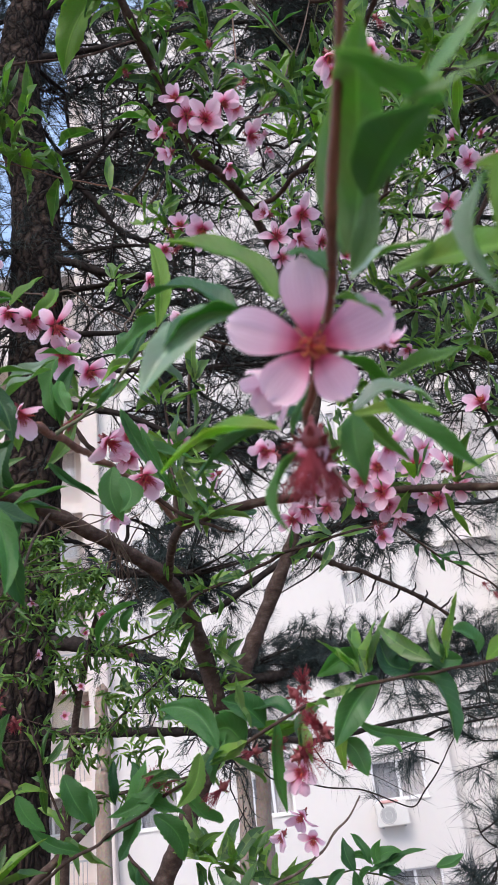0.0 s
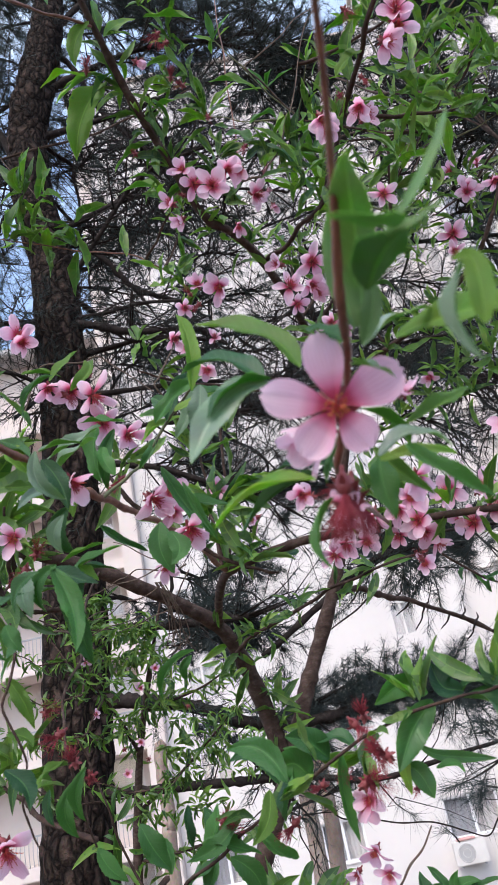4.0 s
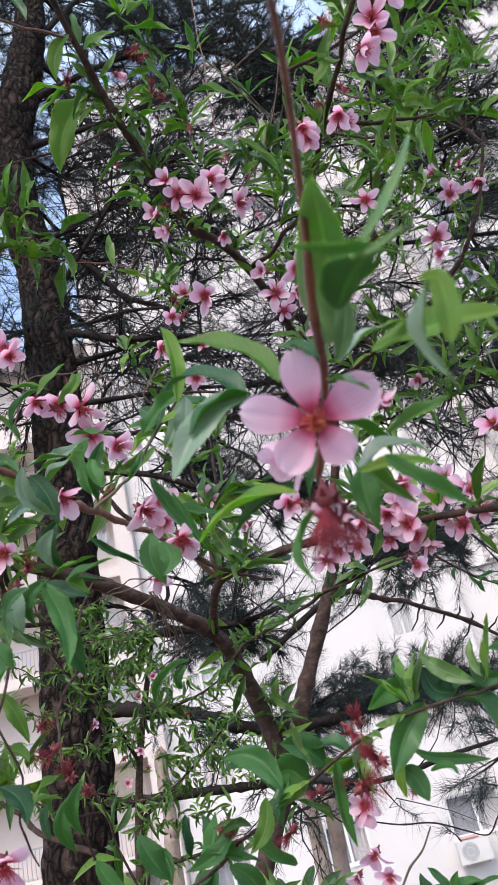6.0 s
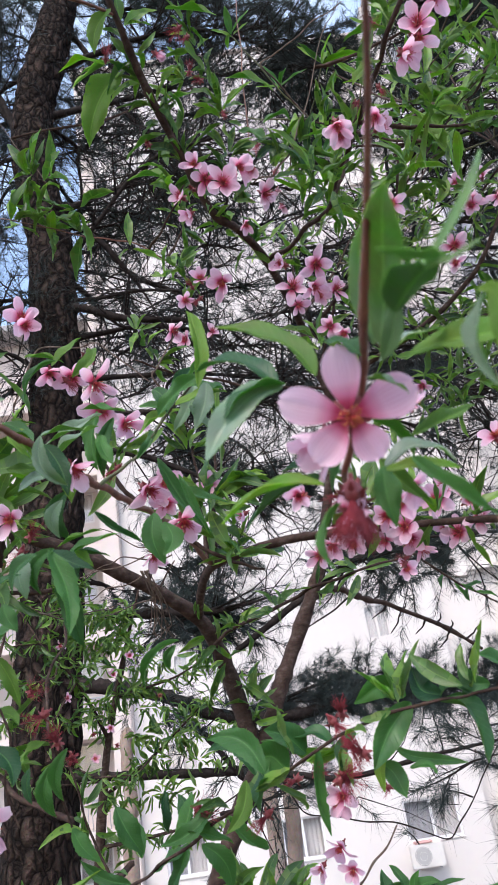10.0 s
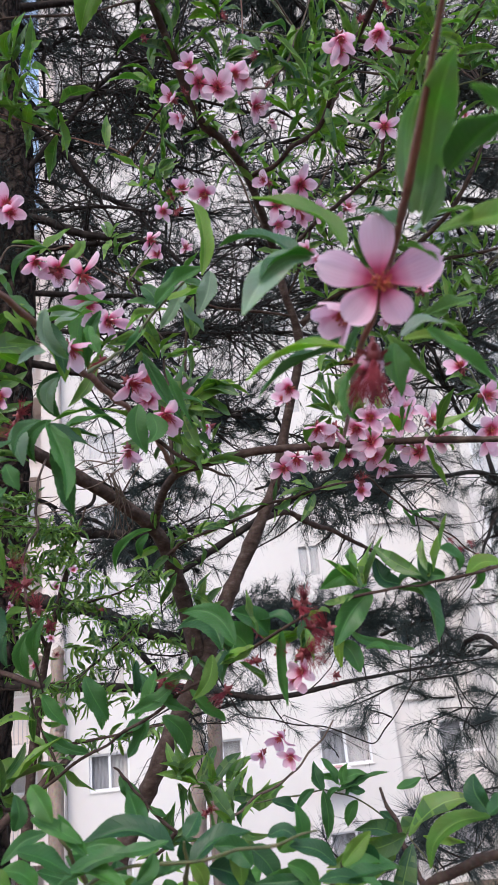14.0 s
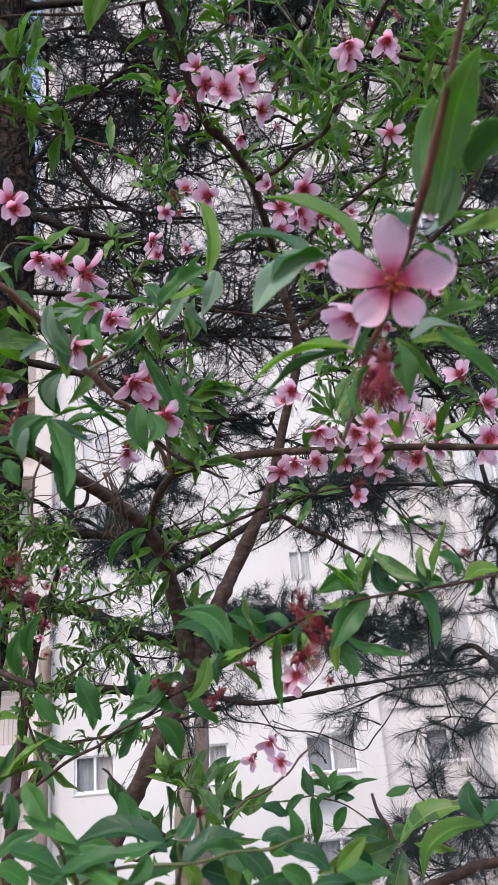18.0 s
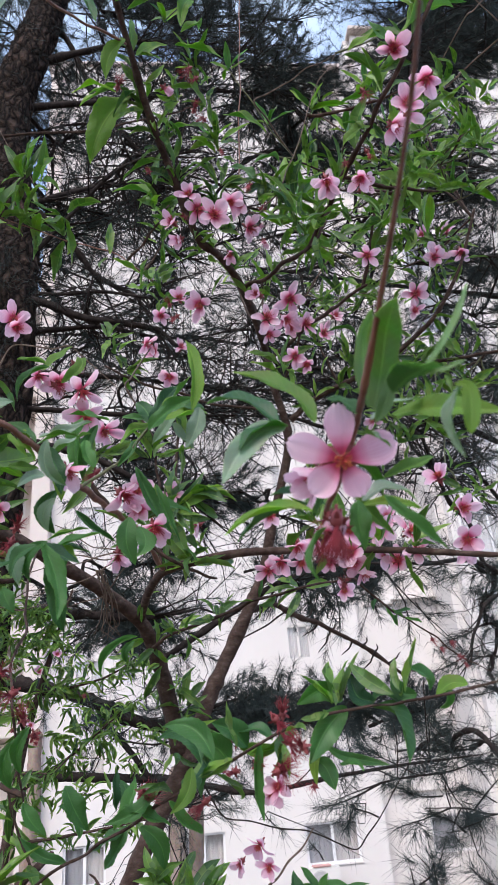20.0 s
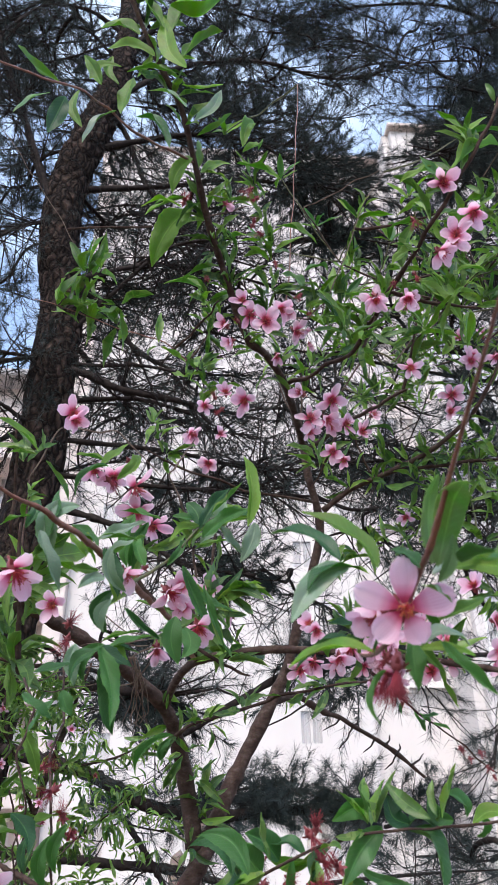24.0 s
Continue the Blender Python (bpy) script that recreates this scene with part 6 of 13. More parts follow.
blade(peach, [(0.0297, 0.353, 1.4877), (0.0430, 0.356, 1.4890), (0.0559, 0.359, 1.4850)], 0.0116, -34, 0.58, LEAF)
blade(peach, [(-0.1176, 0.310, 1.5046), (-0.1237, 0.311, 1.5112), (-0.1308, 0.312, 1.5145)], 0.0080, 27, 0.30, LEAF_YOUNG)
blade(peach, [(-0.0629, 0.364, 1.4929), (-0.0472, 0.365, 1.4964), (-0.0319, 0.366, 1.4895)], 0.0102, -40, 0.34, LEAF)
blade(peach, [(-0.0889, 0.428, 1.4905), (-0.0896, 0.426, 1.4817), (-0.0930, 0.425, 1.4732)], 0.0128, -33, 0.33, LEAF)
blade(peach, [(-0.0222, 0.414, 1.4746), (-0.0274, 0.411, 1.4809), (-0.0294, 0.407, 1.4873)], 0.0129, 23, 0.42, LEAF)
blade(peach, [(-0.0626, 0.435, 1.4767), (-0.0617, 0.435, 1.4694), (-0.0617, 0.435, 1.4619)], 0.0134, -20, 0.46, LEAF)
blade(peach, [(-0.1095, 0.418, 1.4880), (-0.0982, 0.414, 1.4814), (-0.0841, 0.411, 1.4757)], 0.0100, -25, 0.50, LEAF_YOUNG)
blade(peach, [(-0.0755, 0.313, 1.5149), (-0.0633, 0.314, 1.5148), (-0.0524, 0.316, 1.5167)], 0.0064, -11, 0.32, LEAF)
blade(peach, [(0.0295, 0.378, 1.4698), (0.0211, 0.375, 1.4656), (0.0129, 0.372, 1.4591)], 0.0141, -38, 0.46, LEAF)
blade(peach, [(0.0013, 0.358, 1.4870), (0.0005, 0.357, 1.4806), (-0.0016, 0.355, 1.4743)], 0.0088, 30, 0.30, LEAF)
blade(peach, [(-0.1121, 0.437, 1.4796), (-0.1236, 0.434, 1.4845), (-0.1339, 0.431, 1.4889)], 0.0122, 0, 0.45, LEAF)
blade(peach, [(-0.0712, 0.341, 1.4992), (-0.0751, 0.339, 1.4924), (-0.0835, 0.336, 1.4872)], 0.0109, -40, 0.29, LEAF_YOUNG)
blade(peach, [(0.0083, 0.337, 1.4906), (-0.0038, 0.339, 1.4904), (-0.0164, 0.342, 1.4904)], 0.0071, -14, 0.40, LEAF)
blade(peach, [(-0.0909, 0.376, 1.4905), (-0.0953, 0.377, 1.4844), (-0.0990, 0.377, 1.4767)], 0.0095, 6, 0.57, LEAF)
blade(peach, [(0.0450, 0.359, 1.4888), (0.0383, 0.359, 1.4938), (0.0303, 0.360, 1.4948)], 0.0134, -37, 0.53, LEAF)
blade(peach, [(0.0898, 0.400, 1.6245), (0.0794, 0.401, 1.6290), (0.0764, 0.402, 1.6425)], 0.0150, -17, 0.52, LEAF)
blade(peach, [(0.0867, 0.395, 1.6216), (0.1006, 0.391, 1.6142), (0.1029, 0.388, 1.5883)], 0.0194, -28, 0.53, LEAF)
blade(peach, [(0.0735, 0.410, 1.6240), (0.0580, 0.406, 1.6107), (0.0454, 0.403, 1.5926)], 0.0180, -33, 0.43, LEAF)
blade(peach, [(0.0546, 0.415, 1.6032), (0.0503, 0.417, 1.5929), (0.0504, 0.418, 1.5806)], 0.0065, 8, 0.26, LEAF_YOUNG)
blade(peach, [(0.0520, 0.420, 1.5953), (0.0576, 0.418, 1.5888), (0.0614, 0.416, 1.5766)], 0.0125, 18, 0.37, LEAF)
blade(peach, [(0.0736, 0.420, 1.6283), (0.0596, 0.417, 1.6354), (0.0428, 0.415, 1.6279)], 0.0137, -44, 0.34, LEAF)
blade(peach, [(0.0183, 0.440, 1.6087), (0.0156, 0.444, 1.5821), (0.0187, 0.448, 1.5611)], 0.0094, -40, 0.44, LEAF)
blade(peach, [(0.0288, 0.450, 1.6087), (0.0206, 0.454, 1.6167), (0.0052, 0.457, 1.6164)], 0.0110, 18, 0.35, LEAF)
blade(peach, [(0.1146, 0.390, 1.6261), (0.1053, 0.391, 1.6282), (0.1005, 0.392, 1.6392)], 0.0108, -34, 0.42, LEAF)
blade(peach, [(0.1218, 0.385, 1.6277), (0.1191, 0.383, 1.6368), (0.1094, 0.381, 1.6415)], 0.0122, 33, 0.55, LEAF)
blade(peach, [(0.1307, 0.385, 1.6285), (0.1327, 0.387, 1.6219), (0.1276, 0.389, 1.6173)], 0.0087, -11, 0.53, LEAF)
blade(peach, [(0.1426, 0.375, 1.6289), (0.1335, 0.379, 1.6302), (0.1239, 0.382, 1.6243)], 0.0112, -11, 0.43, LEAF_YOUNG)
blade(peach, [(0.0885, 0.400, 1.6241), (0.0947, 0.397, 1.6286), (0.1054, 0.395, 1.6221)], 0.0095, -35, 0.50, LEAF)
blade(peach, [(0.0427, 0.440, 1.6137), (0.0333, 0.436, 1.6065), (0.0303, 0.432, 1.5953)], 0.0092, 9, 0.29, LEAF)
blade(peach, [(0.0067, 0.460, 1.6065), (0.0202, 0.462, 1.6029), (0.0343, 0.463, 1.6045)], 0.0117, 22, 0.58, LEAF_YOUNG)
blade(peach, [(0.0671, 0.420, 1.5905), (0.0771, 0.419, 1.5909), (0.0812, 0.418, 1.5857)], 0.0053, -9, 0.39, LEAF)
blade(peach, [(0.0647, 0.450, 1.6025), (0.0764, 0.452, 1.5952), (0.1073, 0.454, 1.5876)], 0.0069, 25, 0.29, LEAF)
blade(peach, [(-0.0020, 0.460, 1.5993), (-0.0095, 0.458, 1.6076), (-0.0204, 0.457, 1.6063)], 0.0228, -40, 0.33, LEAF)
blade(peach, [(-0.0048, 0.460, 1.5983), (-0.0161, 0.462, 1.5902), (-0.0209, 0.464, 1.5780)], 0.0231, 39, 0.59, LEAF)
blade(peach, [(0.0121, 0.460, 1.6060), (0.0019, 0.456, 1.6170), (-0.0114, 0.452, 1.6230)], 0.0198, -8, 0.56, LEAF)
blade(peach, [(-0.1274, 0.380, 2.4288), (-0.1499, 0.380, 2.4458), (-0.1718, 0.380, 2.4378)], 0.0232, -13, 0.52, LEAF_YOUNG)
blade(peach, [(-0.0764, 0.380, 2.3922), (-0.0548, 0.383, 2.4320), (-0.0325, 0.386, 2.4562)], 0.0371, -31, 0.43, LEAF_YOUNG)
blade(peach, [(-0.1067, 0.370, 2.3729), (-0.1320, 0.367, 2.3851), (-0.1573, 0.365, 2.3740)], 0.0203, -28, 0.44, LEAF_YOUNG)
blade(peach, [(-0.1274, 0.360, 2.3148), (-0.1297, 0.358, 2.2834), (-0.1341, 0.356, 2.2514)], 0.0223, 27, 0.38, LEAF_YOUNG)
blade(peach, [(-0.1376, 0.350, 2.2473), (-0.1529, 0.348, 2.2307), (-0.1649, 0.346, 2.1916)], 0.0154, 11, 0.34, LEAF_DULL)
blade(peach, [(-0.1852, 0.310, 2.2298), (-0.2064, 0.307, 2.2435), (-0.2270, 0.305, 2.2726)], 0.0168, 44, 0.31, LEAF_YOUNG)
blade(peach, [(-0.1912, 0.310, 2.2117), (-0.2043, 0.308, 2.2006), (-0.2170, 0.305, 2.1754)], 0.0104, -1, 0.25, LEAF)
blade(peach, [(-0.1765, 0.310, 2.2072), (-0.1808, 0.312, 2.1899), (-0.1875, 0.314, 2.1613)], 0.0173, -38, 0.26, LEAF)
blade(peach, [(-0.1224, 0.380, 2.2811), (-0.1026, 0.384, 2.2802), (-0.0864, 0.387, 2.2436)], 0.0213, 1, 0.58, LEAF)
blade(peach, [(-0.0732, 0.450, 2.2267), (-0.0975, 0.454, 2.2435), (-0.1189, 0.457, 2.2336)], 0.0167, 21, 0.26, LEAF_YOUNG)
blade(peach, [(-0.0721, 0.370, 2.3555), (-0.0918, 0.371, 2.3867), (-0.1011, 0.372, 2.4543)], 0.0217, -39, 0.25, LEAF_YOUNG)
blade(peach, [(-0.0930, 0.370, 2.4174), (-0.0820, 0.373, 2.4688), (-0.0736, 0.375, 2.5232)], 0.0270, -17, 0.51, LEAF_YOUNG)
blade(peach, [(-0.0999, 0.370, 2.4278), (-0.1202, 0.370, 2.4721), (-0.1377, 0.370, 2.5192)], 0.0278, 25, 0.47, LEAF_YOUNG)
blade(peach, [(-0.0847, 0.380, 2.3598), (-0.1135, 0.384, 2.3732), (-0.1385, 0.387, 2.3681)], 0.0178, -2, 0.55, LEAF_YOUNG)
blade(peach, [(-0.0766, 0.380, 2.3402), (-0.0581, 0.382, 2.3375), (-0.0315, 0.385, 2.3517)], 0.0123, 7, 0.43, LEAF_YOUNG)
blade(peach, [(-0.0711, 0.390, 2.3158), (-0.0903, 0.389, 2.3381), (-0.1139, 0.389, 2.3402)], 0.0148, 13, 0.32, LEAF_DULL)
blade(peach, [(-0.1649, 0.340, 2.2805), (-0.1558, 0.340, 2.3042), (-0.1358, 0.339, 2.3025)], 0.0113, 13, 0.36, LEAF_YOUNG)
blade(peach, [(-0.1531, 0.340, 2.2724), (-0.1633, 0.338, 2.2963), (-0.1732, 0.336, 2.3132)], 0.0144, -35, 0.53, LEAF_YOUNG)
blade(peach, [(-0.0619, 0.410, 2.3203), (-0.0414, 0.413, 2.3516), (-0.0324, 0.416, 2.3884)], 0.0153, 30, 0.50, LEAF_DULL)
blade(peach, [(-0.0583, 0.410, 2.2963), (-0.0366, 0.411, 2.3137), (-0.0208, 0.412, 2.3411)], 0.0153, -39, 0.56, LEAF_YOUNG)
blade(peach, [(-0.1711, 0.330, 2.2468), (-0.1747, 0.330, 2.2204), (-0.1629, 0.330, 2.1923)], 0.0104, 16, 0.29, LEAF_YOUNG)
blade(peach, [(-0.0943, 0.360, 2.4562), (-0.0617, 0.362, 2.4400), (-0.0294, 0.364, 2.4940)], 0.0362, -31, 0.59, LEAF_YOUNG)
blade(peach, [(-0.1386, 0.350, 2.2890), (-0.1517, 0.351, 2.3090), (-0.1487, 0.353, 2.3411)], 0.0118, 2, 0.48, LEAF_YOUNG)
limb(peach, "twig", [(-0.0538, 0.500, 1.4108, 0.0015), (-0.0470, 0.360, 1.4816, 0.0013), (-0.0455, 0.325, 1.5040, 0.0009), (-0.0461, 0.320, 1.5149, 0.0006)], STEM_GREEN, 6, 0.05, 0.25, 700)
limb(peach, "twig", [(-0.0988, 0.500, 1.4218, 0.0014), (-0.0942, 0.360, 1.4890, 0.0012), (-0.0978, 0.330, 1.5162, 0.0009), (-0.1122, 0.325, 1.5308, 0.0006)], STEM_GREEN, 6, 0.05, 0.25, 701)
limb(peach, "twig", [(0.0274, 0.500, 1.4016, 0.0014), (0.0172, 0.360, 1.4746, 0.0011), (0.0225, 0.330, 1.4947, 0.0008), (0.0241, 0.325, 1.5022, 0.0004)], STEM_GREEN, 6, 0.05, 0.25, 702)
limb(peach, "twig", [(0.0454, 0.420, 1.4459, 0.0025), (0.0812, 0.400, 1.4678, 0.0024), (0.1043, 0.380, 1.4806, 0.0024), (0.1305, 0.360, 1.4894, 0.0023)], BARK, 8, 0.05, 0.25, 703)
blade(peach, [(0.0374, 0.1330, 1.6960), (0.0398, 0.1270, 1.7057), (0.0386, 0.1120, 1.7110), (0.0364, 0.0980, 1.7095), (0.0349, 0.0880, 1.7070)], 0.0112, -6, 0.22, LEAF_TENDER)
blade(peach, [(0.0367, 0.1360, 1.6982), (0.0357, 0.1320, 1.7081), (0.0362, 0.1280, 1.7192), (0.0389, 0.1220, 1.7272)], 0.0092, 14, 0.30, LEAF_TENDER)
blade(peach, [(0.0397, 0.0800, 1.6802), (0.0329, 0.0730, 1.6761), (0.0274, 0.0670, 1.6731), (0.0229, 0.0640, 1.6726)], 0.0042, 25, 0.40, LEAF)
blade(peach, [(0.0347, 0.1040, 1.6866), (0.0356, 0.0950, 1.6853), (0.0366, 0.0860, 1.6829), (0.0384, 0.0800, 1.6807)], 0.0110, -10, 0.40, LEAF)
blade(peach, [(0.0342, 0.0780, 1.6789), (0.0402, 0.0790, 1.6858), (0.0488, 0.0830, 1.6987), (0.0553, 0.0870, 1.7108)], 0.0015, 20, 0.40, LEAF_TENDER)
blade(peach, [(0.0328, 0.0740, 1.6752), (0.0369, 0.0720, 1.6750), (0.0413, 0.0700, 1.6761)], 0.0010, 20, 0.40, LEAF_TENDER)
blade(peach, [(0.0389, 0.1430, 1.6969), (0.0464, 0.1430, 1.7021), (0.0528, 0.1440, 1.7044), (0.0595, 0.1460, 1.7061)], 0.0072, -25, 0.30, LEAF_SHEEN_TINT)
blade(peach, [(0.0498, 0.1520, 1.7029), (0.0588, 0.1470, 1.7022), (0.0665, 0.1360, 1.6965), (0.0767, 0.1250, 1.6895)], 0.0104, 20, 0.40, LEAF_YOUNG)
blade(peach, [(0.0513, 0.097, 1.6695), (0.0526, 0.096, 1.6766), (0.0529, 0.096, 1.6834), (0.0495, 0.096, 1.6839)], 0.0050, 0, 0.30, LEAF_YOUNG)
blade(peach, [(0.0149, 0.175, 1.7107), (0.0060, 0.172, 1.7078), (-0.0036, 0.168, 1.6984), (-0.0113, 0.165, 1.6852)], 0.0108, -15, 0.30, LEAF_DULL)
blade(peach, [(0.0158, 0.174, 1.7107), (0.0073, 0.171, 1.7098), (0.0003, 0.168, 1.7049), (-0.0045, 0.166, 1.6981)], 0.0080, 30, 0.40, LEAF)
blade(peach, [(0.0244, 0.165, 1.7074), (0.0195, 0.167, 1.7186), (0.0091, 0.170, 1.7279), (-0.0035, 0.175, 1.7359)], 0.0108, 10, 0.50, LEAF_YOUNG)
blade(peach, [(0.0146, 0.190, 1.7200), (0.0071, 0.195, 1.7303), (-0.0020, 0.200, 1.7374), (-0.0132, 0.210, 1.7406)], 0.0125, 10, 0.40, LEAF)
blade(peach, [(0.0216, 0.175, 1.6765), (0.0124, 0.178, 1.6791), (0.0003, 0.183, 1.6784), (-0.0101, 0.190, 1.6738)], 0.0100, 15, 0.45, LEAF_YOUNG)
blade(peach, [(0.0405, 0.175, 1.6794), (0.0490, 0.176, 1.6846), (0.0575, 0.178, 1.6841), (0.0632, 0.180, 1.6795)], 0.0075, -10, 0.30, LEAF_DULL)
blade(peach, [(0.0402, 0.173, 1.6774), (0.0482, 0.172, 1.6776), (0.0565, 0.172, 1.6762), (0.0610, 0.172, 1.6743)], 0.0042, 20, 0.40, LEAF_YOUNG)
leaf(peach, (-0.0175, 0.3, 1.7836), (-0.0139, 0.3, 1.8394), 30, 0.6, 0, LEAF_YOUNG)
leaf(peach, (-0.0448, 0.35, 1.796), (-0.0161, 0.33, 1.8126), 20, 0.98, 3, LEAF)
leaf(peach, (-0.0128, 0.3, 1.7857), (-0.022, 0.3, 1.7607), -20, 1.25, 3, LEAF_DULL)
leaf(peach, (0.0356, 0.128, 1.6886), (0.0411, 0.12, 1.7035), 30, 1.13, 0, LEAF_TENDER)
leaf(peach, (0.0341, 0.142, 1.6988), (0.0263, 0.145, 1.7107), 10, 1.43, 6, LEAF)
leaf(peach, (0.0532, 0.1, 1.686), (0.0429, 0.098, 1.6657), 50, 0.73, 2, LEAF_DULL)
leaf(peach, (0.034, 0.143, 1.6927), (0.0453, 0.14, 1.6882), -20, 1.27, 6, LEAF_DULL)
leaf(peach, (0.0543, 0.19, 1.6939), (0.0852, 0.2, 1.7116), 20, 0.68, 0, LEAF_YOUNG)
leaf(peach, (0.0476, 0.17, 1.6791), (0.0673, 0.16, 1.6589), 25, 0.94, 2, LEAF)
leaf(peach, (0.0442, 0.195, 1.6867), (0.044, 0.19, 1.6662), 0, 1.22, 6, LEAF)
leaf(peach, (0.0245, 0.2, 1.688), (-0.0063, 0.22, 1.6924), 40, 0.49, 2, LEAF)
leaf(peach, (0.0247, 0.17, 1.6685), (0.0106, 0.165, 1.6521), 50, 0.7, 4, LEAF)
leaf(peach, (0.0403, 0.18, 1.6976), (0.0596, 0.2, 1.6952), -10, 0.95, 0, LEAF)
leaf(peach, (0.0361, 0.185, 1.6934), (0.0229, 0.19, 1.6815), 30, 1.16, 0, LEAF)
leaf(peach, (0.0316, 0.2, 1.6874), (0.0126, 0.22, 1.7066), 10, 0.6, 0, LEAF)
leaf(peach, (0.044, 0.2, 1.6926), (0.0603, 0.2, 1.6732), 30, 0.9, 0, LEAF_YOUNG)
leaf(peach, (-0.1338, 0.45, 1.9031), (-0.113, 0.45, 1.9319), 0, 1.36, 0, LEAF_YOUNG)
leaf(peach, (-0.1183, 0.45, 1.8904), (-0.1005, 0.45, 1.932), 30, 1.36, 4, LEAF_YOUNG)
leaf(peach, (-0.1225, 0.42, 1.8879), (-0.1599, 0.42, 1.8754), 10, 1.11, 4, LEAF)
leaf(peach, (-0.0874, 0.4, 1.8289), (-0.131, 0.4, 1.8166), -20, 0.68, 3, LEAF_DULL)
leaf(peach, (-0.099, 0.3, 1.7691), (-0.0891, 0.3, 1.7399), 20, 1.63, 4, LEAF_DULL)
leaf(peach, (-0.1053, 0.33, 1.7598), (-0.1227, 0.33, 1.756), 0, 2.82, 0, LEAF_DULL)
leaf(peach, (-0.1043, 0.369, 1.7655), (-0.1098, 0.369, 1.7344), 0, 2.32, 4, LEAF)
leaf(peach, (-0.1012, 0.45, 1.8584), (-0.1118, 0.45, 1.8137), 20, 0.85, 6, LEAF)
leaf(peach, (-0.0894, 0.45, 1.851), (-0.1006, 0.45, 1.8042), -20, 1.04, 2, LEAF)
leaf(peach, (-0.0597, 0.45, 1.8133), (-0.031, 0.45, 1.7571), 15, 0.64, 0, LEAF)
leaf(peach, (-0.0637, 0.434, 1.7671), (-0.0597, 0.434, 1.7316), 0, 1.83, 0, LEAF)
leaf(peach, (-0.1006, 0.42, 1.7691), (-0.0677, 0.42, 1.7467), 30, 0.86, 4, LEAF)
leaf(peach, (-0.104, 0.36, 1.7243), (-0.0763, 0.36, 1.7377), -10, 1.31, 0, LEAF)
leaf(peach, (-0.0965, 0.345, 1.7213), (-0.0994, 0.345, 1.6695), 10, 0.72, 6, LEAF)
leaf(peach, (-0.1024, 0.33, 1.7192), (-0.1187, 0.33, 1.6969), -10, 1.93, 4, LEAF)
leaf(peach, (-0.1333, 0.35, 1.7975), (-0.1177, 0.35, 1.785), 0, 1.63, 2, LEAF_YOUNG)
leaf(peach, (-0.1267, 0.33, 1.7672), (-0.1085, 0.33, 1.7663), 40, 1, 6, LEAF_YOUNG)
leaf(peach, (-0.1001, 0.36, 1.726), (-0.0885, 0.36, 1.7172), 0, 1.49, 6, LEAF_YOUNG)
leaf(peach, (-0.0716, 0.43, 1.806), (-0.0573, 0.43, 1.8397), 20, 1.06, 4, LEAF)
leaf(peach, (-0.0464, 0.42, 1.8322), (-0.0241, 0.42, 1.8746), 0, 0.63, 3, LEAF)
leaf(peach, (-0.0262, 0.4, 1.8409), (-0.0006, 0.4, 1.8457), 20, 2.08, 4, LEAF)
leaf(peach, (-0.0381, 0.4, 1.8372), (-0.0098, 0.4, 1.859), -30, 1.1, 5, LEAF_YOUNG)
leaf(peach, (-0.0787, 0.44, 1.8496), (-0.1125, 0.44, 1.8622), 0, 0.64, 3, LEAF)
leaf(peach, (-0.1016, 0.3, 1.7078), (-0.1205, 0.3, 1.6948), 0, 1.89, 2, LEAF)
leaf(peach, (-0.1183, 0.3, 1.6868), (-0.1113, 0.3, 1.6742), 0, 1.64, 6, LEAF)
leaf(peach, (-0.0388, 0.6, 1.8022), (-0.014, 0.6, 1.7707), 0, 0.89, 5, LEAF)
leaf(peach, (-0.155, 0.45, 1.9142), (-0.124, 0.45, 1.9169), 0, 1.21, 2, LEAF_YOUNG)
leaf(peach, (-0.0697, 0.45, 1.8572), (-0.0442, 0.45, 1.8584), 20, 1.22, 0, LEAF)
leaf(peach, (-0.1532, 0.31, 1.7846), (-0.1521, 0.31, 1.8144), 10, 1.43, 4, LEAF)
leaf(peach, (-0.1389, 0.31, 1.7785), (-0.1396, 0.31, 1.8155), -20, 1.05, 0, LEAF)
leaf(peach, (-0.1391, 0.31, 1.7886), (-0.1223, 0.31, 1.8055), 19, 1.38, 1, LEAF_DULL)
leaf(peach, (-0.1422, 0.3, 1.7786), (-0.1181, 0.3, 1.7456), -15, 1.33, 2, LEAF_DULL)
leaf(peach, (-0.1113, 0.36, 1.7802), (-0.0867, 0.36, 1.8102), -9, 0.6, 6, LEAF_DULL)
leaf(peach, (-0.1105, 0.36, 1.7842), (-0.0982, 0.36, 1.7561), -20, 1.3, 3, LEAF_YOUNG)
leaf(peach, (-0.0889, 0.43, 1.8057), (-0.0951, 0.43, 1.8369), 3, 1.15, 1, LEAF)
leaf(peach, (-0.129, 0.33, 1.7956), (-0.1076, 0.33, 1.7735), -11, 0.89, 6, LEAF_YOUNG)
leaf(peach, (-0.1658, 0.3, 1.7819), (-0.1508, 0.3, 1.7933), -25, 1.52, 6, LEAF_YOUNG)
leaf(peach, (-0.1388, 0.32, 1.7009), (-0.1176, 0.32, 1.7088), 5, 1.33, 0, LEAF)
leaf(peach, (-0.154, 0.38, 1.633), (-0.1426, 0.38, 1.6098), -15, 1.75, 5, LEAF)
leaf(peach, (-0.1334, 0.36, 1.693), (-0.153, 0.36, 1.6769), 10, 1.28, 1, LEAF)
leaf(peach, (-0.1134, 0.38, 1.7287), (-0.0843, 0.38, 1.7363), -15, 1.25, 2, LEAF)
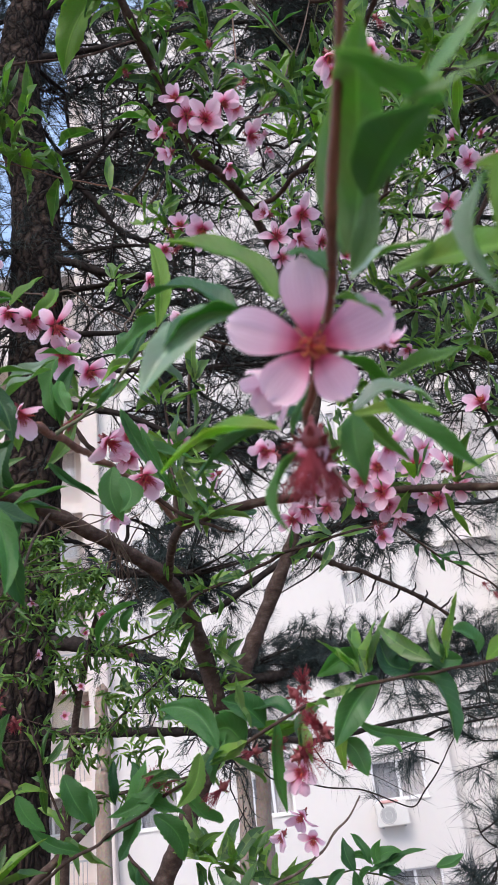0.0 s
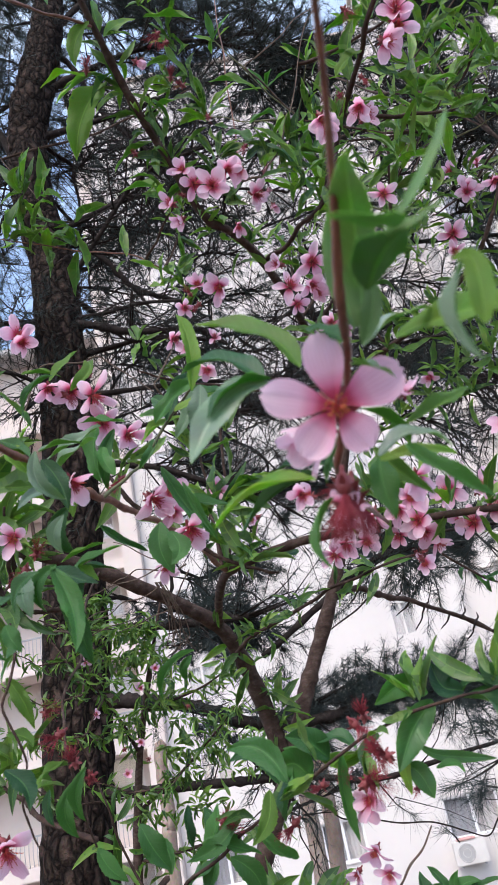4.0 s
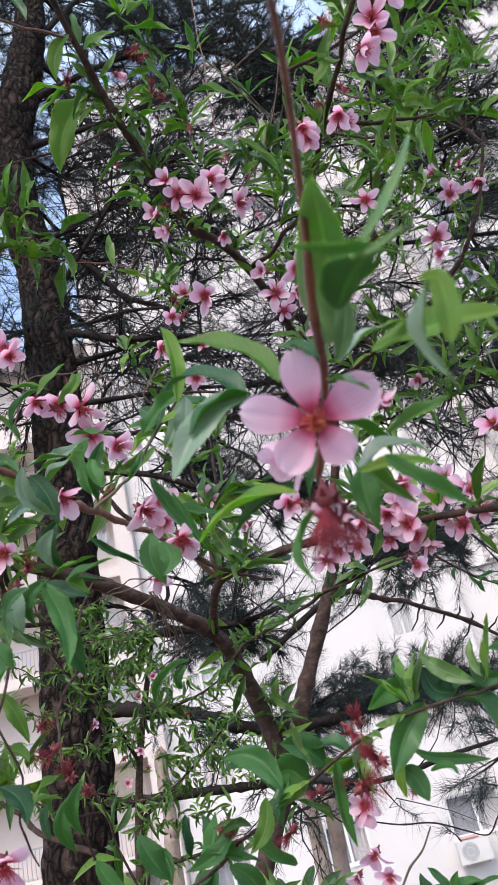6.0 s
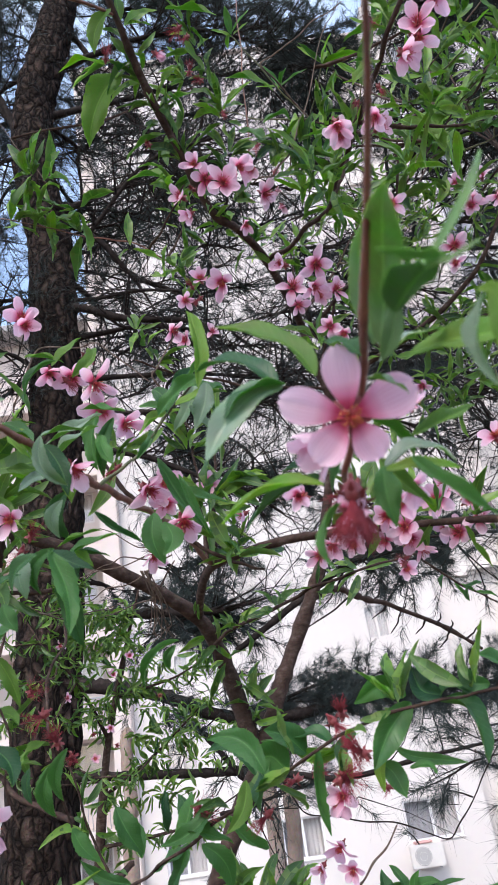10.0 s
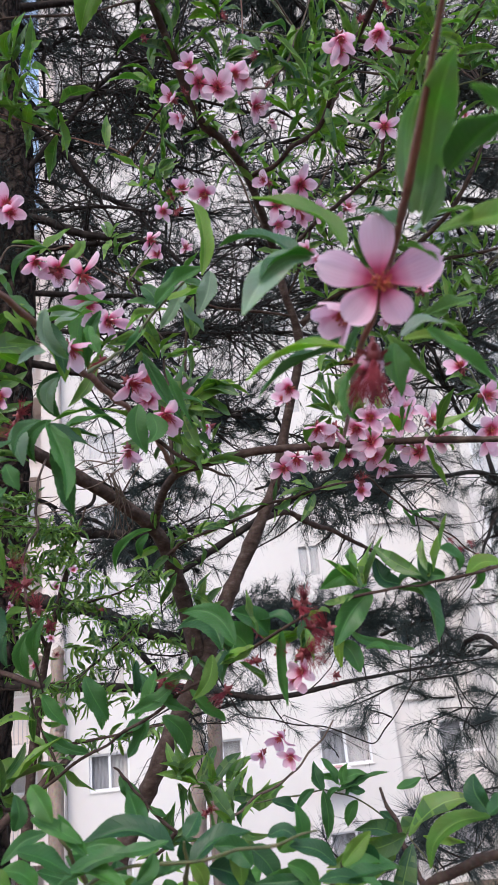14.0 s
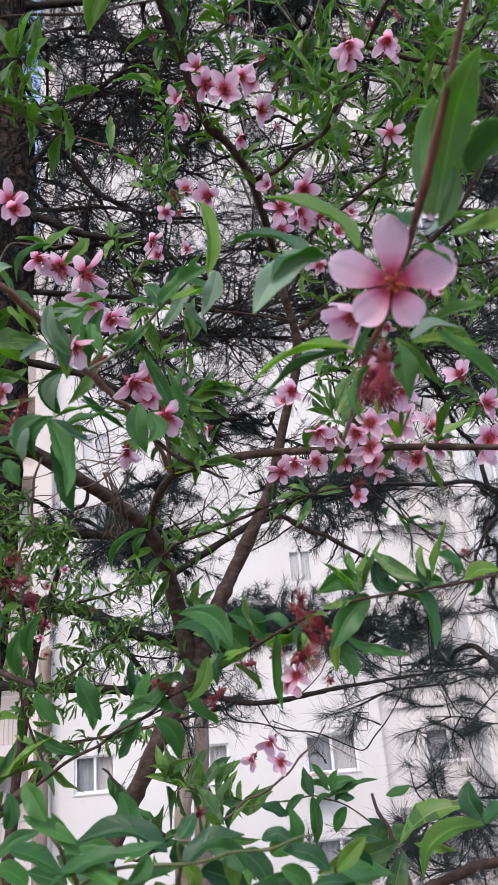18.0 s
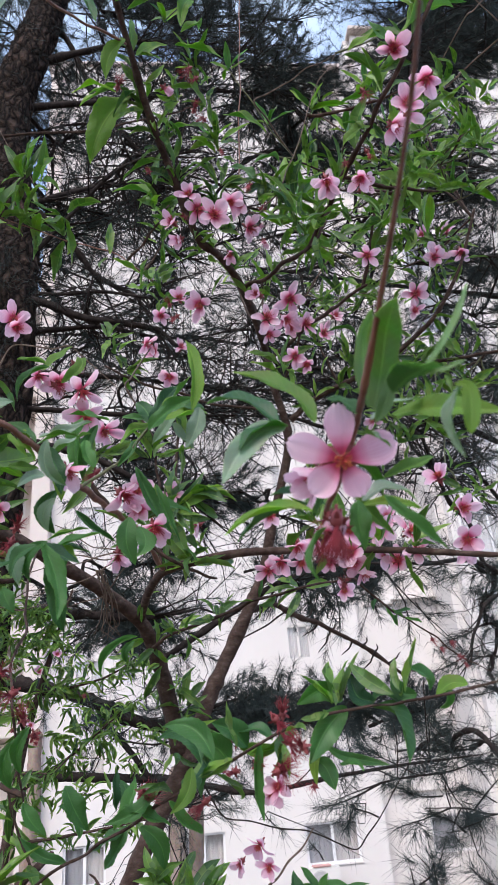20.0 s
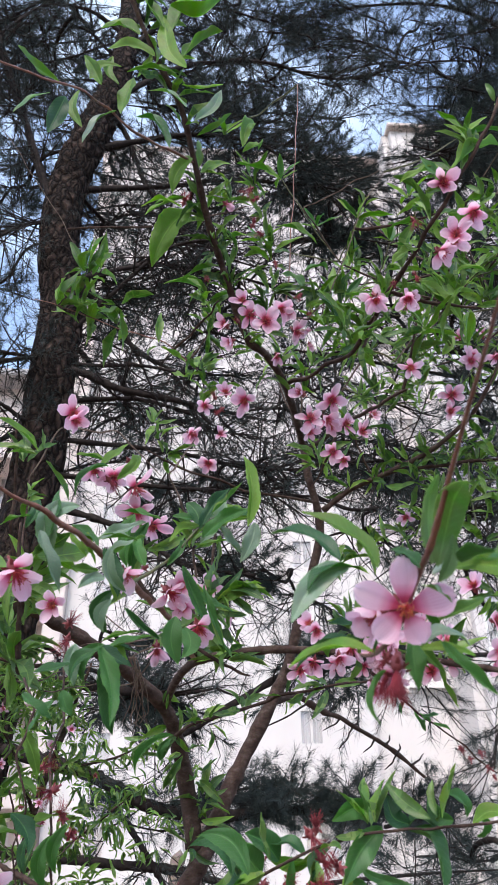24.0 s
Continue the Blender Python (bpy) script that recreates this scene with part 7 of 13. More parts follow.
leaf(peach, (-0.057, 0.5, 1.8075), (-0.0131, 0.5, 1.7953), 15, 0.88, 0, LEAF)
leaf(peach, (-0.0713, 0.45, 1.8339), (-0.0416, 0.45, 1.8624), -25, 1.06, 1, LEAF_YOUNG)
leaf(peach, (-0.0345, 0.45, 1.8651), (-0.0056, 0.45, 1.8763), 15, 1.68, 4, LEAF_YOUNG)
leaf(peach, (-0.0462, 0.44, 1.845), (-0.0584, 0.44, 1.8704), -10, 1.39, 6, LEAF)
leaf(peach, (-0.0253, 0.44, 1.8658), (-0.0482, 0.44, 1.8301), -25, 0.99, 1, LEAF_DULL)
leaf(peach, (-0.1421, 0.45, 1.6228), (-0.1449, 0.45, 1.5892), 0, 1.55, 2, LEAF)
leaf(peach, (-0.1593, 0.46, 1.6221), (-0.1608, 0.46, 1.6008), 20, 1.32, 0, LEAF)
leaf(peach, (-0.1587, 0.4, 1.6824), (-0.1442, 0.4, 1.6523), 0, 0.85, 3, LEAF_YOUNG)
leaf(peach, (-0.16, 0.4, 1.6525), (-0.1449, 0.4, 1.6408), 0, 1.63, 5, LEAF_YOUNG)
leaf(peach, (-0.1448, 0.5, 1.5835), (-0.126, 0.5, 1.5622), 0, 1.59, 0, LEAF)
leaf(peach, (-0.1159, 0.5, 1.592), (-0.0973, 0.5, 1.5622), 0, 1.26, 6, LEAF)
leaf(peach, (-0.0836, 0.52, 1.5605), (-0.0708, 0.52, 1.5992), 0, 1.27, 2, LEAF)
leaf(peach, (-0.0764, 0.5, 1.5756), (-0.0383, 0.5, 1.5653), 0, 0.77, 6, LEAF)
leaf(peach, (-0.0129, 0.4, 1.5993), (-0.0434, 0.4, 1.6274), -10, 1.72, 2, LEAF)
leaf(peach, (-0.1299, 0.44, 1.6292), (-0.1393, 0.44, 1.5983), 0, 1.38, 2, LEAF)
leaf(peach, (-0.1365, 0.42, 1.6336), (-0.1598, 0.42, 1.6234), 20, 0.89, 6, LEAF_YOUNG)
leaf(peach, (-0.0488, 0.5, 1.5866), (-0.0861, 0.5, 1.5601), 10, 0.93, 5, LEAF)
leaf(peach, (-0.0199, 0.45, 1.5988), (-0.0496, 0.45, 1.6271), 0, 2.45, 4, LEAF)
leaf(peach, (-0.026, 0.45, 1.5965), (-0.0401, 0.45, 1.5686), 0, 1.23, 5, LEAF_YOUNG)
leaf(peach, (-0.0799, 0.55, 1.5636), (-0.0828, 0.55, 1.5965), 0, 1.65, 2, LEAF)
leaf(peach, (-0.116, 0.58, 1.5535), (-0.1348, 0.58, 1.5864), 0, 1.78, 4, LEAF)
leaf(peach, (-0.0654, 0.53, 1.5605), (-0.0435, 0.53, 1.5303), 0, 1.41, 1, LEAF)
leaf(peach, (-0.077, 0.55, 1.5609), (-0.101, 0.55, 1.533), 0, 1.28, 1, LEAF)
leaf(peach, (-0.129, 0.6, 1.5355), (-0.1689, 0.6, 1.5541), 0, 0.79, 5, LEAF)
leaf(peach, (-0.0792, 0.55, 1.5583), (-0.1088, 0.55, 1.5512), 10, 1.4, 1, LEAF)
leaf(peach, (-0.0433, 0.5, 1.5765), (-0.0094, 0.5, 1.5555), 10, 1.44, 4, LEAF)
leaf(peach, (-0.0003, 0.46, 1.5982), (-0.0134, 0.46, 1.6213), 0, 1.61, 2, LEAF)
leaf(peach, (0.09, 0.86, 1.453), (0.0899, 0.86, 1.4004), 0, 0.89, 3, LEAF)
leaf(peach, (0.09, 0.86, 1.453), (0.0841, 0.86, 1.4849), 0, 1.55, 3, LEAF)
leaf(peach, (0.106, 0.86, 1.4502), (0.1697, 0.86, 1.4586), 0, 0.71, 5, LEAF)
leaf(peach, (0.1151, 0.86, 1.4452), (0.144, 0.86, 1.4641), 0, 1.1, 5, LEAF)
leaf(peach, (0.0806, 0.86, 1.4557), (0.0556, 0.86, 1.4351), 0, 1.25, 0, LEAF)
leaf(peach, (0.1292, 0.87, 1.4378), (0.1124, 0.87, 1.4105), 0, 1.24, 6, LEAF)
leaf(peach, (0.1536, 0.87, 1.4236), (0.1686, 0.87, 1.3932), 0, 1.57, 5, LEAF)
leaf(peach, (0.0314, 0.86, 1.449), (0.069, 0.86, 1.4395), 0, 1.16, 6, LEAF)
leaf(peach, (0.0121, 0.86, 1.4481), (-0.0152, 0.86, 1.4253), 0, 1.81, 4, LEAF)
leaf(peach, (0.1768, 0.87, 1.4449), (0.209, 0.87, 1.4566), 0, 1.44, 0, LEAF)
leaf(peach, (-0.1216, 0.8, 1.4914), (-0.1082, 0.8, 1.4607), 0, 1.25, 6, LEAF)
leaf(peach, (-0.1302, 0.8, 1.4977), (-0.1223, 0.8, 1.4727), 0, 1.42, 3, LEAF)
leaf(peach, (-0.1022, 0.8, 1.4654), (-0.0793, 0.8, 1.4577), 0, 1.8, 2, LEAF)
leaf(peach, (-0.135, 0.31, 1.804), (-0.1356, 0.31, 1.7654), -5, 1.8, 2, LEAF_DULL)
leaf(peach, (-0.129, 0.33, 1.7959), (-0.1108, 0.33, 1.7776), 9, 1.14, 5, LEAF)
leaf(peach, (-0.1091, 0.34, 1.7836), (-0.0953, 0.34, 1.7528), -11, 1.11, 3, LEAF)
leaf(peach, (-0.114, 0.35, 1.794), (-0.0886, 0.35, 1.8037), -15, 1.56, 2, LEAF_DULL)
leaf(peach, (-0.1026, 0.35, 1.753), (-0.1088, 0.35, 1.7317), -1, 2.05, 2, LEAF_DULL)
leaf(peach, (-0.119, 0.33, 1.7193), (-0.1162, 0.33, 1.6956), -20, 1.82, 0, LEAF_DULL)
leaf(peach, (-0.1052, 0.33, 1.719), (-0.0967, 0.33, 1.67), -11, 0.85, 5, LEAF)
leaf(peach, (-0.1062, 0.34, 1.7212), (-0.0845, 0.34, 1.7104), 15, 1.48, 0, LEAF)
leaf(peach, (-0.1416, 0.31, 1.6872), (-0.1199, 0.31, 1.6778), -5, 1.71, 2, LEAF)
leaf(peach, (-0.1062, 0.35, 1.7263), (-0.0825, 0.35, 1.7372), -20, 1.08, 0, LEAF_YOUNG)
leaf(peach, (-0.0556, 0.42, 1.7549), (-0.0581, 0.42, 1.7306), -5, 2.16, 5, LEAF)
leaf(peach, (-0.0432, 0.42, 1.7863), (-0.0257, 0.42, 1.7427), 9, 0.51, 0, LEAF)
leaf(peach, (-0.0384, 0.4, 1.8276), (-0.0033, 0.4, 1.8471), 0, 1.63, 2, LEAF_YOUNG)
leaf(peach, (-0.0299, 0.41, 1.8309), (-0.0072, 0.41, 1.8142), 10, 2, 4, LEAF_DULL)
leaf(peach, (-0.0751, 0.45, 1.598), (-0.0711, 0.45, 1.5726), -25, 1.35, 2, LEAF)
leaf(peach, (-0.0663, 0.5, 1.6895), (-0.0726, 0.5, 1.6704), -24, 2.05, 4, LEAF)
leaf(peach, (-0.0636, 0.5, 1.6922), (-0.1065, 0.5, 1.6729), 4, 0.81, 4, LEAF)
leaf(peach, (-0.0654, 0.47, 2.3347), (-0.0902, 0.47, 2.2836), -5, 1.40, 0, LEAF_YOUNG)
leaf(peach, (-0.0721, 0.52, 2.3234), (-0.127, 0.52, 2.3048), 15, 1.60, 0, LEAF_YOUNG)
leaf(peach, (-0.0681, 0.52, 2.3035), (-0.1142, 0.52, 2.2229), -20, 1.02, 6, LEAF_YOUNG)
leaf(peach, (-0.0721, 0.52, 2.3234), (-0.114, 0.52, 2.3207), 15, 1.33, 0, LEAF_YOUNG)
leaf(peach, (-0.0278, 0.57, 2.2596), (-0.0845, 0.57, 2.2519), -5, 0.83, 1, LEAF_YOUNG)
leaf(peach, (-0.0319, 0.56, 2.2887), (0.0083, 0.56, 2.3163), -20, 1.01, 3, LEAF_YOUNG)
leaf(peach, (-0.0211, 0.56, 2.3095), (0.0078, 0.56, 2.281), -25, 1.60, 4, LEAF_YOUNG)
leaf(peach, (-0.0094, 0.5, 2.3662), (0.0477, 0.5, 2.3596), -15, 0.98, 3, LEAF_YOUNG)
leaf(peach, (-0.002, 0.5, 2.3883), (0.0246, 0.5, 2.4409), 15, 1.23, 4, LEAF_YOUNG)
leaf(peach, (-0.0437, 0.9, 2.5078), (-0.1136, 0.9, 2.5743), 20, 1.00, 2, LEAF_YOUNG)
leaf(peach, (-0.0019, 0.5, 2.3992), (0.0221, 0.5, 2.4942), 15, 0.56, 1, LEAF_YOUNG)
leaf(peach, (0.0482, 0.58, 2.3453), (0.1096, 0.58, 2.3435), -5, 0.86, 1, LEAF_YOUNG)
leaf(peach, (0.0822, 0.58, 2.2651), (0.114, 0.58, 2.2968), -5, 1.42, 4, LEAF)
leaf(peach, (0.0926, 0.57, 2.2182), (0.1324, 0.57, 2.1835), 5, 1.26, 2, LEAF)
leaf(peach, (0.0807, 0.58, 2.236), (0.0531, 0.58, 2.2735), -5, 0.88, 6, LEAF)
leaf(peach, (0.2008, 0.37, 2.1929), (0.1635, 0.37, 2.2157), -10, 1.3, 5, LEAF)
leaf(peach, (0.1954, 0.36, 2.197), (0.2506, 0.36, 2.2762), -25, 0.49, 6, LEAF_YOUNG)
leaf(peach, (0.1947, 0.37, 2.2093), (0.1448, 0.37, 2.2058), -5, 0.81, 6, LEAF_YOUNG)
leaf(peach, (0.1878, 0.42, 2.1821), (0.1471, 0.42, 2.1965), 5, 1.3, 1, LEAF_YOUNG)
leaf(peach, (0.1795, 0.44, 2.1692), (0.1472, 0.44, 2.1551), -5, 1.37, 6, LEAF_YOUNG)
leaf(peach, (0.1722, 0.44, 2.1605), (0.1573, 0.44, 2.1889), 15, 1.64, 2, LEAF_YOUNG)
leaf(peach, (0.2826, 0.7, 2.3665), (0.3466, 0.7, 2.3025), 10, 0.94, 3, LEAF_YOUNG)
leaf(peach, (0.3242, 0.7, 2.3234), (0.3645, 0.7, 2.4057), -25, 0.84, 1, LEAF_YOUNG)
leaf(peach, (0.321, 0.72, 2.3182), (0.3245, 0.72, 2.3989), -5, 1.00, 0, LEAF_YOUNG)
leaf(peach, (0.3625, 0.65, 2.3461), (0.3151, 0.65, 2.3661), 5, 1.60, 4, LEAF_YOUNG)
leaf(peach, (0.1219, 0.58, 2.2052), (0.0796, 0.58, 2.2171), -25, 0.84, 6, LEAF_YOUNG)
leaf(peach, (0.2006, 0.8, 2.1623), (0.2455, 0.8, 2.1785), -25, 1.29, 4, LEAF)
leaf(peach, (0.2523, 0.88, 1.7673), (0.2812, 0.88, 1.7763), 20, 1, 2, LEAF)
leaf(peach, (0.2557, 0.88, 1.7649), (0.2546, 0.88, 1.7476), 20, 1.76, 2, LEAF)
leaf(peach, (0.2661, 0.88, 1.7591), (0.2961, 0.88, 1.7555), 20, 1, 2, LEAF)
leaf(peach, (0.2492, 0.88, 1.7711), (0.2706, 0.88, 1.7624), 20, 1.31, 2, LEAF)
leaf(peach, (0.2328, 0.88, 1.787), (0.2223, 0.88, 1.7715), 20, 1.64, 2, LEAF)
leaf(peach, (0.2423, 0.88, 1.7753), (0.2604, 0.88, 1.7501), 20, 0.98, 2, LEAF)
spent_blossom(peach, 0.3193, 0.91, 1.7192, (-0.05, -0.76, -0.49), 0.0106)
spent_blossom(peach, 0.3344, 0.91, 1.7268, (-0.06, -0.76, -0.49), 0.0107)
spent_blossom(peach, 0.3418, 0.91, 1.7083, (-0.07, -0.76, -0.47), 0.0106)
spent_blossom(peach, 0.3082, 0.91, 1.7323, (-0.04, -0.76, -0.5), 0.0107)
spent_blossom(peach, 0.3484, 0.91, 1.6972, (-0.08, -0.75, -0.46), 0.0105)
leaf(peach, (0.1099, 0.86, 1.4557), (0.0845, 0.86, 1.4718), 15, 1.86, 4, LEAF)
leaf(peach, (0.1102, 0.86, 1.4574), (0.1439, 0.86, 1.4635), 15, 1.44, 5, LEAF)
leaf(peach, (0.1149, 0.86, 1.4534), (0.1417, 0.86, 1.4484), 15, 1.22, 6, LEAF)
leaf(peach, (0.1109, 0.86, 1.4527), (0.0887, 0.86, 1.4421), 15, 1.9, 4, LEAF)
leaf(peach, (0.1164, 0.86, 1.4551), (0.1211, 0.86, 1.4801), 15, 1.64, 5, LEAF)
leaf(peach, (0.1069, 0.86, 1.4578), (0.0959, 0.86, 1.4897), 15, 0.9, 6, LEAF)

# rosettes of fresh leaves on the high twigs
limb(peach, "twig", [(0.2157, 0.6000, 2.4887, 0.0014), (0.2845, 0.6000, 2.5271, 0.0011), (0.3534, 0.6000, 2.5858, 0.0008)], STEM_GREEN, 5, 0.05, 0.25, 980)
rosette(peach, (0.3534, 0.6000, 2.5858), 6, 0.055, 900)
limb(peach, "twig", [(0.3696, 0.8479, 2.5555, 0.0014), (0.3393, 0.7990, 2.5792, 0.0011), (0.3090, 0.7500, 2.6188, 0.0008)], STEM_GREEN, 5, 0.05, 0.25, 981)
rosette(peach, (0.3090, 0.7500, 2.6188), 5, 0.05, 901)
limb(peach, "twig", [(0.2502, 0.8130, 2.4739, 0.0014), (0.2570, 0.7815, 2.4849, 0.0011), (0.2637, 0.7500, 2.5046, 0.0008)], STEM_GREEN, 5, 0.05, 0.25, 982)
rosette(peach, (0.2637, 0.7500, 2.5046), 5, 0.048, 902)
rosette(peach, (0.3692, 0.8000, 2.4532), 7, 0.062, 903)
limb(peach, "twig", [(0.4111, 0.7589, 2.4439, 0.0014), (0.4467, 0.7544, 2.4536, 0.0011), (0.4822, 0.7500, 2.4726, 0.0008)], STEM_GREEN, 5, 0.05, 0.25, 983)
rosette(peach, (0.4822, 0.7500, 2.4726), 6, 0.058, 904)
limb(peach, "twig", [(0.4109, 0.7633, 2.4457, 0.0014), (0.4253, 0.7816, 2.4323, 0.0011), (0.4396, 0.8000, 2.4250, 0.0008)], STEM_GREEN, 5, 0.05, 0.25, 984)
rosette(peach, (0.4396, 0.8000, 2.4250), 6, 0.055, 905)
limb(peach, "twig", [(0.2421, 0.8141, 2.4798, 0.0014), (0.2174, 0.8071, 2.4466, 0.0011), (0.1927, 0.8000, 2.4226, 0.0008)], STEM_GREEN, 5, 0.05, 0.25, 985)
rosette(peach, (0.1927, 0.8000, 2.4226), 6, 0.055, 906)
limb(peach, "twig", [(0.4154, 0.8539, 2.6128, 0.0014), (0.4422, 0.8270, 2.6095, 0.0011), (0.4689, 0.8000, 2.6153, 0.0008)], STEM_GREEN, 5, 0.05, 0.25, 986)
rosette(peach, (0.4689, 0.8000, 2.6153), 6, 0.06, 907)
limb(peach, "twig", [(0.5045, 0.8964, 2.5012, 0.0014), (0.4998, 0.8482, 2.5075, 0.0011), (0.4952, 0.8000, 2.5258, 0.0008)], STEM_GREEN, 5, 0.05, 0.25, 987)
rosette(peach, (0.4952, 0.8000, 2.5258), 6, 0.058, 908)
limb(peach, "twig", [(0.4181, 0.8579, 2.6234, 0.0014), (0.3980, 0.8540, 2.6294, 0.0011), (0.3780, 0.8500, 2.6407, 0.0008)], STEM_GREEN, 5, 0.05, 0.25, 988)
rosette(peach, (0.3780, 0.8500, 2.6407), 5, 0.055, 909)
limb(peach, "twig", [(0.4229, 0.8506, 2.4414, 0.0014), (0.4507, 0.8253, 2.4277, 0.0011), (0.4785, 0.8000, 2.4232, 0.0008)], STEM_GREEN, 5, 0.05, 0.25, 989)
rosette(peach, (0.4785, 0.8000, 2.4232), 6, 0.055, 910)
limb(peach, "twig", [(0.1910, 0.8211, 2.5234, 0.0014), (0.2020, 0.7855, 2.5354, 0.0011), (0.2130, 0.7500, 2.5572, 0.0008)], STEM_GREEN, 5, 0.05, 0.25, 990)
rosette(peach, (0.2130, 0.7500, 2.5572), 5, 0.055, 911)
limb(peach, "twig", [(0.2589, 0.8000, 2.2902, 0.0014), (0.2053, 0.8000, 2.3188, 0.0011), (0.1517, 0.8000, 2.3629, 0.0008)], STEM_GREEN, 5, 0.05, 0.25, 991)
rosette(peach, (0.1517, 0.8000, 2.3629), 6, 0.052, 912)
limb(peach, "twig", [(0.1910, 0.8211, 2.5234, 0.0014), (0.1758, 0.8356, 2.5726, 0.0011), (0.1605, 0.8500, 2.6362, 0.0008)], STEM_GREEN, 5, 0.05, 0.25, 992)
rosette(peach, (0.1605, 0.8500, 2.6362), 5, 0.05, 913)
limb(peach, "twig", [(0.1910, 0.8211, 2.5234, 0.0014), (0.1376, 0.7855, 2.5745, 0.0011), (0.0842, 0.7500, 2.6469, 0.0008)], STEM_GREEN, 5, 0.05, 0.25, 993)
rosette(peach, (0.0842, 0.7500, 2.6469), 5, 0.05, 914)
limb(peach, "twig", [(0.1910, 0.8211, 2.5234, 0.0014), (0.1202, 0.8106, 2.5238, 0.0011), (0.0494, 0.8000, 2.5416, 0.0008)], STEM_GREEN, 5, 0.05, 0.25, 994)
rosette(peach, (0.0494, 0.8000, 2.5416), 5, 0.045, 915)
limb(peach, "twig", [(0.0900, 0.5700, 2.6442, 0.0014), (0.0360, 0.6350, 2.6587, 0.0011), (-0.0179, 0.7000, 2.6943, 0.0008)], STEM_GREEN, 5, 0.05, 0.25, 995)
rosette(peach, (-0.0179, 0.7000, 2.6943), 5, 0.05, 916)

# small foliage along the twigs
foliage = Heap()
sprays(foliage, [(-0.0202, 0.58, 2.2503), (-0.0448, 0.53, 2.2961), (-0.062, 0.48, 2.3373), (-0.1078, 0.41, 2.4267), (-0.1377, 0.38, 2.4881)], 34, 0.041, 159, 1, 0.65)
sprays(foliage, [(0.0746, 0.76, 2.2105), (0.0099, 0.64, 2.2008), (-0.0202, 0.58, 2.2503)], 27, 0.035, 160, 1, 0.65)
sprays(foliage, [(0.0325, 0.62, 2.1932), (0.0365, 0.56, 2.2727), (0.0065, 0.52, 2.3814)], 30, 0.037, 161, 1, 0.65)
sprays(foliage, [(0.1403, 0.62, 2.1628), (0.1549, 0.54, 2.1591), (0.1717, 0.46, 2.1636), (0.2081, 0.37, 2.2018), (0.261, 0.33, 2.2946)], 24, 0.041, 162, 1, 0.65)
sprays(foliage, [(0.0818, 0.6, 2.2066), (0.1092, 0.58, 2.2279), (0.128, 0.58, 2.1917)], 21, 0.035, 163, 1, 0.65)
sprays(foliage, [(0.262, 0.75, 2.2745), (0.3017, 0.72, 2.3064), (0.3583, 0.7, 2.3702), (0.4266, 0.68, 2.4375)], 24, 0.047, 164, 1, 0.65)
sprays(foliage, [(0.2993, 0.7, 2.3905), (0.3701, 0.7, 2.4929), (0.4336, 0.68, 2.5673)], 21, 0.047, 165, 1, 0.65)
sprays(foliage, [(0.2744, 0.85, 2.3163), (0.3342, 0.85, 2.3302), (0.4293, 0.85, 2.3698)], 16, 0.042, 166, 1, 0.65)
sprays(foliage, [(0.1632, 0.85, 2.2341), (0.2488, 0.85, 2.2586), (0.3472, 0.9, 2.3191)], 21, 0.039, 167, 1, 0.65)
sprays(foliage, [(0.225, 1.05, 2.1851), (0.3043, 1.02, 2.2127), (0.3978, 0.95, 2.2529), (0.4795, 0.9, 2.3664)], 27, 0.039, 168, 1, 0.65)
sprays(foliage, [(0.3342, 1, 2.205), (0.4661, 0.95, 2.2)], 16, 0.042, 169, 1, 0.65)
sprays(foliage, [(0.2829, 1, 2.0745), (0.369, 0.95, 2.1049), (0.447, 0.9, 2.1129)], 28, 0.042, 170, 1, 0.65)
sprays(foliage, [(0.1722, 0.95, 2.0044), (0.2816, 1, 2.0642), (0.4132, 0.9, 2.025)], 22, 0.042, 171, 1, 0.3)
sprays(foliage, [(-0.056, 0.95, 2.3714), (-0.1638, 0.88, 2.3946), (-0.2338, 0.83, 2.3846), (-0.2967, 0.78, 2.3707)], 14, 0.055, 172, 1, 0.65)
sprays(foliage, [(-0.0744, 0.9, 2.3167), (-0.0071, 0.9, 2.2957), (-0.0754, 0.9, 2.3524)], 18, 0.042, 173, 1, 0.65)
sprays(foliage, [(-0.244, 0.8, 2.4331), (-0.2187, 0.8, 2.4594)], 6, 0.061, 174, 1, 0.65)
sprays(foliage, [(-0.2883, 0.8, 2.3654), (-0.2364, 0.8, 2.3841), (-0.2013, 0.8, 2.3968), (-0.1306, 0.85, 2.3776)], 11, 0.055, 175, 1, 0.65)
sprays(foliage, [(-0.2262, 0.7, 2.3423), (-0.2164, 0.7, 2.3803)], 6, 0.053, 176, 1, 0.65)
sprays(foliage, [(-0.05, 0.76, 1.809), (-0.0166, 0.72, 1.8078), (0.0318, 0.68, 1.8042)], 10, 0.035, 177, 1, 0.3)
sprays(foliage, [(-0.0849, 1.05, 1.7647), (0.0299, 0.9, 1.7847), (0.1349, 0.82, 1.7968)], 23, 0.035, 178, 1, 0.3)
sprays(foliage, [(-0.062, 1.08, 1.7236), (-0.0881, 1.02, 1.797), (-0.0808, 0.9, 1.8188)], 8, 0.04, 179, 1, 0.3)
sprays(foliage, [(-0.0644, 0.6, 1.8025), (-0.0343, 0.6, 1.8283), (-0.0194, 0.6, 1.8531)], 21, 0.042, 180, 1, 0.3)
sprays(foliage, [(0.0818, 0.5, 1.7768), (0.1331, 0.6, 1.7913), (0.1833, 0.52, 1.7523)], 27, 0.039, 181, 1, 0.3)
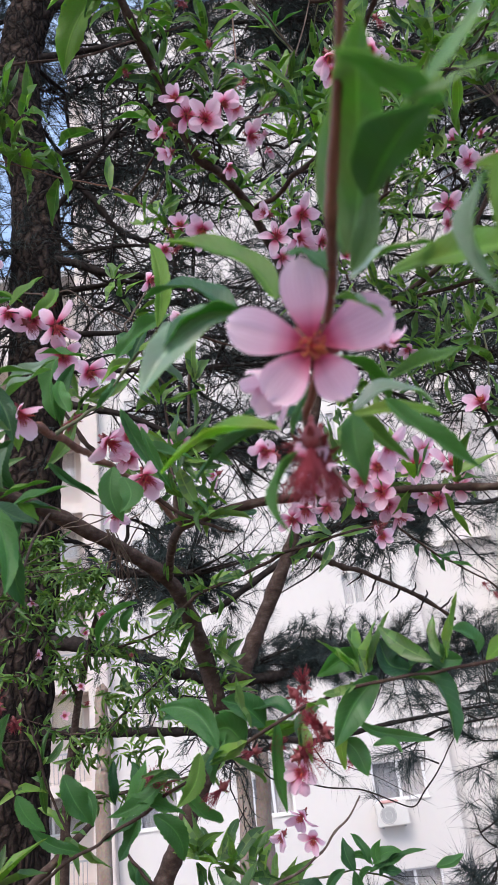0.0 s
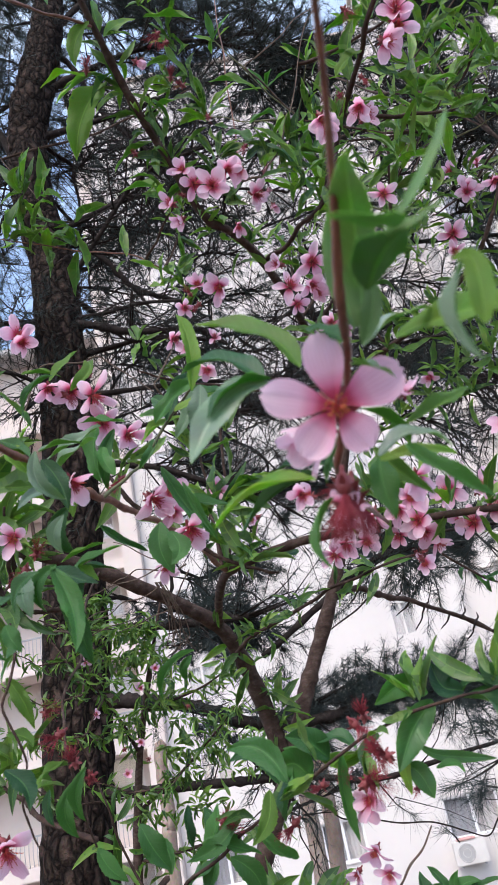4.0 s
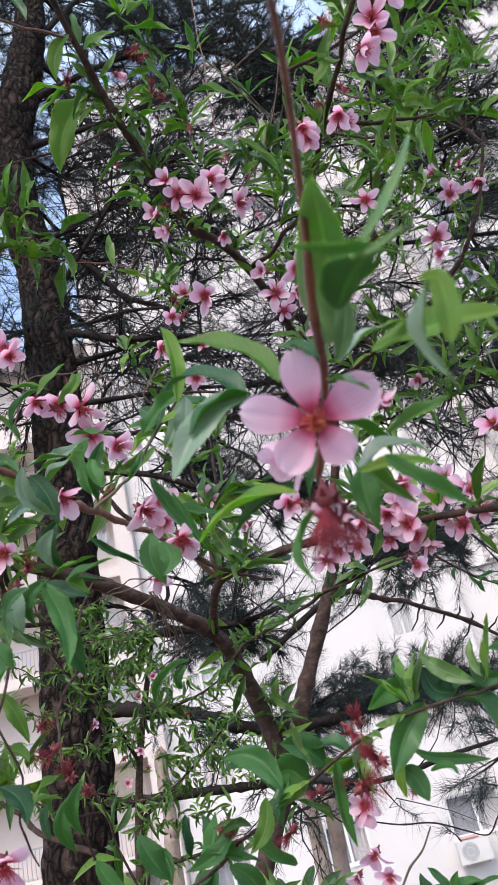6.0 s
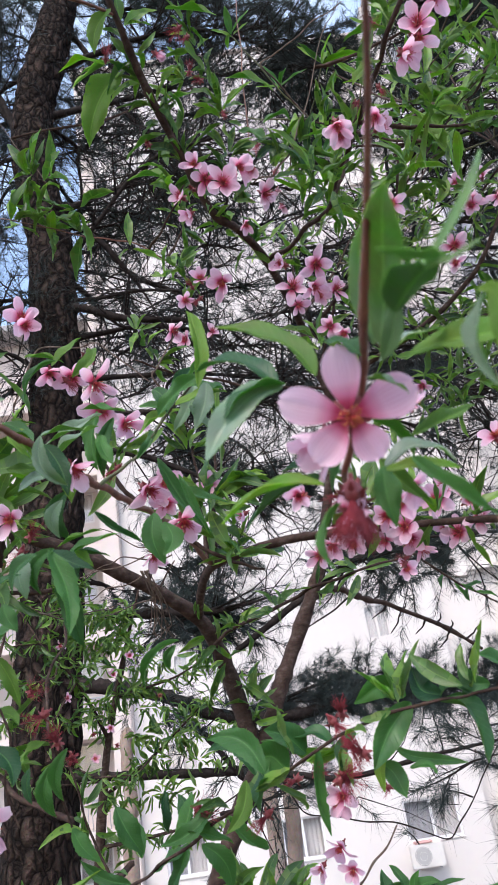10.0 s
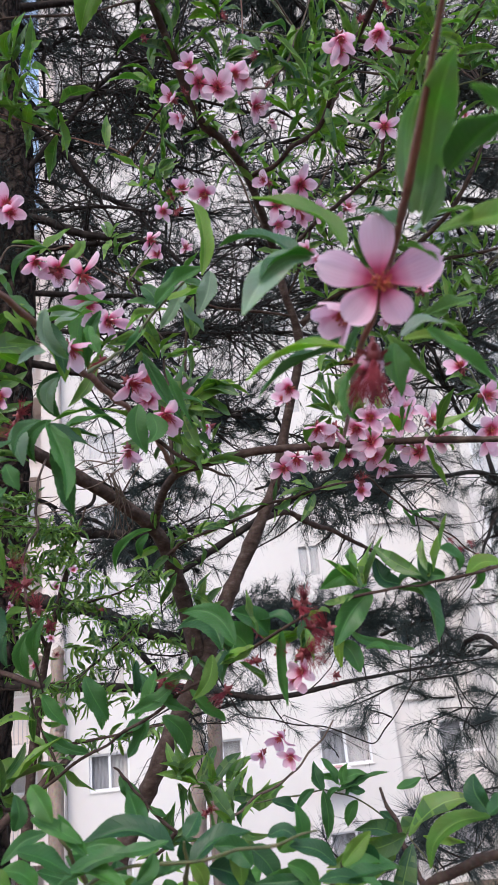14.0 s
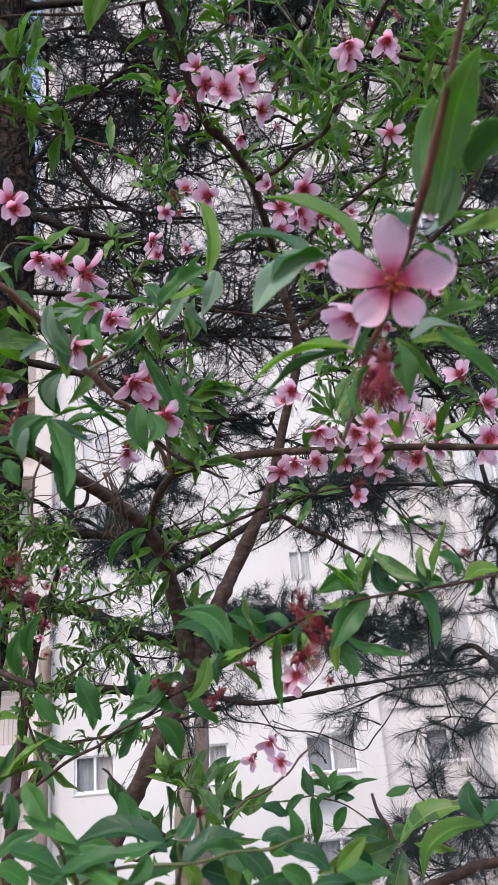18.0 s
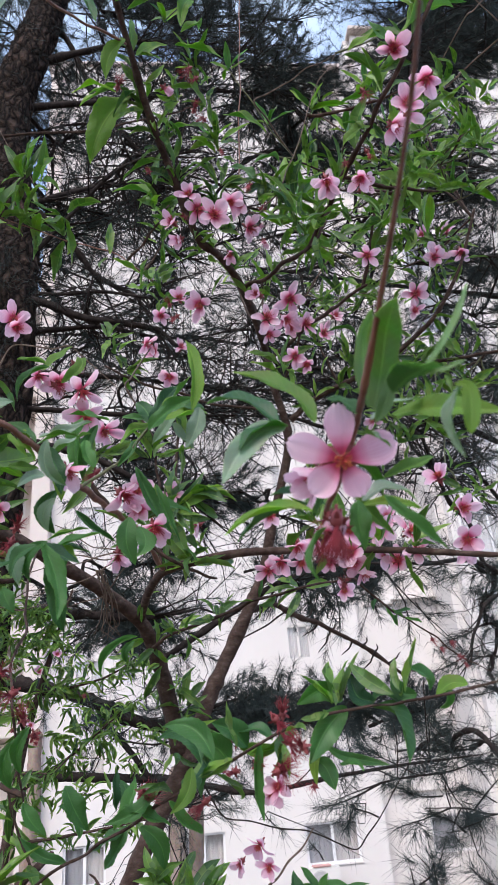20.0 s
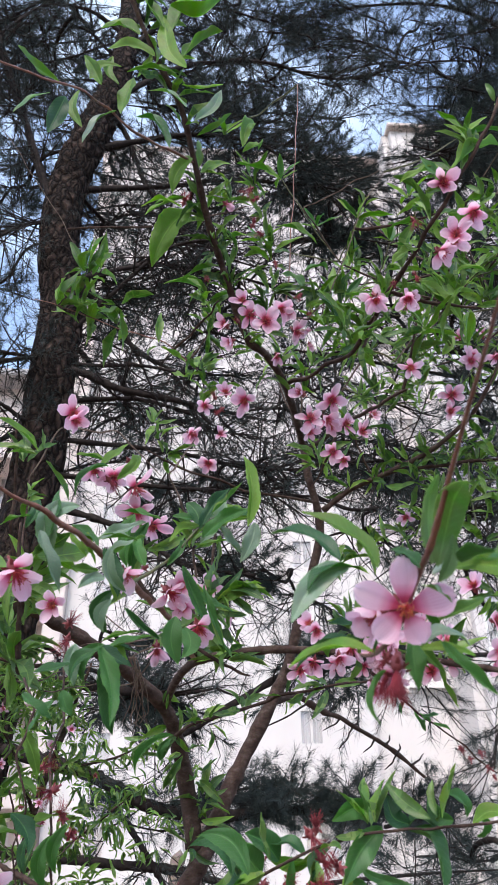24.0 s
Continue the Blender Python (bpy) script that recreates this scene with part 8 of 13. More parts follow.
sprays(foliage, [(0.2229, 0.9, 2.186), (0.3001, 0.9, 2.1263), (0.3831, 0.9, 2.0671)], 14, 0.042, 182, 1, 0.65)
sprays(foliage, [(0.3385, 0.85, 2.4643), (0.4244, 0.85, 2.5039), (0.5255, 0.85, 2.5824)], 21, 0.047, 183, 1, 0.65)
sprays(foliage, [(0.4623, 0.9, 2.6669), (0.5644, 0.9, 2.7277), (0.634, 0.9, 2.8027)], 15, 0.047, 184, 1, 0.65)
sprays(foliage, [(0.1849, 0.8, 2.3595), (0.2041, 0.8, 2.2997), (0.2724, 0.8, 2.3694)], 18, 0.039, 185, 1, 0.65)
sprays(foliage, [(-0.0431, 0.49, 1.578), (-0.001, 0.45, 1.5978), (0.0661, 0.4, 1.6205), (0.1224, 0.37, 1.6233)], 16, 0.032, 186, 1, 0.3)
sprays(foliage, [(-0.0503, 1.1, 1.6256), (-0.0331, 1.08, 1.6891), (-0.0657, 1.02, 1.7505)], 18, 0.047, 187, 1, 0.3)
sprays(foliage, [(-0.0762, 0.9, 1.4786), (-0.0374, 0.9, 1.4626), (0.0134, 0.9, 1.4334)], 23, 0.047, 188, 1, 0.3)
sprays(foliage, [(-0.2324, 1, 1.493), (-0.2499, 0.98, 1.547), (-0.2651, 0.95, 1.6245)], 10, 0.052, 189, 1, 0.3)
limb(peach, "twig", [(-0.1432, 0.4933, 1.5886, 0.0022), (-0.1841, 0.5274, 1.6033, 0.0019), (-0.2251, 0.5615, 1.6295, 0.0016), (-0.2502, 0.5825, 1.652, 0.001)], BARK, 5, 0.05, 0.25, 192)
sprays(foliage, [(-0.2251, 0.5615, 1.6295), (-0.2052, 0.5615, 1.6537)], 8, 0.04, 193, 1, 0.3)
limb(peach, "twig", [(-0.1826, 0.6, 1.7685, 0.0022), (-0.2004, 0.5902, 1.7662, 0.0019), (-0.2182, 0.5805, 1.7679, 0.0016), (-0.2489, 0.5636, 1.7774, 0.001)], BARK, 5, 0.05, 0.25, 194)
sprays(foliage, [(-0.2182, 0.5805, 1.7679), (-0.2263, 0.5805, 1.7941)], 8, 0.04, 195, 1, 0.3)
limb(peach, "twig", [(-0.2091, 0.5467, 1.7809, 0.0022), (-0.2035, 0.5307, 1.7876, 0.0019), (-0.1979, 0.5147, 1.7982, 0.0016), (-0.1876, 0.4852, 1.824, 0.001)], BARK, 5, 0.05, 0.25, 196)
sprays(foliage, [(-0.1979, 0.5147, 1.7982), (-0.2012, 0.5147, 1.8319)], 8, 0.04, 197, 1, 0.3)
limb(peach, "twig", [(-0.244, 0.6867, 1.844, 0.0022), (-0.2419, 0.6717, 1.8442, 0.0019), (-0.2398, 0.6568, 1.8474, 0.0016), (-0.2351, 0.6224, 1.8612, 0.001)], BARK, 5, 0.05, 0.25, 198)
sprays(foliage, [(-0.2398, 0.6568, 1.8474), (-0.223, 0.6568, 1.8786)], 8, 0.04, 199, 1, 0.3)
limb(peach, "twig", [(0.5091, 0.8833, 2.4458, 0.0022), (0.4999, 0.9095, 2.5598, 0.0019), (0.4908, 0.9357, 2.6999, 0.0016), (0.4883, 0.9427, 2.7441, 0.001)], BARK, 5, 0.05, 0.25, 200)
sprays(foliage, [(0.4908, 0.9357, 2.6999), (0.4406, 0.8857, 2.6785)], 5, 0.045, 201, 1, 0.65)
limb(peach, "twig", [(-0.073, 0.94, 2.3812, 0.0022), (-0.0576, 0.9433, 2.4082, 0.0019), (-0.0422, 0.9467, 2.4421, 0.0016), (-0.0265, 0.9501, 2.4832, 0.001)], BARK, 5, 0.05, 0.25, 202)
sprays(foliage, [(-0.0422, 0.9467, 2.4421), (-0.0291, 0.8967, 2.4636)], 9, 0.045, 203, 1, 0.65)
limb(peach, "twig", [(0.3461, 0.8, 2.4223, 0.0022), (0.2835, 0.8085, 2.4517, 0.0019), (0.221, 0.817, 2.4958, 0.0016), (0.191, 0.8211, 2.5234, 0.001)], BARK, 5, 0.05, 0.25, 204)
sprays(foliage, [(0.221, 0.817, 2.4958), (0.1897, 0.767, 2.4795)], 5, 0.045, 205, 1, 0.65)
limb(peach, "twig", [(0.1351, 1.02, 2.2819, 0.0022), (0.1164, 1.0647, 2.3836, 0.0019), (0.0977, 1.1095, 2.5102, 0.0016), (0.0925, 1.1221, 2.5524, 0.001)], BARK, 5, 0.05, 0.25, 206)
sprays(foliage, [(0.0977, 1.1095, 2.5102), (0.144, 1.0595, 2.5079)], 9, 0.045, 207, 1, 0.65)
limb(peach, "twig", [(0.5016, 0.94, 2.2025, 0.0022), (0.5368, 1.0922, 2.2615, 0.0019), (0.5721, 1.2444, 2.3553, 0.0016), (0.5792, 1.275, 2.3807, 0.001)], BARK, 5, 0.05, 0.25, 208)
sprays(foliage, [(0.5721, 1.2444, 2.3553), (0.5026, 1.1944, 2.3854)], 5, 0.045, 209, 1, 0.65)
limb(peach, "twig", [(0.17, 0.8633, 2.1995, 0.0022), (0.1576, 0.8844, 2.167, 0.0019), (0.1452, 0.9055, 2.142, 0.0016), (0.1337, 0.9251, 2.1253, 0.001)], BARK, 5, 0.05, 0.25, 210)
sprays(foliage, [(0.1452, 0.9055, 2.142), (0.1327, 0.8555, 2.1516)], 5, 0.045, 211, 1, 0.65)
limb(peach, "twig", [(0.1351, 1.02, 2.2819, 0.0022), (0.1402, 1.0263, 2.339, 0.0019), (0.1453, 1.0325, 2.4089, 0.0016), (0.1481, 1.0359, 2.4536, 0.001)], BARK, 5, 0.05, 0.25, 212)
sprays(foliage, [(0.1453, 1.0325, 2.4089), (0.1656, 0.9825, 2.4195)], 5, 0.045, 213, 1, 0.65)
limb(peach, "twig", [(0.38, 0.8, 2.4924, 0.0022), (0.3524, 0.9278, 2.6661, 0.0019), (0.3248, 1.0555, 2.8871, 0.0016), (0.3207, 1.0744, 2.9263, 0.001)], BARK, 5, 0.05, 0.25, 214)
sprays(foliage, [(0.3248, 1.0555, 2.8871), (0.3073, 1.0055, 2.8824)], 5, 0.045, 215, 1, 0.65)
limb(peach, "twig", [(-0.2968, 0.8417, 2.5964, 0.0022), (-0.1444, 0.8889, 2.6636, 0.0019), (0.008, 0.9362, 2.7669, 0.0016), (0.0375, 0.9453, 2.7934, 0.001)], BARK, 5, 0.05, 0.25, 216)
sprays(foliage, [(0.008, 0.9362, 2.7669), (-0.0076, 0.8862, 2.7906)], 9, 0.045, 217, 1, 0.65)
limb(peach, "twig", [(0.159, 1.06, 2.164, 0.0022), (0.0284, 0.9847, 2.1472, 0.0019), (-0.1022, 0.9095, 2.1606, 0.0016), (-0.1325, 0.892, 2.1703, 0.001)], BARK, 5, 0.05, 0.25, 218)
sprays(foliage, [(-0.1022, 0.9095, 2.1606), (-0.1258, 0.8595, 2.207)], 9, 0.045, 219, 1, 0.65)
limb(peach, "twig", [(0.2647, 1.035, 2.1989, 0.0022), (0.2505, 1.0254, 2.2316, 0.0019), (0.2364, 1.0157, 2.2725, 0.0016), (0.2242, 1.0074, 2.3142, 0.001)], BARK, 5, 0.05, 0.25, 220)
sprays(foliage, [(0.2364, 1.0157, 2.2725), (0.1921, 0.9657, 2.2758)], 5, 0.045, 221, 1, 0.65)
limb(peach, "twig", [(-0.0985, 0.925, 2.396, 0.0022), (-0.0702, 0.88, 2.3915, 0.0019), (-0.0419, 0.835, 2.3975, 0.0016), (-0.0232, 0.8054, 2.408, 0.001)], BARK, 5, 0.05, 0.25, 222)
sprays(foliage, [(-0.0419, 0.835, 2.3975), (-0.046, 0.785, 2.4494)], 9, 0.045, 223, 1, 0.65)
limb(peach, "twig", [(0.3749, 0.8, 2.4813, 0.0022), (0.3515, 0.8516, 2.4841, 0.0019), (0.328, 0.9032, 2.4984, 0.0016), (0.3137, 0.9347, 2.5137, 0.001)], BARK, 5, 0.05, 0.25, 224)
sprays(foliage, [(0.328, 0.9032, 2.4984), (0.3594, 0.8532, 2.5636)], 5, 0.045, 225, 1, 0.65)
limb(peach, "twig", [(0.38, 0.8, 2.4924, 0.0022), (0.3244, 0.8874, 2.5407, 0.0019), (0.2689, 0.9747, 2.6129, 0.0016), (0.2527, 1.0002, 2.6405, 0.001)], BARK, 5, 0.05, 0.25, 226)
sprays(foliage, [(0.2689, 0.9747, 2.6129), (0.214, 0.9247, 2.6326)], 5, 0.045, 227, 1, 0.65)
limb(peach, "twig", [(0.5091, 0.8833, 2.4458, 0.0022), (0.4959, 0.9271, 2.5491, 0.0019), (0.4828, 0.9709, 2.6773, 0.0016), (0.4791, 0.9832, 2.7199, 0.001)], BARK, 5, 0.05, 0.25, 228)
sprays(foliage, [(0.4828, 0.9709, 2.6773), (0.4979, 0.9209, 2.7521)], 5, 0.045, 229, 1, 0.65)
limb(peach, "twig", [(0.1351, 1.02, 2.2819, 0.0022), (0.2132, 1.0483, 2.3818, 0.0019), (0.2914, 1.0767, 2.5098, 0.0016), (0.3108, 1.0837, 2.5481, 0.001)], BARK, 5, 0.05, 0.25, 230)
sprays(foliage, [(0.2914, 1.0767, 2.5098), (0.2521, 1.0267, 2.5074)], 5, 0.045, 231, 1, 0.65)
limb(peach, "twig", [(0.5091, 0.8833, 2.4458, 0.0022), (0.5043, 1.0484, 2.502, 0.0019), (0.4995, 1.2134, 2.5945, 0.0016), (0.4986, 1.2453, 2.6189, 0.001)], BARK, 5, 0.05, 0.25, 232)
sprays(foliage, [(0.4995, 1.2134, 2.5945), (0.4347, 1.1634, 2.5881)], 5, 0.045, 233, 1, 0.65)
limb(peach, "twig", [(0.1351, 1.02, 2.2819, 0.0022), (0.1785, 1.1324, 2.3054, 0.0019), (0.2219, 1.2448, 2.3541, 0.0016), (0.234, 1.2761, 2.3741, 0.001)], BARK, 5, 0.05, 0.25, 234)
sprays(foliage, [(0.2219, 1.2448, 2.3541), (0.2343, 1.1948, 2.3617)], 5, 0.045, 235, 1, 0.65)
limb(peach, "twig", [(-0.0826, 0.505, 1.7974, 0.0022), (-0.0941, 0.5069, 1.8131, 0.0019), (-0.1055, 0.5087, 1.8331, 0.0016), (-0.1244, 0.5118, 1.8725, 0.001)], BARK, 5, 0.05, 0.25, 236)
sprays(foliage, [(-0.1055, 0.5087, 1.8331), (-0.0857, 0.4787, 1.8457)], 6, 0.042, 237, 1, 0.3)
limb(peach, "twig", [(-0.0487, 0.75, 1.81, 0.0022), (-0.051, 0.7524, 1.8272, 0.0019), (-0.0534, 0.7549, 1.8482, 0.0016), (-0.0576, 0.7593, 1.8927, 0.001)], BARK, 5, 0.05, 0.25, 238)
sprays(foliage, [(-0.0534, 0.7549, 1.8482), (-0.0388, 0.7249, 1.8549)], 6, 0.042, 239, 1, 0.3)
limb(peach, "twig", [(-0.1826, 0.4667, 1.7389, 0.0022), (-0.1827, 0.4481, 1.7624, 0.0019), (-0.1827, 0.4295, 1.7923, 0.0016), (-0.1828, 0.4095, 1.831, 0.001)], BARK, 5, 0.05, 0.25, 242)
sprays(foliage, [(-0.1827, 0.4295, 1.7923), (-0.1693, 0.3995, 1.8018)], 6, 0.042, 243, 1, 0.3)
limb(peach, "twig", [(-0.062, 0.62, 1.8052, 0.0022), (-0.0419, 0.6224, 1.788, 0.0019), (-0.0218, 0.6248, 1.7758, 0.0016), (0.0063, 0.6282, 1.7653, 0.001)], BARK, 5, 0.05, 0.25, 244)
sprays(foliage, [(-0.0218, 0.6248, 1.7758), (-0.0047, 0.5948, 1.7948)], 6, 0.042, 245, 1, 0.3)
limb(peach, "twig", [(-0.2207, 0.5933, 1.8019, 0.0022), (-0.2217, 0.5532, 1.8588, 0.0019), (-0.2227, 0.5131, 1.9309, 0.0016), (-0.2232, 0.4946, 1.9706, 0.001)], BARK, 5, 0.05, 0.25, 246)
sprays(foliage, [(-0.2227, 0.5131, 1.9309), (-0.1893, 0.4831, 1.9328)], 6, 0.042, 247, 1, 0.3)
limb(peach, "twig", [(-0.0509, 0.7283, 1.8092, 0.0022), (-0.0517, 0.7301, 1.8608, 0.0019), (-0.0526, 0.7319, 1.9238, 0.0016), (-0.0531, 0.733, 1.9688, 0.001)], BARK, 5, 0.05, 0.25, 248)
sprays(foliage, [(-0.0526, 0.7319, 1.9238), (-0.0636, 0.7019, 1.949)], 6, 0.042, 249, 1, 0.3)
limb(peach, "twig", [(-0.2673, 0.78, 1.8861, 0.0022), (-0.2741, 0.7904, 1.951, 0.0019), (-0.2809, 0.8007, 2.0306, 0.0016), (-0.2842, 0.8057, 2.0751, 0.001)], BARK, 5, 0.05, 0.25, 256)
sprays(foliage, [(-0.2809, 0.8007, 2.0306), (-0.2763, 0.7707, 2.0339)], 6, 0.042, 257, 1, 0.3)
limb(peach, "twig", [(-0.0487, 0.75, 1.81, 0.0022), (-0.0377, 0.7496, 1.8802, 0.0019), (-0.0268, 0.7492, 1.9662, 0.0016), (-0.0219, 0.749, 2.0109, 0.001)], BARK, 5, 0.05, 0.25, 258)
sprays(foliage, [(-0.0268, 0.7492, 1.9662), (-0.0111, 0.7192, 1.965)], 6, 0.042, 259, 1, 0.3)
limb(peach, "twig", [(-0.1826, 0.4667, 1.7389, 0.0022), (-0.1845, 0.476, 1.737, 0.0019), (-0.1864, 0.4852, 1.737, 0.0016), (-0.1934, 0.5194, 1.7436, 0.001)], BARK, 5, 0.05, 0.25, 260)
sprays(foliage, [(-0.1864, 0.4852, 1.737), (-0.198, 0.4552, 1.7528)], 6, 0.042, 261, 1, 0.3)
limb(peach, "twig", [(0.16, 0.6, 2.3676, 0.0022), (0.2046, 0.5881, 2.3629, 0.0019), (0.2493, 0.5762, 2.3674, 0.0016), (0.2831, 0.5672, 2.3773, 0.001)], BARK, 5, 0.05, 0.25, 264)
sprays(foliage, [(0.2493, 0.5762, 2.3674), (0.2401, 0.5262, 2.3846)], 5, 0.042, 265, 1, 0.65)
limb(peach, "twig", [(0.4152, 0.6833, 2.4263, 0.0022), (0.414, 0.706, 2.4267, 0.0019), (0.4128, 0.7286, 2.4316, 0.0016), (0.4109, 0.7633, 2.4457, 0.001)], BARK, 5, 0.05, 0.25, 266)
sprays(foliage, [(0.4128, 0.7286, 2.4316), (0.4418, 0.6786, 2.4509)], 5, 0.042, 267, 1, 0.65)
limb(peach, "twig", [(0.5091, 0.8833, 2.4458, 0.0022), (0.5003, 0.9101, 2.534, 0.0019), (0.4915, 0.9368, 2.6428, 0.0016), (0.4885, 0.9459, 2.6864, 0.001)], BARK, 5, 0.05, 0.25, 268)
sprays(foliage, [(0.4915, 0.9368, 2.6428), (0.5137, 0.8868, 2.6672)], 5, 0.042, 269, 1, 0.65)
limb(peach, "twig", [(0.1549, 0.54, 2.1591, 0.0022), (0.1444, 0.5334, 2.1293, 0.0019), (0.1339, 0.5268, 2.1054, 0.0016), (0.1214, 0.519, 2.0837, 0.001)], BARK, 5, 0.05, 0.25, 270)
sprays(foliage, [(0.1339, 0.5268, 2.1054), (0.1005, 0.4768, 2.0807)], 5, 0.042, 271, 1, 0.65)
limb(peach, "twig", [(0.1633, 0.5, 2.1614, 0.0022), (0.2158, 0.5133, 2.1582, 0.0019), (0.2684, 0.5266, 2.1659, 0.0016), (0.3023, 0.5352, 2.1773, 0.001)], BARK, 5, 0.05, 0.25, 272)
sprays(foliage, [(0.2684, 0.5266, 2.1659), (0.2257, 0.4766, 2.1449)], 5, 0.042, 273, 1, 0.65)
limb(peach, "twig", [(0.38, 0.8, 2.4924, 0.0022), (0.4012, 0.8323, 2.5586, 0.0019), (0.4225, 0.8647, 2.6416, 0.0016), (0.4313, 0.8781, 2.6826, 0.001)], BARK, 5, 0.05, 0.25, 274)
sprays(foliage, [(0.4225, 0.8647, 2.6416), (0.4745, 0.8147, 2.6808)], 5, 0.042, 275, 1, 0.65)
limb(peach, "twig", [(0.2177, 0.6667, 2.1398, 0.0022), (0.2234, 0.6449, 2.1651, 0.0019), (0.229, 0.623, 2.1979, 0.0016), (0.2344, 0.6023, 2.2355, 0.001)], BARK, 5, 0.05, 0.25, 276)
sprays(foliage, [(0.229, 0.623, 2.1979), (0.2356, 0.573, 2.178)], 5, 0.042, 277, 1, 0.65)
limb(peach, "twig", [(0.3461, 0.8, 2.4223, 0.0022), (0.3046, 0.8183, 2.4395, 0.0019), (0.2631, 0.8366, 2.4669, 0.0016), (0.2343, 0.8493, 2.4923, 0.001)], BARK, 5, 0.05, 0.25, 278)
sprays(foliage, [(0.2631, 0.8366, 2.4669), (0.2569, 0.7866, 2.4827)], 5, 0.042, 279, 1, 0.65)
limb(peach, "twig", [(0.3461, 0.8, 2.4223, 0.0022), (0.37, 0.8157, 2.4222, 0.0019), (0.3938, 0.8314, 2.4279, 0.0016), (0.4229, 0.8506, 2.4414, 0.001)], BARK, 5, 0.05, 0.25, 280)
sprays(foliage, [(0.3938, 0.8314, 2.4279), (0.4242, 0.7814, 2.4168)], 5, 0.042, 281, 1, 0.65)
limb(peach, "twig", [(-0.0745, 0.8, 1.4389, 0.0022), (-0.0891, 0.8262, 1.4206, 0.0019), (-0.1037, 0.8524, 1.4091, 0.0016), (-0.119, 0.8798, 1.4035, 0.001)], BARK, 5, 0.05, 0.25, 282)
sprays(foliage, [(-0.1037, 0.8524, 1.4091), (-0.0761, 0.8224, 1.4293)], 7, 0.045, 283, 1, 0.3)
limb(peach, "twig", [(0.0953, 0.46, 1.4414, 0.0022), (0.0927, 0.4789, 1.452, 0.0019), (0.0901, 0.4978, 1.4673, 0.0016), (0.0862, 0.5265, 1.4969, 0.001)], BARK, 5, 0.05, 0.25, 284)
sprays(foliage, [(0.0901, 0.4978, 1.4673), (0.0995, 0.4678, 1.4815)], 7, 0.045, 285, 1, 0.3)
limb(peach, "twig", [(-0.173, 0.62, 1.5107, 0.0022), (-0.1751, 0.5854, 1.5056, 0.0019), (-0.1772, 0.5508, 1.5074, 0.0016), (-0.1793, 0.5159, 1.5158, 0.001)], BARK, 5, 0.05, 0.25, 286)
sprays(foliage, [(-0.1772, 0.5508, 1.5074), (-0.1902, 0.5208, 1.5335)], 7, 0.045, 287, 1, 0.3)
limb(peach, "twig", [(-0.0185, 0.8, 1.4463, 0.0022), (-0.0245, 0.759, 1.4398, 0.0019), (-0.0305, 0.7181, 1.4417, 0.0016), (-0.0356, 0.6835, 1.4497, 0.001)], BARK, 5, 0.05, 0.25, 288)
sprays(foliage, [(-0.0305, 0.7181, 1.4417), (-0.0025, 0.6881, 1.4611)], 7, 0.045, 289, 1, 0.3)
sprays(foliage, [(0.2670, 1.0500, 2.3917), (0.3293, 1.0000, 2.3728), (0.3815, 1.0000, 2.3467)], 18, 0.03, 830, 1, 0.4)
limb(peach, "twig", [(0.2341, 1.0559, 2.4139, 0.0014), (0.2670, 1.0500, 2.3917, 0.0012), (0.3293, 1.0000, 2.3728, 0.0010), (0.3815, 1.0000, 2.3467, 0.0006)], STEM_GREEN, 5, 0.05, 0.25, 831)
sprays(foliage, [(0.3494, 1.0500, 2.4633), (0.3984, 1.0000, 2.4718), (0.4674, 1.0000, 2.4940)], 20, 0.032, 832, 1, 0.4)
limb(peach, "twig", [(0.5055, 1.0071, 2.4854, 0.0014), (0.4674, 1.0000, 2.4940, 0.0012), (0.3984, 1.0000, 2.4718, 0.0010), (0.3494, 1.0500, 2.4633, 0.0006)], STEM_GREEN, 5, 0.05, 0.25, 833)
sprays(foliage, [(0.4463, 1.0500, 2.3975), (0.4895, 1.0000, 2.4338), (0.5707, 1.0000, 2.5214)], 20, 0.034, 834, 1, 0.4)
limb(peach, "twig", [(0.5055, 1.0071, 2.4854, 0.0014), (0.5707, 1.0000, 2.5214, 0.0012), (0.4895, 1.0000, 2.4338, 0.0010), (0.4463, 1.0500, 2.3975, 0.0006)], STEM_GREEN, 5, 0.05, 0.25, 835)
sprays(foliage, [(0.3633, 1.0000, 2.1325), (0.4193, 1.0000, 2.1621), (0.4852, 1.0000, 2.1903)], 18, 0.032, 836, 1, 0.4)
limb(peach, "twig", [(0.5104, 0.9780, 2.2164, 0.0014), (0.4852, 1.0000, 2.1903, 0.0012), (0.4193, 1.0000, 2.1621, 0.0010), (0.3633, 1.0000, 2.1325, 0.0006)], STEM_GREEN, 5, 0.05, 0.25, 837)
sprays(foliage, [(0.4031, 1.0500, 2.8296), (0.4367, 1.0000, 2.6776), (0.5209, 1.0000, 2.7000)], 18, 0.034, 838, 1, 0.4)
limb(peach, "twig", [(0.4804, 0.9790, 2.7039, 0.0014), (0.5209, 1.0000, 2.7000, 0.0012), (0.4367, 1.0000, 2.6776, 0.0010), (0.4031, 1.0500, 2.8296, 0.0006)], STEM_GREEN, 5, 0.05, 0.25, 839)
sprays(foliage, [(0.2952, 1.1000, 2.6259), (0.2289, 1.1000, 2.5398), (0.1715, 1.1000, 2.4840)], 14, 0.03, 840, 1, 0.4)
limb(peach, "twig", [(0.1037, 1.0951, 2.4678, 0.0014), (0.1715, 1.1000, 2.4840, 0.0012), (0.2289, 1.1000, 2.5398, 0.0010), (0.2952, 1.1000, 2.6259, 0.0006)], STEM_GREEN, 5, 0.05, 0.25, 841)
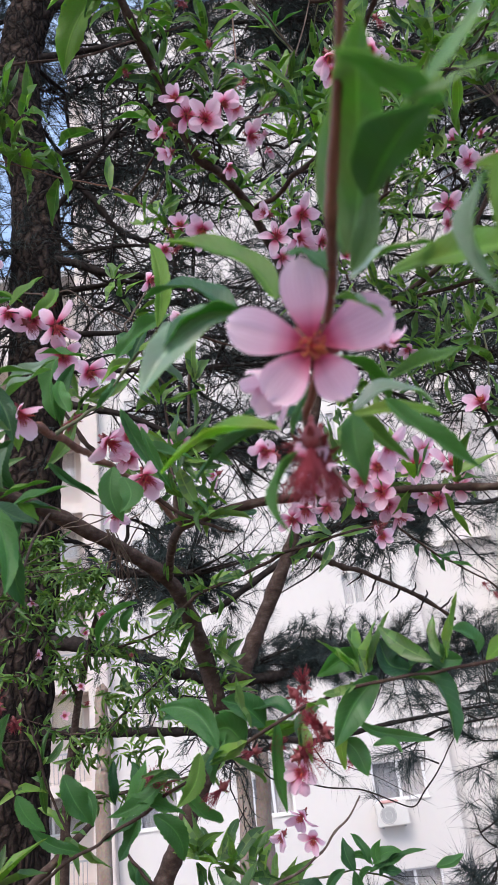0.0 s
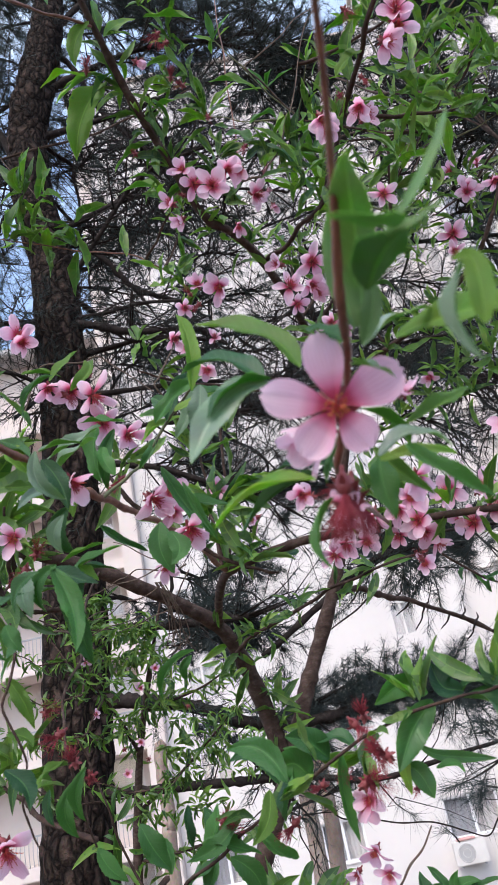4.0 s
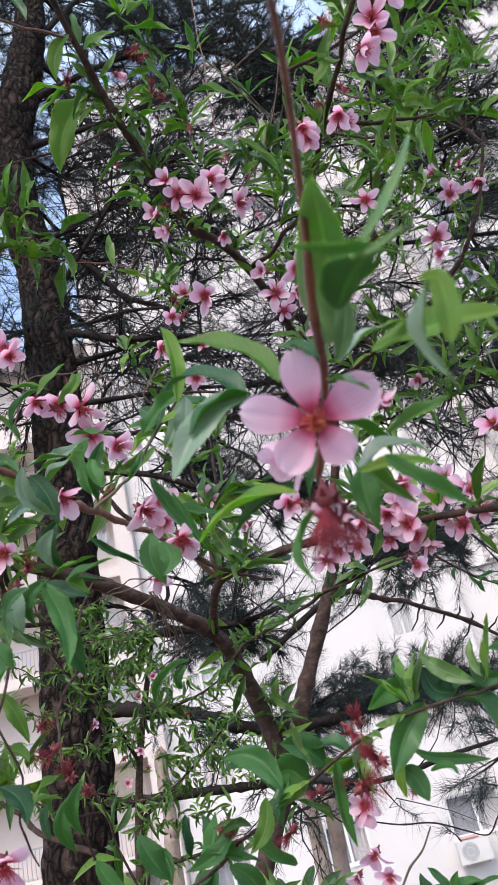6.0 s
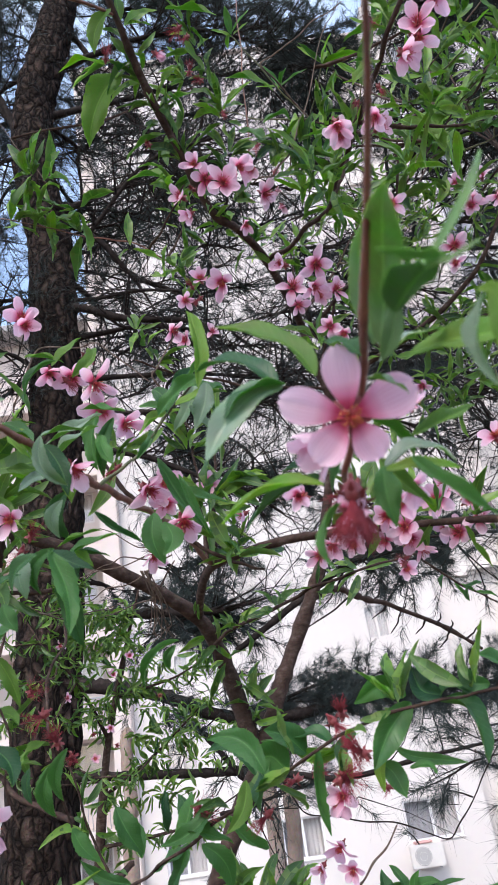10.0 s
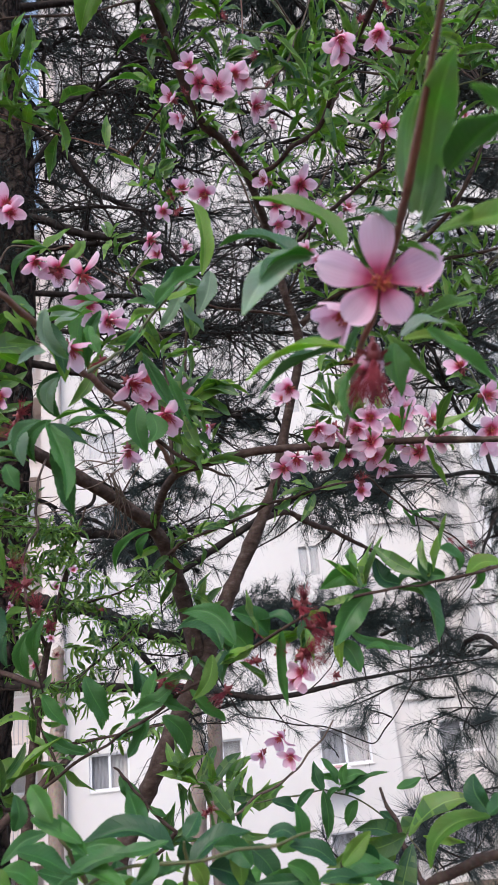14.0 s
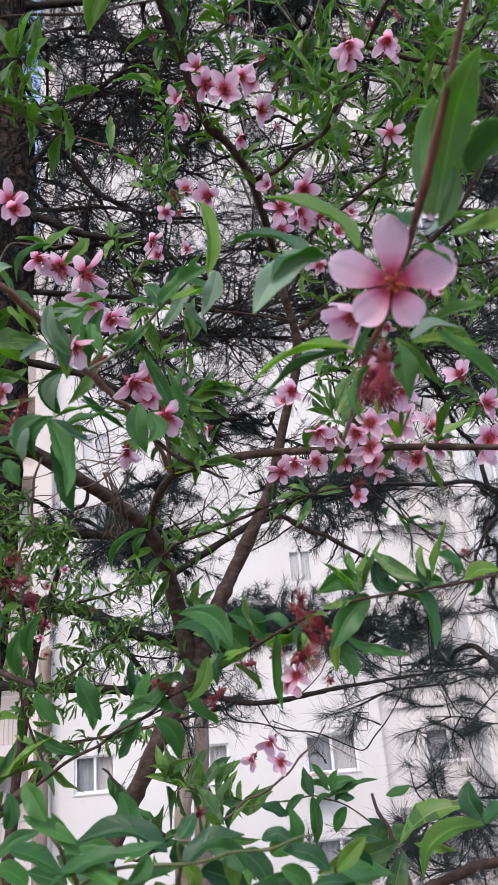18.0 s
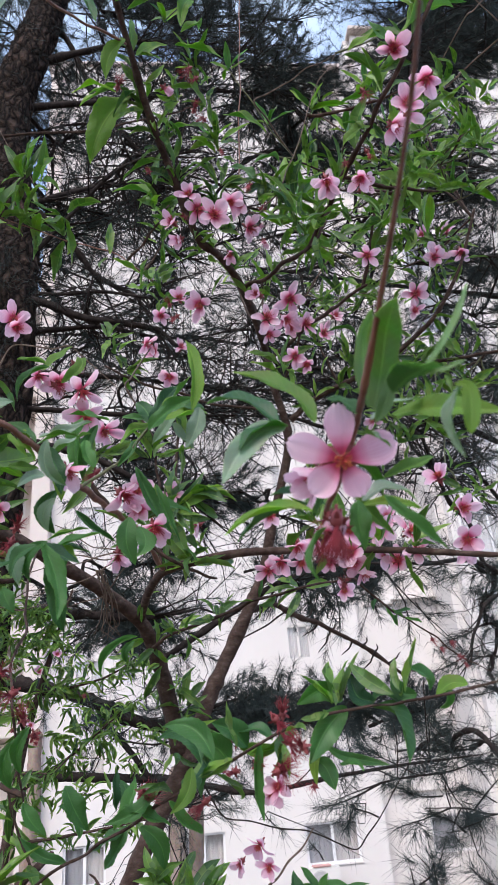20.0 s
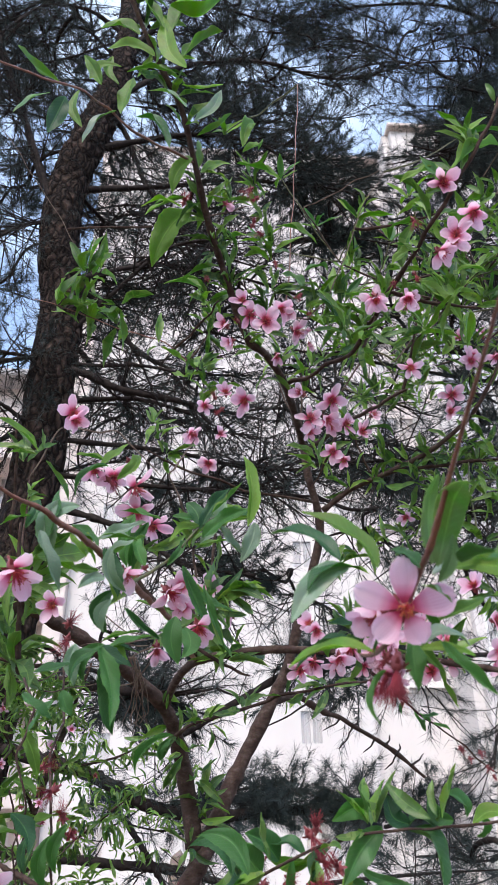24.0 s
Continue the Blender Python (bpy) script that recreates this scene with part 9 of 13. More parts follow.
sprays(foliage, [(0.2466, 1.1000, 2.4595), (0.3046, 1.1000, 2.4048), (0.3826, 1.1000, 2.4131)], 16, 0.03, 842, 1, 0.4)
limb(peach, "twig", [(0.2560, 1.0638, 2.4497, 0.0014), (0.2466, 1.1000, 2.4595, 0.0012), (0.3046, 1.1000, 2.4048, 0.0010), (0.3826, 1.1000, 2.4131, 0.0006)], STEM_GREEN, 5, 0.05, 0.25, 843)
sprays(foliage, [(0.4408, 1.0000, 2.2533), (0.4691, 1.0000, 2.1959), (0.5229, 1.0000, 2.1706)], 18, 0.032, 844, 1, 0.4)
limb(peach, "twig", [(0.5104, 0.9780, 2.2164, 0.0014), (0.5229, 1.0000, 2.1706, 0.0012), (0.4691, 1.0000, 2.1959, 0.0010), (0.4408, 1.0000, 2.2533, 0.0006)], STEM_GREEN, 5, 0.05, 0.25, 845)
sprays(foliage, [(0.3736, 0.9000, 1.9877), (0.3961, 0.9000, 1.9326), (0.4329, 0.9000, 1.9475)], 14, 0.032, 846, 1, 0.4)
limb(peach, "twig", [(0.4206, 0.9690, 2.2028, 0.0014), (0.3736, 0.9000, 1.9877, 0.0012), (0.3961, 0.9000, 1.9326, 0.0010), (0.4329, 0.9000, 1.9475, 0.0006)], STEM_GREEN, 5, 0.05, 0.25, 847)
sprays(foliage, [(0.3109, 1.1000, 2.6890), (0.3737, 1.1000, 2.6432), (0.4336, 1.1000, 2.6547)], 14, 0.03, 848, 1, 0.4)
limb(peach, "twig", [(0.2527, 1.0002, 2.6405, 0.0014), (0.3109, 1.1000, 2.6890, 0.0012), (0.3737, 1.1000, 2.6432, 0.0010), (0.4336, 1.1000, 2.6547, 0.0006)], STEM_GREEN, 5, 0.05, 0.25, 849)
sprays(foliage, [(0.3577, 1.1000, 2.4861), (0.4648, 1.1000, 2.5415), (0.5771, 1.1000, 2.5997)], 16, 0.03, 850, 1, 0.4)
limb(peach, "twig", [(0.3004, 1.0800, 2.5257, 0.0014), (0.3577, 1.1000, 2.4861, 0.0012), (0.4648, 1.1000, 2.5415, 0.0010), (0.5771, 1.1000, 2.5997, 0.0006)], STEM_GREEN, 5, 0.05, 0.25, 851)
sprays(foliage, [(0.3576, 1.0000, 2.2341), (0.4429, 1.0000, 2.2419), (0.5389, 1.0000, 2.2862)], 18, 0.03, 852, 1, 0.4)
limb(peach, "twig", [(0.3516, 0.9846, 2.2266, 0.0014), (0.3576, 1.0000, 2.2341, 0.0012), (0.4429, 1.0000, 2.2419, 0.0010), (0.5389, 1.0000, 2.2862, 0.0006)], STEM_GREEN, 5, 0.05, 0.25, 853)
child("foliage", two_sided(foliage.mesh("foliage", LEAF_MANY), LEAF_UNDER_MANY, len(LEAF_LIGHT[0][1])), peach, None, "many small fresh green leaves", "stuff")

# ---- second peach tree, farther back ----
far_peach = root("peach_tree", (-0.75, 2.3, 0.0), "peach tree with narrow leaves standing beside the pine", "tree")
far_foliage = Heap()
limb(far_peach, "trunk", [(-0.75, 2.3, -0.03, 0.02), (-0.5915, 2.3, 1.115, 0.016), (-0.5518, 2.25, 1.4212, 0.013), (-0.4942, 2.2, 1.7267, 0.01), (-0.4179, 2.15, 1.9624, 0.006), (-0.3577, 2.1, 2.1194, 0.003)], BARK, 8, 0.05, 0.2, 9)
limb(far_peach, "branch", [(-0.5369, 2.25, 1.5726, 0.006), (-0.3641, 2.2, 1.6671, 0.004), (-0.1867, 2.1, 1.7888, 0.002)], BARK, 8, 0.05, 0.25, 290)
sprays(far_foliage, [(-0.5369, 2.25, 1.5726), (-0.3641, 2.2, 1.6671), (-0.1867, 2.1, 1.7888)], 46, 0.055, 291, 1, -0.35)
limb(far_peach, "branch", [(-0.4942, 2.2, 1.7267, 0.006), (-0.5534, 2.1, 1.8839, 0.004), (-0.6226, 2, 1.9861, 0.002)], BARK, 8, 0.05, 0.25, 292)
sprays(far_foliage, [(-0.4942, 2.2, 1.7267), (-0.5534, 2.1, 1.8839), (-0.6226, 2, 1.9861)], 46, 0.055, 293, 1, -0.35)
limb(far_peach, "branch", [(-0.5441, 2.25, 1.4504, 0.006), (-0.3449, 2.15, 1.468, 0.004), (-0.1222, 2.1, 1.4932, 0.002)], BARK, 8, 0.05, 0.25, 294)
sprays(far_foliage, [(-0.5441, 2.25, 1.4504), (-0.3449, 2.15, 1.468), (-0.1222, 2.1, 1.4932)], 46, 0.055, 295, 1, -0.35)
limb(far_peach, "branch", [(-0.4611, 2.2, 1.8382, 0.005), (-0.2704, 2.15, 1.8664, 0.003), (-0.1309, 2.1, 1.931, 0.002)], BARK, 8, 0.05, 0.25, 296)
sprays(far_foliage, [(-0.4611, 2.2, 1.8382), (-0.2704, 2.15, 1.8664), (-0.1309, 2.1, 1.931)], 46, 0.055, 297, 1, -0.35)
sprays(far_foliage, [(-0.5554, 2.1, 2.032), (-0.3916, 2.1, 2.0701), (-0.49, 2.1, 1.9601)], 36, 0.052, 298, 1, -0.35)
sprays(far_foliage, [(-0.5366, 2.1, 1.8031), (-0.378, 2.1, 1.8531)], 36, 0.052, 299, 1, -0.35)
sprays(far_foliage, [(-0.3954, 2.1, 1.7285), (-0.2388, 2.1, 1.6837)], 36, 0.052, 300, 1, -0.35)
sprays(far_foliage, [(-0.4886, 2.1, 1.5715), (-0.2431, 2.1, 1.5634)], 36, 0.052, 301, 1, -0.35)
sprays(far_foliage, [(-0.6091, 2.1, 2.0892), (-0.5102, 2.1, 2.0979), (-0.4284, 2.1, 2.0224)], 34, 0.05, 302, 1, -0.1)
sprays(far_foliage, [(-0.5756, 2.1, 1.9935), (-0.462, 2.1, 1.9584), (-0.3631, 2.1, 1.9914)], 34, 0.05, 303, 1, -0.1)
sprays(far_foliage, [(-0.483, 2.05, 2.0508), (-0.3483, 2.1, 1.9316)], 34, 0.05, 304, 1, -0.1)
sprays(far_foliage, [(-0.6262, 2.1, 2.1424), (-0.51, 2.1, 2.1675)], 34, 0.05, 305, 1, -0.1)
blossom(far_peach, -0.4368, 2.05, 1.884, (0.17, -0.91, -0.33), 0, 0.0171, 0.4)
blossom(far_peach, -0.3886, 2.05, 1.9276, (0.15, -0.91, -0.35), 0, 0.0172, 0.4)
blossom(far_peach, -0.454, 2.05, 1.7458, (0.18, -0.91, -0.27), 0, 0.0167, 0.4)
blossom(far_peach, -0.5696, 2.05, 1.8412, (0.23, -0.9, -0.31), 0, 0.0169, 0.4)
blossom(far_peach, -0.5818, 2.05, 1.9854, (0.24, -0.89, -0.37), 0, 0.0172, 0.4)
blossom(far_peach, -0.5003, 2.05, 1.6752, (0.2, -0.91, -0.23), 0, 0.0165, 0.4)
spent_blossom(far_peach, -0.4392, 2.05, 1.6991, (0.19, -0.98, -0.06), 0.0218)
spent_blossom(far_peach, -0.3126, 2.05, 1.8096, (0.13, -0.98, -0.11), 0.0223)
spent_blossom(far_peach, -0.5001, 2.05, 1.735, (0.22, -0.97, -0.07), 0.0218)
sprays(far_foliage, [(-0.6035, 2.0500, 2.0779), (-0.4991, 2.0500, 2.0438), (-0.3782, 2.1000, 2.0520)], 46, 0.036, 810, 1, -0.5)
sprays(far_foliage, [(-0.5948, 2.0500, 2.0192), (-0.4570, 2.0000, 1.9656), (-0.3637, 2.1000, 1.9662)], 46, 0.036, 811, 1, -0.5)
sprays(far_foliage, [(-0.5497, 2.0000, 1.9345), (-0.4114, 2.0000, 1.8907), (-0.2998, 2.1000, 1.9107)], 40, 0.036, 812, 1, -0.5)
sprays(far_foliage, [(-0.3841, 2.1000, 1.7893), (-0.2301, 2.0000, 1.7741), (-0.0747, 2.1000, 1.8247)], 40, 0.038, 813, 1, -0.5)
sprays(far_foliage, [(-0.2912, 2.1000, 1.7023), (-0.1716, 2.0000, 1.7159), (-0.0835, 2.1000, 1.6980)], 30, 0.036, 814, 1, -0.5)
sprays(far_foliage, [(-0.1603, 1.6000, 1.8512), (-0.1002, 1.6000, 1.7951), (-0.0258, 1.6000, 1.7758)], 18, 0.04, 815, 1, -0.5)
sprays(far_foliage, [(-0.4181, 2.1000, 1.6685), (-0.2622, 2.1000, 1.6381), (-0.1359, 2.1000, 1.6335)], 34, 0.036, 816, 1, -0.5)
sprays(far_foliage, [(-0.6055, 2.1000, 1.7787), (-0.4637, 2.1000, 1.7810)], 30, 0.036, 817, 1, -0.5)
sprays(far_foliage, [(-0.7811, 2.0000, 2.0588), (-0.7059, 2.0000, 1.9943), (-0.6259, 2.0000, 1.9908)], 40, 0.036, 930, 1, -0.5)
limb(far_peach, "twig", [(-0.6226, 2.0000, 1.9861, 0.0025), (-0.6259, 2.0000, 1.9908, 0.0022), (-0.7059, 2.0000, 1.9943, 0.0018), (-0.7811, 2.0000, 2.0588, 0.0010)], BARK, 5, 0.05, 0.25, 931)
sprays(far_foliage, [(-0.8052, 2.0000, 1.9568), (-0.7005, 2.0000, 1.8878), (-0.5900, 2.0000, 1.8916)], 40, 0.036, 932, 1, -0.5)
limb(far_peach, "twig", [(-0.5874, 2.0500, 1.9384, 0.0025), (-0.5900, 2.0000, 1.8916, 0.0022), (-0.7005, 2.0000, 1.8878, 0.0018), (-0.8052, 2.0000, 1.9568, 0.0010)], BARK, 5, 0.05, 0.25, 933)
sprays(far_foliage, [(-0.7988, 2.0000, 1.8379), (-0.6954, 2.0000, 1.7860), (-0.5872, 2.0000, 1.7896)], 34, 0.036, 934, 1, -0.5)
limb(far_peach, "twig", [(-0.5534, 2.1000, 1.8839, 0.0025), (-0.5872, 2.0000, 1.7896, 0.0022), (-0.6954, 2.0000, 1.7860, 0.0018), (-0.7988, 2.0000, 1.8379, 0.0010)], BARK, 5, 0.05, 0.25, 935)
sprays(far_foliage, [(-0.6939, 2.0000, 2.1177), (-0.5855, 2.0000, 2.0594), (-0.4728, 2.0000, 2.0482)], 34, 0.036, 936, 1, -0.5)
limb(far_peach, "twig", [(-0.6226, 2.0000, 1.9861, 0.0025), (-0.6939, 2.0000, 2.1177, 0.0022), (-0.5855, 2.0000, 2.0594, 0.0018), (-0.4728, 2.0000, 2.0482, 0.0010)], BARK, 5, 0.05, 0.25, 937)
sprays(far_foliage, [(-0.8225, 2.0000, 1.7315), (-0.7359, 2.0000, 1.6851), (-0.6525, 2.0000, 1.6269)], 30, 0.036, 938, 1, -0.5)
limb(far_peach, "twig", [(-0.5180, 2.2188, 1.6173, 0.0025), (-0.6525, 2.0000, 1.6269, 0.0022), (-0.7359, 2.0000, 1.6851, 0.0018), (-0.8225, 2.0000, 1.7315, 0.0010)], BARK, 5, 0.05, 0.25, 939)
sprays(far_foliage, [(-0.6009, 2.0000, 1.6820), (-0.4886, 2.0000, 1.6302), (-0.3860, 2.0000, 1.6206)], 30, 0.036, 940, 1, -0.5)
limb(far_peach, "twig", [(-0.3421, 2.1899, 1.6810, 0.0025), (-0.3860, 2.0000, 1.6206, 0.0022), (-0.4886, 2.0000, 1.6302, 0.0018), (-0.6009, 2.0000, 1.6820, 0.0010)], BARK, 5, 0.05, 0.25, 941)
child("foliage", two_sided(far_foliage.mesh("foliage", LEAF_MANY), LEAF_UNDER_MANY, len(LEAF_LIGHT[0][1])), far_peach, None, "narrow drooping leaves", "stuff")

# ---- pine beside the peach ----
pine = root("pine_tree", (-0.98, 3.0, 0.0), "old pine with scaly dark bark and long dark boughs", "tree", "pines")
left_wood, left_needles = Heap(), []
PINE_TRUNK = [(-0.98, 3.0, -0.05, 0.18), (-0.95, 3, 1.3856, 0.142), (-0.912, 3, 1.9, 0.138), (-0.868, 3, 2.5, 0.13), (-0.835, 3, 3.2, 0.122), (-0.822, 3, 3.8, 0.118), (-0.83, 3, 4.25, 0.114), (-0.885, 3, 4.6, 0.113), (-0.91, 3, 4.95, 0.112), (-0.885, 3, 5.35, 0.113), (-0.815, 3.02, 5.72, 0.116), (-0.71, 3.05, 6.3, 0.1), (-0.67, 3.1, 7.1, 0.075), (-0.755, 3.2, 8.79, 0.06)]
old_trunk(pine, PINE_TRUNK, 72, 26, PINE_BARK, 0.013, 12, "thick trunk with cracked plates of bark")
bough(pine, left_wood, left_needles, [(-0.8097, 3, 3.8505, 0.024), (-0.6502, 2.95, 3.7767, 0.02), (-0.4567, 2.95, 3.6849, 0.017), (-0.1251, 2.95, 3.6091, 0.014), (-0.0037, 2.95, 3.4948, 0.008)], 16, 0.4, 26, 0.07, 570, 0.6, -0.1)
bough(pine, left_wood, left_needles, [(-0.814, 3, 3.887, 0.012), (-0.603, 2.98, 3.8505, 0.009), (-0.3608, 2.9, 3.8005, 0.008), (-0.1135, 2.85, 3.7167, 0.005)], 14, 0.35, 20, 0.07, 571, 0.6, -0.1)
bough(pine, left_wood, left_needles, [(-0.7979, 3, 3.6317, 0.015), (-0.5958, 3.05, 3.685, 0.012), (-0.3633, 3.05, 3.6922, 0.011), (-0.0819, 3.05, 3.6061, 0.008)], 14, 0.35, 22, 0.07, 572, 0.6, -0.1)
bough(pine, left_wood, left_needles, [(-0.8848, 3.05, 6.0153, 0.02), (-0.6372, 3.1, 5.9543, 0.017), (-0.4378, 3.15, 5.4341, 0.014), (-0.1683, 3.2, 5.0388, 0.011), (-0.0146, 3.2, 4.8039, 0.006)], 24, 0.4, 50, 0.07, 573, 0.6, -0.1)
bough(pine, left_wood, left_needles, [(-0.8784, 3, 4.5656, 0.02), (-0.5791, 3.1, 4.3085, 0.015), (-0.4249, 3.15, 4.0913, 0.014), (-0.2331, 3.2, 3.9978, 0.011), (-0.1331, 3.2, 3.8289, 0.007)], 16, 0.35, 24, 0.07, 574, 0.6, -0.1)
bough(pine, left_wood, left_needles, [(-0.8227, 3, 3.9609, 0.015), (-0.9055, 2.9, 3.8378, 0.012), (-1.0351, 2.8, 3.7302, 0.01), (-1.1504, 2.7, 3.6189, 0.006)], 14, 0.3, 40, 0.07, 575, 0.6, -0.1)
bough(pine, left_wood, left_needles, [(-0.7786, 3, 3.4712, 0.014), (-0.8945, 2.9, 3.4552, 0.011), (-0.9966, 2.8, 3.4841, 0.009), (-1.1527, 2.7, 3.4911, 0.005)], 14, 0.3, 40, 0.07, 576, 0.6, -0.1)
bough(pine, left_wood, left_needles, [(-0.8694, 3, 5.2276, 0.022), (-1.0336, 2.98, 5.1929, 0.02), (-1.2215, 2.95, 5.7302, 0.017), (-1.4797, 2.9, 6.4253, 0.014), (-1.6779, 2.8, 6.8448, 0.008)], 30, 0.4, 60, 0.07, 577, 0.6, -0.1)
bough(pine, left_wood, left_needles, [(-0.9014, 3, 4.8301, 0.0338), (-1.0838, 2.95, 5.3585, 0.0161), (-1.3043, 2.9, 6.0017, 0.0143), (-1.4619, 2.8, 6.4559, 0.0124), (-1.7073, 2.7, 7.3959, 0.0099)], 40, 0.5, 60, 0.07, 306, 0.6, -0.1, lift=0)
bough(pine, left_wood, left_needles, [(-0.8253, 3, 3.9856, 0.015), (-0.5421, 2.9, 4.2788, 0.0112), (-0.2443, 2.8, 4.5314, 0.0087), (0.1249, 2.7, 4.5349, 0.0062)], 34, 0.5, 32, 0.07, 310, 0.6, -0.1, lift=0)
bough(pine, left_wood, left_needles, [(-0.8581, 3, 4.4287, 0.0188), (-0.393, 3.1, 4.6874, 0.0124), (0.0138, 3.2, 4.758, 0.0093), (0.5151, 3.3, 4.6875, 0.0062)], 40, 0.55, 28, 0.07, 311, 0.6, -0.1, lift=0)
bough(pine, left_wood, left_needles, [(-0.8259, 3, 3.6222, 0.015), (-0.9017, 2.9, 3.8093, 0.0099), (-1.1001, 2.8, 3.7966, 0.0074)], 16, 0.4, 36, 0.07, 312, 0.6, -0.1, lift=0)
bough(pine, left_wood, left_needles, [(-0.8288, 3, 3.4867, 0.015), (-0.9011, 2.9, 3.4071, 0.0099), (-1.0109, 2.8, 3.2531, 0.0074)], 12, 0.3, 30, 0.07, 313, 0.6, -0.1, lift=0)
bough(pine, left_wood, left_needles, [(-0.8952, 3, 5.1866, 0.0225), (-0.2871, 3.1, 5.3848, 0.0149), (0.0825, 3.2, 5.5838, 0.0124), (0.7439, 3.4, 5.809, 0.0087), (1.1826, 3.5, 5.8346, 0.005)], 60, 0.5, 90, 0.07, 314, 0.6, -0.1, lift=0)
bough(pine, left_wood, left_needles, [(-0.8442, 3.0117, 5.5659, 0.0225), (-0.2312, 3.1, 5.8964, 0.0149), (0.2419, 3.2, 6.0059, 0.0112), (0.6507, 3.3, 5.861, 0.0074)], 60, 0.5, 80, 0.07, 315, 0.6, -0.1, lift=0)
bough(pine, left_wood, left_needles, [(-0.7447, 3.0401, 6.1083, 0.0225), (-0.2631, 3.2, 6.8225, 0.0149), (0.367, 3.4, 7.2763, 0.0124), (1.0713, 3.6, 7.4206, 0.0099), (2.0192, 3.8, 8.0777, 0.0074), (2.9454, 4, 8.4881, 0.0062)], 80, 0.55, 70, 0.07, 316, 0.6, -0.1, lift=0)
bough(pine, left_wood, left_needles, [(-0.6893, 3.0759, 6.7141, 0.0225), (-0.2882, 3.2, 7.5843, 0.0149), (0.4943, 3.4, 8.3971, 0.0124), (1.7588, 3.6, 9.0314, 0.0099), (3.0772, 3.9, 9.3345, 0.0074)], 80, 0.55, 70, 0.07, 317, 0.6, -0.1, lift=0)
bough(pine, left_wood, left_needles, [(-0.6748, 3.094, 7.0037, 0.0188), (-0.9489, 3, 7.1478, 0.0124), (-1.2084, 2.8, 6.8264, 0.0093), (-1.4132, 2.7, 6.2889, 0.0062)], 40, 0.5, 60, 0.07, 318, 0.6, -0.1, lift=0)
bough(pine, left_wood, left_needles, [(-0.9083, 3, 4.9267, 0.015), (-1.0928, 2.9, 4.7634, 0.0099), (-1.271, 2.8, 4.475, 0.0074)], 30, 0.45, 60, 0.07, 319, 0.6, -0.1, lift=0)
bough(pine, left_wood, left_needles, [(-0.8344, 3, 3.2292, 0.015), (-0.3018, 3, 3.1669, 0.0099), (0.0799, 3.05, 3.1688, 0.0074), (0.5339, 3.1, 3.1709, 0.005)], 24, 0.4, 24, 0.07, 320, 0.6, -0.1, lift=0)
bough(pine, left_wood, left_needles, [(-0.8408, 3, 3.0776, 0.0188), (-0.4461, 3, 2.9589, 0.0124), (-0.102, 3.05, 2.7883, 0.0099), (0.2147, 3.1, 2.7549, 0.0062)], 24, 0.45, 30, 0.07, 321, 0.6, -0.1, lift=0)
bough(pine, left_wood, left_needles, [(-0.8302, 3, 3.4203, 0.015), (-0.2066, 3.1, 3.4125, 0.0099), (0.2633, 3.2, 3.3783, 0.0074), (0.7134, 3.3, 3.5477, 0.005)], 24, 0.4, 24, 0.07, 322, 0.6, -0.1, lift=0)
bough(pine, left_wood, left_needles, [(-0.049, 4.6412, 10.3876, 0.0025), (0.8211, 4.6912, 10.3, 0.009), (1.6814, 4.7412, 9.9749, 0.005)], 26, 0.42, 120, 0.07, 325, 0.55, -0.1, lift=0)
bough(pine, left_wood, left_needles, [(-1.0523, 4.1875, 10.759, 0.0025), (-0.3732, 4.2375, 10.6902, 0.009), (0.3123, 4.2875, 10.3739, 0.005)], 26, 0.42, 120, 0.07, 328, 0.55, -0.1, lift=0)
bough(pine, left_wood, left_needles, [(0.8911, 4.8806, 12.16, 0.0025), (0.1743, 4.9306, 12.3049, 0.009), (-0.5415, 4.9806, 12.156, 0.005)], 26, 0.42, 120, 0.07, 329, 0.55, -0.1, lift=0)
bough(pine, left_wood, left_needles, [(-1.8595, 4.6101, 8.6045, 0.0025), (-1.4636, 4.6601, 8.8151, 0.009), (-1.0327, 4.7101, 8.8329, 0.005)], 26, 0.42, 120, 0.07, 330, 0.55, -0.1, lift=0)
bough(pine, left_wood, left_needles, [(-0.8745, 3.6763, 10.01, 0.0025), (-1.6375, 3.7263, 10.1945, 0.009), (-2.3787, 3.7763, 10.145, 0.005)], 26, 0.42, 120, 0.07, 331, 0.55, -0.1, lift=0)
bough(pine, left_wood, left_needles, [(-1.4074, 3.8917, 9.1494, 0.0025), (-2.1383, 3.9417, 9.2374, 0.009), (-2.8352, 3.9917, 9.1223, 0.005)], 26, 0.42, 120, 0.07, 333, 0.55, -0.1, lift=0)
bough(pine, left_wood, left_needles, [(-3.0245, 4.7899, 10.5811, 0.0025), (-3.9491, 4.8399, 11.0056, 0.009), (-4.8436, 4.8899, 11.1883, 0.005)], 26, 0.42, 120, 0.07, 335, 0.55, -0.1, lift=0)
bough(pine, left_wood, left_needles, [(1.887, 3.7038, 7.8933, 0.0025), (1.4319, 3.7538, 8.2444, 0.009), (0.9376, 3.8038, 8.4205, 0.005)], 26, 0.42, 120, 0.07, 336, 0.55, -0.1, lift=0)
bough(pine, left_wood, left_needles, [(1.6717, 4.4979, 9.7062, 0.0025), (1.266, 4.5479, 9.9299, 0.009), (0.8375, 4.5979, 9.9256, 0.005)], 26, 0.42, 120, 0.07, 337, 0.55, -0.1, lift=0)
bough(pine, left_wood, left_needles, [(0.1181, 4.3779, 10.5376, 0.0025), (0.7912, 4.4279, 10.718, 0.009), (1.473, 4.4779, 10.6468, 0.005)], 26, 0.42, 120, 0.07, 338, 0.55, -0.1, lift=0)
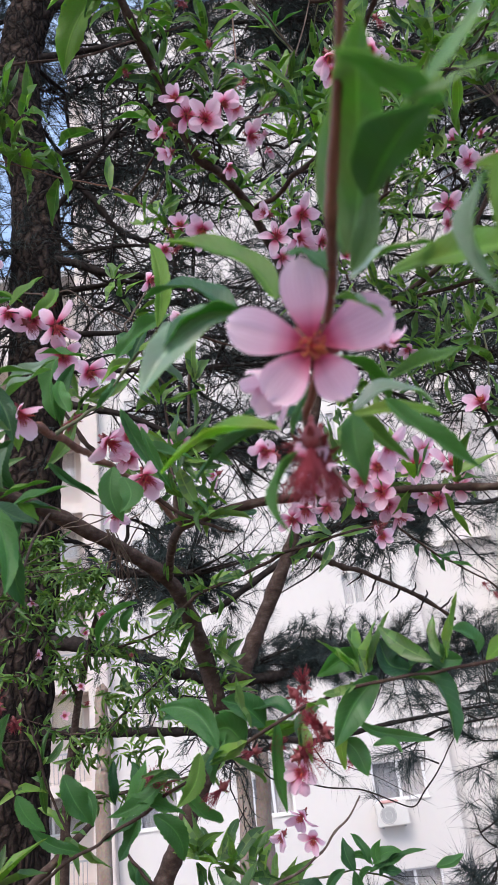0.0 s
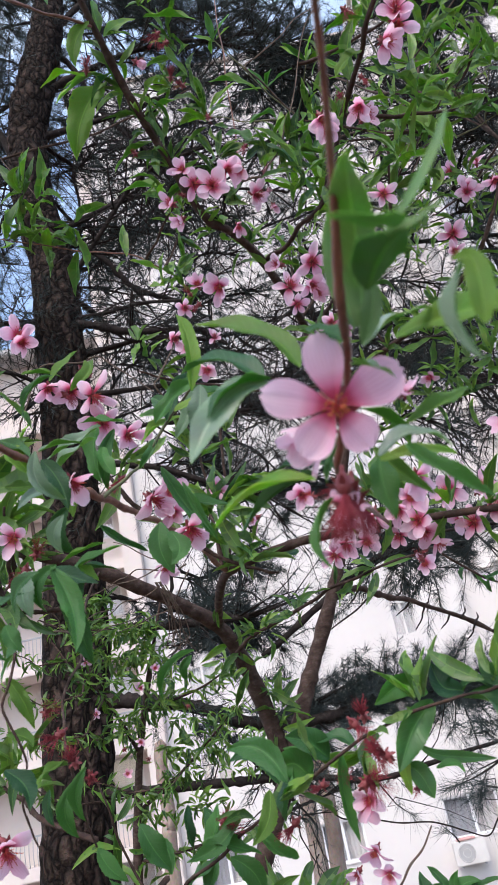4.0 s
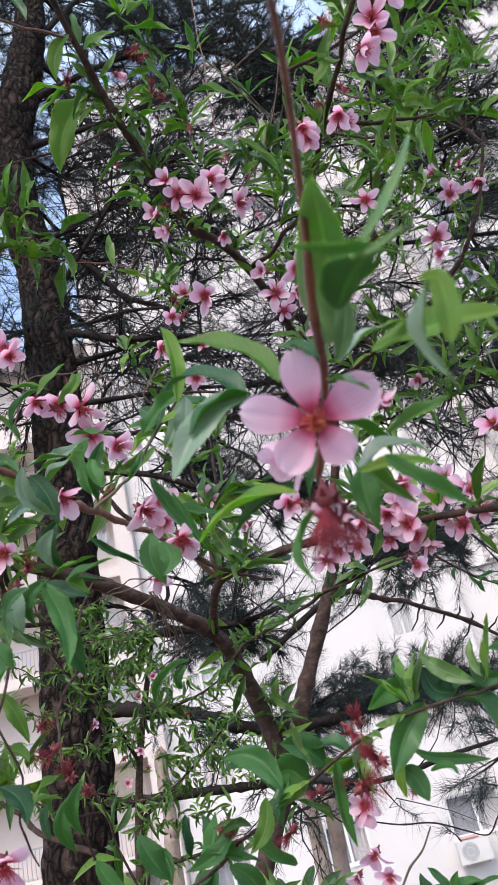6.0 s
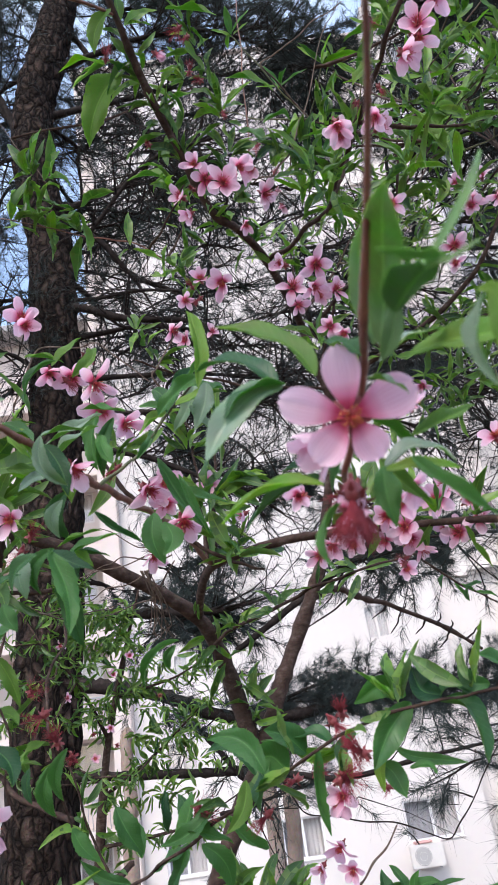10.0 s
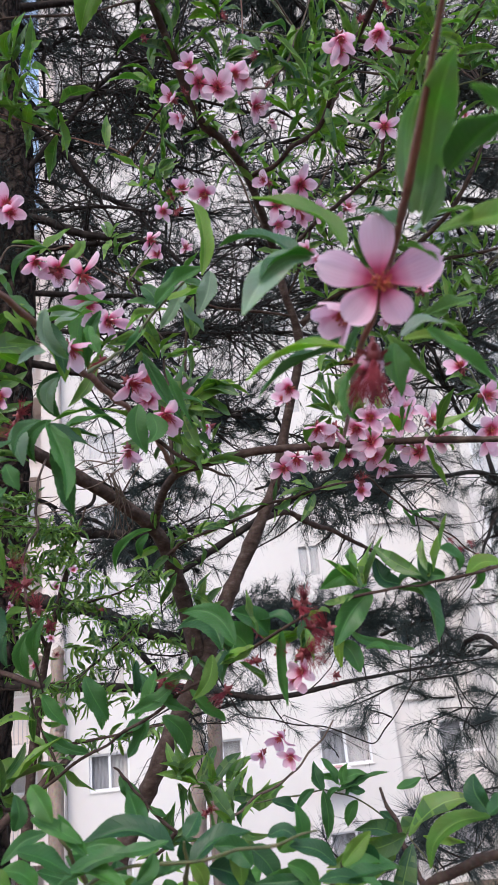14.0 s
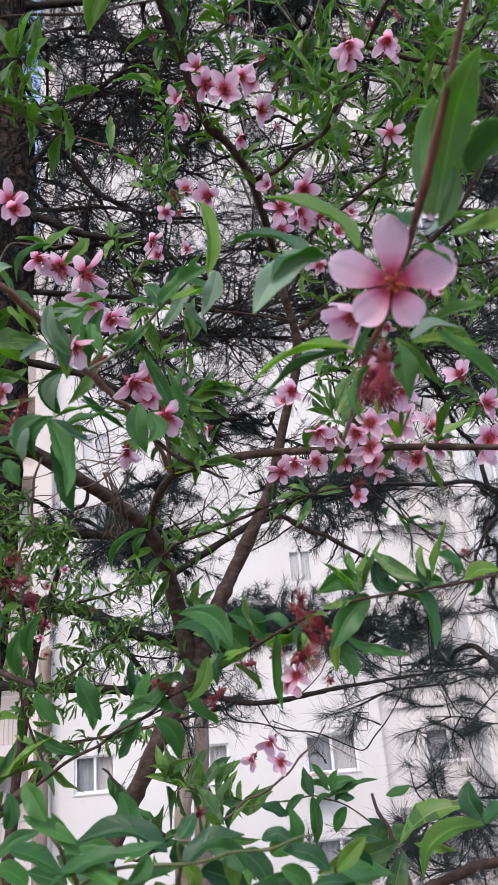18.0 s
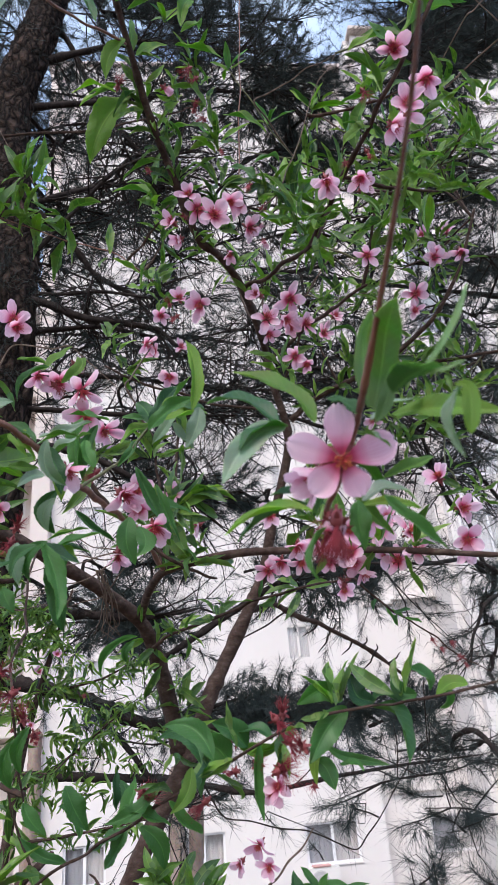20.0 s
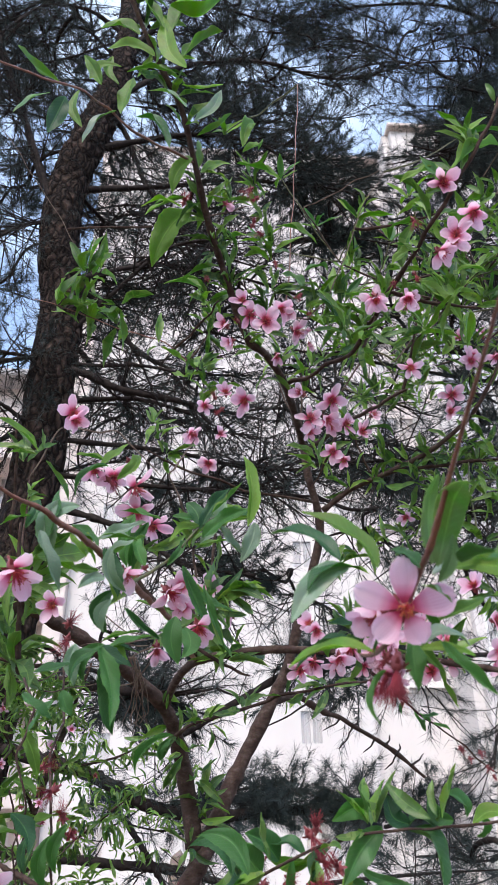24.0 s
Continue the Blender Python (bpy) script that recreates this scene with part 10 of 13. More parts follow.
bough(pine, left_wood, left_needles, [(-2.607, 3.4222, 8.8859, 0.0025), (-2.2681, 3.4722, 9.3838, 0.009), (-1.8611, 3.5222, 9.6962, 0.005)], 26, 0.42, 120, 0.07, 339, 0.55, -0.1, lift=0)
bough(pine, left_wood, left_needles, [(0.7402, 4.3011, 7.2276, 0.0025), (0.3985, 4.3511, 7.5123, 0.009), (0.0409, 4.4011, 7.6382, 0.005)], 26, 0.42, 120, 0.07, 340, 0.55, -0.1, lift=0)
bough(pine, left_wood, left_needles, [(-2.0413, 3.7963, 9.4096, 0.0025), (-2.5154, 3.8463, 9.2509, 0.009), (-2.9387, 3.8963, 8.9002, 0.005)], 26, 0.42, 120, 0.07, 342, 0.55, -0.1, lift=0)
bough(pine, left_wood, left_needles, [(-2.5793, 4.4783, 7.2534, 0.0025), (-3.0196, 4.5283, 7.2687, 0.009), (-3.4222, 4.5783, 7.1309, 0.005)], 26, 0.42, 120, 0.07, 350, 0.55, -0.1, lift=0)
bough(pine, left_wood, left_needles, [(-1.5318, 4.5876, 9.8158, 0.0025), (-2.297, 4.6376, 9.8095, 0.009), (-3.0178, 4.6876, 9.5878, 0.005)], 26, 0.42, 120, 0.07, 352, 0.55, -0.1, lift=0)
bough(pine, left_wood, left_needles, [(-1.1405, 3.5254, 8.3867, 0.0025), (-1.4599, 3.5754, 8.3657, 0.009), (-1.7546, 3.6254, 8.1657, 0.005)], 26, 0.42, 120, 0.07, 355, 0.55, -0.1, lift=0)
bough(pine, left_wood, left_needles, [(-2.0935, 3.7379, 7.5631, 0.0025), (-1.5674, 3.7879, 7.9588, 0.009), (-0.9757, 3.8379, 8.2027, 0.005)], 26, 0.42, 120, 0.07, 356, 0.55, -0.1, lift=0)
bough(pine, left_wood, left_needles, [(-0.05, 3.9313, 7.2768, 0.0025), (0.572, 3.9813, 7.453, 0.009), (1.2144, 4.0313, 7.4692, 0.005)], 26, 0.42, 120, 0.07, 360, 0.55, -0.1, lift=0)
bough(pine, left_wood, left_needles, [(-2.8008, 4.9921, 12.0489, 0.0025), (-3.4784, 5.0421, 12.1321, 0.009), (-4.0992, 5.0921, 11.9354, 0.005)], 26, 0.42, 120, 0.07, 365, 0.55, -0.1, lift=0)
bough(pine, left_wood, left_needles, [(-0.067, 3.362, 6.111, 0.0025), (0.2989, 3.412, 6.2722, 0.009), (0.6786, 3.462, 6.3055, 0.005)], 26, 0.42, 120, 0.07, 366, 0.55, -0.1, lift=0)
bough(pine, left_wood, left_needles, [(-2.687, 3.8678, 9.7539, 0.0025), (-3.2966, 3.9178, 9.5553, 0.009), (-3.8363, 3.9678, 9.1619, 0.005)], 26, 0.42, 120, 0.07, 367, 0.55, -0.1, lift=0)
bough(pine, left_wood, left_needles, [(-0.5114, 3.5407, 8.3559, 0.0025), (0.1192, 3.5907, 8.349, 0.009), (0.7566, 3.6407, 8.1565, 0.005)], 26, 0.42, 120, 0.07, 368, 0.55, -0.1, lift=0)
bough(pine, left_wood, left_needles, [(-1.8125, 3.8539, 11.1113, 0.0025), (-1.3792, 3.9039, 11.3759, 0.009), (-0.9056, 3.9539, 11.3706, 0.005)], 26, 0.42, 120, 0.07, 371, 0.55, -0.1, lift=0)
bough(pine, left_wood, left_needles, [(0.6903, 4.0396, 5.8826, 0.0025), (0.9837, 4.0896, 6.0141, 0.008), (1.2834, 4.1396, 6.083, 0.005)], 20, 0.28, 160, 0.07, 373, 0.6, -0.1, lift=0)
bough(pine, left_wood, left_needles, [(0.6198, 3.8414, 5.679, 0.0025), (0.8989, 3.8914, 5.8067, 0.008), (1.1844, 3.9414, 5.8748, 0.005)], 20, 0.28, 160, 0.07, 374, 0.6, -0.1, lift=0)
bough(pine, left_wood, left_needles, [(0.291, 4.4904, 6.9039, 0.0025), (0.6171, 4.5404, 7.0594, 0.008), (0.9523, 4.5904, 7.1397, 0.005)], 20, 0.28, 160, 0.07, 375, 0.6, -0.1, lift=0)
bough(pine, left_wood, left_needles, [(0.6505, 4.585, 7.4069, 0.0025), (1.0016, 4.635, 7.5763, 0.008), (1.3603, 4.685, 7.664, 0.005)], 20, 0.28, 160, 0.07, 376, 0.6, -0.1, lift=0)
bough(pine, left_wood, left_needles, [(0.4745, 3.6733, 6.0237, 0.0025), (0.752, 3.7233, 6.1642, 0.008), (1.0371, 3.7733, 6.242, 0.005)], 20, 0.28, 160, 0.07, 377, 0.6, -0.1, lift=0)
bough(pine, left_wood, left_needles, [(0.4785, 4.0337, 5.8404, 0.0025), (0.7652, 4.0837, 5.9706, 0.008), (1.0593, 4.1337, 6.0387, 0.005)], 20, 0.28, 160, 0.07, 378, 0.6, -0.1, lift=0)
bough(pine, left_wood, left_needles, [(0.6246, 3.6024, 5.4585, 0.0025), (0.8893, 3.6524, 5.5825, 0.008), (1.1604, 3.7024, 5.6503, 0.005)], 20, 0.28, 160, 0.07, 379, 0.6, -0.1, lift=0)
bough(pine, left_wood, left_needles, [(0.7021, 4.1087, 6.9064, 0.0025), (1.0241, 4.1587, 7.0678, 0.008), (1.3531, 4.2087, 7.1548, 0.005)], 20, 0.28, 160, 0.07, 380, 0.6, -0.1, lift=0)
bough(pine, left_wood, left_needles, [(-0.444, 4.1984, 4.5571, 0.0025), (-0.0716, 4.2484, 4.7077, 0.008), (0.3201, 4.2984, 4.7596, 0.004)], 24, 0.36, 50, 0.07, 382, 0.7, -0.1, lift=0)
bough(pine, left_wood, left_needles, [(-1.0189, 4.4731, 4.5287, 0.0025), (-0.7279, 4.5231, 4.4932, 0.008), (-0.4264, 4.5731, 4.3574, 0.004)], 24, 0.36, 50, 0.07, 384, 0.7, -0.1, lift=0)
bough(pine, left_wood, left_needles, [(-1.0799, 4.0138, 3.6701, 0.0025), (-0.8376, 4.0638, 3.8238, 0.008), (-0.5735, 4.1138, 3.8994, 0.004)], 24, 0.36, 50, 0.07, 385, 0.7, -0.1, lift=0)
bough(pine, left_wood, left_needles, [(-0.0227, 3.8594, 4.7131, 0.0025), (0.3443, 3.9094, 4.9448, 0.008), (0.7324, 3.9594, 5.0817, 0.004)], 24, 0.36, 50, 0.07, 386, 0.7, -0.1, lift=0)
bough(pine, left_wood, left_needles, [(-0.6466, 4.3298, 5.8657, 0.0025), (-0.3299, 4.3798, 5.9305, 0.008), (-0.0011, 4.4298, 5.8672, 0.004)], 19, 0.36, 30, 0.07, 387, 0.7, -0.1, lift=0)
bough(pine, left_wood, left_needles, [(-0.8851, 3.7521, 4.1188, 0.0025), (-0.5724, 3.8021, 4.1401, 0.008), (-0.2456, 3.8521, 4.0742, 0.004)], 24, 0.36, 50, 0.07, 388, 0.7, -0.1, lift=0)
bough(pine, left_wood, left_needles, [(-0.3845, 4.4709, 4.5035, 0.0025), (0.0572, 4.5209, 4.5687, 0.008), (0.5129, 4.5709, 4.5315, 0.004)], 24, 0.36, 50, 0.07, 389, 0.7, -0.1, lift=0)
bough(pine, left_wood, left_needles, [(0.5015, 3.1377, 3.3556, 0.0025), (0.875, 3.1877, 3.4314, 0.008), (1.2587, 3.2377, 3.4395, 0.004)], 24, 0.36, 50, 0.07, 390, 0.7, -0.1, lift=0)
bough(pine, left_wood, left_needles, [(-0.8751, 3.2949, 4.0667, 0.0025), (-0.6793, 3.3449, 4.0521, 0.008), (-0.4731, 3.3949, 3.9568, 0.004)], 24, 0.36, 50, 0.07, 395, 0.7, -0.1, lift=0)
bough(pine, left_wood, left_needles, [(-0.4653, 3.1186, 4.8702, 0.0025), (-0.0793, 3.1686, 4.8873, 0.008), (0.3179, 3.2186, 4.8067, 0.004)], 19, 0.36, 30, 0.07, 396, 0.7, -0.1, lift=0)
bough(pine, left_wood, left_needles, [(-0.5367, 4.296, 4.3066, 0.0025), (-0.1721, 4.346, 4.3542, 0.008), (0.2051, 4.396, 4.3051, 0.004)], 24, 0.36, 50, 0.07, 398, 0.7, -0.1, lift=0)
bough(pine, left_wood, left_needles, [(-1.0677, 3.583, 4.5766, 0.0025), (-0.78, 3.633, 4.5569, 0.008), (-0.4795, 3.683, 4.444, 0.004)], 24, 0.36, 50, 0.07, 399, 0.7, -0.1, lift=0)
bough(pine, left_wood, left_needles, [(-0.6398, 4.474, 5.6549, 0.0025), (-0.1326, 4.524, 5.739, 0.008), (0.3927, 4.574, 5.6977, 0.004)], 24, 0.36, 50, 0.07, 404, 0.7, -0.1, lift=0)
bough(pine, left_wood, left_needles, [(-0.9177, 4.4879, 5.4985, 0.0025), (-0.5373, 4.5379, 5.7895, 0.008), (-0.1249, 4.5879, 5.9671, 0.004)], 24, 0.36, 50, 0.07, 405, 0.7, -0.1, lift=0)
bough(pine, left_wood, left_needles, [(-0.6177, 4.3919, 4.7026, 0.0025), (-0.256, 4.4419, 4.8825, 0.008), (0.1276, 4.4919, 4.9602, 0.004)], 24, 0.36, 50, 0.07, 406, 0.7, -0.1, lift=0)
bough(pine, left_wood, left_needles, [(-1.6107, 3.8457, 6.2487, 0.0025), (-1.3763, 3.8957, 6.3915, 0.008), (-1.064, 3.9457, 6.339, 0.005)], 20, 0.36, 110, 0.07, 408, 0.55, -0.1, lift=0)
bough(pine, left_wood, left_needles, [(-1.9653, 4.101, 5.8899, 0.0025), (-1.736, 4.151, 6.0185, 0.008), (-1.4251, 4.201, 5.9618, 0.005)], 20, 0.36, 110, 0.07, 409, 0.55, -0.1, lift=0)
bough(pine, left_wood, left_needles, [(-2.1582, 4.1022, 5.318, 0.0025), (-1.9465, 4.1522, 5.4302, 0.008), (-1.6545, 4.2022, 5.3755, 0.005)], 20, 0.36, 110, 0.07, 410, 0.55, -0.1, lift=0)
bough(pine, left_wood, left_needles, [(-2.2021, 3.659, 7.355, 0.0025), (-1.9678, 3.709, 7.5365, 0.008), (-1.6384, 3.759, 7.4855, 0.005)], 20, 0.36, 110, 0.07, 411, 0.55, -0.1, lift=0)
bough(pine, left_wood, left_needles, [(-1.6815, 3.3828, 6.3684, 0.0025), (-1.4685, 3.4328, 6.5232, 0.008), (-1.1771, 3.4828, 6.4826, 0.005)], 20, 0.36, 110, 0.07, 412, 0.55, -0.1, lift=0)
bough(pine, left_wood, left_needles, [(-1.8027, 3.7995, 5.0507, 0.0025), (-1.6027, 3.8495, 5.1583, 0.008), (-1.3305, 3.8995, 5.1103, 0.005)], 20, 0.36, 110, 0.07, 413, 0.55, -0.1, lift=0)
bough(pine, left_wood, left_needles, [(-0.4399, 3.8753, 5.265, 0.0025), (-0.197, 3.9253, 5.3792, 0.008), (0.0581, 3.9753, 5.3253, 0.005)], 15, 0.34, 45, 0.07, 414, 0.55, -0.1, lift=0)
bough(pine, left_wood, left_needles, [(-0.5851, 3.307, 4.856, 0.0025), (-0.38, 3.357, 4.964, 0.008), (-0.1603, 3.407, 4.9242, 0.005)], 14, 0.34, 36, 0.07, 415, 0.55, -0.1, lift=0)
bough(pine, left_wood, left_needles, [(-0.2093, 4.0175, 6.1485, 0.0025), (0.0667, 4.0675, 6.2873, 0.008), (0.3515, 4.1175, 6.2264, 0.005)], 17, 0.34, 62, 0.07, 416, 0.55, -0.1, lift=0)
bough(pine, left_wood, left_needles, [(-0.4639, 3.7298, 4.884, 0.0025), (-0.2369, 3.7798, 4.9885, 0.008), (0.0025, 3.8298, 4.9389, 0.005)], 16, 0.34, 54, 0.07, 417, 0.55, -0.1, lift=0)
bough(pine, left_wood, left_needles, [(-0.5108, 3.2781, 5.0528, 0.0025), (-0.3002, 3.3281, 5.1674, 0.008), (-0.0759, 3.3781, 5.128, 0.005)], 14, 0.34, 36, 0.07, 418, 0.55, -0.1, lift=0)
bough(pine, left_wood, left_needles, [(-0.458, 3.5308, 4.9067, 0.0025), (-0.2386, 3.5808, 5.0137, 0.008), (-0.0069, 3.6308, 4.9685, 0.005)], 15, 0.34, 45, 0.07, 419, 0.55, -0.1, lift=0)
bough(pine, left_wood, left_needles, [(-0.2165, 3.5665, 4.5145, 0.0025), (0.0012, 3.6165, 4.6098, 0.008), (0.2273, 3.6665, 4.5643, 0.005)], 20, 0.34, 90, 0.07, 420, 0.55, -0.1, lift=0)
bough(pine, left_wood, left_needles, [(-0.695, 3.9209, 5.9285, 0.0025), (-0.4409, 3.9709, 6.0615, 0.008), (-0.1698, 4.0209, 6.0044, 0.005)], 15, 0.34, 45, 0.07, 421, 0.55, -0.1, lift=0)
bough(pine, left_wood, left_needles, [(-0.0976, 4.14, 3.8006, 0.0025), (0.1264, 4.19, 3.794, 0.005), (0.3535, 4.24, 3.7019, 0.003)], 26, 0.32, 22, 0.07, 422, 0.5, -0.1, lift=0)
bough(pine, left_wood, left_needles, [(0.174, 2.954, 3.1992, 0.0025), (0.3394, 3.004, 3.2726, 0.005), (0.5095, 3.054, 3.2836, 0.003)], 26, 0.32, 22, 0.07, 424, 0.5, -0.1, lift=0)
bough(pine, left_wood, left_needles, [(0.2157, 3.0646, 3.5942, 0.0025), (0.4666, 3.1146, 3.785, 0.005), (0.7319, 3.1646, 3.9112, 0.003)], 26, 0.32, 22, 0.07, 425, 0.5, -0.1, lift=0)
bough(pine, left_wood, left_needles, [(-0.3134, 2.927, 2.7767, 0.0025), (-0.1268, 2.977, 2.7684, 0.005), (0.066, 3.027, 2.7054, 0.003)], 26, 0.32, 22, 0.07, 426, 0.5, -0.1, lift=0)
bough(pine, left_wood, left_needles, [(-0.2311, 3.0752, 3.1541, 0.0025), (0.0388, 3.1252, 3.2277, 0.005), (0.3219, 3.1752, 3.239, 0.003)], 26, 0.32, 22, 0.07, 427, 0.5, -0.1, lift=0)
bough(pine, left_wood, left_needles, [(-0.2751, 4.0907, 3.0918, 0.0025), (0.058, 4.1407, 3.2295, 0.005), (0.4097, 4.1907, 3.2973, 0.003)], 26, 0.32, 22, 0.07, 428, 0.5, -0.1, lift=0)
bough(pine, left_wood, left_needles, [(-0.3064, 3.7136, 3.8674, 0.0025), (0.0235, 3.7636, 3.9387, 0.005), (0.3664, 3.8136, 3.9275, 0.003)], 26, 0.32, 22, 0.07, 430, 0.5, -0.1, lift=0)
bough(pine, left_wood, left_needles, [(0.3662, 4.0007, 2.9571, 0.0025), (0.5492, 4.0507, 2.9776, 0.005), (0.7328, 4.1007, 2.9278, 0.003)], 26, 0.32, 22, 0.07, 431, 0.5, -0.1, lift=0)
bough(pine, left_wood, left_needles, [(0.0636, 3.0315, 3.3183, 0.0025), (0.2107, 3.0815, 3.3284, 0.005), (0.3601, 3.1315, 3.2727, 0.003)], 26, 0.32, 22, 0.07, 434, 0.5, -0.1, lift=0)
bough(pine, left_wood, left_needles, [(0.4237, 3.8913, 3.5656, 0.0025), (0.6772, 3.9413, 3.75, 0.005), (0.9405, 3.9913, 3.8598, 0.003)], 26, 0.32, 22, 0.07, 436, 0.5, -0.1, lift=0)
bough(pine, left_wood, left_needles, [(-0.3174, 4.2549, 7.3747, 0.0025), (0.076, 4.3049, 7.5888, 0.009), (0.4865, 4.3549, 7.6434, 0.005)], 22, 0.36, 125, 0.07, 451, 0.55, -0.1, lift=0)
bough(pine, left_wood, left_needles, [(-0.3612, 4.045, 7.5761, 0.0025), (-0.1041, 4.095, 7.7968, 0.009), (0.1657, 4.145, 7.5918, 0.005)], 22, 0.36, 125, 0.07, 452, 0.55, -0.1, lift=0)
bough(pine, left_wood, left_needles, [(-1.1911, 3.7256, 7.5385, 0.0025), (-0.7764, 3.7756, 7.794, 0.009), (-0.3178, 3.8256, 7.5962, 0.005)], 22, 0.36, 125, 0.07, 453, 0.55, -0.1, lift=0)
bough(pine, left_wood, left_needles, [(-0.7168, 3.3954, 6.6218, 0.0025), (-0.3795, 3.4454, 6.6528, 0.009), (-0.0323, 3.4954, 6.6941, 0.005)], 22, 0.36, 125, 0.07, 454, 0.55, -0.1, lift=0)
bough(pine, left_wood, left_needles, [(-0.1531, 3.8203, 7.4789, 0.0025), (0.2611, 3.8703, 7.7167, 0.009), (0.6832, 3.9203, 7.5641, 0.005)], 22, 0.36, 125, 0.07, 455, 0.55, -0.1, lift=0)
bough(pine, left_wood, left_needles, [(-1.1141, 3.7565, 7.7172, 0.0025), (-0.8807, 3.8065, 7.9169, 0.009), (-0.6135, 3.8565, 7.7498, 0.005)], 22, 0.36, 125, 0.07, 456, 0.55, -0.1, lift=0)
bough(pine, left_wood, left_needles, [(-0.3829, 4.0196, 8.163, 0.0025), (-0.0264, 4.0696, 8.2856, 0.009), (0.3435, 4.1196, 8.3968, 0.005)], 22, 0.36, 125, 0.07, 457, 0.55, -0.1, lift=0)
bough(pine, left_wood, left_needles, [(-0.2297, 4.1762, 9.9893, 0.0025), (0.054, 4.2262, 10.2043, 0.009), (0.3423, 4.2762, 9.8141, 0.005)], 22, 0.36, 125, 0.07, 458, 0.55, -0.1, lift=0)
bough(pine, left_wood, left_needles, [(-0.9355, 3.4006, 7.4652, 0.0025), (-0.5282, 3.4506, 7.6983, 0.009), (-0.0909, 3.5006, 7.7428, 0.005)], 22, 0.36, 125, 0.07, 459, 0.55, -0.1, lift=0)
bough(pine, left_wood, left_needles, [(-0.8995, 3.8658, 8.761, 0.0025), (-0.5461, 3.9158, 8.7177, 0.009), (-0.1956, 3.9658, 9.0009, 0.005)], 22, 0.36, 125, 0.07, 460, 0.55, -0.1, lift=0)
bough(pine, left_wood, left_needles, [(-0.3102, 4.2057, 10.1973, 0.0025), (0.183, 4.2557, 10.4553, 0.009), (0.6915, 4.3057, 10.4153, 0.005)], 22, 0.36, 125, 0.07, 461, 0.55, -0.1, lift=0)
bough(pine, left_wood, left_needles, [(-2.8023, 4.0513, 9.067, 0.0025), (-2.4218, 4.1013, 9.0411, 0.009), (-2.0529, 4.1513, 9.1344, 0.005)], 22, 0.36, 110, 0.07, 462, 0.55, -0.1, lift=0)
bough(pine, left_wood, left_needles, [(-1.2832, 3.3443, 5.9957, 0.0025), (-0.9313, 3.3943, 6.0386, 0.009), (-0.5798, 3.4443, 6.2885, 0.005)], 22, 0.36, 110, 0.07, 463, 0.55, -0.1, lift=0)
bough(pine, left_wood, left_needles, [(-2.6354, 4.1703, 8.7287, 0.0025), (-2.3026, 4.2203, 8.8339, 0.009), (-1.9553, 4.2703, 8.9219, 0.005)], 22, 0.36, 110, 0.07, 464, 0.55, -0.1, lift=0)
bough(pine, left_wood, left_needles, [(-1.6451, 3.2819, 6.9281, 0.0025), (-1.2487, 3.3319, 7.0259, 0.009), (-0.8549, 3.3819, 7.3787, 0.005)], 22, 0.36, 110, 0.07, 465, 0.55, -0.1, lift=0)
bough(pine, left_wood, left_needles, [(-2.299, 4.3505, 6.9665, 0.0025), (-1.971, 4.4005, 7.0937, 0.009), (-1.6168, 4.4505, 7.1335, 0.005)], 22, 0.36, 110, 0.07, 466, 0.55, -0.1, lift=0)
bough(pine, left_wood, left_needles, [(-2.201, 3.9463, 7.7387, 0.0025), (-1.9419, 3.9963, 7.683, 0.009), (-1.7411, 4.0463, 8.0689, 0.005)], 22, 0.36, 110, 0.07, 467, 0.55, -0.1, lift=0)
bough(pine, left_wood, left_needles, [(-2.1752, 3.6312, 6.897, 0.0025), (-1.8369, 3.6812, 7.0937, 0.009), (-1.4442, 3.7312, 7.0418, 0.005)], 22, 0.36, 110, 0.07, 468, 0.55, -0.1, lift=0)
bough(pine, left_wood, left_needles, [(-1.1071, 3.4887, 4.846, 0.0025), (-0.7688, 3.5387, 4.9622, 0.009), (-0.4028, 3.5887, 4.915, 0.005)], 16, 0.36, 55, 0.07, 469, 0.55, -0.1, lift=0)
bough(pine, left_wood, left_needles, [(-1.0252, 3.6369, 4.7772, 0.0025), (-0.7419, 3.6869, 4.7551, 0.009), (-0.4685, 3.7369, 5.0051, 0.005)], 16, 0.36, 55, 0.07, 470, 0.55, -0.1, lift=0)
bough(pine, left_wood, left_needles, [(-0.9894, 3.5281, 4.818, 0.0025), (-0.8081, 3.5781, 4.8523, 0.009), (-0.6133, 3.6281, 4.7876, 0.005)], 22, 0.36, 110, 0.07, 471, 0.55, -0.1, lift=0)
bough(pine, left_wood, left_needles, [(-0.9067, 3.4468, 5.3623, 0.0025), (-0.7449, 3.4968, 5.4479, 0.009), (-0.5809, 3.5468, 5.6023, 0.005)], 15, 0.36, 49, 0.07, 472, 0.55, -0.1, lift=0)
bough(pine, left_wood, left_needles, [(-1.12, 4.0317, 5.583, 0.0025), (-0.8774, 4.0817, 5.5286, 0.009), (-0.6375, 4.1317, 5.5553, 0.005)], 16, 0.36, 55, 0.07, 473, 0.55, -0.1, lift=0)
bough(pine, left_wood, left_needles, [(-1.1554, 4.3478, 5.6641, 0.0025), (-0.867, 4.3978, 5.6508, 0.009), (-0.5817, 4.4478, 5.7824, 0.005)], 22, 0.36, 110, 0.07, 474, 0.55, -0.1, lift=0)
bough(pine, left_wood, left_needles, [(-0.601, 3.3877, 6.6662, 0.0025), (-0.2853, 3.4377, 6.6785, 0.009), (0.038, 3.4877, 6.7531, 0.005)], 22, 0.36, 120, 0.07, 475, 0.55, -0.1, lift=0)
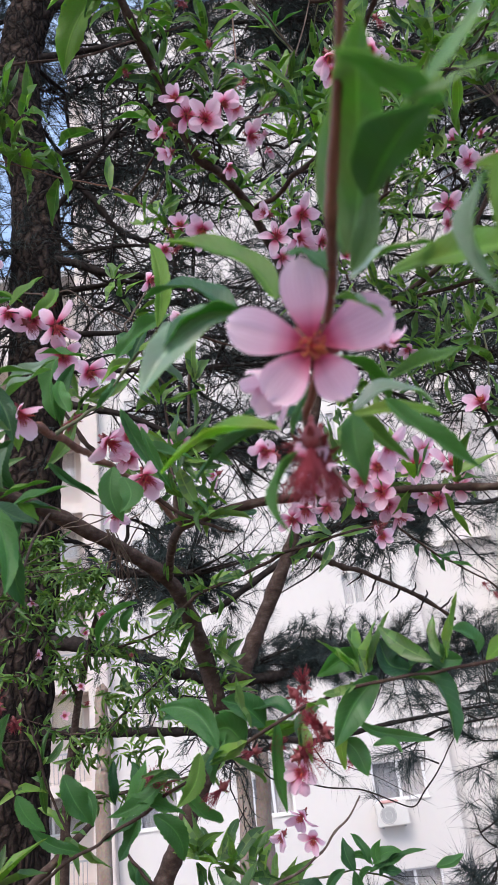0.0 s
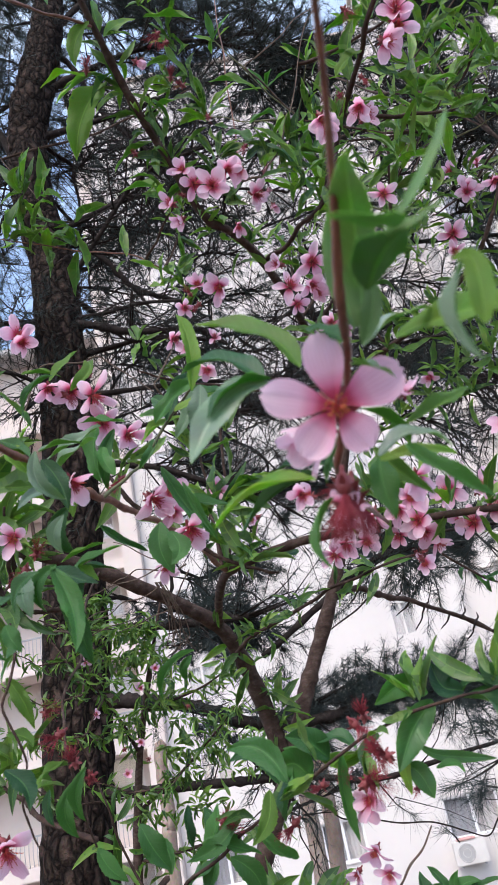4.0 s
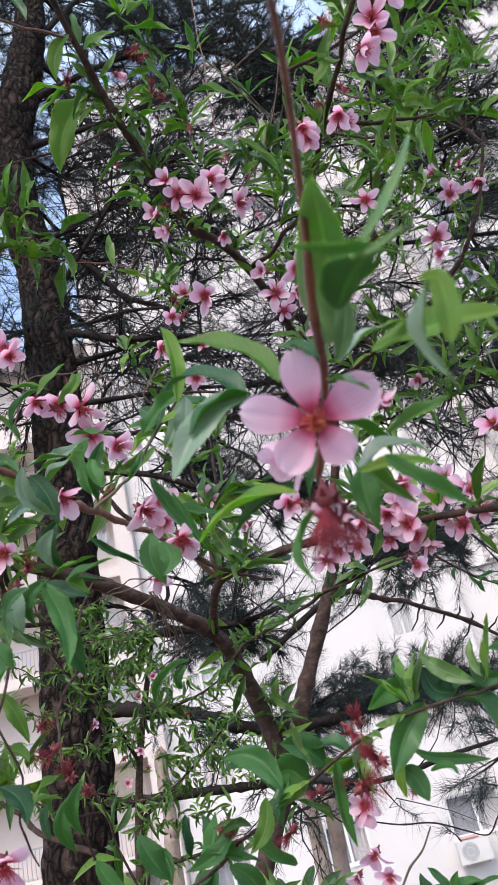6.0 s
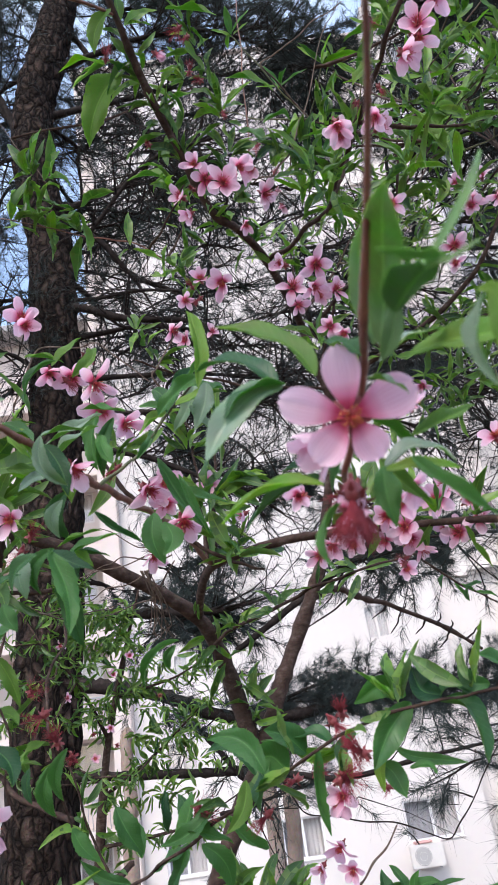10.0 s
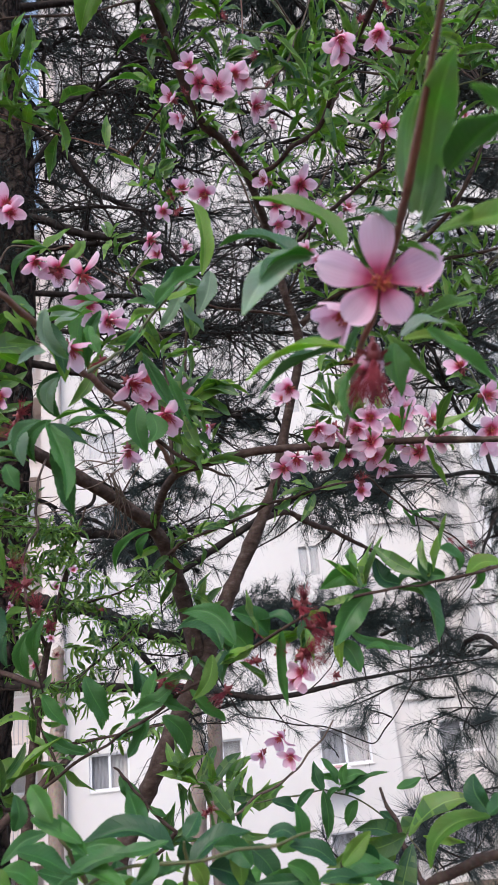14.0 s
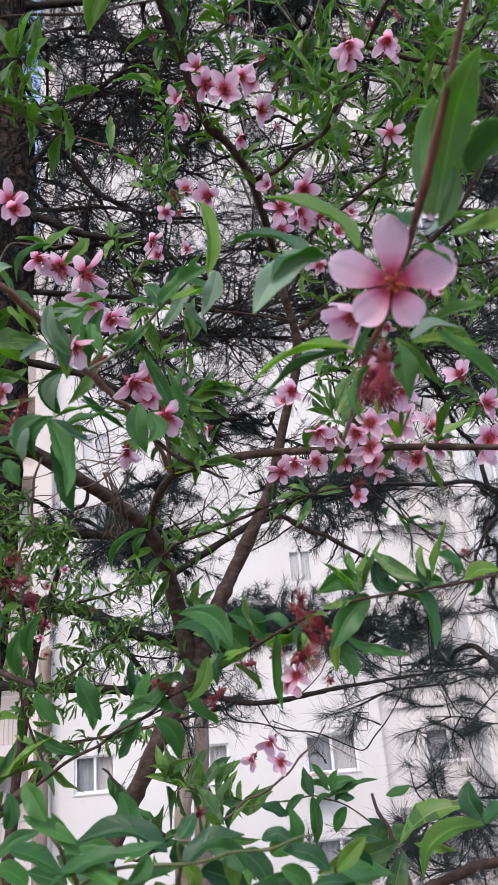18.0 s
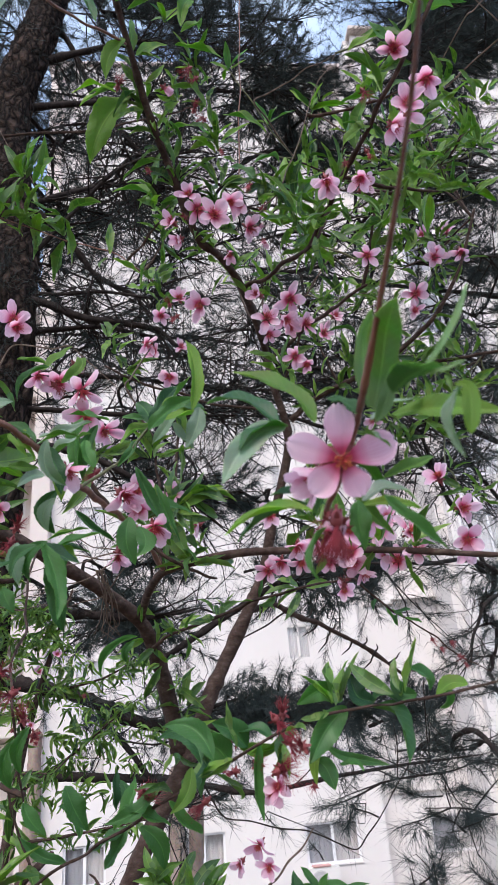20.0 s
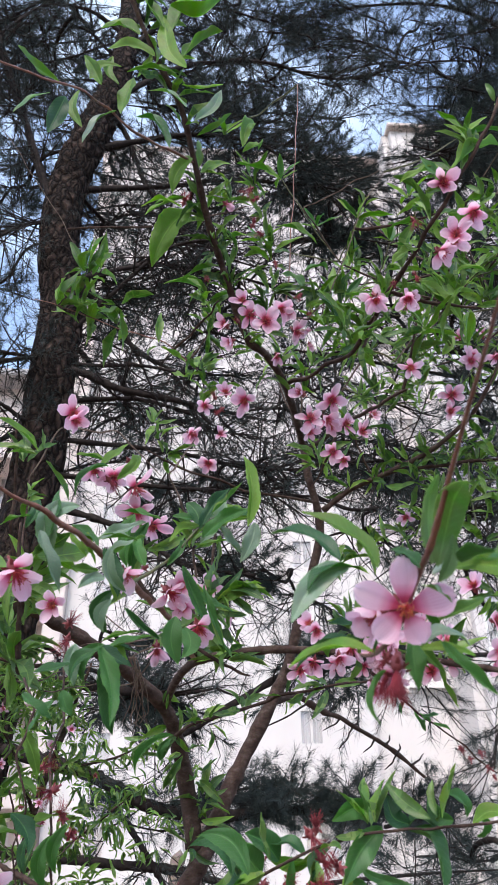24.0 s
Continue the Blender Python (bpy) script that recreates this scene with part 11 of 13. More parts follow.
bough(pine, left_wood, left_needles, [(-0.644, 3.5016, 7.1877, 0.0025), (-0.3066, 3.5516, 7.291, 0.009), (0.0436, 3.6016, 7.5534, 0.005)], 22, 0.36, 120, 0.07, 476, 0.55, -0.1, lift=0)
bough(pine, left_wood, left_needles, [(0.1149, 3.3494, 3.8146, 0.0025), (0.445, 3.3994, 3.8796, 0.009), (0.7747, 3.4494, 3.747, 0.005)], 22, 0.36, 60, 0.07, 477, 0.55, -0.1, lift=0)
bough(pine, left_wood, left_needles, [(0.4788, 4.2662, 4.8153, 0.0025), (0.7094, 4.3162, 4.8439, 0.009), (0.9398, 4.3662, 4.787, 0.005)], 22, 0.36, 60, 0.07, 478, 0.55, -0.1, lift=0)
bough(pine, left_wood, left_needles, [(0.3711, 3.2857, 4.2643, 0.0025), (0.7123, 3.3357, 4.2432, 0.009), (1.0821, 3.3857, 4.4006, 0.005)], 22, 0.36, 60, 0.07, 479, 0.55, -0.1, lift=0)
bough(pine, left_wood, left_needles, [(0.4657, 3.5549, 4.6424, 0.0025), (0.8578, 3.6049, 4.7738, 0.009), (1.2469, 3.6549, 4.6972, 0.005)], 22, 0.36, 60, 0.07, 480, 0.55, -0.1, lift=0)
bough(pine, left_wood, left_needles, [(0.4853, 4.3312, 4.5024, 0.0025), (0.7009, 4.3812, 4.4936, 0.009), (0.9211, 4.4312, 4.4923, 0.005)], 22, 0.36, 60, 0.07, 481, 0.55, -0.1, lift=0)
bough(pine, left_wood, left_needles, [(0.5628, 3.4684, 3.089, 0.0025), (0.8646, 3.5184, 3.17, 0.009), (1.1497, 3.5684, 3.0126, 0.005)], 22, 0.36, 50, 0.07, 483, 0.55, -0.1, lift=0)
bough(pine, left_wood, left_needles, [(-1.2822, 4.3361, 7.0296, 0.0025), (-0.8705, 4.3861, 6.9849, 0.009), (-0.4546, 4.4361, 6.9846, 0.005)], 22, 0.36, 110, 0.07, 502, 0.55, -0.1, lift=0)
bough(pine, left_wood, left_needles, [(-1.3908, 3.9197, 6.0405, 0.0025), (-1.1741, 3.9697, 6.0944, 0.009), (-0.9417, 4.0197, 6.053, 0.005)], 22, 0.36, 110, 0.07, 503, 0.55, -0.1, lift=0)
bough(pine, left_wood, left_needles, [(-1.5227, 4.3416, 6.3063, 0.0025), (-1.0766, 4.3916, 6.5212, 0.009), (-0.5884, 4.4416, 6.5002, 0.005)], 22, 0.36, 110, 0.07, 504, 0.55, -0.1, lift=0)
bough(pine, left_wood, left_needles, [(-1.5095, 3.9217, 6.9747, 0.0025), (-1.1921, 3.9717, 7.0239, 0.009), (-0.8576, 4.0217, 6.979, 0.005)], 22, 0.36, 110, 0.07, 505, 0.55, -0.1, lift=0)
bough(pine, left_wood, left_needles, [(-1.2006, 4.2367, 6.2978, 0.0025), (-0.7509, 4.2867, 6.5176, 0.009), (-0.2649, 4.3367, 6.5095, 0.005)], 17, 0.36, 66, 0.07, 506, 0.55, -0.1, lift=0)
bough(pine, left_wood, left_needles, [(-0.5085, 3.4678, 5.4556, 0.0025), (-0.1493, 3.5178, 5.4356, 0.009), (0.2187, 3.5678, 5.4587, 0.005)], 17, 0.36, 66, 0.07, 507, 0.55, -0.1, lift=0)
bough(pine, left_wood, left_needles, [(-0.5317, 3.594, 2.5991, 0.0025), (-0.3936, 3.644, 2.5695, 0.006), (-0.2168, 3.694, 2.6266, 0.003)], 18, 0.24, 90, 0.07, 517, 0.6, -0.1, lift=0)
bough(pine, left_wood, left_needles, [(-0.3072, 3.0736, 2.2253, 0.0025), (-0.1892, 3.1236, 2.204, 0.006), (-0.0436, 3.1736, 2.1616, 0.003)], 18, 0.24, 90, 0.07, 518, 0.6, -0.1, lift=0)
bough(pine, left_wood, left_needles, [(-0.5627, 3.3058, 2.2622, 0.0025), (-0.4391, 3.3558, 2.2668, 0.006), (-0.2848, 3.4058, 2.2563, 0.003)], 18, 0.24, 90, 0.07, 521, 0.6, -0.1, lift=0)
bough(pine, left_wood, left_needles, [(-0.445, 3.3708, 3.0046, 0.0025), (-0.3078, 3.4208, 3.007, 0.006), (-0.1331, 3.4708, 3.0654, 0.003)], 18, 0.24, 90, 0.07, 523, 0.6, -0.1, lift=0)
bough(pine, left_wood, left_needles, [(-0.4552, 3.4588, 3.4307, 0.0025), (-0.3082, 3.5088, 3.4678, 0.006), (-0.1303, 3.5588, 3.4064, 0.003)], 18, 0.24, 90, 0.07, 524, 0.6, -0.1, lift=0)
bough(pine, left_wood, left_needles, [(-0.4837, 3.4234, 3.2024, 0.0025), (-0.3453, 3.4734, 3.1501, 0.006), (-0.1677, 3.5234, 3.1986, 0.003)], 18, 0.24, 90, 0.07, 525, 0.6, -0.1, lift=0)
bough(pine, left_wood, left_needles, [(0.0822, 3.3000, 2.7717, 0.0028), (0.1708, 3.3000, 2.8245, 0.0020), (0.2777, 3.3500, 2.8812, 0.0015)], 22, 0.17, 210, 0.06, 820, 0.8, -0.1, lift=0, thin=0.7)
bough(pine, left_wood, left_needles, [(-0.0943, 3.3000, 3.2800, 0.0028), (-0.0200, 3.3000, 3.3071, 0.0020), (0.0561, 3.3500, 3.3608, 0.0015)], 12, 0.12, 110, 0.06, 821, 0.8, -0.1, lift=0, thin=0.7)
bough(pine, left_wood, left_needles, [(-0.4685, 3.1000, 2.2555, 0.0028), (-0.3578, 3.1000, 2.2635, 0.0020), (-0.2392, 3.1500, 2.2457, 0.0015)], 22, 0.2, 170, 0.06, 822, 0.8, -0.1, lift=0, thin=0.7)
bough(pine, left_wood, left_needles, [(-0.2855, 3.4000, 2.5119, 0.0028), (-0.1868, 3.4000, 2.5469, 0.0020), (-0.0929, 3.4500, 2.5237, 0.0015)], 16, 0.16, 110, 0.06, 823, 0.8, -0.1, lift=0, thin=0.7)
bough(pine, left_wood, left_needles, [(-0.7798, 3.3000, 2.4992, 0.0028), (-0.6759, 3.3000, 2.4356, 0.0020), (-0.5798, 3.3500, 2.4257, 0.0015)], 10, 0.14, 70, 0.06, 824, 0.8, -0.1, lift=0, thin=0.7)
bough(pine, left_wood, left_needles, [(-0.5197, 3.1000, 2.1605, 0.0028), (-0.3980, 3.1000, 2.1744, 0.0020), (-0.2810, 3.1500, 2.1605, 0.0015)], 12, 0.15, 90, 0.06, 825, 0.8, -0.1, lift=0, thin=0.7)
bough(pine, left_wood, left_needles, [(-0.8486, 2.95, 1.9956, 0.026), (-0.6712, 2.95, 1.9628, 0.025), (-0.4488, 2.95, 1.9015, 0.024), (-0.2285, 2.95, 1.7941, 0.023), (-0.0051, 3, 1.7556, 0.021), (0.2847, 3.1, 1.771, 0.018), (0.5988, 3.2, 1.7872, 0.012), (0.8519, 3.3, 1.766, 0.006)], 36, 0.3, 130, 0.07, 526, 0.7, -0.1, lift=0.2, thin=0.7)
bough(pine, left_wood, left_needles, [(-0.8408, 2.95, 1.6571, 0.017), (-0.5842, 2.95, 1.6273, 0.017), (-0.3076, 3, 1.5977, 0.016), (-0.0864, 3.05, 1.5729, 0.015), (0.1833, 2.75, 1.5136, 0.009), (0.4262, 2.45, 1.5453, 0.006), (0.5898, 2.2, 1.5649, 0.004), (0.7609, 2, 1.5755, 0.001)], 11, 0.22, 44, 0.07, 527, 0.45, -0.1, lift=0.1, thin=0.65)
bough(pine, left_wood, left_needles, [(-0.3895, 3, 1.8338, 0.014), (-0.2807, 3, 1.7138, 0.012), (-0.1566, 3.05, 1.5405, 0.01), (-0.0739, 3.1, 1.4239, 0.001)], 10, 0.25, 24, 0.07, 528, 0.6, -0.1, lift=0)
bough(pine, left_wood, left_needles, [(-0.1273, 3, 2.0294, 0.012), (0.3864, 3.05, 2.3195, 0.014), (0.6051, 3.1, 2.3686, 0.01), (0.9527, 3.2, 2.3973, 0.001)], 36, 0.32, 100, 0.07, 529, 0.8, -0.1, lift=0)
bough(pine, left_wood, left_needles, [(-0.6829, 3, 2.2648, 0.018), (-0.2131, 3, 2.2038, 0.014), (0.079, 3.05, 2.241, 0.001)], 16, 0.35, 40, 0.07, 530, 0.6, -0.1, lift=0)
bough(pine, left_wood, left_needles, [(-0.2697, 3, 1.4476, 0.006), (-0.0929, 3.05, 1.4705, 0.005), (0.0698, 3.1, 1.4968, 0.001)], 9, 0.22, 60, 0.07, 531, 0.6, -0.1, lift=0)
bough(pine, left_wood, left_needles, [(-0.1684, 3.1, 1.7874, 0.008), (-0.072, 3.1, 1.8137, 0.006), (0.0498, 3.15, 1.8305, 0.004)], 13, 0.15, 150, 0.055, 532, 0.9, -0.1, lift=0.1, thin=0.62)
bough(pine, left_wood, left_needles, [(0.0485, 3.1, 1.8266, 0.008), (0.1471, 3.1, 1.8533, 0.006), (0.2749, 3.15, 1.8712, 0.004)], 13, 0.15, 150, 0.055, 533, 0.9, -0.1, lift=0.1, thin=0.62)
bough(pine, left_wood, left_needles, [(0.3822, 3.1, 1.7742, 0.008), (0.4833, 3.1, 1.8008, 0.006), (0.6187, 3.15, 1.8176, 0.004)], 13, 0.15, 150, 0.055, 534, 0.9, -0.1, lift=0.1, thin=0.62)
bough(pine, left_wood, left_needles, [(0.5792, 3.1, 1.7807, 0.008), (0.6821, 3.1, 1.8075, 0.006), (0.8225, 3.15, 1.8246, 0.004)], 13, 0.15, 150, 0.055, 535, 0.9, -0.1, lift=0.1, thin=0.62)
bough(pine, left_wood, left_needles, [(0.7174, 3.1, 1.7098, 0.008), (0.8207, 3.1, 1.7361, 0.006), (0.9636, 3.15, 1.7516, 0.004)], 13, 0.15, 150, 0.055, 536, 0.9, -0.1, lift=0.1, thin=0.62)
bough(pine, left_wood, left_needles, [(-0.0498, 3.1, 1.7886, 0.008), (0.0476, 3.1, 1.815, 0.006), (0.1724, 3.15, 1.8319, 0.004)], 13, 0.15, 150, 0.055, 537, 0.9, -0.1, lift=0.1, thin=0.62)
bough(pine, left_wood, left_needles, [(0.1666, 3.1, 1.8, 0.008), (0.266, 3.1, 1.8266, 0.006), (0.3964, 3.15, 1.8439, 0.004)], 13, 0.15, 150, 0.055, 538, 0.9, -0.1, lift=0.1, thin=0.62)
bough(pine, left_wood, left_needles, [(0.2715, 3.1, 1.7605, 0.008), (0.3715, 3.1, 1.7869, 0.006), (0.5039, 3.15, 1.8033, 0.004)], 13, 0.15, 150, 0.055, 539, 0.9, -0.1, lift=0.1, thin=0.62)
bough(pine, left_wood, left_needles, [(0.4776, 3.1, 1.7542, 0.008), (0.5792, 3.1, 1.7807, 0.006), (0.7167, 3.15, 1.7971, 0.004)], 13, 0.15, 150, 0.055, 540, 0.9, -0.1, lift=0.1, thin=0.62)
bough(pine, left_wood, left_needles, [(0.8065, 3.1, 1.7256, 0.008), (0.9108, 3.1, 1.7521, 0.006), (1.0562, 3.15, 1.7679, 0.004)], 13, 0.15, 150, 0.055, 541, 0.9, -0.1, lift=0.1, thin=0.62)
bough(pine, left_wood, left_needles, [(0.1153, 3.1, 1.7626, 0.008), (0.2139, 3.1, 1.7889, 0.006), (0.3424, 3.15, 1.8053, 0.004)], 13, 0.15, 150, 0.055, 542, 0.9, -0.1, lift=0.1, thin=0.62)
bough(pine, left_wood, left_needles, [(0.2452, 3.1, 2.3952, 0.006), (0.3502, 3.1, 2.414, 0.005), (0.4888, 3.15, 2.4312, 0.003)], 10, 0.16, 247, 0.055, 543, 0.85, -0.1, lift=0, thin=0.62)
bough(pine, left_wood, left_needles, [(0.4562, 3.1, 2.433, 0.006), (0.5632, 3.1, 2.4521, 0.005), (0.7073, 3.15, 2.4701, 0.003)], 10, 0.16, 247, 0.055, 544, 0.85, -0.1, lift=0, thin=0.62)
bough(pine, left_wood, left_needles, [(0.6676, 3.1, 2.4446, 0.006), (0.7764, 3.1, 2.4639, 0.005), (0.9258, 3.15, 2.4822, 0.003)], 10, 0.16, 247, 0.055, 545, 0.85, -0.1, lift=0, thin=0.62)
bough(pine, left_wood, left_needles, [(0.6018, 3.1, 2.3423, 0.006), (0.709, 3.1, 2.3609, 0.005), (0.8554, 3.15, 2.377, 0.003)], 10, 0.16, 247, 0.055, 546, 0.85, -0.1, lift=0, thin=0.62)
bough(pine, left_wood, left_needles, [(0.6749, 3.6000, 8.3545, 0.0028), (0.8655, 3.6500, 8.4349, 0.0060), (1.0624, 3.7000, 8.5319, 0.0030)], 17, 0.26, 75, 0.07, 860, 0.7, -0.1, lift=0, thin=0.85)
bough(pine, left_wood, left_needles, [(1.0055, 3.6000, 8.5679, 0.0028), (1.2050, 3.6500, 8.6579, 0.0060), (1.3986, 3.7000, 8.6281, 0.0030)], 17, 0.26, 75, 0.07, 861, 0.7, -0.1, lift=0, thin=0.85)
bough(pine, left_wood, left_needles, [(0.3295, 3.6000, 8.0580, 0.0028), (0.5107, 3.6500, 8.1460, 0.0060), (0.6981, 3.7000, 8.2517, 0.0030)], 20, 0.26, 95, 0.07, 862, 0.7, -0.1, lift=0, thin=0.85)
bough(pine, left_wood, left_needles, [(0.2440, 3.6000, 7.2263, 0.0028), (0.4150, 3.6500, 7.4086, 0.0060), (0.5851, 3.7000, 7.3630, 0.0030)], 20, 0.26, 95, 0.07, 863, 0.7, -0.1, lift=0, thin=0.85)
bough(pine, left_wood, left_needles, [(0.3994, 3.6000, 6.7566, 0.0028), (0.5656, 3.6500, 6.8679, 0.0060), (0.7337, 3.7000, 6.9013, 0.0030)], 20, 0.26, 95, 0.07, 864, 0.7, -0.1, lift=0, thin=0.85)
bough(pine, left_wood, left_needles, [(1.1759, 3.6000, 7.7206, 0.0028), (1.3692, 3.6500, 7.8252, 0.0060), (1.5529, 3.7000, 7.7926, 0.0030)], 17, 0.26, 75, 0.07, 865, 0.7, -0.1, lift=0, thin=0.85)
bough(pine, left_wood, left_needles, [(1.5458, 3.9000, 8.7258, 0.0028), (1.7587, 3.9500, 8.7846, 0.0060), (1.9739, 4.0000, 8.8240, 0.0030)], 17, 0.26, 75, 0.07, 866, 0.7, -0.1, lift=0, thin=0.85)
bough(pine, left_wood, left_needles, [(-0.0824, 4.2000, 9.1517, 0.0028), (0.1203, 4.2500, 9.2874, 0.0060), (0.3289, 4.3000, 9.3536, 0.0030)], 20, 0.26, 95, 0.07, 867, 0.7, -0.1, lift=0, thin=0.85)
bough(pine, left_wood, left_needles, [(0.0970, 4.2000, 8.4376, 0.0028), (0.2945, 4.2500, 8.6828, 0.0060), (0.4963, 4.3000, 8.7075, 0.0030)], 20, 0.26, 95, 0.07, 868, 0.7, -0.1, lift=0, thin=0.85)
bough(pine, left_wood, left_needles, [(-0.1989, 4.2000, 7.9092, 0.0028), (-0.0154, 4.2500, 8.0359, 0.0060), (0.1743, 4.3000, 8.1235, 0.0030)], 20, 0.26, 95, 0.07, 869, 0.7, -0.1, lift=0, thin=0.85)
bough(pine, left_wood, left_needles, [(-2.0198, 3.9000, 8.3019, 0.0028), (-1.8756, 3.9500, 8.4472, 0.0060), (-1.7106, 4.0000, 8.4853, 0.0030)], 20, 0.26, 95, 0.07, 870, 0.7, -0.1, lift=0, thin=0.85)
bough(pine, left_wood, left_needles, [(-1.4587, 3.6000, 7.9453, 0.0028), (-1.3073, 3.6500, 8.0096, 0.0060), (-1.1625, 3.7000, 8.1879, 0.0030)], 20, 0.26, 95, 0.07, 871, 0.7, -0.1, lift=0, thin=0.85)
bough(pine, left_wood, left_needles, [(-1.6264, 3.6000, 7.1026, 0.0028), (-1.4890, 3.6500, 7.1564, 0.0060), (-1.3530, 3.7000, 7.2565, 0.0030)], 20, 0.26, 95, 0.07, 872, 0.7, -0.1, lift=0, thin=0.85)
bough(pine, left_wood, left_needles, [(-1.3510, 4.2000, 7.4903, 0.0028), (-1.1955, 4.2500, 7.6116, 0.0060), (-1.0185, 4.3000, 7.5537, 0.0030)], 20, 0.26, 95, 0.07, 873, 0.7, -0.1, lift=0, thin=0.85)
bough(pine, left_wood, left_needles, [(-1.6169, 3.6000, 5.9300, 0.0028), (-1.4907, 3.6500, 5.9387, 0.0060), (-1.3679, 3.7000, 5.9940, 0.0030)], 20, 0.26, 95, 0.07, 874, 0.7, -0.1, lift=0, thin=0.85)
bough(pine, left_wood, left_needles, [(1.0771, 3.9000, 6.4482, 0.0028), (1.2569, 3.9500, 6.5299, 0.0060), (1.4316, 4.0000, 6.5171, 0.0030)], 14, 0.16, 80, 0.07, 875, 0.7, -0.1, lift=0, thin=0.85)
bough(pine, left_wood, left_needles, [(-0.4544, 3.9000, 8.4334, 0.0028), (-0.2774, 3.9500, 8.6269, 0.0060), (-0.0901, 4.0000, 8.6782, 0.0030)], 20, 0.26, 95, 0.07, 876, 0.7, -0.1, lift=0, thin=0.85)
bough(pine, left_wood, left_needles, [(0.7254, 3.6000, 7.7718, 0.0028), (0.9157, 3.6500, 7.9545, 0.0060), (1.1013, 3.7000, 7.9705, 0.0030)], 17, 0.26, 75, 0.07, 877, 0.7, -0.1, lift=0, thin=0.85)
bough(pine, left_wood, left_needles, [(0.8520, 3.6000, 7.3694, 0.0028), (1.0285, 3.6500, 7.3890, 0.0060), (1.2186, 3.7000, 7.5246, 0.0030)], 17, 0.26, 75, 0.07, 878, 0.7, -0.1, lift=0, thin=0.85)
bear(pine, PINE_TRUNK, 41)
child("fine_wood", left_wood.mesh("fine_wood", PINE_TWIG), pine, None, "", "stuff")
child("needles", needle_mesh(left_needles, NEEDLE), pine, None, "dark green needles in loose tufts", "stuff")

# ---- second pine ----
pine_b = root("pine_tree", (2.1, 4.2, 0.0), "pine with drooping needle tufts on thin boughs", "tree", "pines")
right_wood, right_needles = Heap(), []
SECOND_TRUNK = [(2.1, 4.2, -0.05, 0.12), (2.2075, 4.2, 1.4039, 0.07), (2.3843, 4.2, 2.2138, 0.065), (2.5858, 4.2, 3.1367, 0.06), (2.9568, 4.2, 4.9157, 0.05), (3.8733, 4.2, 8.9999, 0.045), (4.4388, 4.2, 12.1419, 0.03)]
limb(pine_b, "trunk", SECOND_TRUNK, PINE_BARK, 16, 0.06, 0.1, 13)
bough(pine_b, right_wood, right_needles, [(2.4011, 4.2, 2.0665, 0.02), (1.4463, 3.2, 2.361, 0.012), (0.9781, 2.8, 2.3095, 0.008), (0.6405, 2.6, 2.2772, 0.005)], 16, 0.28, 80, 0.075, 547, 0.6, -0.1, lift=0, thin=0.62)
bough(pine_b, right_wood, right_needles, [(2.2705, 4.2, 1.421, 0.016), (1.0746, 2.6, 1.5484, 0.0033), (0.7251, 2.2, 1.5364, 0.0022), (0.4968, 2, 1.5326, 0.0022), (0.3354, 2, 1.4969, 0.0006)], 8, 0.2, 114, 0.075, 548, 0.7, -0.1, lift=0, thin=0.55)
bough(pine_b, right_wood, right_needles, [(2.2239, 4.2, 1.2406, 0.016), (1.0386, 2.6, 1.3803, 0.0033), (0.7587, 2.2, 1.437, 0.0022), (0.5791, 2, 1.4598, 0.0006)], 8, 0.2, 124, 0.075, 549, 0.7, -0.1, lift=0, thin=0.55)
bough(pine_b, right_wood, right_needles, [(2.1202, 4.2, 0.8396, 0.016), (0.8754, 2.4, 1.1862, 0.0033), (0.6316, 2.1, 1.2194, 0.0028), (0.5305, 2, 1.27, 0.0017), (0.513, 2, 1.3466, 0.0006)], 9, 0.18, 124, 0.075, 550, 0.7, -0.1, lift=0, thin=0.55)
bough(pine_b, right_wood, right_needles, [(2.1059, 4.2, 0.7845, 0.016), (0.8948, 2.4, 1.1042, 0.0033), (0.5954, 2.1, 1.1952, 0.0028), (0.5294, 2, 1.1775, 0.0017), (0.4718, 2, 1.1447, 0.0006)], 9, 0.18, 124, 0.075, 551, 0.7, -0.1, lift=0, thin=0.55)
bough(pine_b, right_wood, right_needles, [(2.064, 4.2, 0.6222, 0.016), (0.872, 2.4, 0.9975, 0.0033), (0.6041, 2.1, 1.072, 0.0028), (0.4974, 2, 1.0786, 0.0006)], 8, 0.2, 93, 0.075, 552, 0.7, -0.1, lift=0, thin=0.55)
bough(pine_b, right_wood, right_needles, [(2.5457, 4.2, 2.7065, 0.02), (2.0292, 4, 2.9, 0.014), (1.8138, 3.9, 3.098, 0.01)], 20, 0.4, 80, 0.075, 553, 0.6, -0.1, lift=0, thin=0.62)
bough(pine_b, right_wood, right_needles, [(2.4898, 4.2, 2.4136, 0.02), (1.3847, 3, 2.206, 0.008), (1.1432, 2.8, 2.0336, 0.006), (1.0531, 2.7, 1.8885, 0.003)], 14, 0.25, 80, 0.075, 554, 0.5, -0.1, lift=0, thin=0.62)
bough(pine_b, right_wood, right_needles, [(2.4601, 4.2, 3.2476, 0.02), (1.8529, 4.3, 3.6904, 0.016), (1.1917, 4.4, 3.9936, 0.012), (0.8052, 4.5, 4.1318, 0.008)], 34, 0.5, 34, 0.075, 555, 0.6, -0.1, lift=0, thin=0.62)
bough(pine_b, right_wood, right_needles, [(2.7836, 4.2, 4.5944, 0.02), (1.6986, 4.3, 4.8372, 0.016), (1.2048, 4.4, 5.0015, 0.012), (0.6802, 4.5, 5.0567, 0.008)], 40, 0.55, 40, 0.075, 556, 0.6, -0.1, lift=0, thin=0.62)
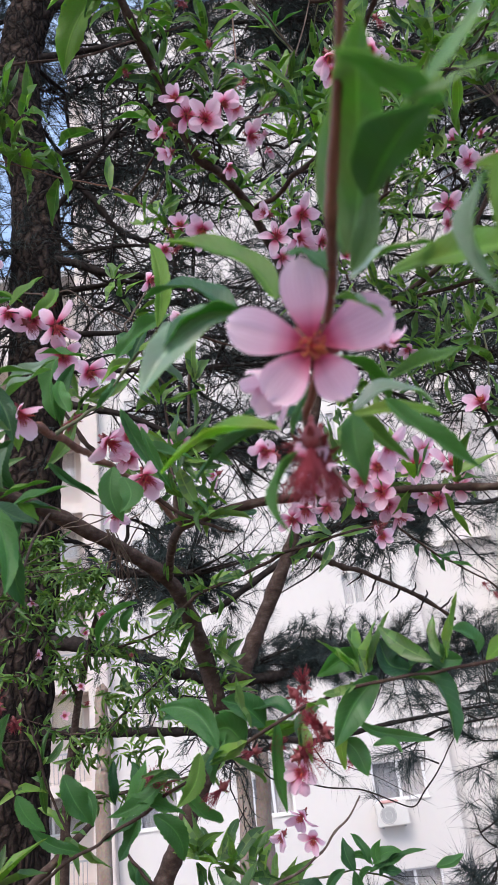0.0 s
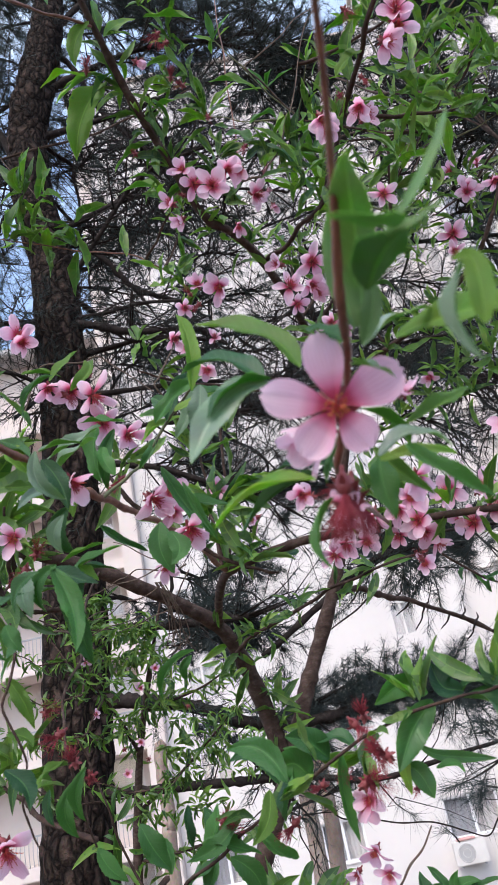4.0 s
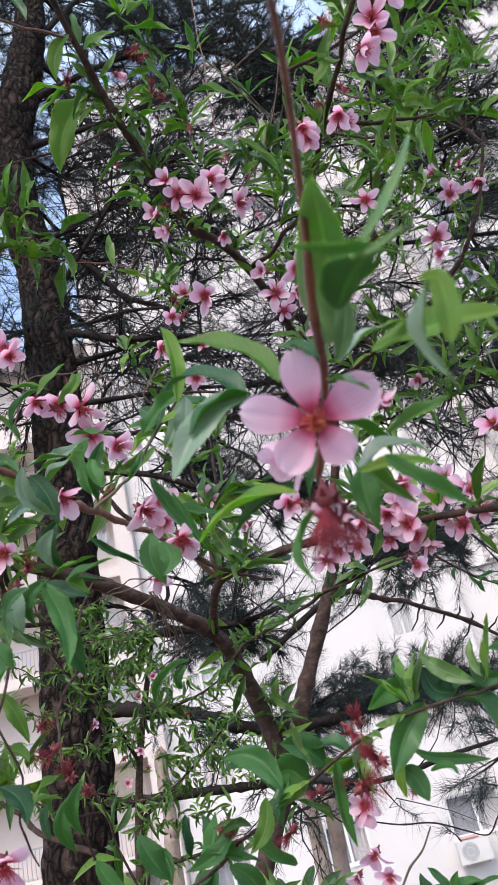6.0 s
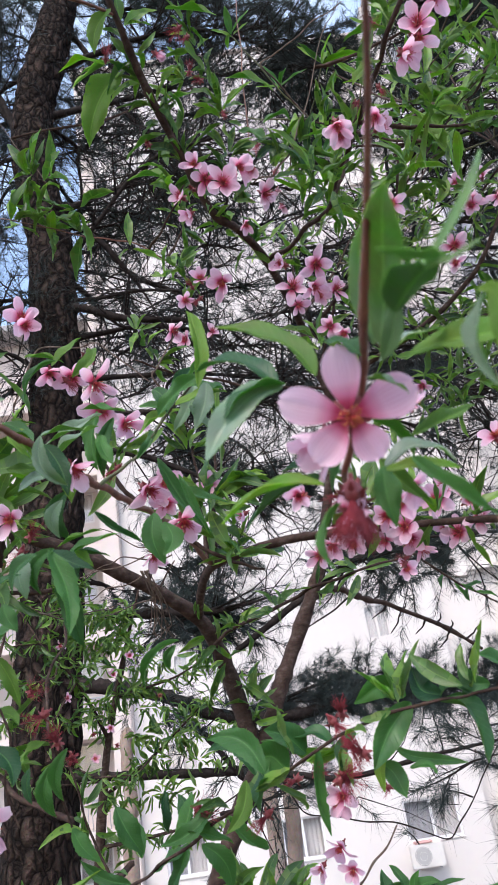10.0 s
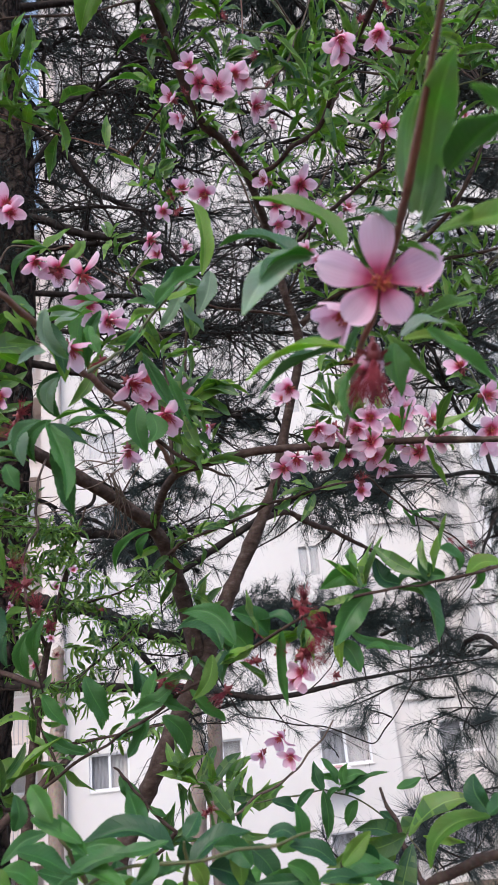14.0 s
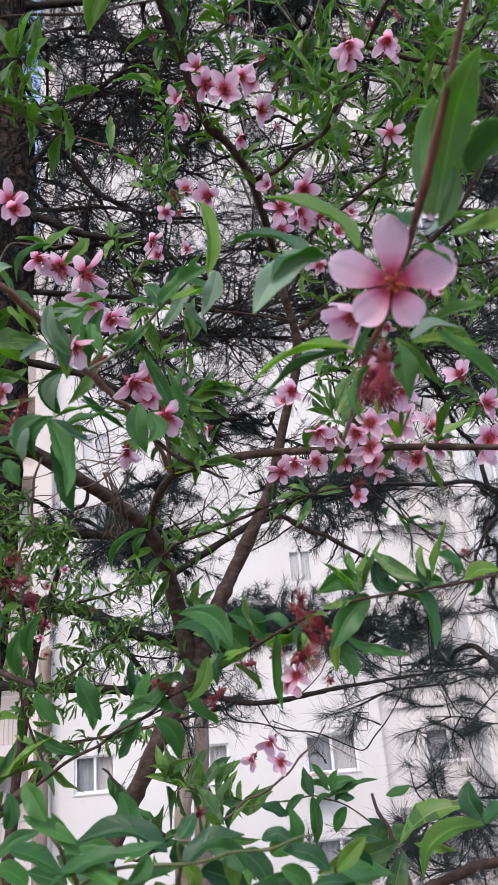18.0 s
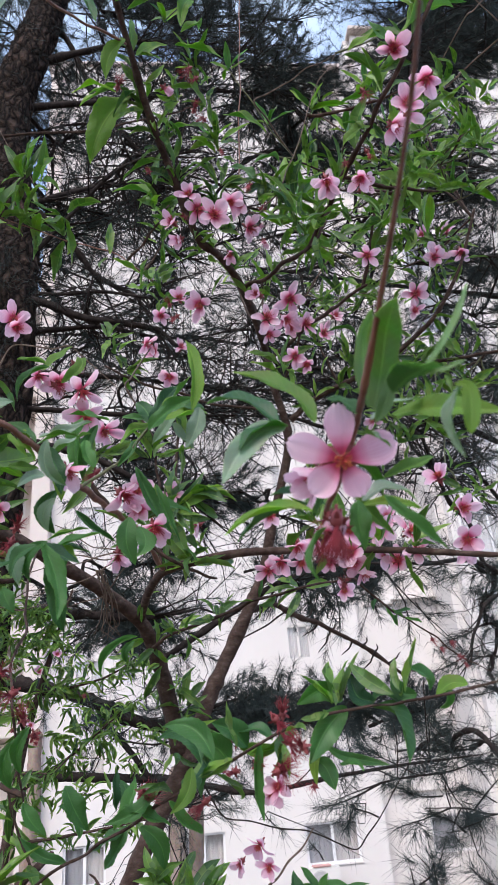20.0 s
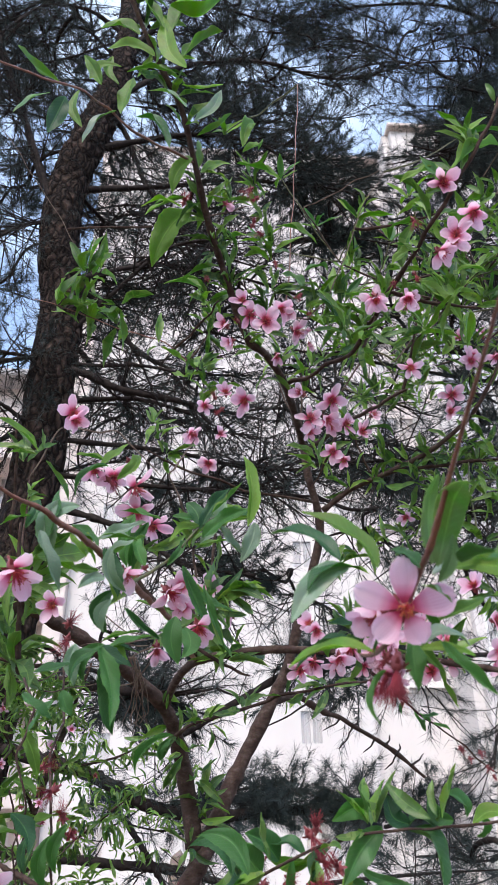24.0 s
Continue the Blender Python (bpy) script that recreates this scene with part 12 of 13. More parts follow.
bough(pine_b, right_wood, right_needles, [(3.0603, 4.2, 5.7392, 0.02), (2.0112, 4.3, 6.3078, 0.016), (1.695, 4.4, 6.8283, 0.012)], 24, 0.5, 40, 0.075, 557, 0.6, -0.1, lift=0, thin=0.62)
bough(pine_b, right_wood, right_needles, [(3.5154, 4.2, 7.5815, 0.02), (2.531, 4.2, 8.3853, 0.016), (1.9137, 4.3, 8.871, 0.012), (1.0973, 4.5, 8.8107, 0.008)], 50, 0.6, 80, 0.075, 558, 0.6, -0.1, lift=0, thin=0.62)
bough(pine_b, right_wood, right_needles, [(3.7958, 4.2, 8.6927, 0.02), (2.7592, 4.2, 9.7387, 0.016), (1.7802, 4.3, 9.9257, 0.012), (0.6428, 4.5, 9.8215, 0.008)], 50, 0.6, 80, 0.075, 559, 0.6, -0.1, lift=0, thin=0.62)
bough(pine_b, right_wood, right_needles, [(1.3962, 4.3, 6.6958, 0.02), (1.1284, 4.2, 6.7821, 0.016), (0.7219, 4.2, 6.7549, 0.012), (0.364, 4.2, 6.3781, 0.008)], 20, 0.4, 70, 0.075, 560, 0.6, -0.1, lift=0, thin=0.62)
bough(pine_b, right_wood, right_needles, [(1.3042, 4.3, 6.2674, 0.02), (0.8852, 4.2, 6.1395, 0.016), (0.5921, 4.2, 5.9925, 0.012), (0.3044, 4.2, 5.6041, 0.008)], 16, 0.4, 60, 0.075, 561, 0.6, -0.1, lift=0, thin=0.62)
bough(pine_b, right_wood, right_needles, [(4.0359, 4.9596, 10.854, 0.0025), (3.6074, 5.0096, 11.0965, 0.009), (3.1221, 5.0596, 11.0747, 0.005)], 26, 0.42, 120, 0.07, 323, 0.55, -0.1, lift=0)
bough(pine_b, right_wood, right_needles, [(3.0341, 4.7818, 13.0183, 0.0025), (3.8425, 4.8318, 12.9446, 0.009), (4.588, 4.8818, 12.5505, 0.005)], 26, 0.42, 120, 0.07, 324, 0.55, -0.1, lift=0)
bough(pine_b, right_wood, right_needles, [(3.9206, 4.335, 12.1131, 0.0025), (3.0605, 4.385, 11.7974, 0.009), (2.2003, 4.435, 11.2226, 0.005)], 26, 0.42, 120, 0.07, 326, 0.55, -0.1, lift=0)
bough(pine_b, right_wood, right_needles, [(1.4958, 4.1464, 11.6888, 0.0025), (2.1643, 4.1964, 11.5851, 0.009), (2.7949, 4.2464, 11.2029, 0.005)], 26, 0.42, 120, 0.07, 327, 0.55, -0.1, lift=0)
bough(pine_b, right_wood, right_needles, [(2.5975, 4.8556, 14.3686, 0.0025), (3.4684, 4.9056, 14.3859, 0.009), (4.2849, 4.9556, 14.0345, 0.005)], 26, 0.42, 120, 0.07, 332, 0.55, -0.1, lift=0)
bough(pine_b, right_wood, right_needles, [(2.9013, 3.9715, 7.101, 0.0025), (2.4818, 4.0215, 7.0384, 0.009), (2.0414, 4.0715, 6.8252, 0.005)], 26, 0.42, 120, 0.07, 334, 0.55, -0.1, lift=0)
bough(pine_b, right_wood, right_needles, [(1.7819, 4.584, 11.2446, 0.0025), (2.4971, 4.634, 11.3246, 0.009), (3.1861, 4.684, 11.1318, 0.005)], 26, 0.42, 120, 0.07, 341, 0.55, -0.1, lift=0)
bough(pine_b, right_wood, right_needles, [(2.2558, 4.373, 7.9585, 0.0025), (2.6543, 4.423, 8.126, 0.009), (3.0312, 4.473, 8.1108, 0.005)], 26, 0.42, 120, 0.07, 343, 0.55, -0.1, lift=0)
bough(pine_b, right_wood, right_needles, [(3.2851, 4.236, 10.4507, 0.0025), (2.526, 4.286, 10.6776, 0.009), (1.7227, 4.336, 10.6512, 0.005)], 26, 0.42, 120, 0.07, 344, 0.55, -0.1, lift=0)
bough(pine_b, right_wood, right_needles, [(1.8672, 4.1931, 8.8199, 0.0025), (2.587, 4.2431, 9.3106, 0.009), (3.3246, 4.2931, 9.6104, 0.005)], 26, 0.42, 120, 0.07, 345, 0.55, -0.1, lift=0)
bough(pine_b, right_wood, right_needles, [(2.9321, 4.7164, 7.7423, 0.0025), (2.4433, 4.7664, 7.759, 0.009), (1.9307, 4.8164, 7.6017, 0.005)], 26, 0.42, 120, 0.07, 346, 0.55, -0.1, lift=0)
bough(pine_b, right_wood, right_needles, [(2.7776, 4.6421, 13.6727, 0.0025), (3.4449, 4.6921, 14.3307, 0.009), (4.0929, 4.7421, 14.6413, 0.005)], 26, 0.42, 120, 0.07, 347, 0.55, -0.1, lift=0)
bough(pine_b, right_wood, right_needles, [(4.0239, 4.2102, 11.4283, 0.0025), (4.8812, 4.2602, 11.3174, 0.009), (5.6572, 4.3102, 10.9309, 0.005)], 26, 0.42, 120, 0.07, 348, 0.55, -0.1, lift=0)
bough(pine_b, right_wood, right_needles, [(2.3708, 4.8807, 11.4395, 0.0025), (1.5145, 4.9307, 11.2875, 0.009), (0.6676, 4.9807, 10.8816, 0.005)], 26, 0.42, 120, 0.07, 349, 0.55, -0.1, lift=0)
bough(pine_b, right_wood, right_needles, [(2.4135, 4.8072, 9.6719, 0.0025), (1.8436, 4.8572, 9.8759, 0.009), (1.244, 4.9072, 9.8521, 0.005)], 26, 0.42, 120, 0.07, 351, 0.55, -0.1, lift=0)
bough(pine_b, right_wood, right_needles, [(1.9952, 4.4215, 7.3126, 0.0025), (2.4465, 4.4715, 7.7307, 0.009), (2.8986, 4.5215, 7.9948, 0.005)], 26, 0.42, 120, 0.07, 353, 0.55, -0.1, lift=0)
bough(pine_b, right_wood, right_needles, [(4.8443, 4.9407, 15.1694, 0.0025), (5.5264, 4.9907, 15.1214, 0.009), (6.1095, 5.0407, 14.6794, 0.005)], 26, 0.42, 120, 0.07, 354, 0.55, -0.1, lift=0)
bough(pine_b, right_wood, right_needles, [(3.2404, 4.8474, 12.764, 0.0025), (4.063, 4.8974, 12.8974, 0.009), (4.8351, 4.9474, 12.7082, 0.005)], 26, 0.42, 120, 0.07, 357, 0.55, -0.1, lift=0)
bough(pine_b, right_wood, right_needles, [(1.3045, 3.4798, 6.1738, 0.0025), (1.8927, 3.5298, 6.4183, 0.009), (2.4939, 3.5798, 6.5339, 0.005)], 26, 0.42, 120, 0.07, 358, 0.55, -0.1, lift=0)
bough(pine_b, right_wood, right_needles, [(2.7111, 4.0966, 11.0674, 0.0025), (2.2877, 4.1466, 11.401, 0.009), (1.8174, 4.1966, 11.4605, 0.005)], 26, 0.42, 120, 0.07, 359, 0.55, -0.1, lift=0)
bough(pine_b, right_wood, right_needles, [(3.6962, 4.9891, 9.2093, 0.0025), (2.9757, 5.0391, 9.2791, 0.009), (2.2234, 5.0891, 9.1351, 0.005)], 26, 0.42, 120, 0.07, 361, 0.55, -0.1, lift=0)
bough(pine_b, right_wood, right_needles, [(2.6117, 3.726, 6.6772, 0.0025), (2.289, 3.776, 6.8893, 0.009), (1.9283, 3.826, 6.9544, 0.005)], 26, 0.42, 120, 0.07, 362, 0.55, -0.1, lift=0)
bough(pine_b, right_wood, right_needles, [(1.2251, 4.499, 11.9693, 0.0025), (0.6362, 4.549, 12.3524, 0.009), (0.0238, 4.599, 12.4394, 0.005)], 26, 0.42, 120, 0.07, 363, 0.55, -0.1, lift=0)
bough(pine_b, right_wood, right_needles, [(2.8368, 3.3592, 8.8676, 0.0025), (3.2597, 3.4092, 8.8865, 0.009), (3.6366, 3.4592, 8.6982, 0.005)], 26, 0.42, 120, 0.07, 364, 0.55, -0.1, lift=0)
bough(pine_b, right_wood, right_needles, [(3.7068, 4.7996, 9.1532, 0.0025), (3.099, 4.8496, 9.3734, 0.009), (2.4431, 4.8996, 9.3774, 0.005)], 26, 0.42, 120, 0.07, 369, 0.55, -0.1, lift=0)
bough(pine_b, right_wood, right_needles, [(1.8982, 4.351, 8.209, 0.0025), (2.6294, 4.401, 8.3065, 0.009), (3.3459, 4.451, 8.2149, 0.005)], 26, 0.42, 120, 0.07, 370, 0.55, -0.1, lift=0)
bough(pine_b, right_wood, right_needles, [(1.7266, 4.6441, 7.7787, 0.0025), (2.4761, 4.6941, 7.9287, 0.009), (3.2211, 4.7441, 7.8997, 0.005)], 26, 0.42, 120, 0.07, 372, 0.55, -0.1, lift=0)
bough(pine_b, right_wood, right_needles, [(0.8442, 4.3198, 6.8984, 0.0025), (1.1775, 4.3698, 7.0566, 0.008), (1.517, 4.4198, 7.1396, 0.005)], 20, 0.28, 160, 0.07, 381, 0.6, -0.1, lift=0)
bough(pine_b, right_wood, right_needles, [(0.8102, 3.595, 5.249, 0.0025), (1.2717, 3.645, 5.377, 0.008), (1.7396, 3.695, 5.3942, 0.004)], 24, 0.36, 50, 0.07, 383, 0.7, -0.1, lift=0)
bough(pine_b, right_wood, right_needles, [(1.2508, 3.5255, 5.4148, 0.0025), (1.6679, 3.5755, 5.5233, 0.008), (2.0819, 3.6255, 5.5165, 0.004)], 24, 0.36, 50, 0.07, 391, 0.7, -0.1, lift=0)
bough(pine_b, right_wood, right_needles, [(1.2756, 3.4577, 4.7105, 0.0025), (1.7002, 3.5077, 4.9229, 0.008), (2.1336, 3.5577, 5.0414, 0.004)], 24, 0.36, 50, 0.07, 392, 0.7, -0.1, lift=0)
bough(pine_b, right_wood, right_needles, [(1.101, 3.1052, 4.5774, 0.0025), (1.487, 3.1552, 4.7649, 0.008), (1.881, 3.2052, 4.8631, 0.004)], 24, 0.36, 50, 0.07, 393, 0.7, -0.1, lift=0)
bough(pine_b, right_wood, right_needles, [(1.4157, 3.8518, 5.6241, 0.0025), (1.8802, 3.9018, 5.761, 0.008), (2.3426, 3.9518, 5.7758, 0.004)], 24, 0.36, 50, 0.07, 394, 0.7, -0.1, lift=0)
bough(pine_b, right_wood, right_needles, [(0.7039, 3.5172, 3.746, 0.0025), (1.0402, 3.5672, 3.7675, 0.008), (1.3763, 3.6172, 3.7091, 0.004)], 24, 0.36, 50, 0.07, 397, 0.7, -0.1, lift=0)
bough(pine_b, right_wood, right_needles, [(1.5659, 3.9764, 5.8918, 0.0025), (1.9277, 4.0264, 5.9691, 0.008), (2.2778, 4.0764, 5.9169, 0.004)], 24, 0.36, 50, 0.07, 400, 0.7, -0.1, lift=0)
bough(pine_b, right_wood, right_needles, [(1.5157, 3.6792, 5.3533, 0.0025), (1.8817, 3.7292, 5.4061, 0.008), (2.2366, 3.7792, 5.3436, 0.004)], 24, 0.36, 50, 0.07, 401, 0.7, -0.1, lift=0)
bough(pine_b, right_wood, right_needles, [(0.9895, 3.4108, 5.3146, 0.0025), (1.3263, 3.4608, 5.289, 0.008), (1.6528, 3.5108, 5.1535, 0.004)], 24, 0.36, 50, 0.07, 402, 0.7, -0.1, lift=0)
bough(pine_b, right_wood, right_needles, [(1.0029, 4.5497, 4.7683, 0.0025), (1.3943, 4.5997, 4.7703, 0.008), (1.7794, 4.6497, 4.6629, 0.004)], 24, 0.36, 50, 0.07, 403, 0.7, -0.1, lift=0)
bough(pine_b, right_wood, right_needles, [(0.9044, 3.5018, 4.7437, 0.0025), (1.2902, 3.5518, 4.8486, 0.008), (1.6784, 3.6018, 4.8541, 0.004)], 24, 0.36, 50, 0.07, 407, 0.7, -0.1, lift=0)
bough(pine_b, right_wood, right_needles, [(0.5983, 3.9339, 3.9057, 0.0025), (0.9273, 3.9839, 3.9348, 0.005), (1.2568, 4.0339, 3.877, 0.003)], 26, 0.32, 22, 0.07, 423, 0.5, -0.1, lift=0)
bough(pine_b, right_wood, right_needles, [(1.1252, 3.3292, 2.9351, 0.0025), (1.317, 3.3792, 2.9982, 0.005), (1.5048, 3.4292, 2.9985, 0.003)], 26, 0.32, 22, 0.07, 429, 0.5, -0.1, lift=0)
bough(pine_b, right_wood, right_needles, [(0.8744, 3.3997, 3.0491, 0.0025), (1.2077, 3.4497, 3.2184, 0.005), (1.5535, 3.4997, 3.3279, 0.003)], 26, 0.32, 22, 0.07, 432, 0.5, -0.1, lift=0)
bough(pine_b, right_wood, right_needles, [(1.1027, 3.6195, 3.2376, 0.0025), (1.4295, 3.6695, 3.3248, 0.005), (1.7581, 3.7195, 3.3412, 0.003)], 26, 0.32, 22, 0.07, 433, 0.5, -0.1, lift=0)
bough(pine_b, right_wood, right_needles, [(1.064, 3.2271, 2.8809, 0.0025), (1.2963, 3.2771, 2.8912, 0.005), (1.524, 3.3271, 2.8402, 0.003)], 26, 0.32, 22, 0.07, 435, 0.5, -0.1, lift=0)
bough(pine_b, right_wood, right_needles, [(2.3016, 4.1959, 8.0034, 0.0025), (2.6728, 4.2459, 8.062, 0.009), (3.0939, 4.2959, 8.0335, 0.005)], 22, 0.36, 150, 0.07, 437, 0.8, -0.1, lift=0)
bough(pine_b, right_wood, right_needles, [(1.7545, 3.3942, 7.0659, 0.0025), (2.0663, 3.4442, 7.1313, 0.009), (2.422, 3.4942, 7.1224, 0.005)], 22, 0.36, 150, 0.07, 438, 0.8, -0.1, lift=0)
bough(pine_b, right_wood, right_needles, [(2.5795, 3.4953, 9.4223, 0.0025), (2.9687, 3.5453, 9.5211, 0.009), (3.4054, 3.5953, 9.5138, 0.005)], 22, 0.36, 150, 0.07, 439, 0.8, -0.1, lift=0)
bough(pine_b, right_wood, right_needles, [(2.9244, 3.7647, 10.0667, 0.0025), (3.3439, 3.8147, 10.1656, 0.009), (3.8128, 3.8647, 10.1497, 0.005)], 22, 0.36, 150, 0.07, 440, 0.8, -0.1, lift=0)
bough(pine_b, right_wood, right_needles, [(2.0867, 3.9884, 7.3759, 0.0025), (2.4319, 4.0384, 7.4311, 0.009), (2.8245, 4.0884, 7.4071, 0.005)], 22, 0.36, 150, 0.07, 441, 0.8, -0.1, lift=0)
bough(pine_b, right_wood, right_needles, [(1.9757, 3.8722, 7.2305, 0.0025), (2.3114, 3.9222, 7.2863, 0.009), (2.6939, 3.9722, 7.265, 0.005)], 22, 0.36, 150, 0.07, 442, 0.8, -0.1, lift=0)
bough(pine_b, right_wood, right_needles, [(2.2618, 4.0298, 9.8166, 0.0025), (2.6712, 4.0798, 9.9034, 0.009), (3.1356, 4.1298, 9.8801, 0.005)], 22, 0.36, 150, 0.07, 443, 0.8, -0.1, lift=0)
bough(pine_b, right_wood, right_needles, [(3.2371, 3.8149, 10.5334, 0.0025), (3.6754, 3.8649, 10.6374, 0.009), (4.1629, 3.9149, 10.6197, 0.005)], 22, 0.36, 150, 0.07, 444, 0.8, -0.1, lift=0)
bough(pine_b, right_wood, right_needles, [(0.8817, 3.0061, 3.016, 0.0025), (1.1189, 3.0561, 3.0739, 0.006), (1.3561, 3.1061, 3.0712, 0.003)], 26, 0.34, 50, 0.07, 445, 0.6, -0.1, lift=0)
bough(pine_b, right_wood, right_needles, [(1.6188, 3.9443, 4.0248, 0.0025), (1.9945, 3.9943, 4.2273, 0.006), (2.3734, 4.0443, 4.345, 0.003)], 26, 0.34, 50, 0.07, 446, 0.6, -0.1, lift=0)
bough(pine_b, right_wood, right_needles, [(1.3522, 3.6418, 4.6162, 0.0025), (1.6635, 3.6918, 4.7552, 0.006), (1.9716, 3.7418, 4.7967, 0.003)], 26, 0.34, 50, 0.07, 447, 0.6, -0.1, lift=0)
bough(pine_b, right_wood, right_needles, [(1.6475, 3.2272, 4.8327, 0.0025), (1.886, 3.2772, 5.0684, 0.006), (2.1179, 3.3272, 5.2098, 0.003)], 26, 0.34, 50, 0.07, 448, 0.6, -0.1, lift=0)
bough(pine_b, right_wood, right_needles, [(1.3389, 3.5042, 3.2934, 0.0025), (1.622, 3.5542, 3.3936, 0.006), (1.9035, 3.6042, 3.4233, 0.003)], 26, 0.34, 50, 0.07, 449, 0.6, -0.1, lift=0)
bough(pine_b, right_wood, right_needles, [(1.5791, 3.4819, 4.9773, 0.0025), (1.7733, 3.5319, 5.0249, 0.006), (1.9532, 3.5819, 4.9673, 0.003)], 26, 0.34, 50, 0.07, 450, 0.6, -0.1, lift=0)
bough(pine_b, right_wood, right_needles, [(0.7636, 4.2336, 3.9093, 0.0025), (1.0323, 4.2836, 3.9097, 0.009), (1.3182, 4.3336, 4.0011, 0.005)], 22, 0.36, 50, 0.07, 482, 0.55, -0.1, lift=0)
bough(pine_b, right_wood, right_needles, [(0.8262, 4.1697, 3.8206, 0.0025), (1.1688, 4.2197, 3.7717, 0.009), (1.5278, 4.2697, 3.7984, 0.005)], 22, 0.36, 50, 0.07, 484, 0.55, -0.1, lift=0)
bough(pine_b, right_wood, right_needles, [(0.9175, 4.1982, 3.806, 0.0025), (1.2776, 4.2482, 3.8374, 0.009), (1.6576, 4.2982, 3.9227, 0.005)], 22, 0.36, 50, 0.07, 485, 0.55, -0.1, lift=0)
bough(pine_b, right_wood, right_needles, [(1.032, 4.1845, 3.7377, 0.0025), (1.2413, 4.2345, 3.7959, 0.009), (1.4583, 4.2845, 3.8611, 0.005)], 22, 0.36, 50, 0.07, 486, 0.55, -0.1, lift=0)
bough(pine_b, right_wood, right_needles, [(0.8938, 4.1834, 3.7926, 0.0025), (1.1631, 4.2334, 3.8513, 0.009), (1.438, 4.2834, 3.8804, 0.005)], 22, 0.36, 50, 0.07, 487, 0.55, -0.1, lift=0)
bough(pine_b, right_wood, right_needles, [(2.2134, 3.8363, 7.0068, 0.0025), (2.7498, 3.8863, 7.1553, 0.009), (3.33, 3.9363, 7.3827, 0.005)], 22, 0.36, 150, 0.07, 488, 0.55, -0.1, lift=0)
bough(pine_b, right_wood, right_needles, [(2.6334, 3.8786, 6.2414, 0.0025), (2.9122, 3.9286, 6.3098, 0.009), (3.2302, 3.9786, 6.4987, 0.005)], 22, 0.36, 150, 0.07, 489, 0.55, -0.1, lift=0)
bough(pine_b, right_wood, right_needles, [(2.0329, 3.2788, 6.5847, 0.0025), (2.4055, 3.3288, 6.6794, 0.009), (2.8158, 3.3788, 6.873, 0.005)], 22, 0.36, 150, 0.07, 490, 0.55, -0.1, lift=0)
bough(pine_b, right_wood, right_needles, [(2.164, 4.0129, 7.1894, 0.0025), (2.7197, 4.0629, 7.258, 0.009), (3.3447, 4.1129, 7.535, 0.005)], 22, 0.36, 150, 0.07, 491, 0.55, -0.1, lift=0)
bough(pine_b, right_wood, right_needles, [(2.1042, 3.3148, 7.6715, 0.0025), (2.6354, 3.3648, 7.9719, 0.009), (3.1151, 3.4148, 7.922, 0.005)], 22, 0.36, 150, 0.07, 492, 0.55, -0.1, lift=0)
bough(pine_b, right_wood, right_needles, [(2.3124, 4.1499, 7.281, 0.0025), (2.7488, 4.1999, 7.3113, 0.009), (3.281, 4.2499, 7.7095, 0.005)], 22, 0.36, 150, 0.07, 493, 0.55, -0.1, lift=0)
bough(pine_b, right_wood, right_needles, [(2.1074, 3.5166, 7.8895, 0.0025), (2.3684, 3.5666, 7.9112, 0.009), (2.6176, 3.6166, 7.847, 0.005)], 22, 0.36, 150, 0.07, 494, 0.55, -0.1, lift=0)
bough(pine_b, right_wood, right_needles, [(2.7632, 3.7034, 7.6858, 0.0025), (3.2743, 3.7534, 7.9207, 0.009), (3.7663, 3.8034, 7.9936, 0.005)], 22, 0.36, 150, 0.07, 495, 0.55, -0.1, lift=0)
bough(pine_b, right_wood, right_needles, [(2.5508, 3.6691, 7.0307, 0.0025), (2.8611, 3.7191, 7.0348, 0.009), (3.2397, 3.7691, 7.2849, 0.005)], 22, 0.36, 150, 0.07, 496, 0.55, -0.1, lift=0)
bough(pine_b, right_wood, right_needles, [(1.3558, 3.4327, 5.9178, 0.0025), (1.7978, 3.4827, 6.0527, 0.009), (2.2138, 3.5327, 5.9481, 0.005)], 22, 0.36, 120, 0.07, 497, 0.55, -0.1, lift=0)
bough(pine_b, right_wood, right_needles, [(1.4121, 3.2115, 6.0602, 0.0025), (1.7271, 3.2615, 6.0855, 0.009), (2.1014, 3.3115, 6.3793, 0.005)], 22, 0.36, 120, 0.07, 498, 0.55, -0.1, lift=0)
bough(pine_b, right_wood, right_needles, [(1.6722, 3.6487, 6.6153, 0.0025), (1.9613, 3.6987, 6.8006, 0.009), (2.2108, 3.7487, 6.6908, 0.005)], 22, 0.36, 120, 0.07, 499, 0.55, -0.1, lift=0)
bough(pine_b, right_wood, right_needles, [(1.919, 4.2029, 7.5526, 0.0025), (2.3627, 4.2529, 7.6334, 0.009), (2.8188, 4.3029, 7.7072, 0.005)], 22, 0.36, 120, 0.07, 500, 0.55, -0.1, lift=0)
bough(pine_b, right_wood, right_needles, [(1.4711, 4.2485, 6.4168, 0.0025), (1.7582, 4.2985, 6.5447, 0.009), (2.0573, 4.3485, 6.6837, 0.005)], 22, 0.36, 120, 0.07, 501, 0.55, -0.1, lift=0)
bough(pine_b, right_wood, right_needles, [(1.2012, 3.2007, 3.5723, 0.0025), (1.4651, 3.2507, 3.5966, 0.009), (1.7243, 3.3007, 3.5549, 0.005)], 22, 0.36, 120, 0.07, 508, 0.55, -0.1, lift=0)
bough(pine_b, right_wood, right_needles, [(1.5495, 3.6699, 4.1852, 0.0025), (1.7667, 3.7199, 4.2479, 0.009), (1.9653, 3.7699, 4.1806, 0.005)], 22, 0.36, 120, 0.07, 509, 0.55, -0.1, lift=0)
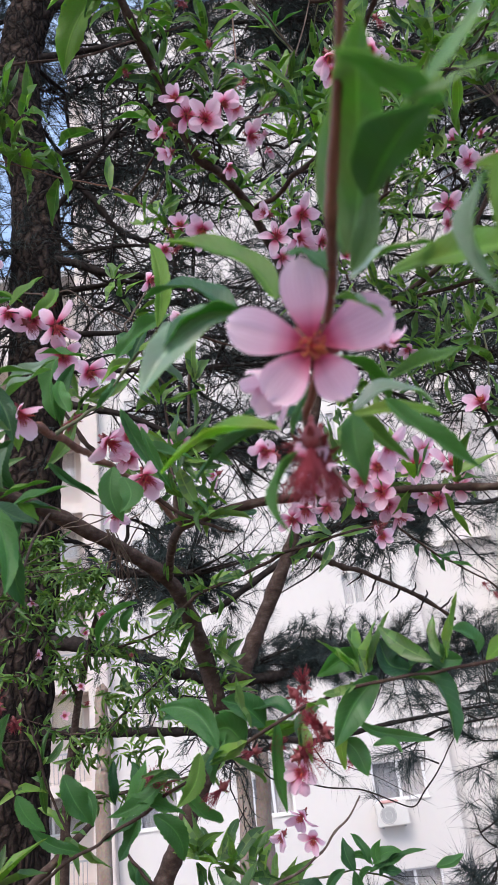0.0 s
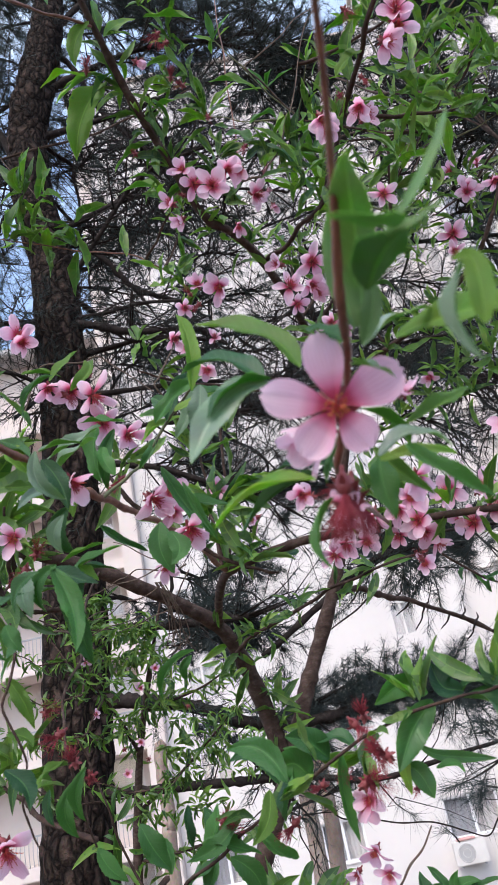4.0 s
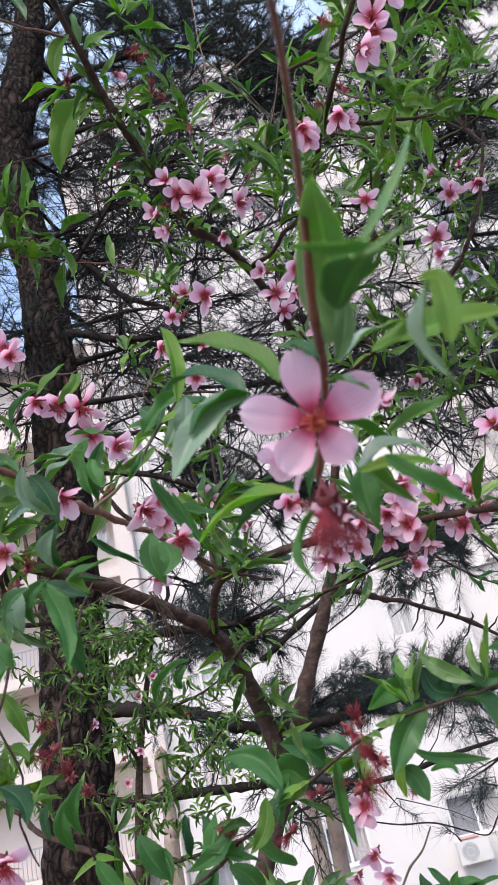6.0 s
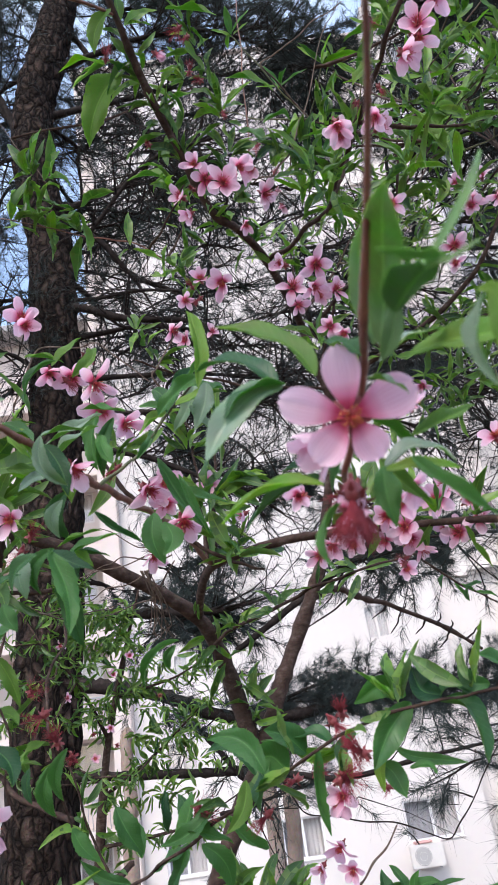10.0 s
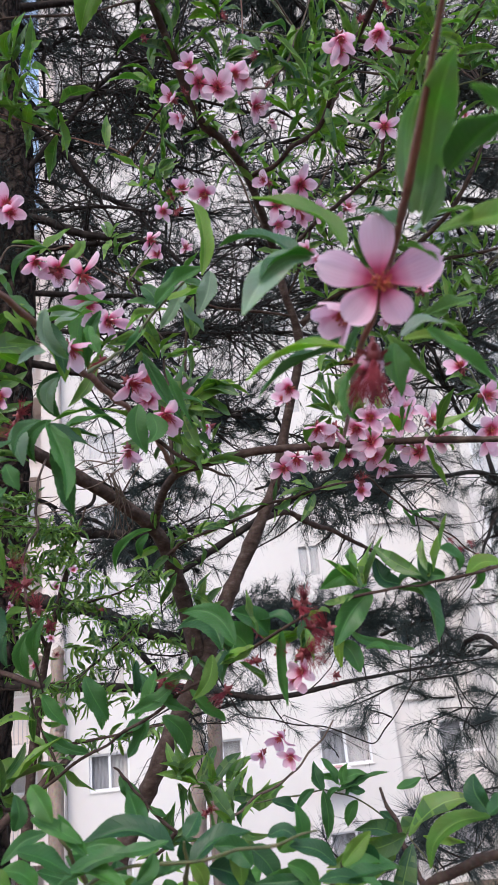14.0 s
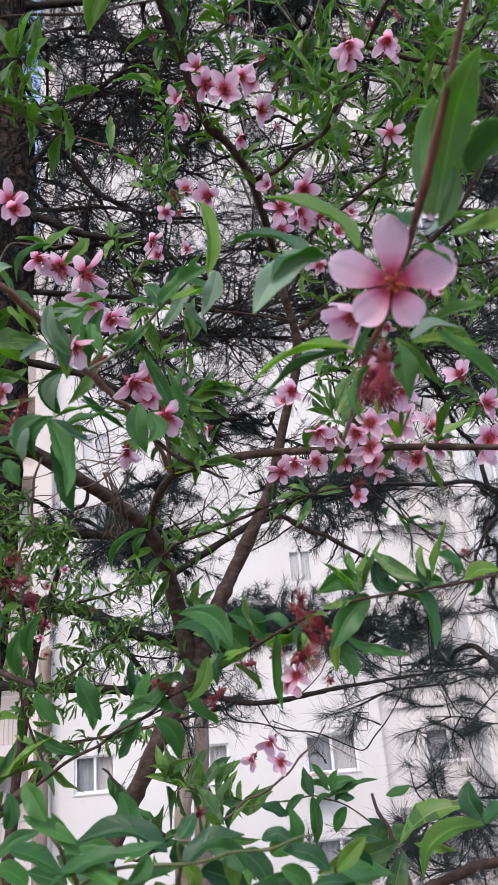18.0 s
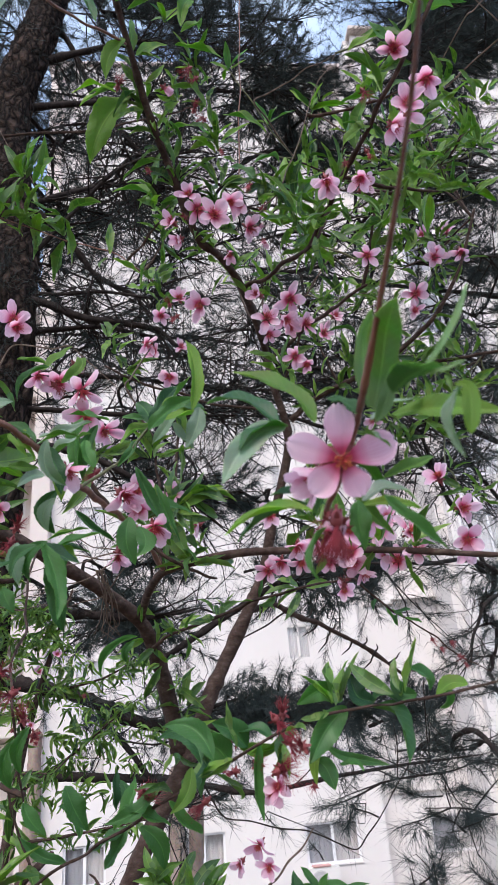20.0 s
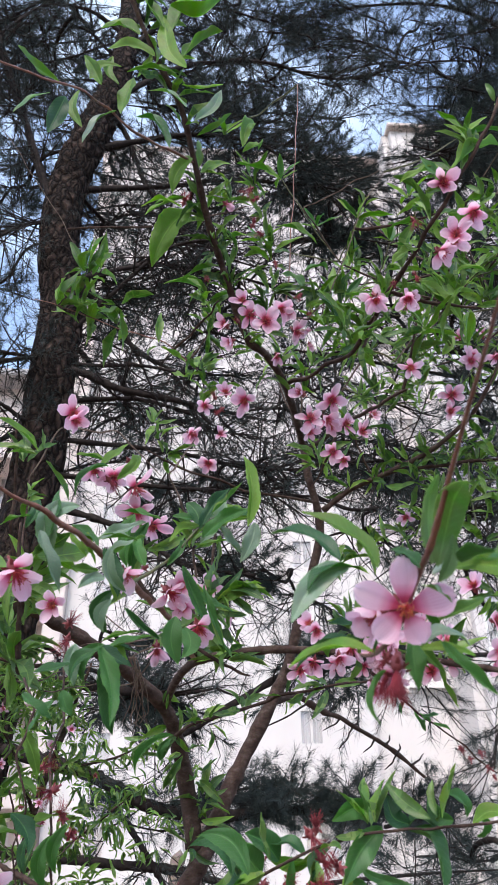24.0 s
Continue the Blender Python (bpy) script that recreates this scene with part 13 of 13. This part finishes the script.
bough(pine_b, right_wood, right_needles, [(1.6629, 3.2301, 4.2644, 0.0025), (2.0172, 3.2801, 4.2895, 0.009), (2.4264, 3.3301, 4.4766, 0.005)], 22, 0.36, 120, 0.07, 510, 0.55, -0.1, lift=0)
bough(pine_b, right_wood, right_needles, [(1.987, 4.0407, 4.8137, 0.0025), (2.4231, 4.0907, 4.8981, 0.009), (2.824, 4.1407, 4.7784, 0.005)], 22, 0.36, 120, 0.07, 511, 0.55, -0.1, lift=0)
bough(pine_b, right_wood, right_needles, [(1.4159, 3.6555, 4.5063, 0.0025), (1.7157, 3.7055, 4.5668, 0.009), (1.9903, 3.7555, 4.4459, 0.005)], 22, 0.36, 120, 0.07, 512, 0.55, -0.1, lift=0)
bough(pine_b, right_wood, right_needles, [(1.8288, 4.2371, 5.0465, 0.0025), (2.2009, 4.2871, 5.0693, 0.009), (2.5967, 4.3371, 5.1552, 0.005)], 22, 0.36, 120, 0.07, 513, 0.55, -0.1, lift=0)
bough(pine_b, right_wood, right_needles, [(1.5626, 3.4625, 3.6112, 0.0025), (1.838, 3.5125, 3.6784, 0.009), (2.0991, 3.5625, 3.6397, 0.005)], 22, 0.36, 120, 0.07, 514, 0.55, -0.1, lift=0)
brush(right_wood, right_needles, (0.5855, 2.000, 1.2377), (0.5717, 1.980, 1.3494), 150, 0.1, 600)
brush(right_wood, right_needles, (0.7189, 2.000, 1.2175), (0.5990, 1.980, 1.2656), 110, 0.09, 601)
brush(right_wood, right_needles, (0.4953, 1.900, 1.1609), (0.4441, 1.880, 1.2434), 150, 0.1, 602)
brush(right_wood, right_needles, (0.4996, 1.900, 1.1061), (0.4713, 1.880, 1.1793), 110, 0.08, 603)
brush(right_wood, right_needles, (0.4402, 1.950, 1.0833), (0.4033, 1.930, 1.1526), 110, 0.08, 604)
brush(right_wood, right_needles, (0.2956, 2.000, 1.3678), (0.2630, 1.980, 1.4094), 40, 0.06, 605)
brush(right_wood, right_needles, (0.4526, 2.000, 1.4502), (0.3899, 1.980, 1.4752), 60, 0.06, 606)
brush(right_wood, right_needles, (0.7707, 2.100, 1.2550), (0.7013, 2.080, 1.3025), 110, 0.08, 607)
brush(right_wood, right_needles, (0.2642, 1.950, 1.1386), (0.2208, 1.930, 1.2111), 90, 0.08, 608)
brush(right_wood, right_needles, (0.7097, 2.000, 1.1589), (0.6595, 1.980, 1.2263), 120, 0.09, 609)
brush(right_wood, right_needles, (0.5819, 2.100, 1.4868), (0.4999, 2.080, 1.5218), 210, 0.05, 610)
brush(right_wood, right_needles, (0.7117, 2.100, 1.3845), (0.6140, 2.080, 1.4422), 230, 0.055, 611)
brush(right_wood, right_needles, (0.8511, 2.200, 1.4442), (0.7537, 2.180, 1.4934), 230, 0.055, 612)
brush(right_wood, right_needles, (0.8851, 2.200, 1.5382), (0.7934, 2.180, 1.5623), 200, 0.055, 613)
brush(right_wood, right_needles, (0.6798, 2.150, 1.4769), (0.5836, 2.130, 1.4938), 150, 0.05, 614)
brush(right_wood, right_needles, (0.6582, 2.200, 1.0042), (0.6357, 2.180, 1.0940), 200, 0.07, 615)
brush(right_wood, right_needles, (0.7378, 2.200, 0.9957), (0.7183, 2.180, 1.0994), 200, 0.07, 616)
brush(right_wood, right_needles, (0.3288, 1.950, 1.0952), (0.3137, 1.930, 1.1681), 80, 0.08, 617)
bough(pine_b, right_wood, right_needles, [(1.9385, 4.0000, 9.1523, 0.0028), (2.1616, 4.0500, 9.1916, 0.0060), (2.3837, 4.1000, 9.1972, 0.0030)], 16, 0.26, 68, 0.07, 879, 0.7, -0.1, lift=0, thin=0.85)
bough(pine_b, right_wood, right_needles, [(2.1649, 4.3000, 9.1116, 0.0028), (2.4069, 4.3500, 9.2217, 0.0060), (2.6742, 4.4000, 9.4496, 0.0030)], 16, 0.26, 68, 0.07, 880, 0.7, -0.1, lift=0, thin=0.85)
bough(pine_b, right_wood, right_needles, [(2.1835, 4.3000, 8.5816, 0.0028), (2.4255, 4.3500, 8.7296, 0.0060), (2.6448, 4.4000, 8.6998, 0.0030)], 16, 0.26, 68, 0.07, 881, 0.7, -0.1, lift=0, thin=0.85)
bough(pine_b, right_wood, right_needles, [(2.7246, 4.6000, 9.0847, 0.0028), (3.0021, 4.6500, 9.3111, 0.0060), (3.2374, 4.7000, 9.2694, 0.0030)], 16, 0.26, 68, 0.07, 882, 0.7, -0.1, lift=0, thin=0.85)
bough(pine_b, right_wood, right_needles, [(2.2820, 4.3000, 7.8623, 0.0028), (2.5125, 4.3500, 7.9778, 0.0060), (2.7270, 4.4000, 7.9707, 0.0030)], 16, 0.26, 68, 0.07, 883, 0.7, -0.1, lift=0, thin=0.85)
bough(pine_b, right_wood, right_needles, [(2.2505, 4.0000, 6.9334, 0.0028), (2.4681, 4.0500, 7.0669, 0.0060), (2.6774, 4.1000, 7.1241, 0.0030)], 16, 0.26, 68, 0.07, 884, 0.7, -0.1, lift=0, thin=0.85)
bough(pine_b, right_wood, right_needles, [(1.6637, 4.0000, 8.2928, 0.0028), (1.8761, 4.0500, 8.3606, 0.0060), (2.0839, 4.1000, 8.3593, 0.0030)], 16, 0.26, 68, 0.07, 885, 0.7, -0.1, lift=0, thin=0.85)
bough(pine_b, right_wood, right_needles, [(2.9436, 4.6000, 10.2035, 0.0028), (3.1955, 4.6500, 10.1971, 0.0060), (3.4821, 4.7000, 10.3532, 0.0030)], 16, 0.26, 68, 0.07, 886, 0.7, -0.1, lift=0, thin=0.85)
bough(pine_b, right_wood, right_needles, [(1.4181, 3.4000, 2.4242, 0.0028), (1.5111, 3.4500, 2.4084, 0.0050), (1.6178, 3.5000, 2.4426, 0.0030)], 11, 0.15, 60, 0.06, 950, 0.75, -0.1, lift=0, thin=0.75)
bough(pine_b, right_wood, right_needles, [(1.4119, 3.4000, 2.2596, 0.0028), (1.5151, 3.4500, 2.2932, 0.0050), (1.6121, 3.5000, 2.2884, 0.0030)], 11, 0.15, 60, 0.06, 951, 0.75, -0.1, lift=0, thin=0.75)
bough(pine_b, right_wood, right_needles, [(1.4026, 3.5000, 2.1268, 0.0028), (1.5076, 3.5500, 2.1669, 0.0050), (1.6009, 3.6000, 2.1439, 0.0030)], 11, 0.15, 60, 0.06, 952, 0.75, -0.1, lift=0, thin=0.75)
bough(pine_b, right_wood, right_needles, [(1.4040, 3.5000, 1.9994, 0.0028), (1.5006, 3.5500, 2.0050, 0.0050), (1.5962, 3.6000, 1.9958, 0.0030)], 11, 0.15, 60, 0.06, 953, 0.75, -0.1, lift=0, thin=0.75)
bough(pine_b, right_wood, right_needles, [(1.3574, 3.4000, 1.8572, 0.0028), (1.4454, 3.4500, 1.8382, 0.0050), (1.5447, 3.5000, 1.8579, 0.0030)], 11, 0.15, 60, 0.06, 954, 0.75, -0.1, lift=0, thin=0.75)
bough(pine_b, right_wood, right_needles, [(0.8012, 3.0000, 1.6061, 0.0028), (0.8953, 3.0500, 1.6074, 0.0050), (0.9891, 3.1000, 1.5916, 0.0030)], 10, 0.16, 55, 0.06, 955, 0.75, -0.1, lift=0, thin=0.75)
bough(pine_b, right_wood, right_needles, [(0.9408, 3.0000, 1.6040, 0.0028), (1.0346, 3.0500, 1.5889, 0.0050), (1.1348, 3.1000, 1.5910, 0.0030)], 10, 0.16, 55, 0.06, 956, 0.75, -0.1, lift=0, thin=0.75)
bough(pine_b, right_wood, right_needles, [(1.0745, 3.0000, 1.6245, 0.0028), (1.1726, 3.0500, 1.6161, 0.0050), (1.2667, 3.1000, 1.5784, 0.0030)], 10, 0.16, 55, 0.06, 957, 0.75, -0.1, lift=0, thin=0.75)
bear(pine_b, SECOND_TRUNK, 43)
child("fine_wood", right_wood.mesh("fine_wood", PINE_TWIG), pine_b, None, "", "stuff")
child("needles", needle_mesh(right_needles, NEEDLE), pine_b, None, "dark green needles in loose tufts", "stuff")

# ---- pale trunks in front of the building ----
bare_tree = root("bare_tree", (-0.2131, 8.0, -4.3), "slender tree with pale pinkish bark before the facade", "tree", "pale trunks")
limb(bare_tree, "trunk", [(-0.2131, 8.0, -4.4, 0.1), (-0.2431, 8, -0.1759, 0.085), (-0.1979, 8, 0.6552, 0.08), (-0.1927, 8, 1.4863, 0.072), (-0.1727, 8, 1.6363, 0.07)], PALE_BARK, 10, 0.06, 0.1, 322)
bare_tree = root("bare_tree", (-0.0118, 8.6, -4.3), "slender tree with pale pinkish bark before the facade", "tree", "pale trunks")
limb(bare_tree, "trunk", [(-0.0118, 8.6, -4.4, 0.1), (-0.0418, 8.6, 0.0953, 0.085), (0.0038, 8.6, 0.9616, 0.08), (0.0094, 8.6, 1.828, 0.072), (0.0294, 8.6, 1.978, 0.07)], PALE_BARK, 10, 0.06, 0.1, 352)
bare_tree = root("bare_tree", (-1.7982, 9.0, -4.3), "slender tree with pale pinkish bark before the facade", "tree", "pale trunks")
limb(bare_tree, "trunk", [(-1.7982, 9.0, -4.4, 0.1), (-1.8282, 9, 0.6581, 0.085), (-1.7921, 9, 1.3259, 0.08), (-1.7959, 9, 1.9937, 0.072), (-1.7759, 9, 2.1437, 0.07)], PALE_BARK, 10, 0.06, 0.1, 80)
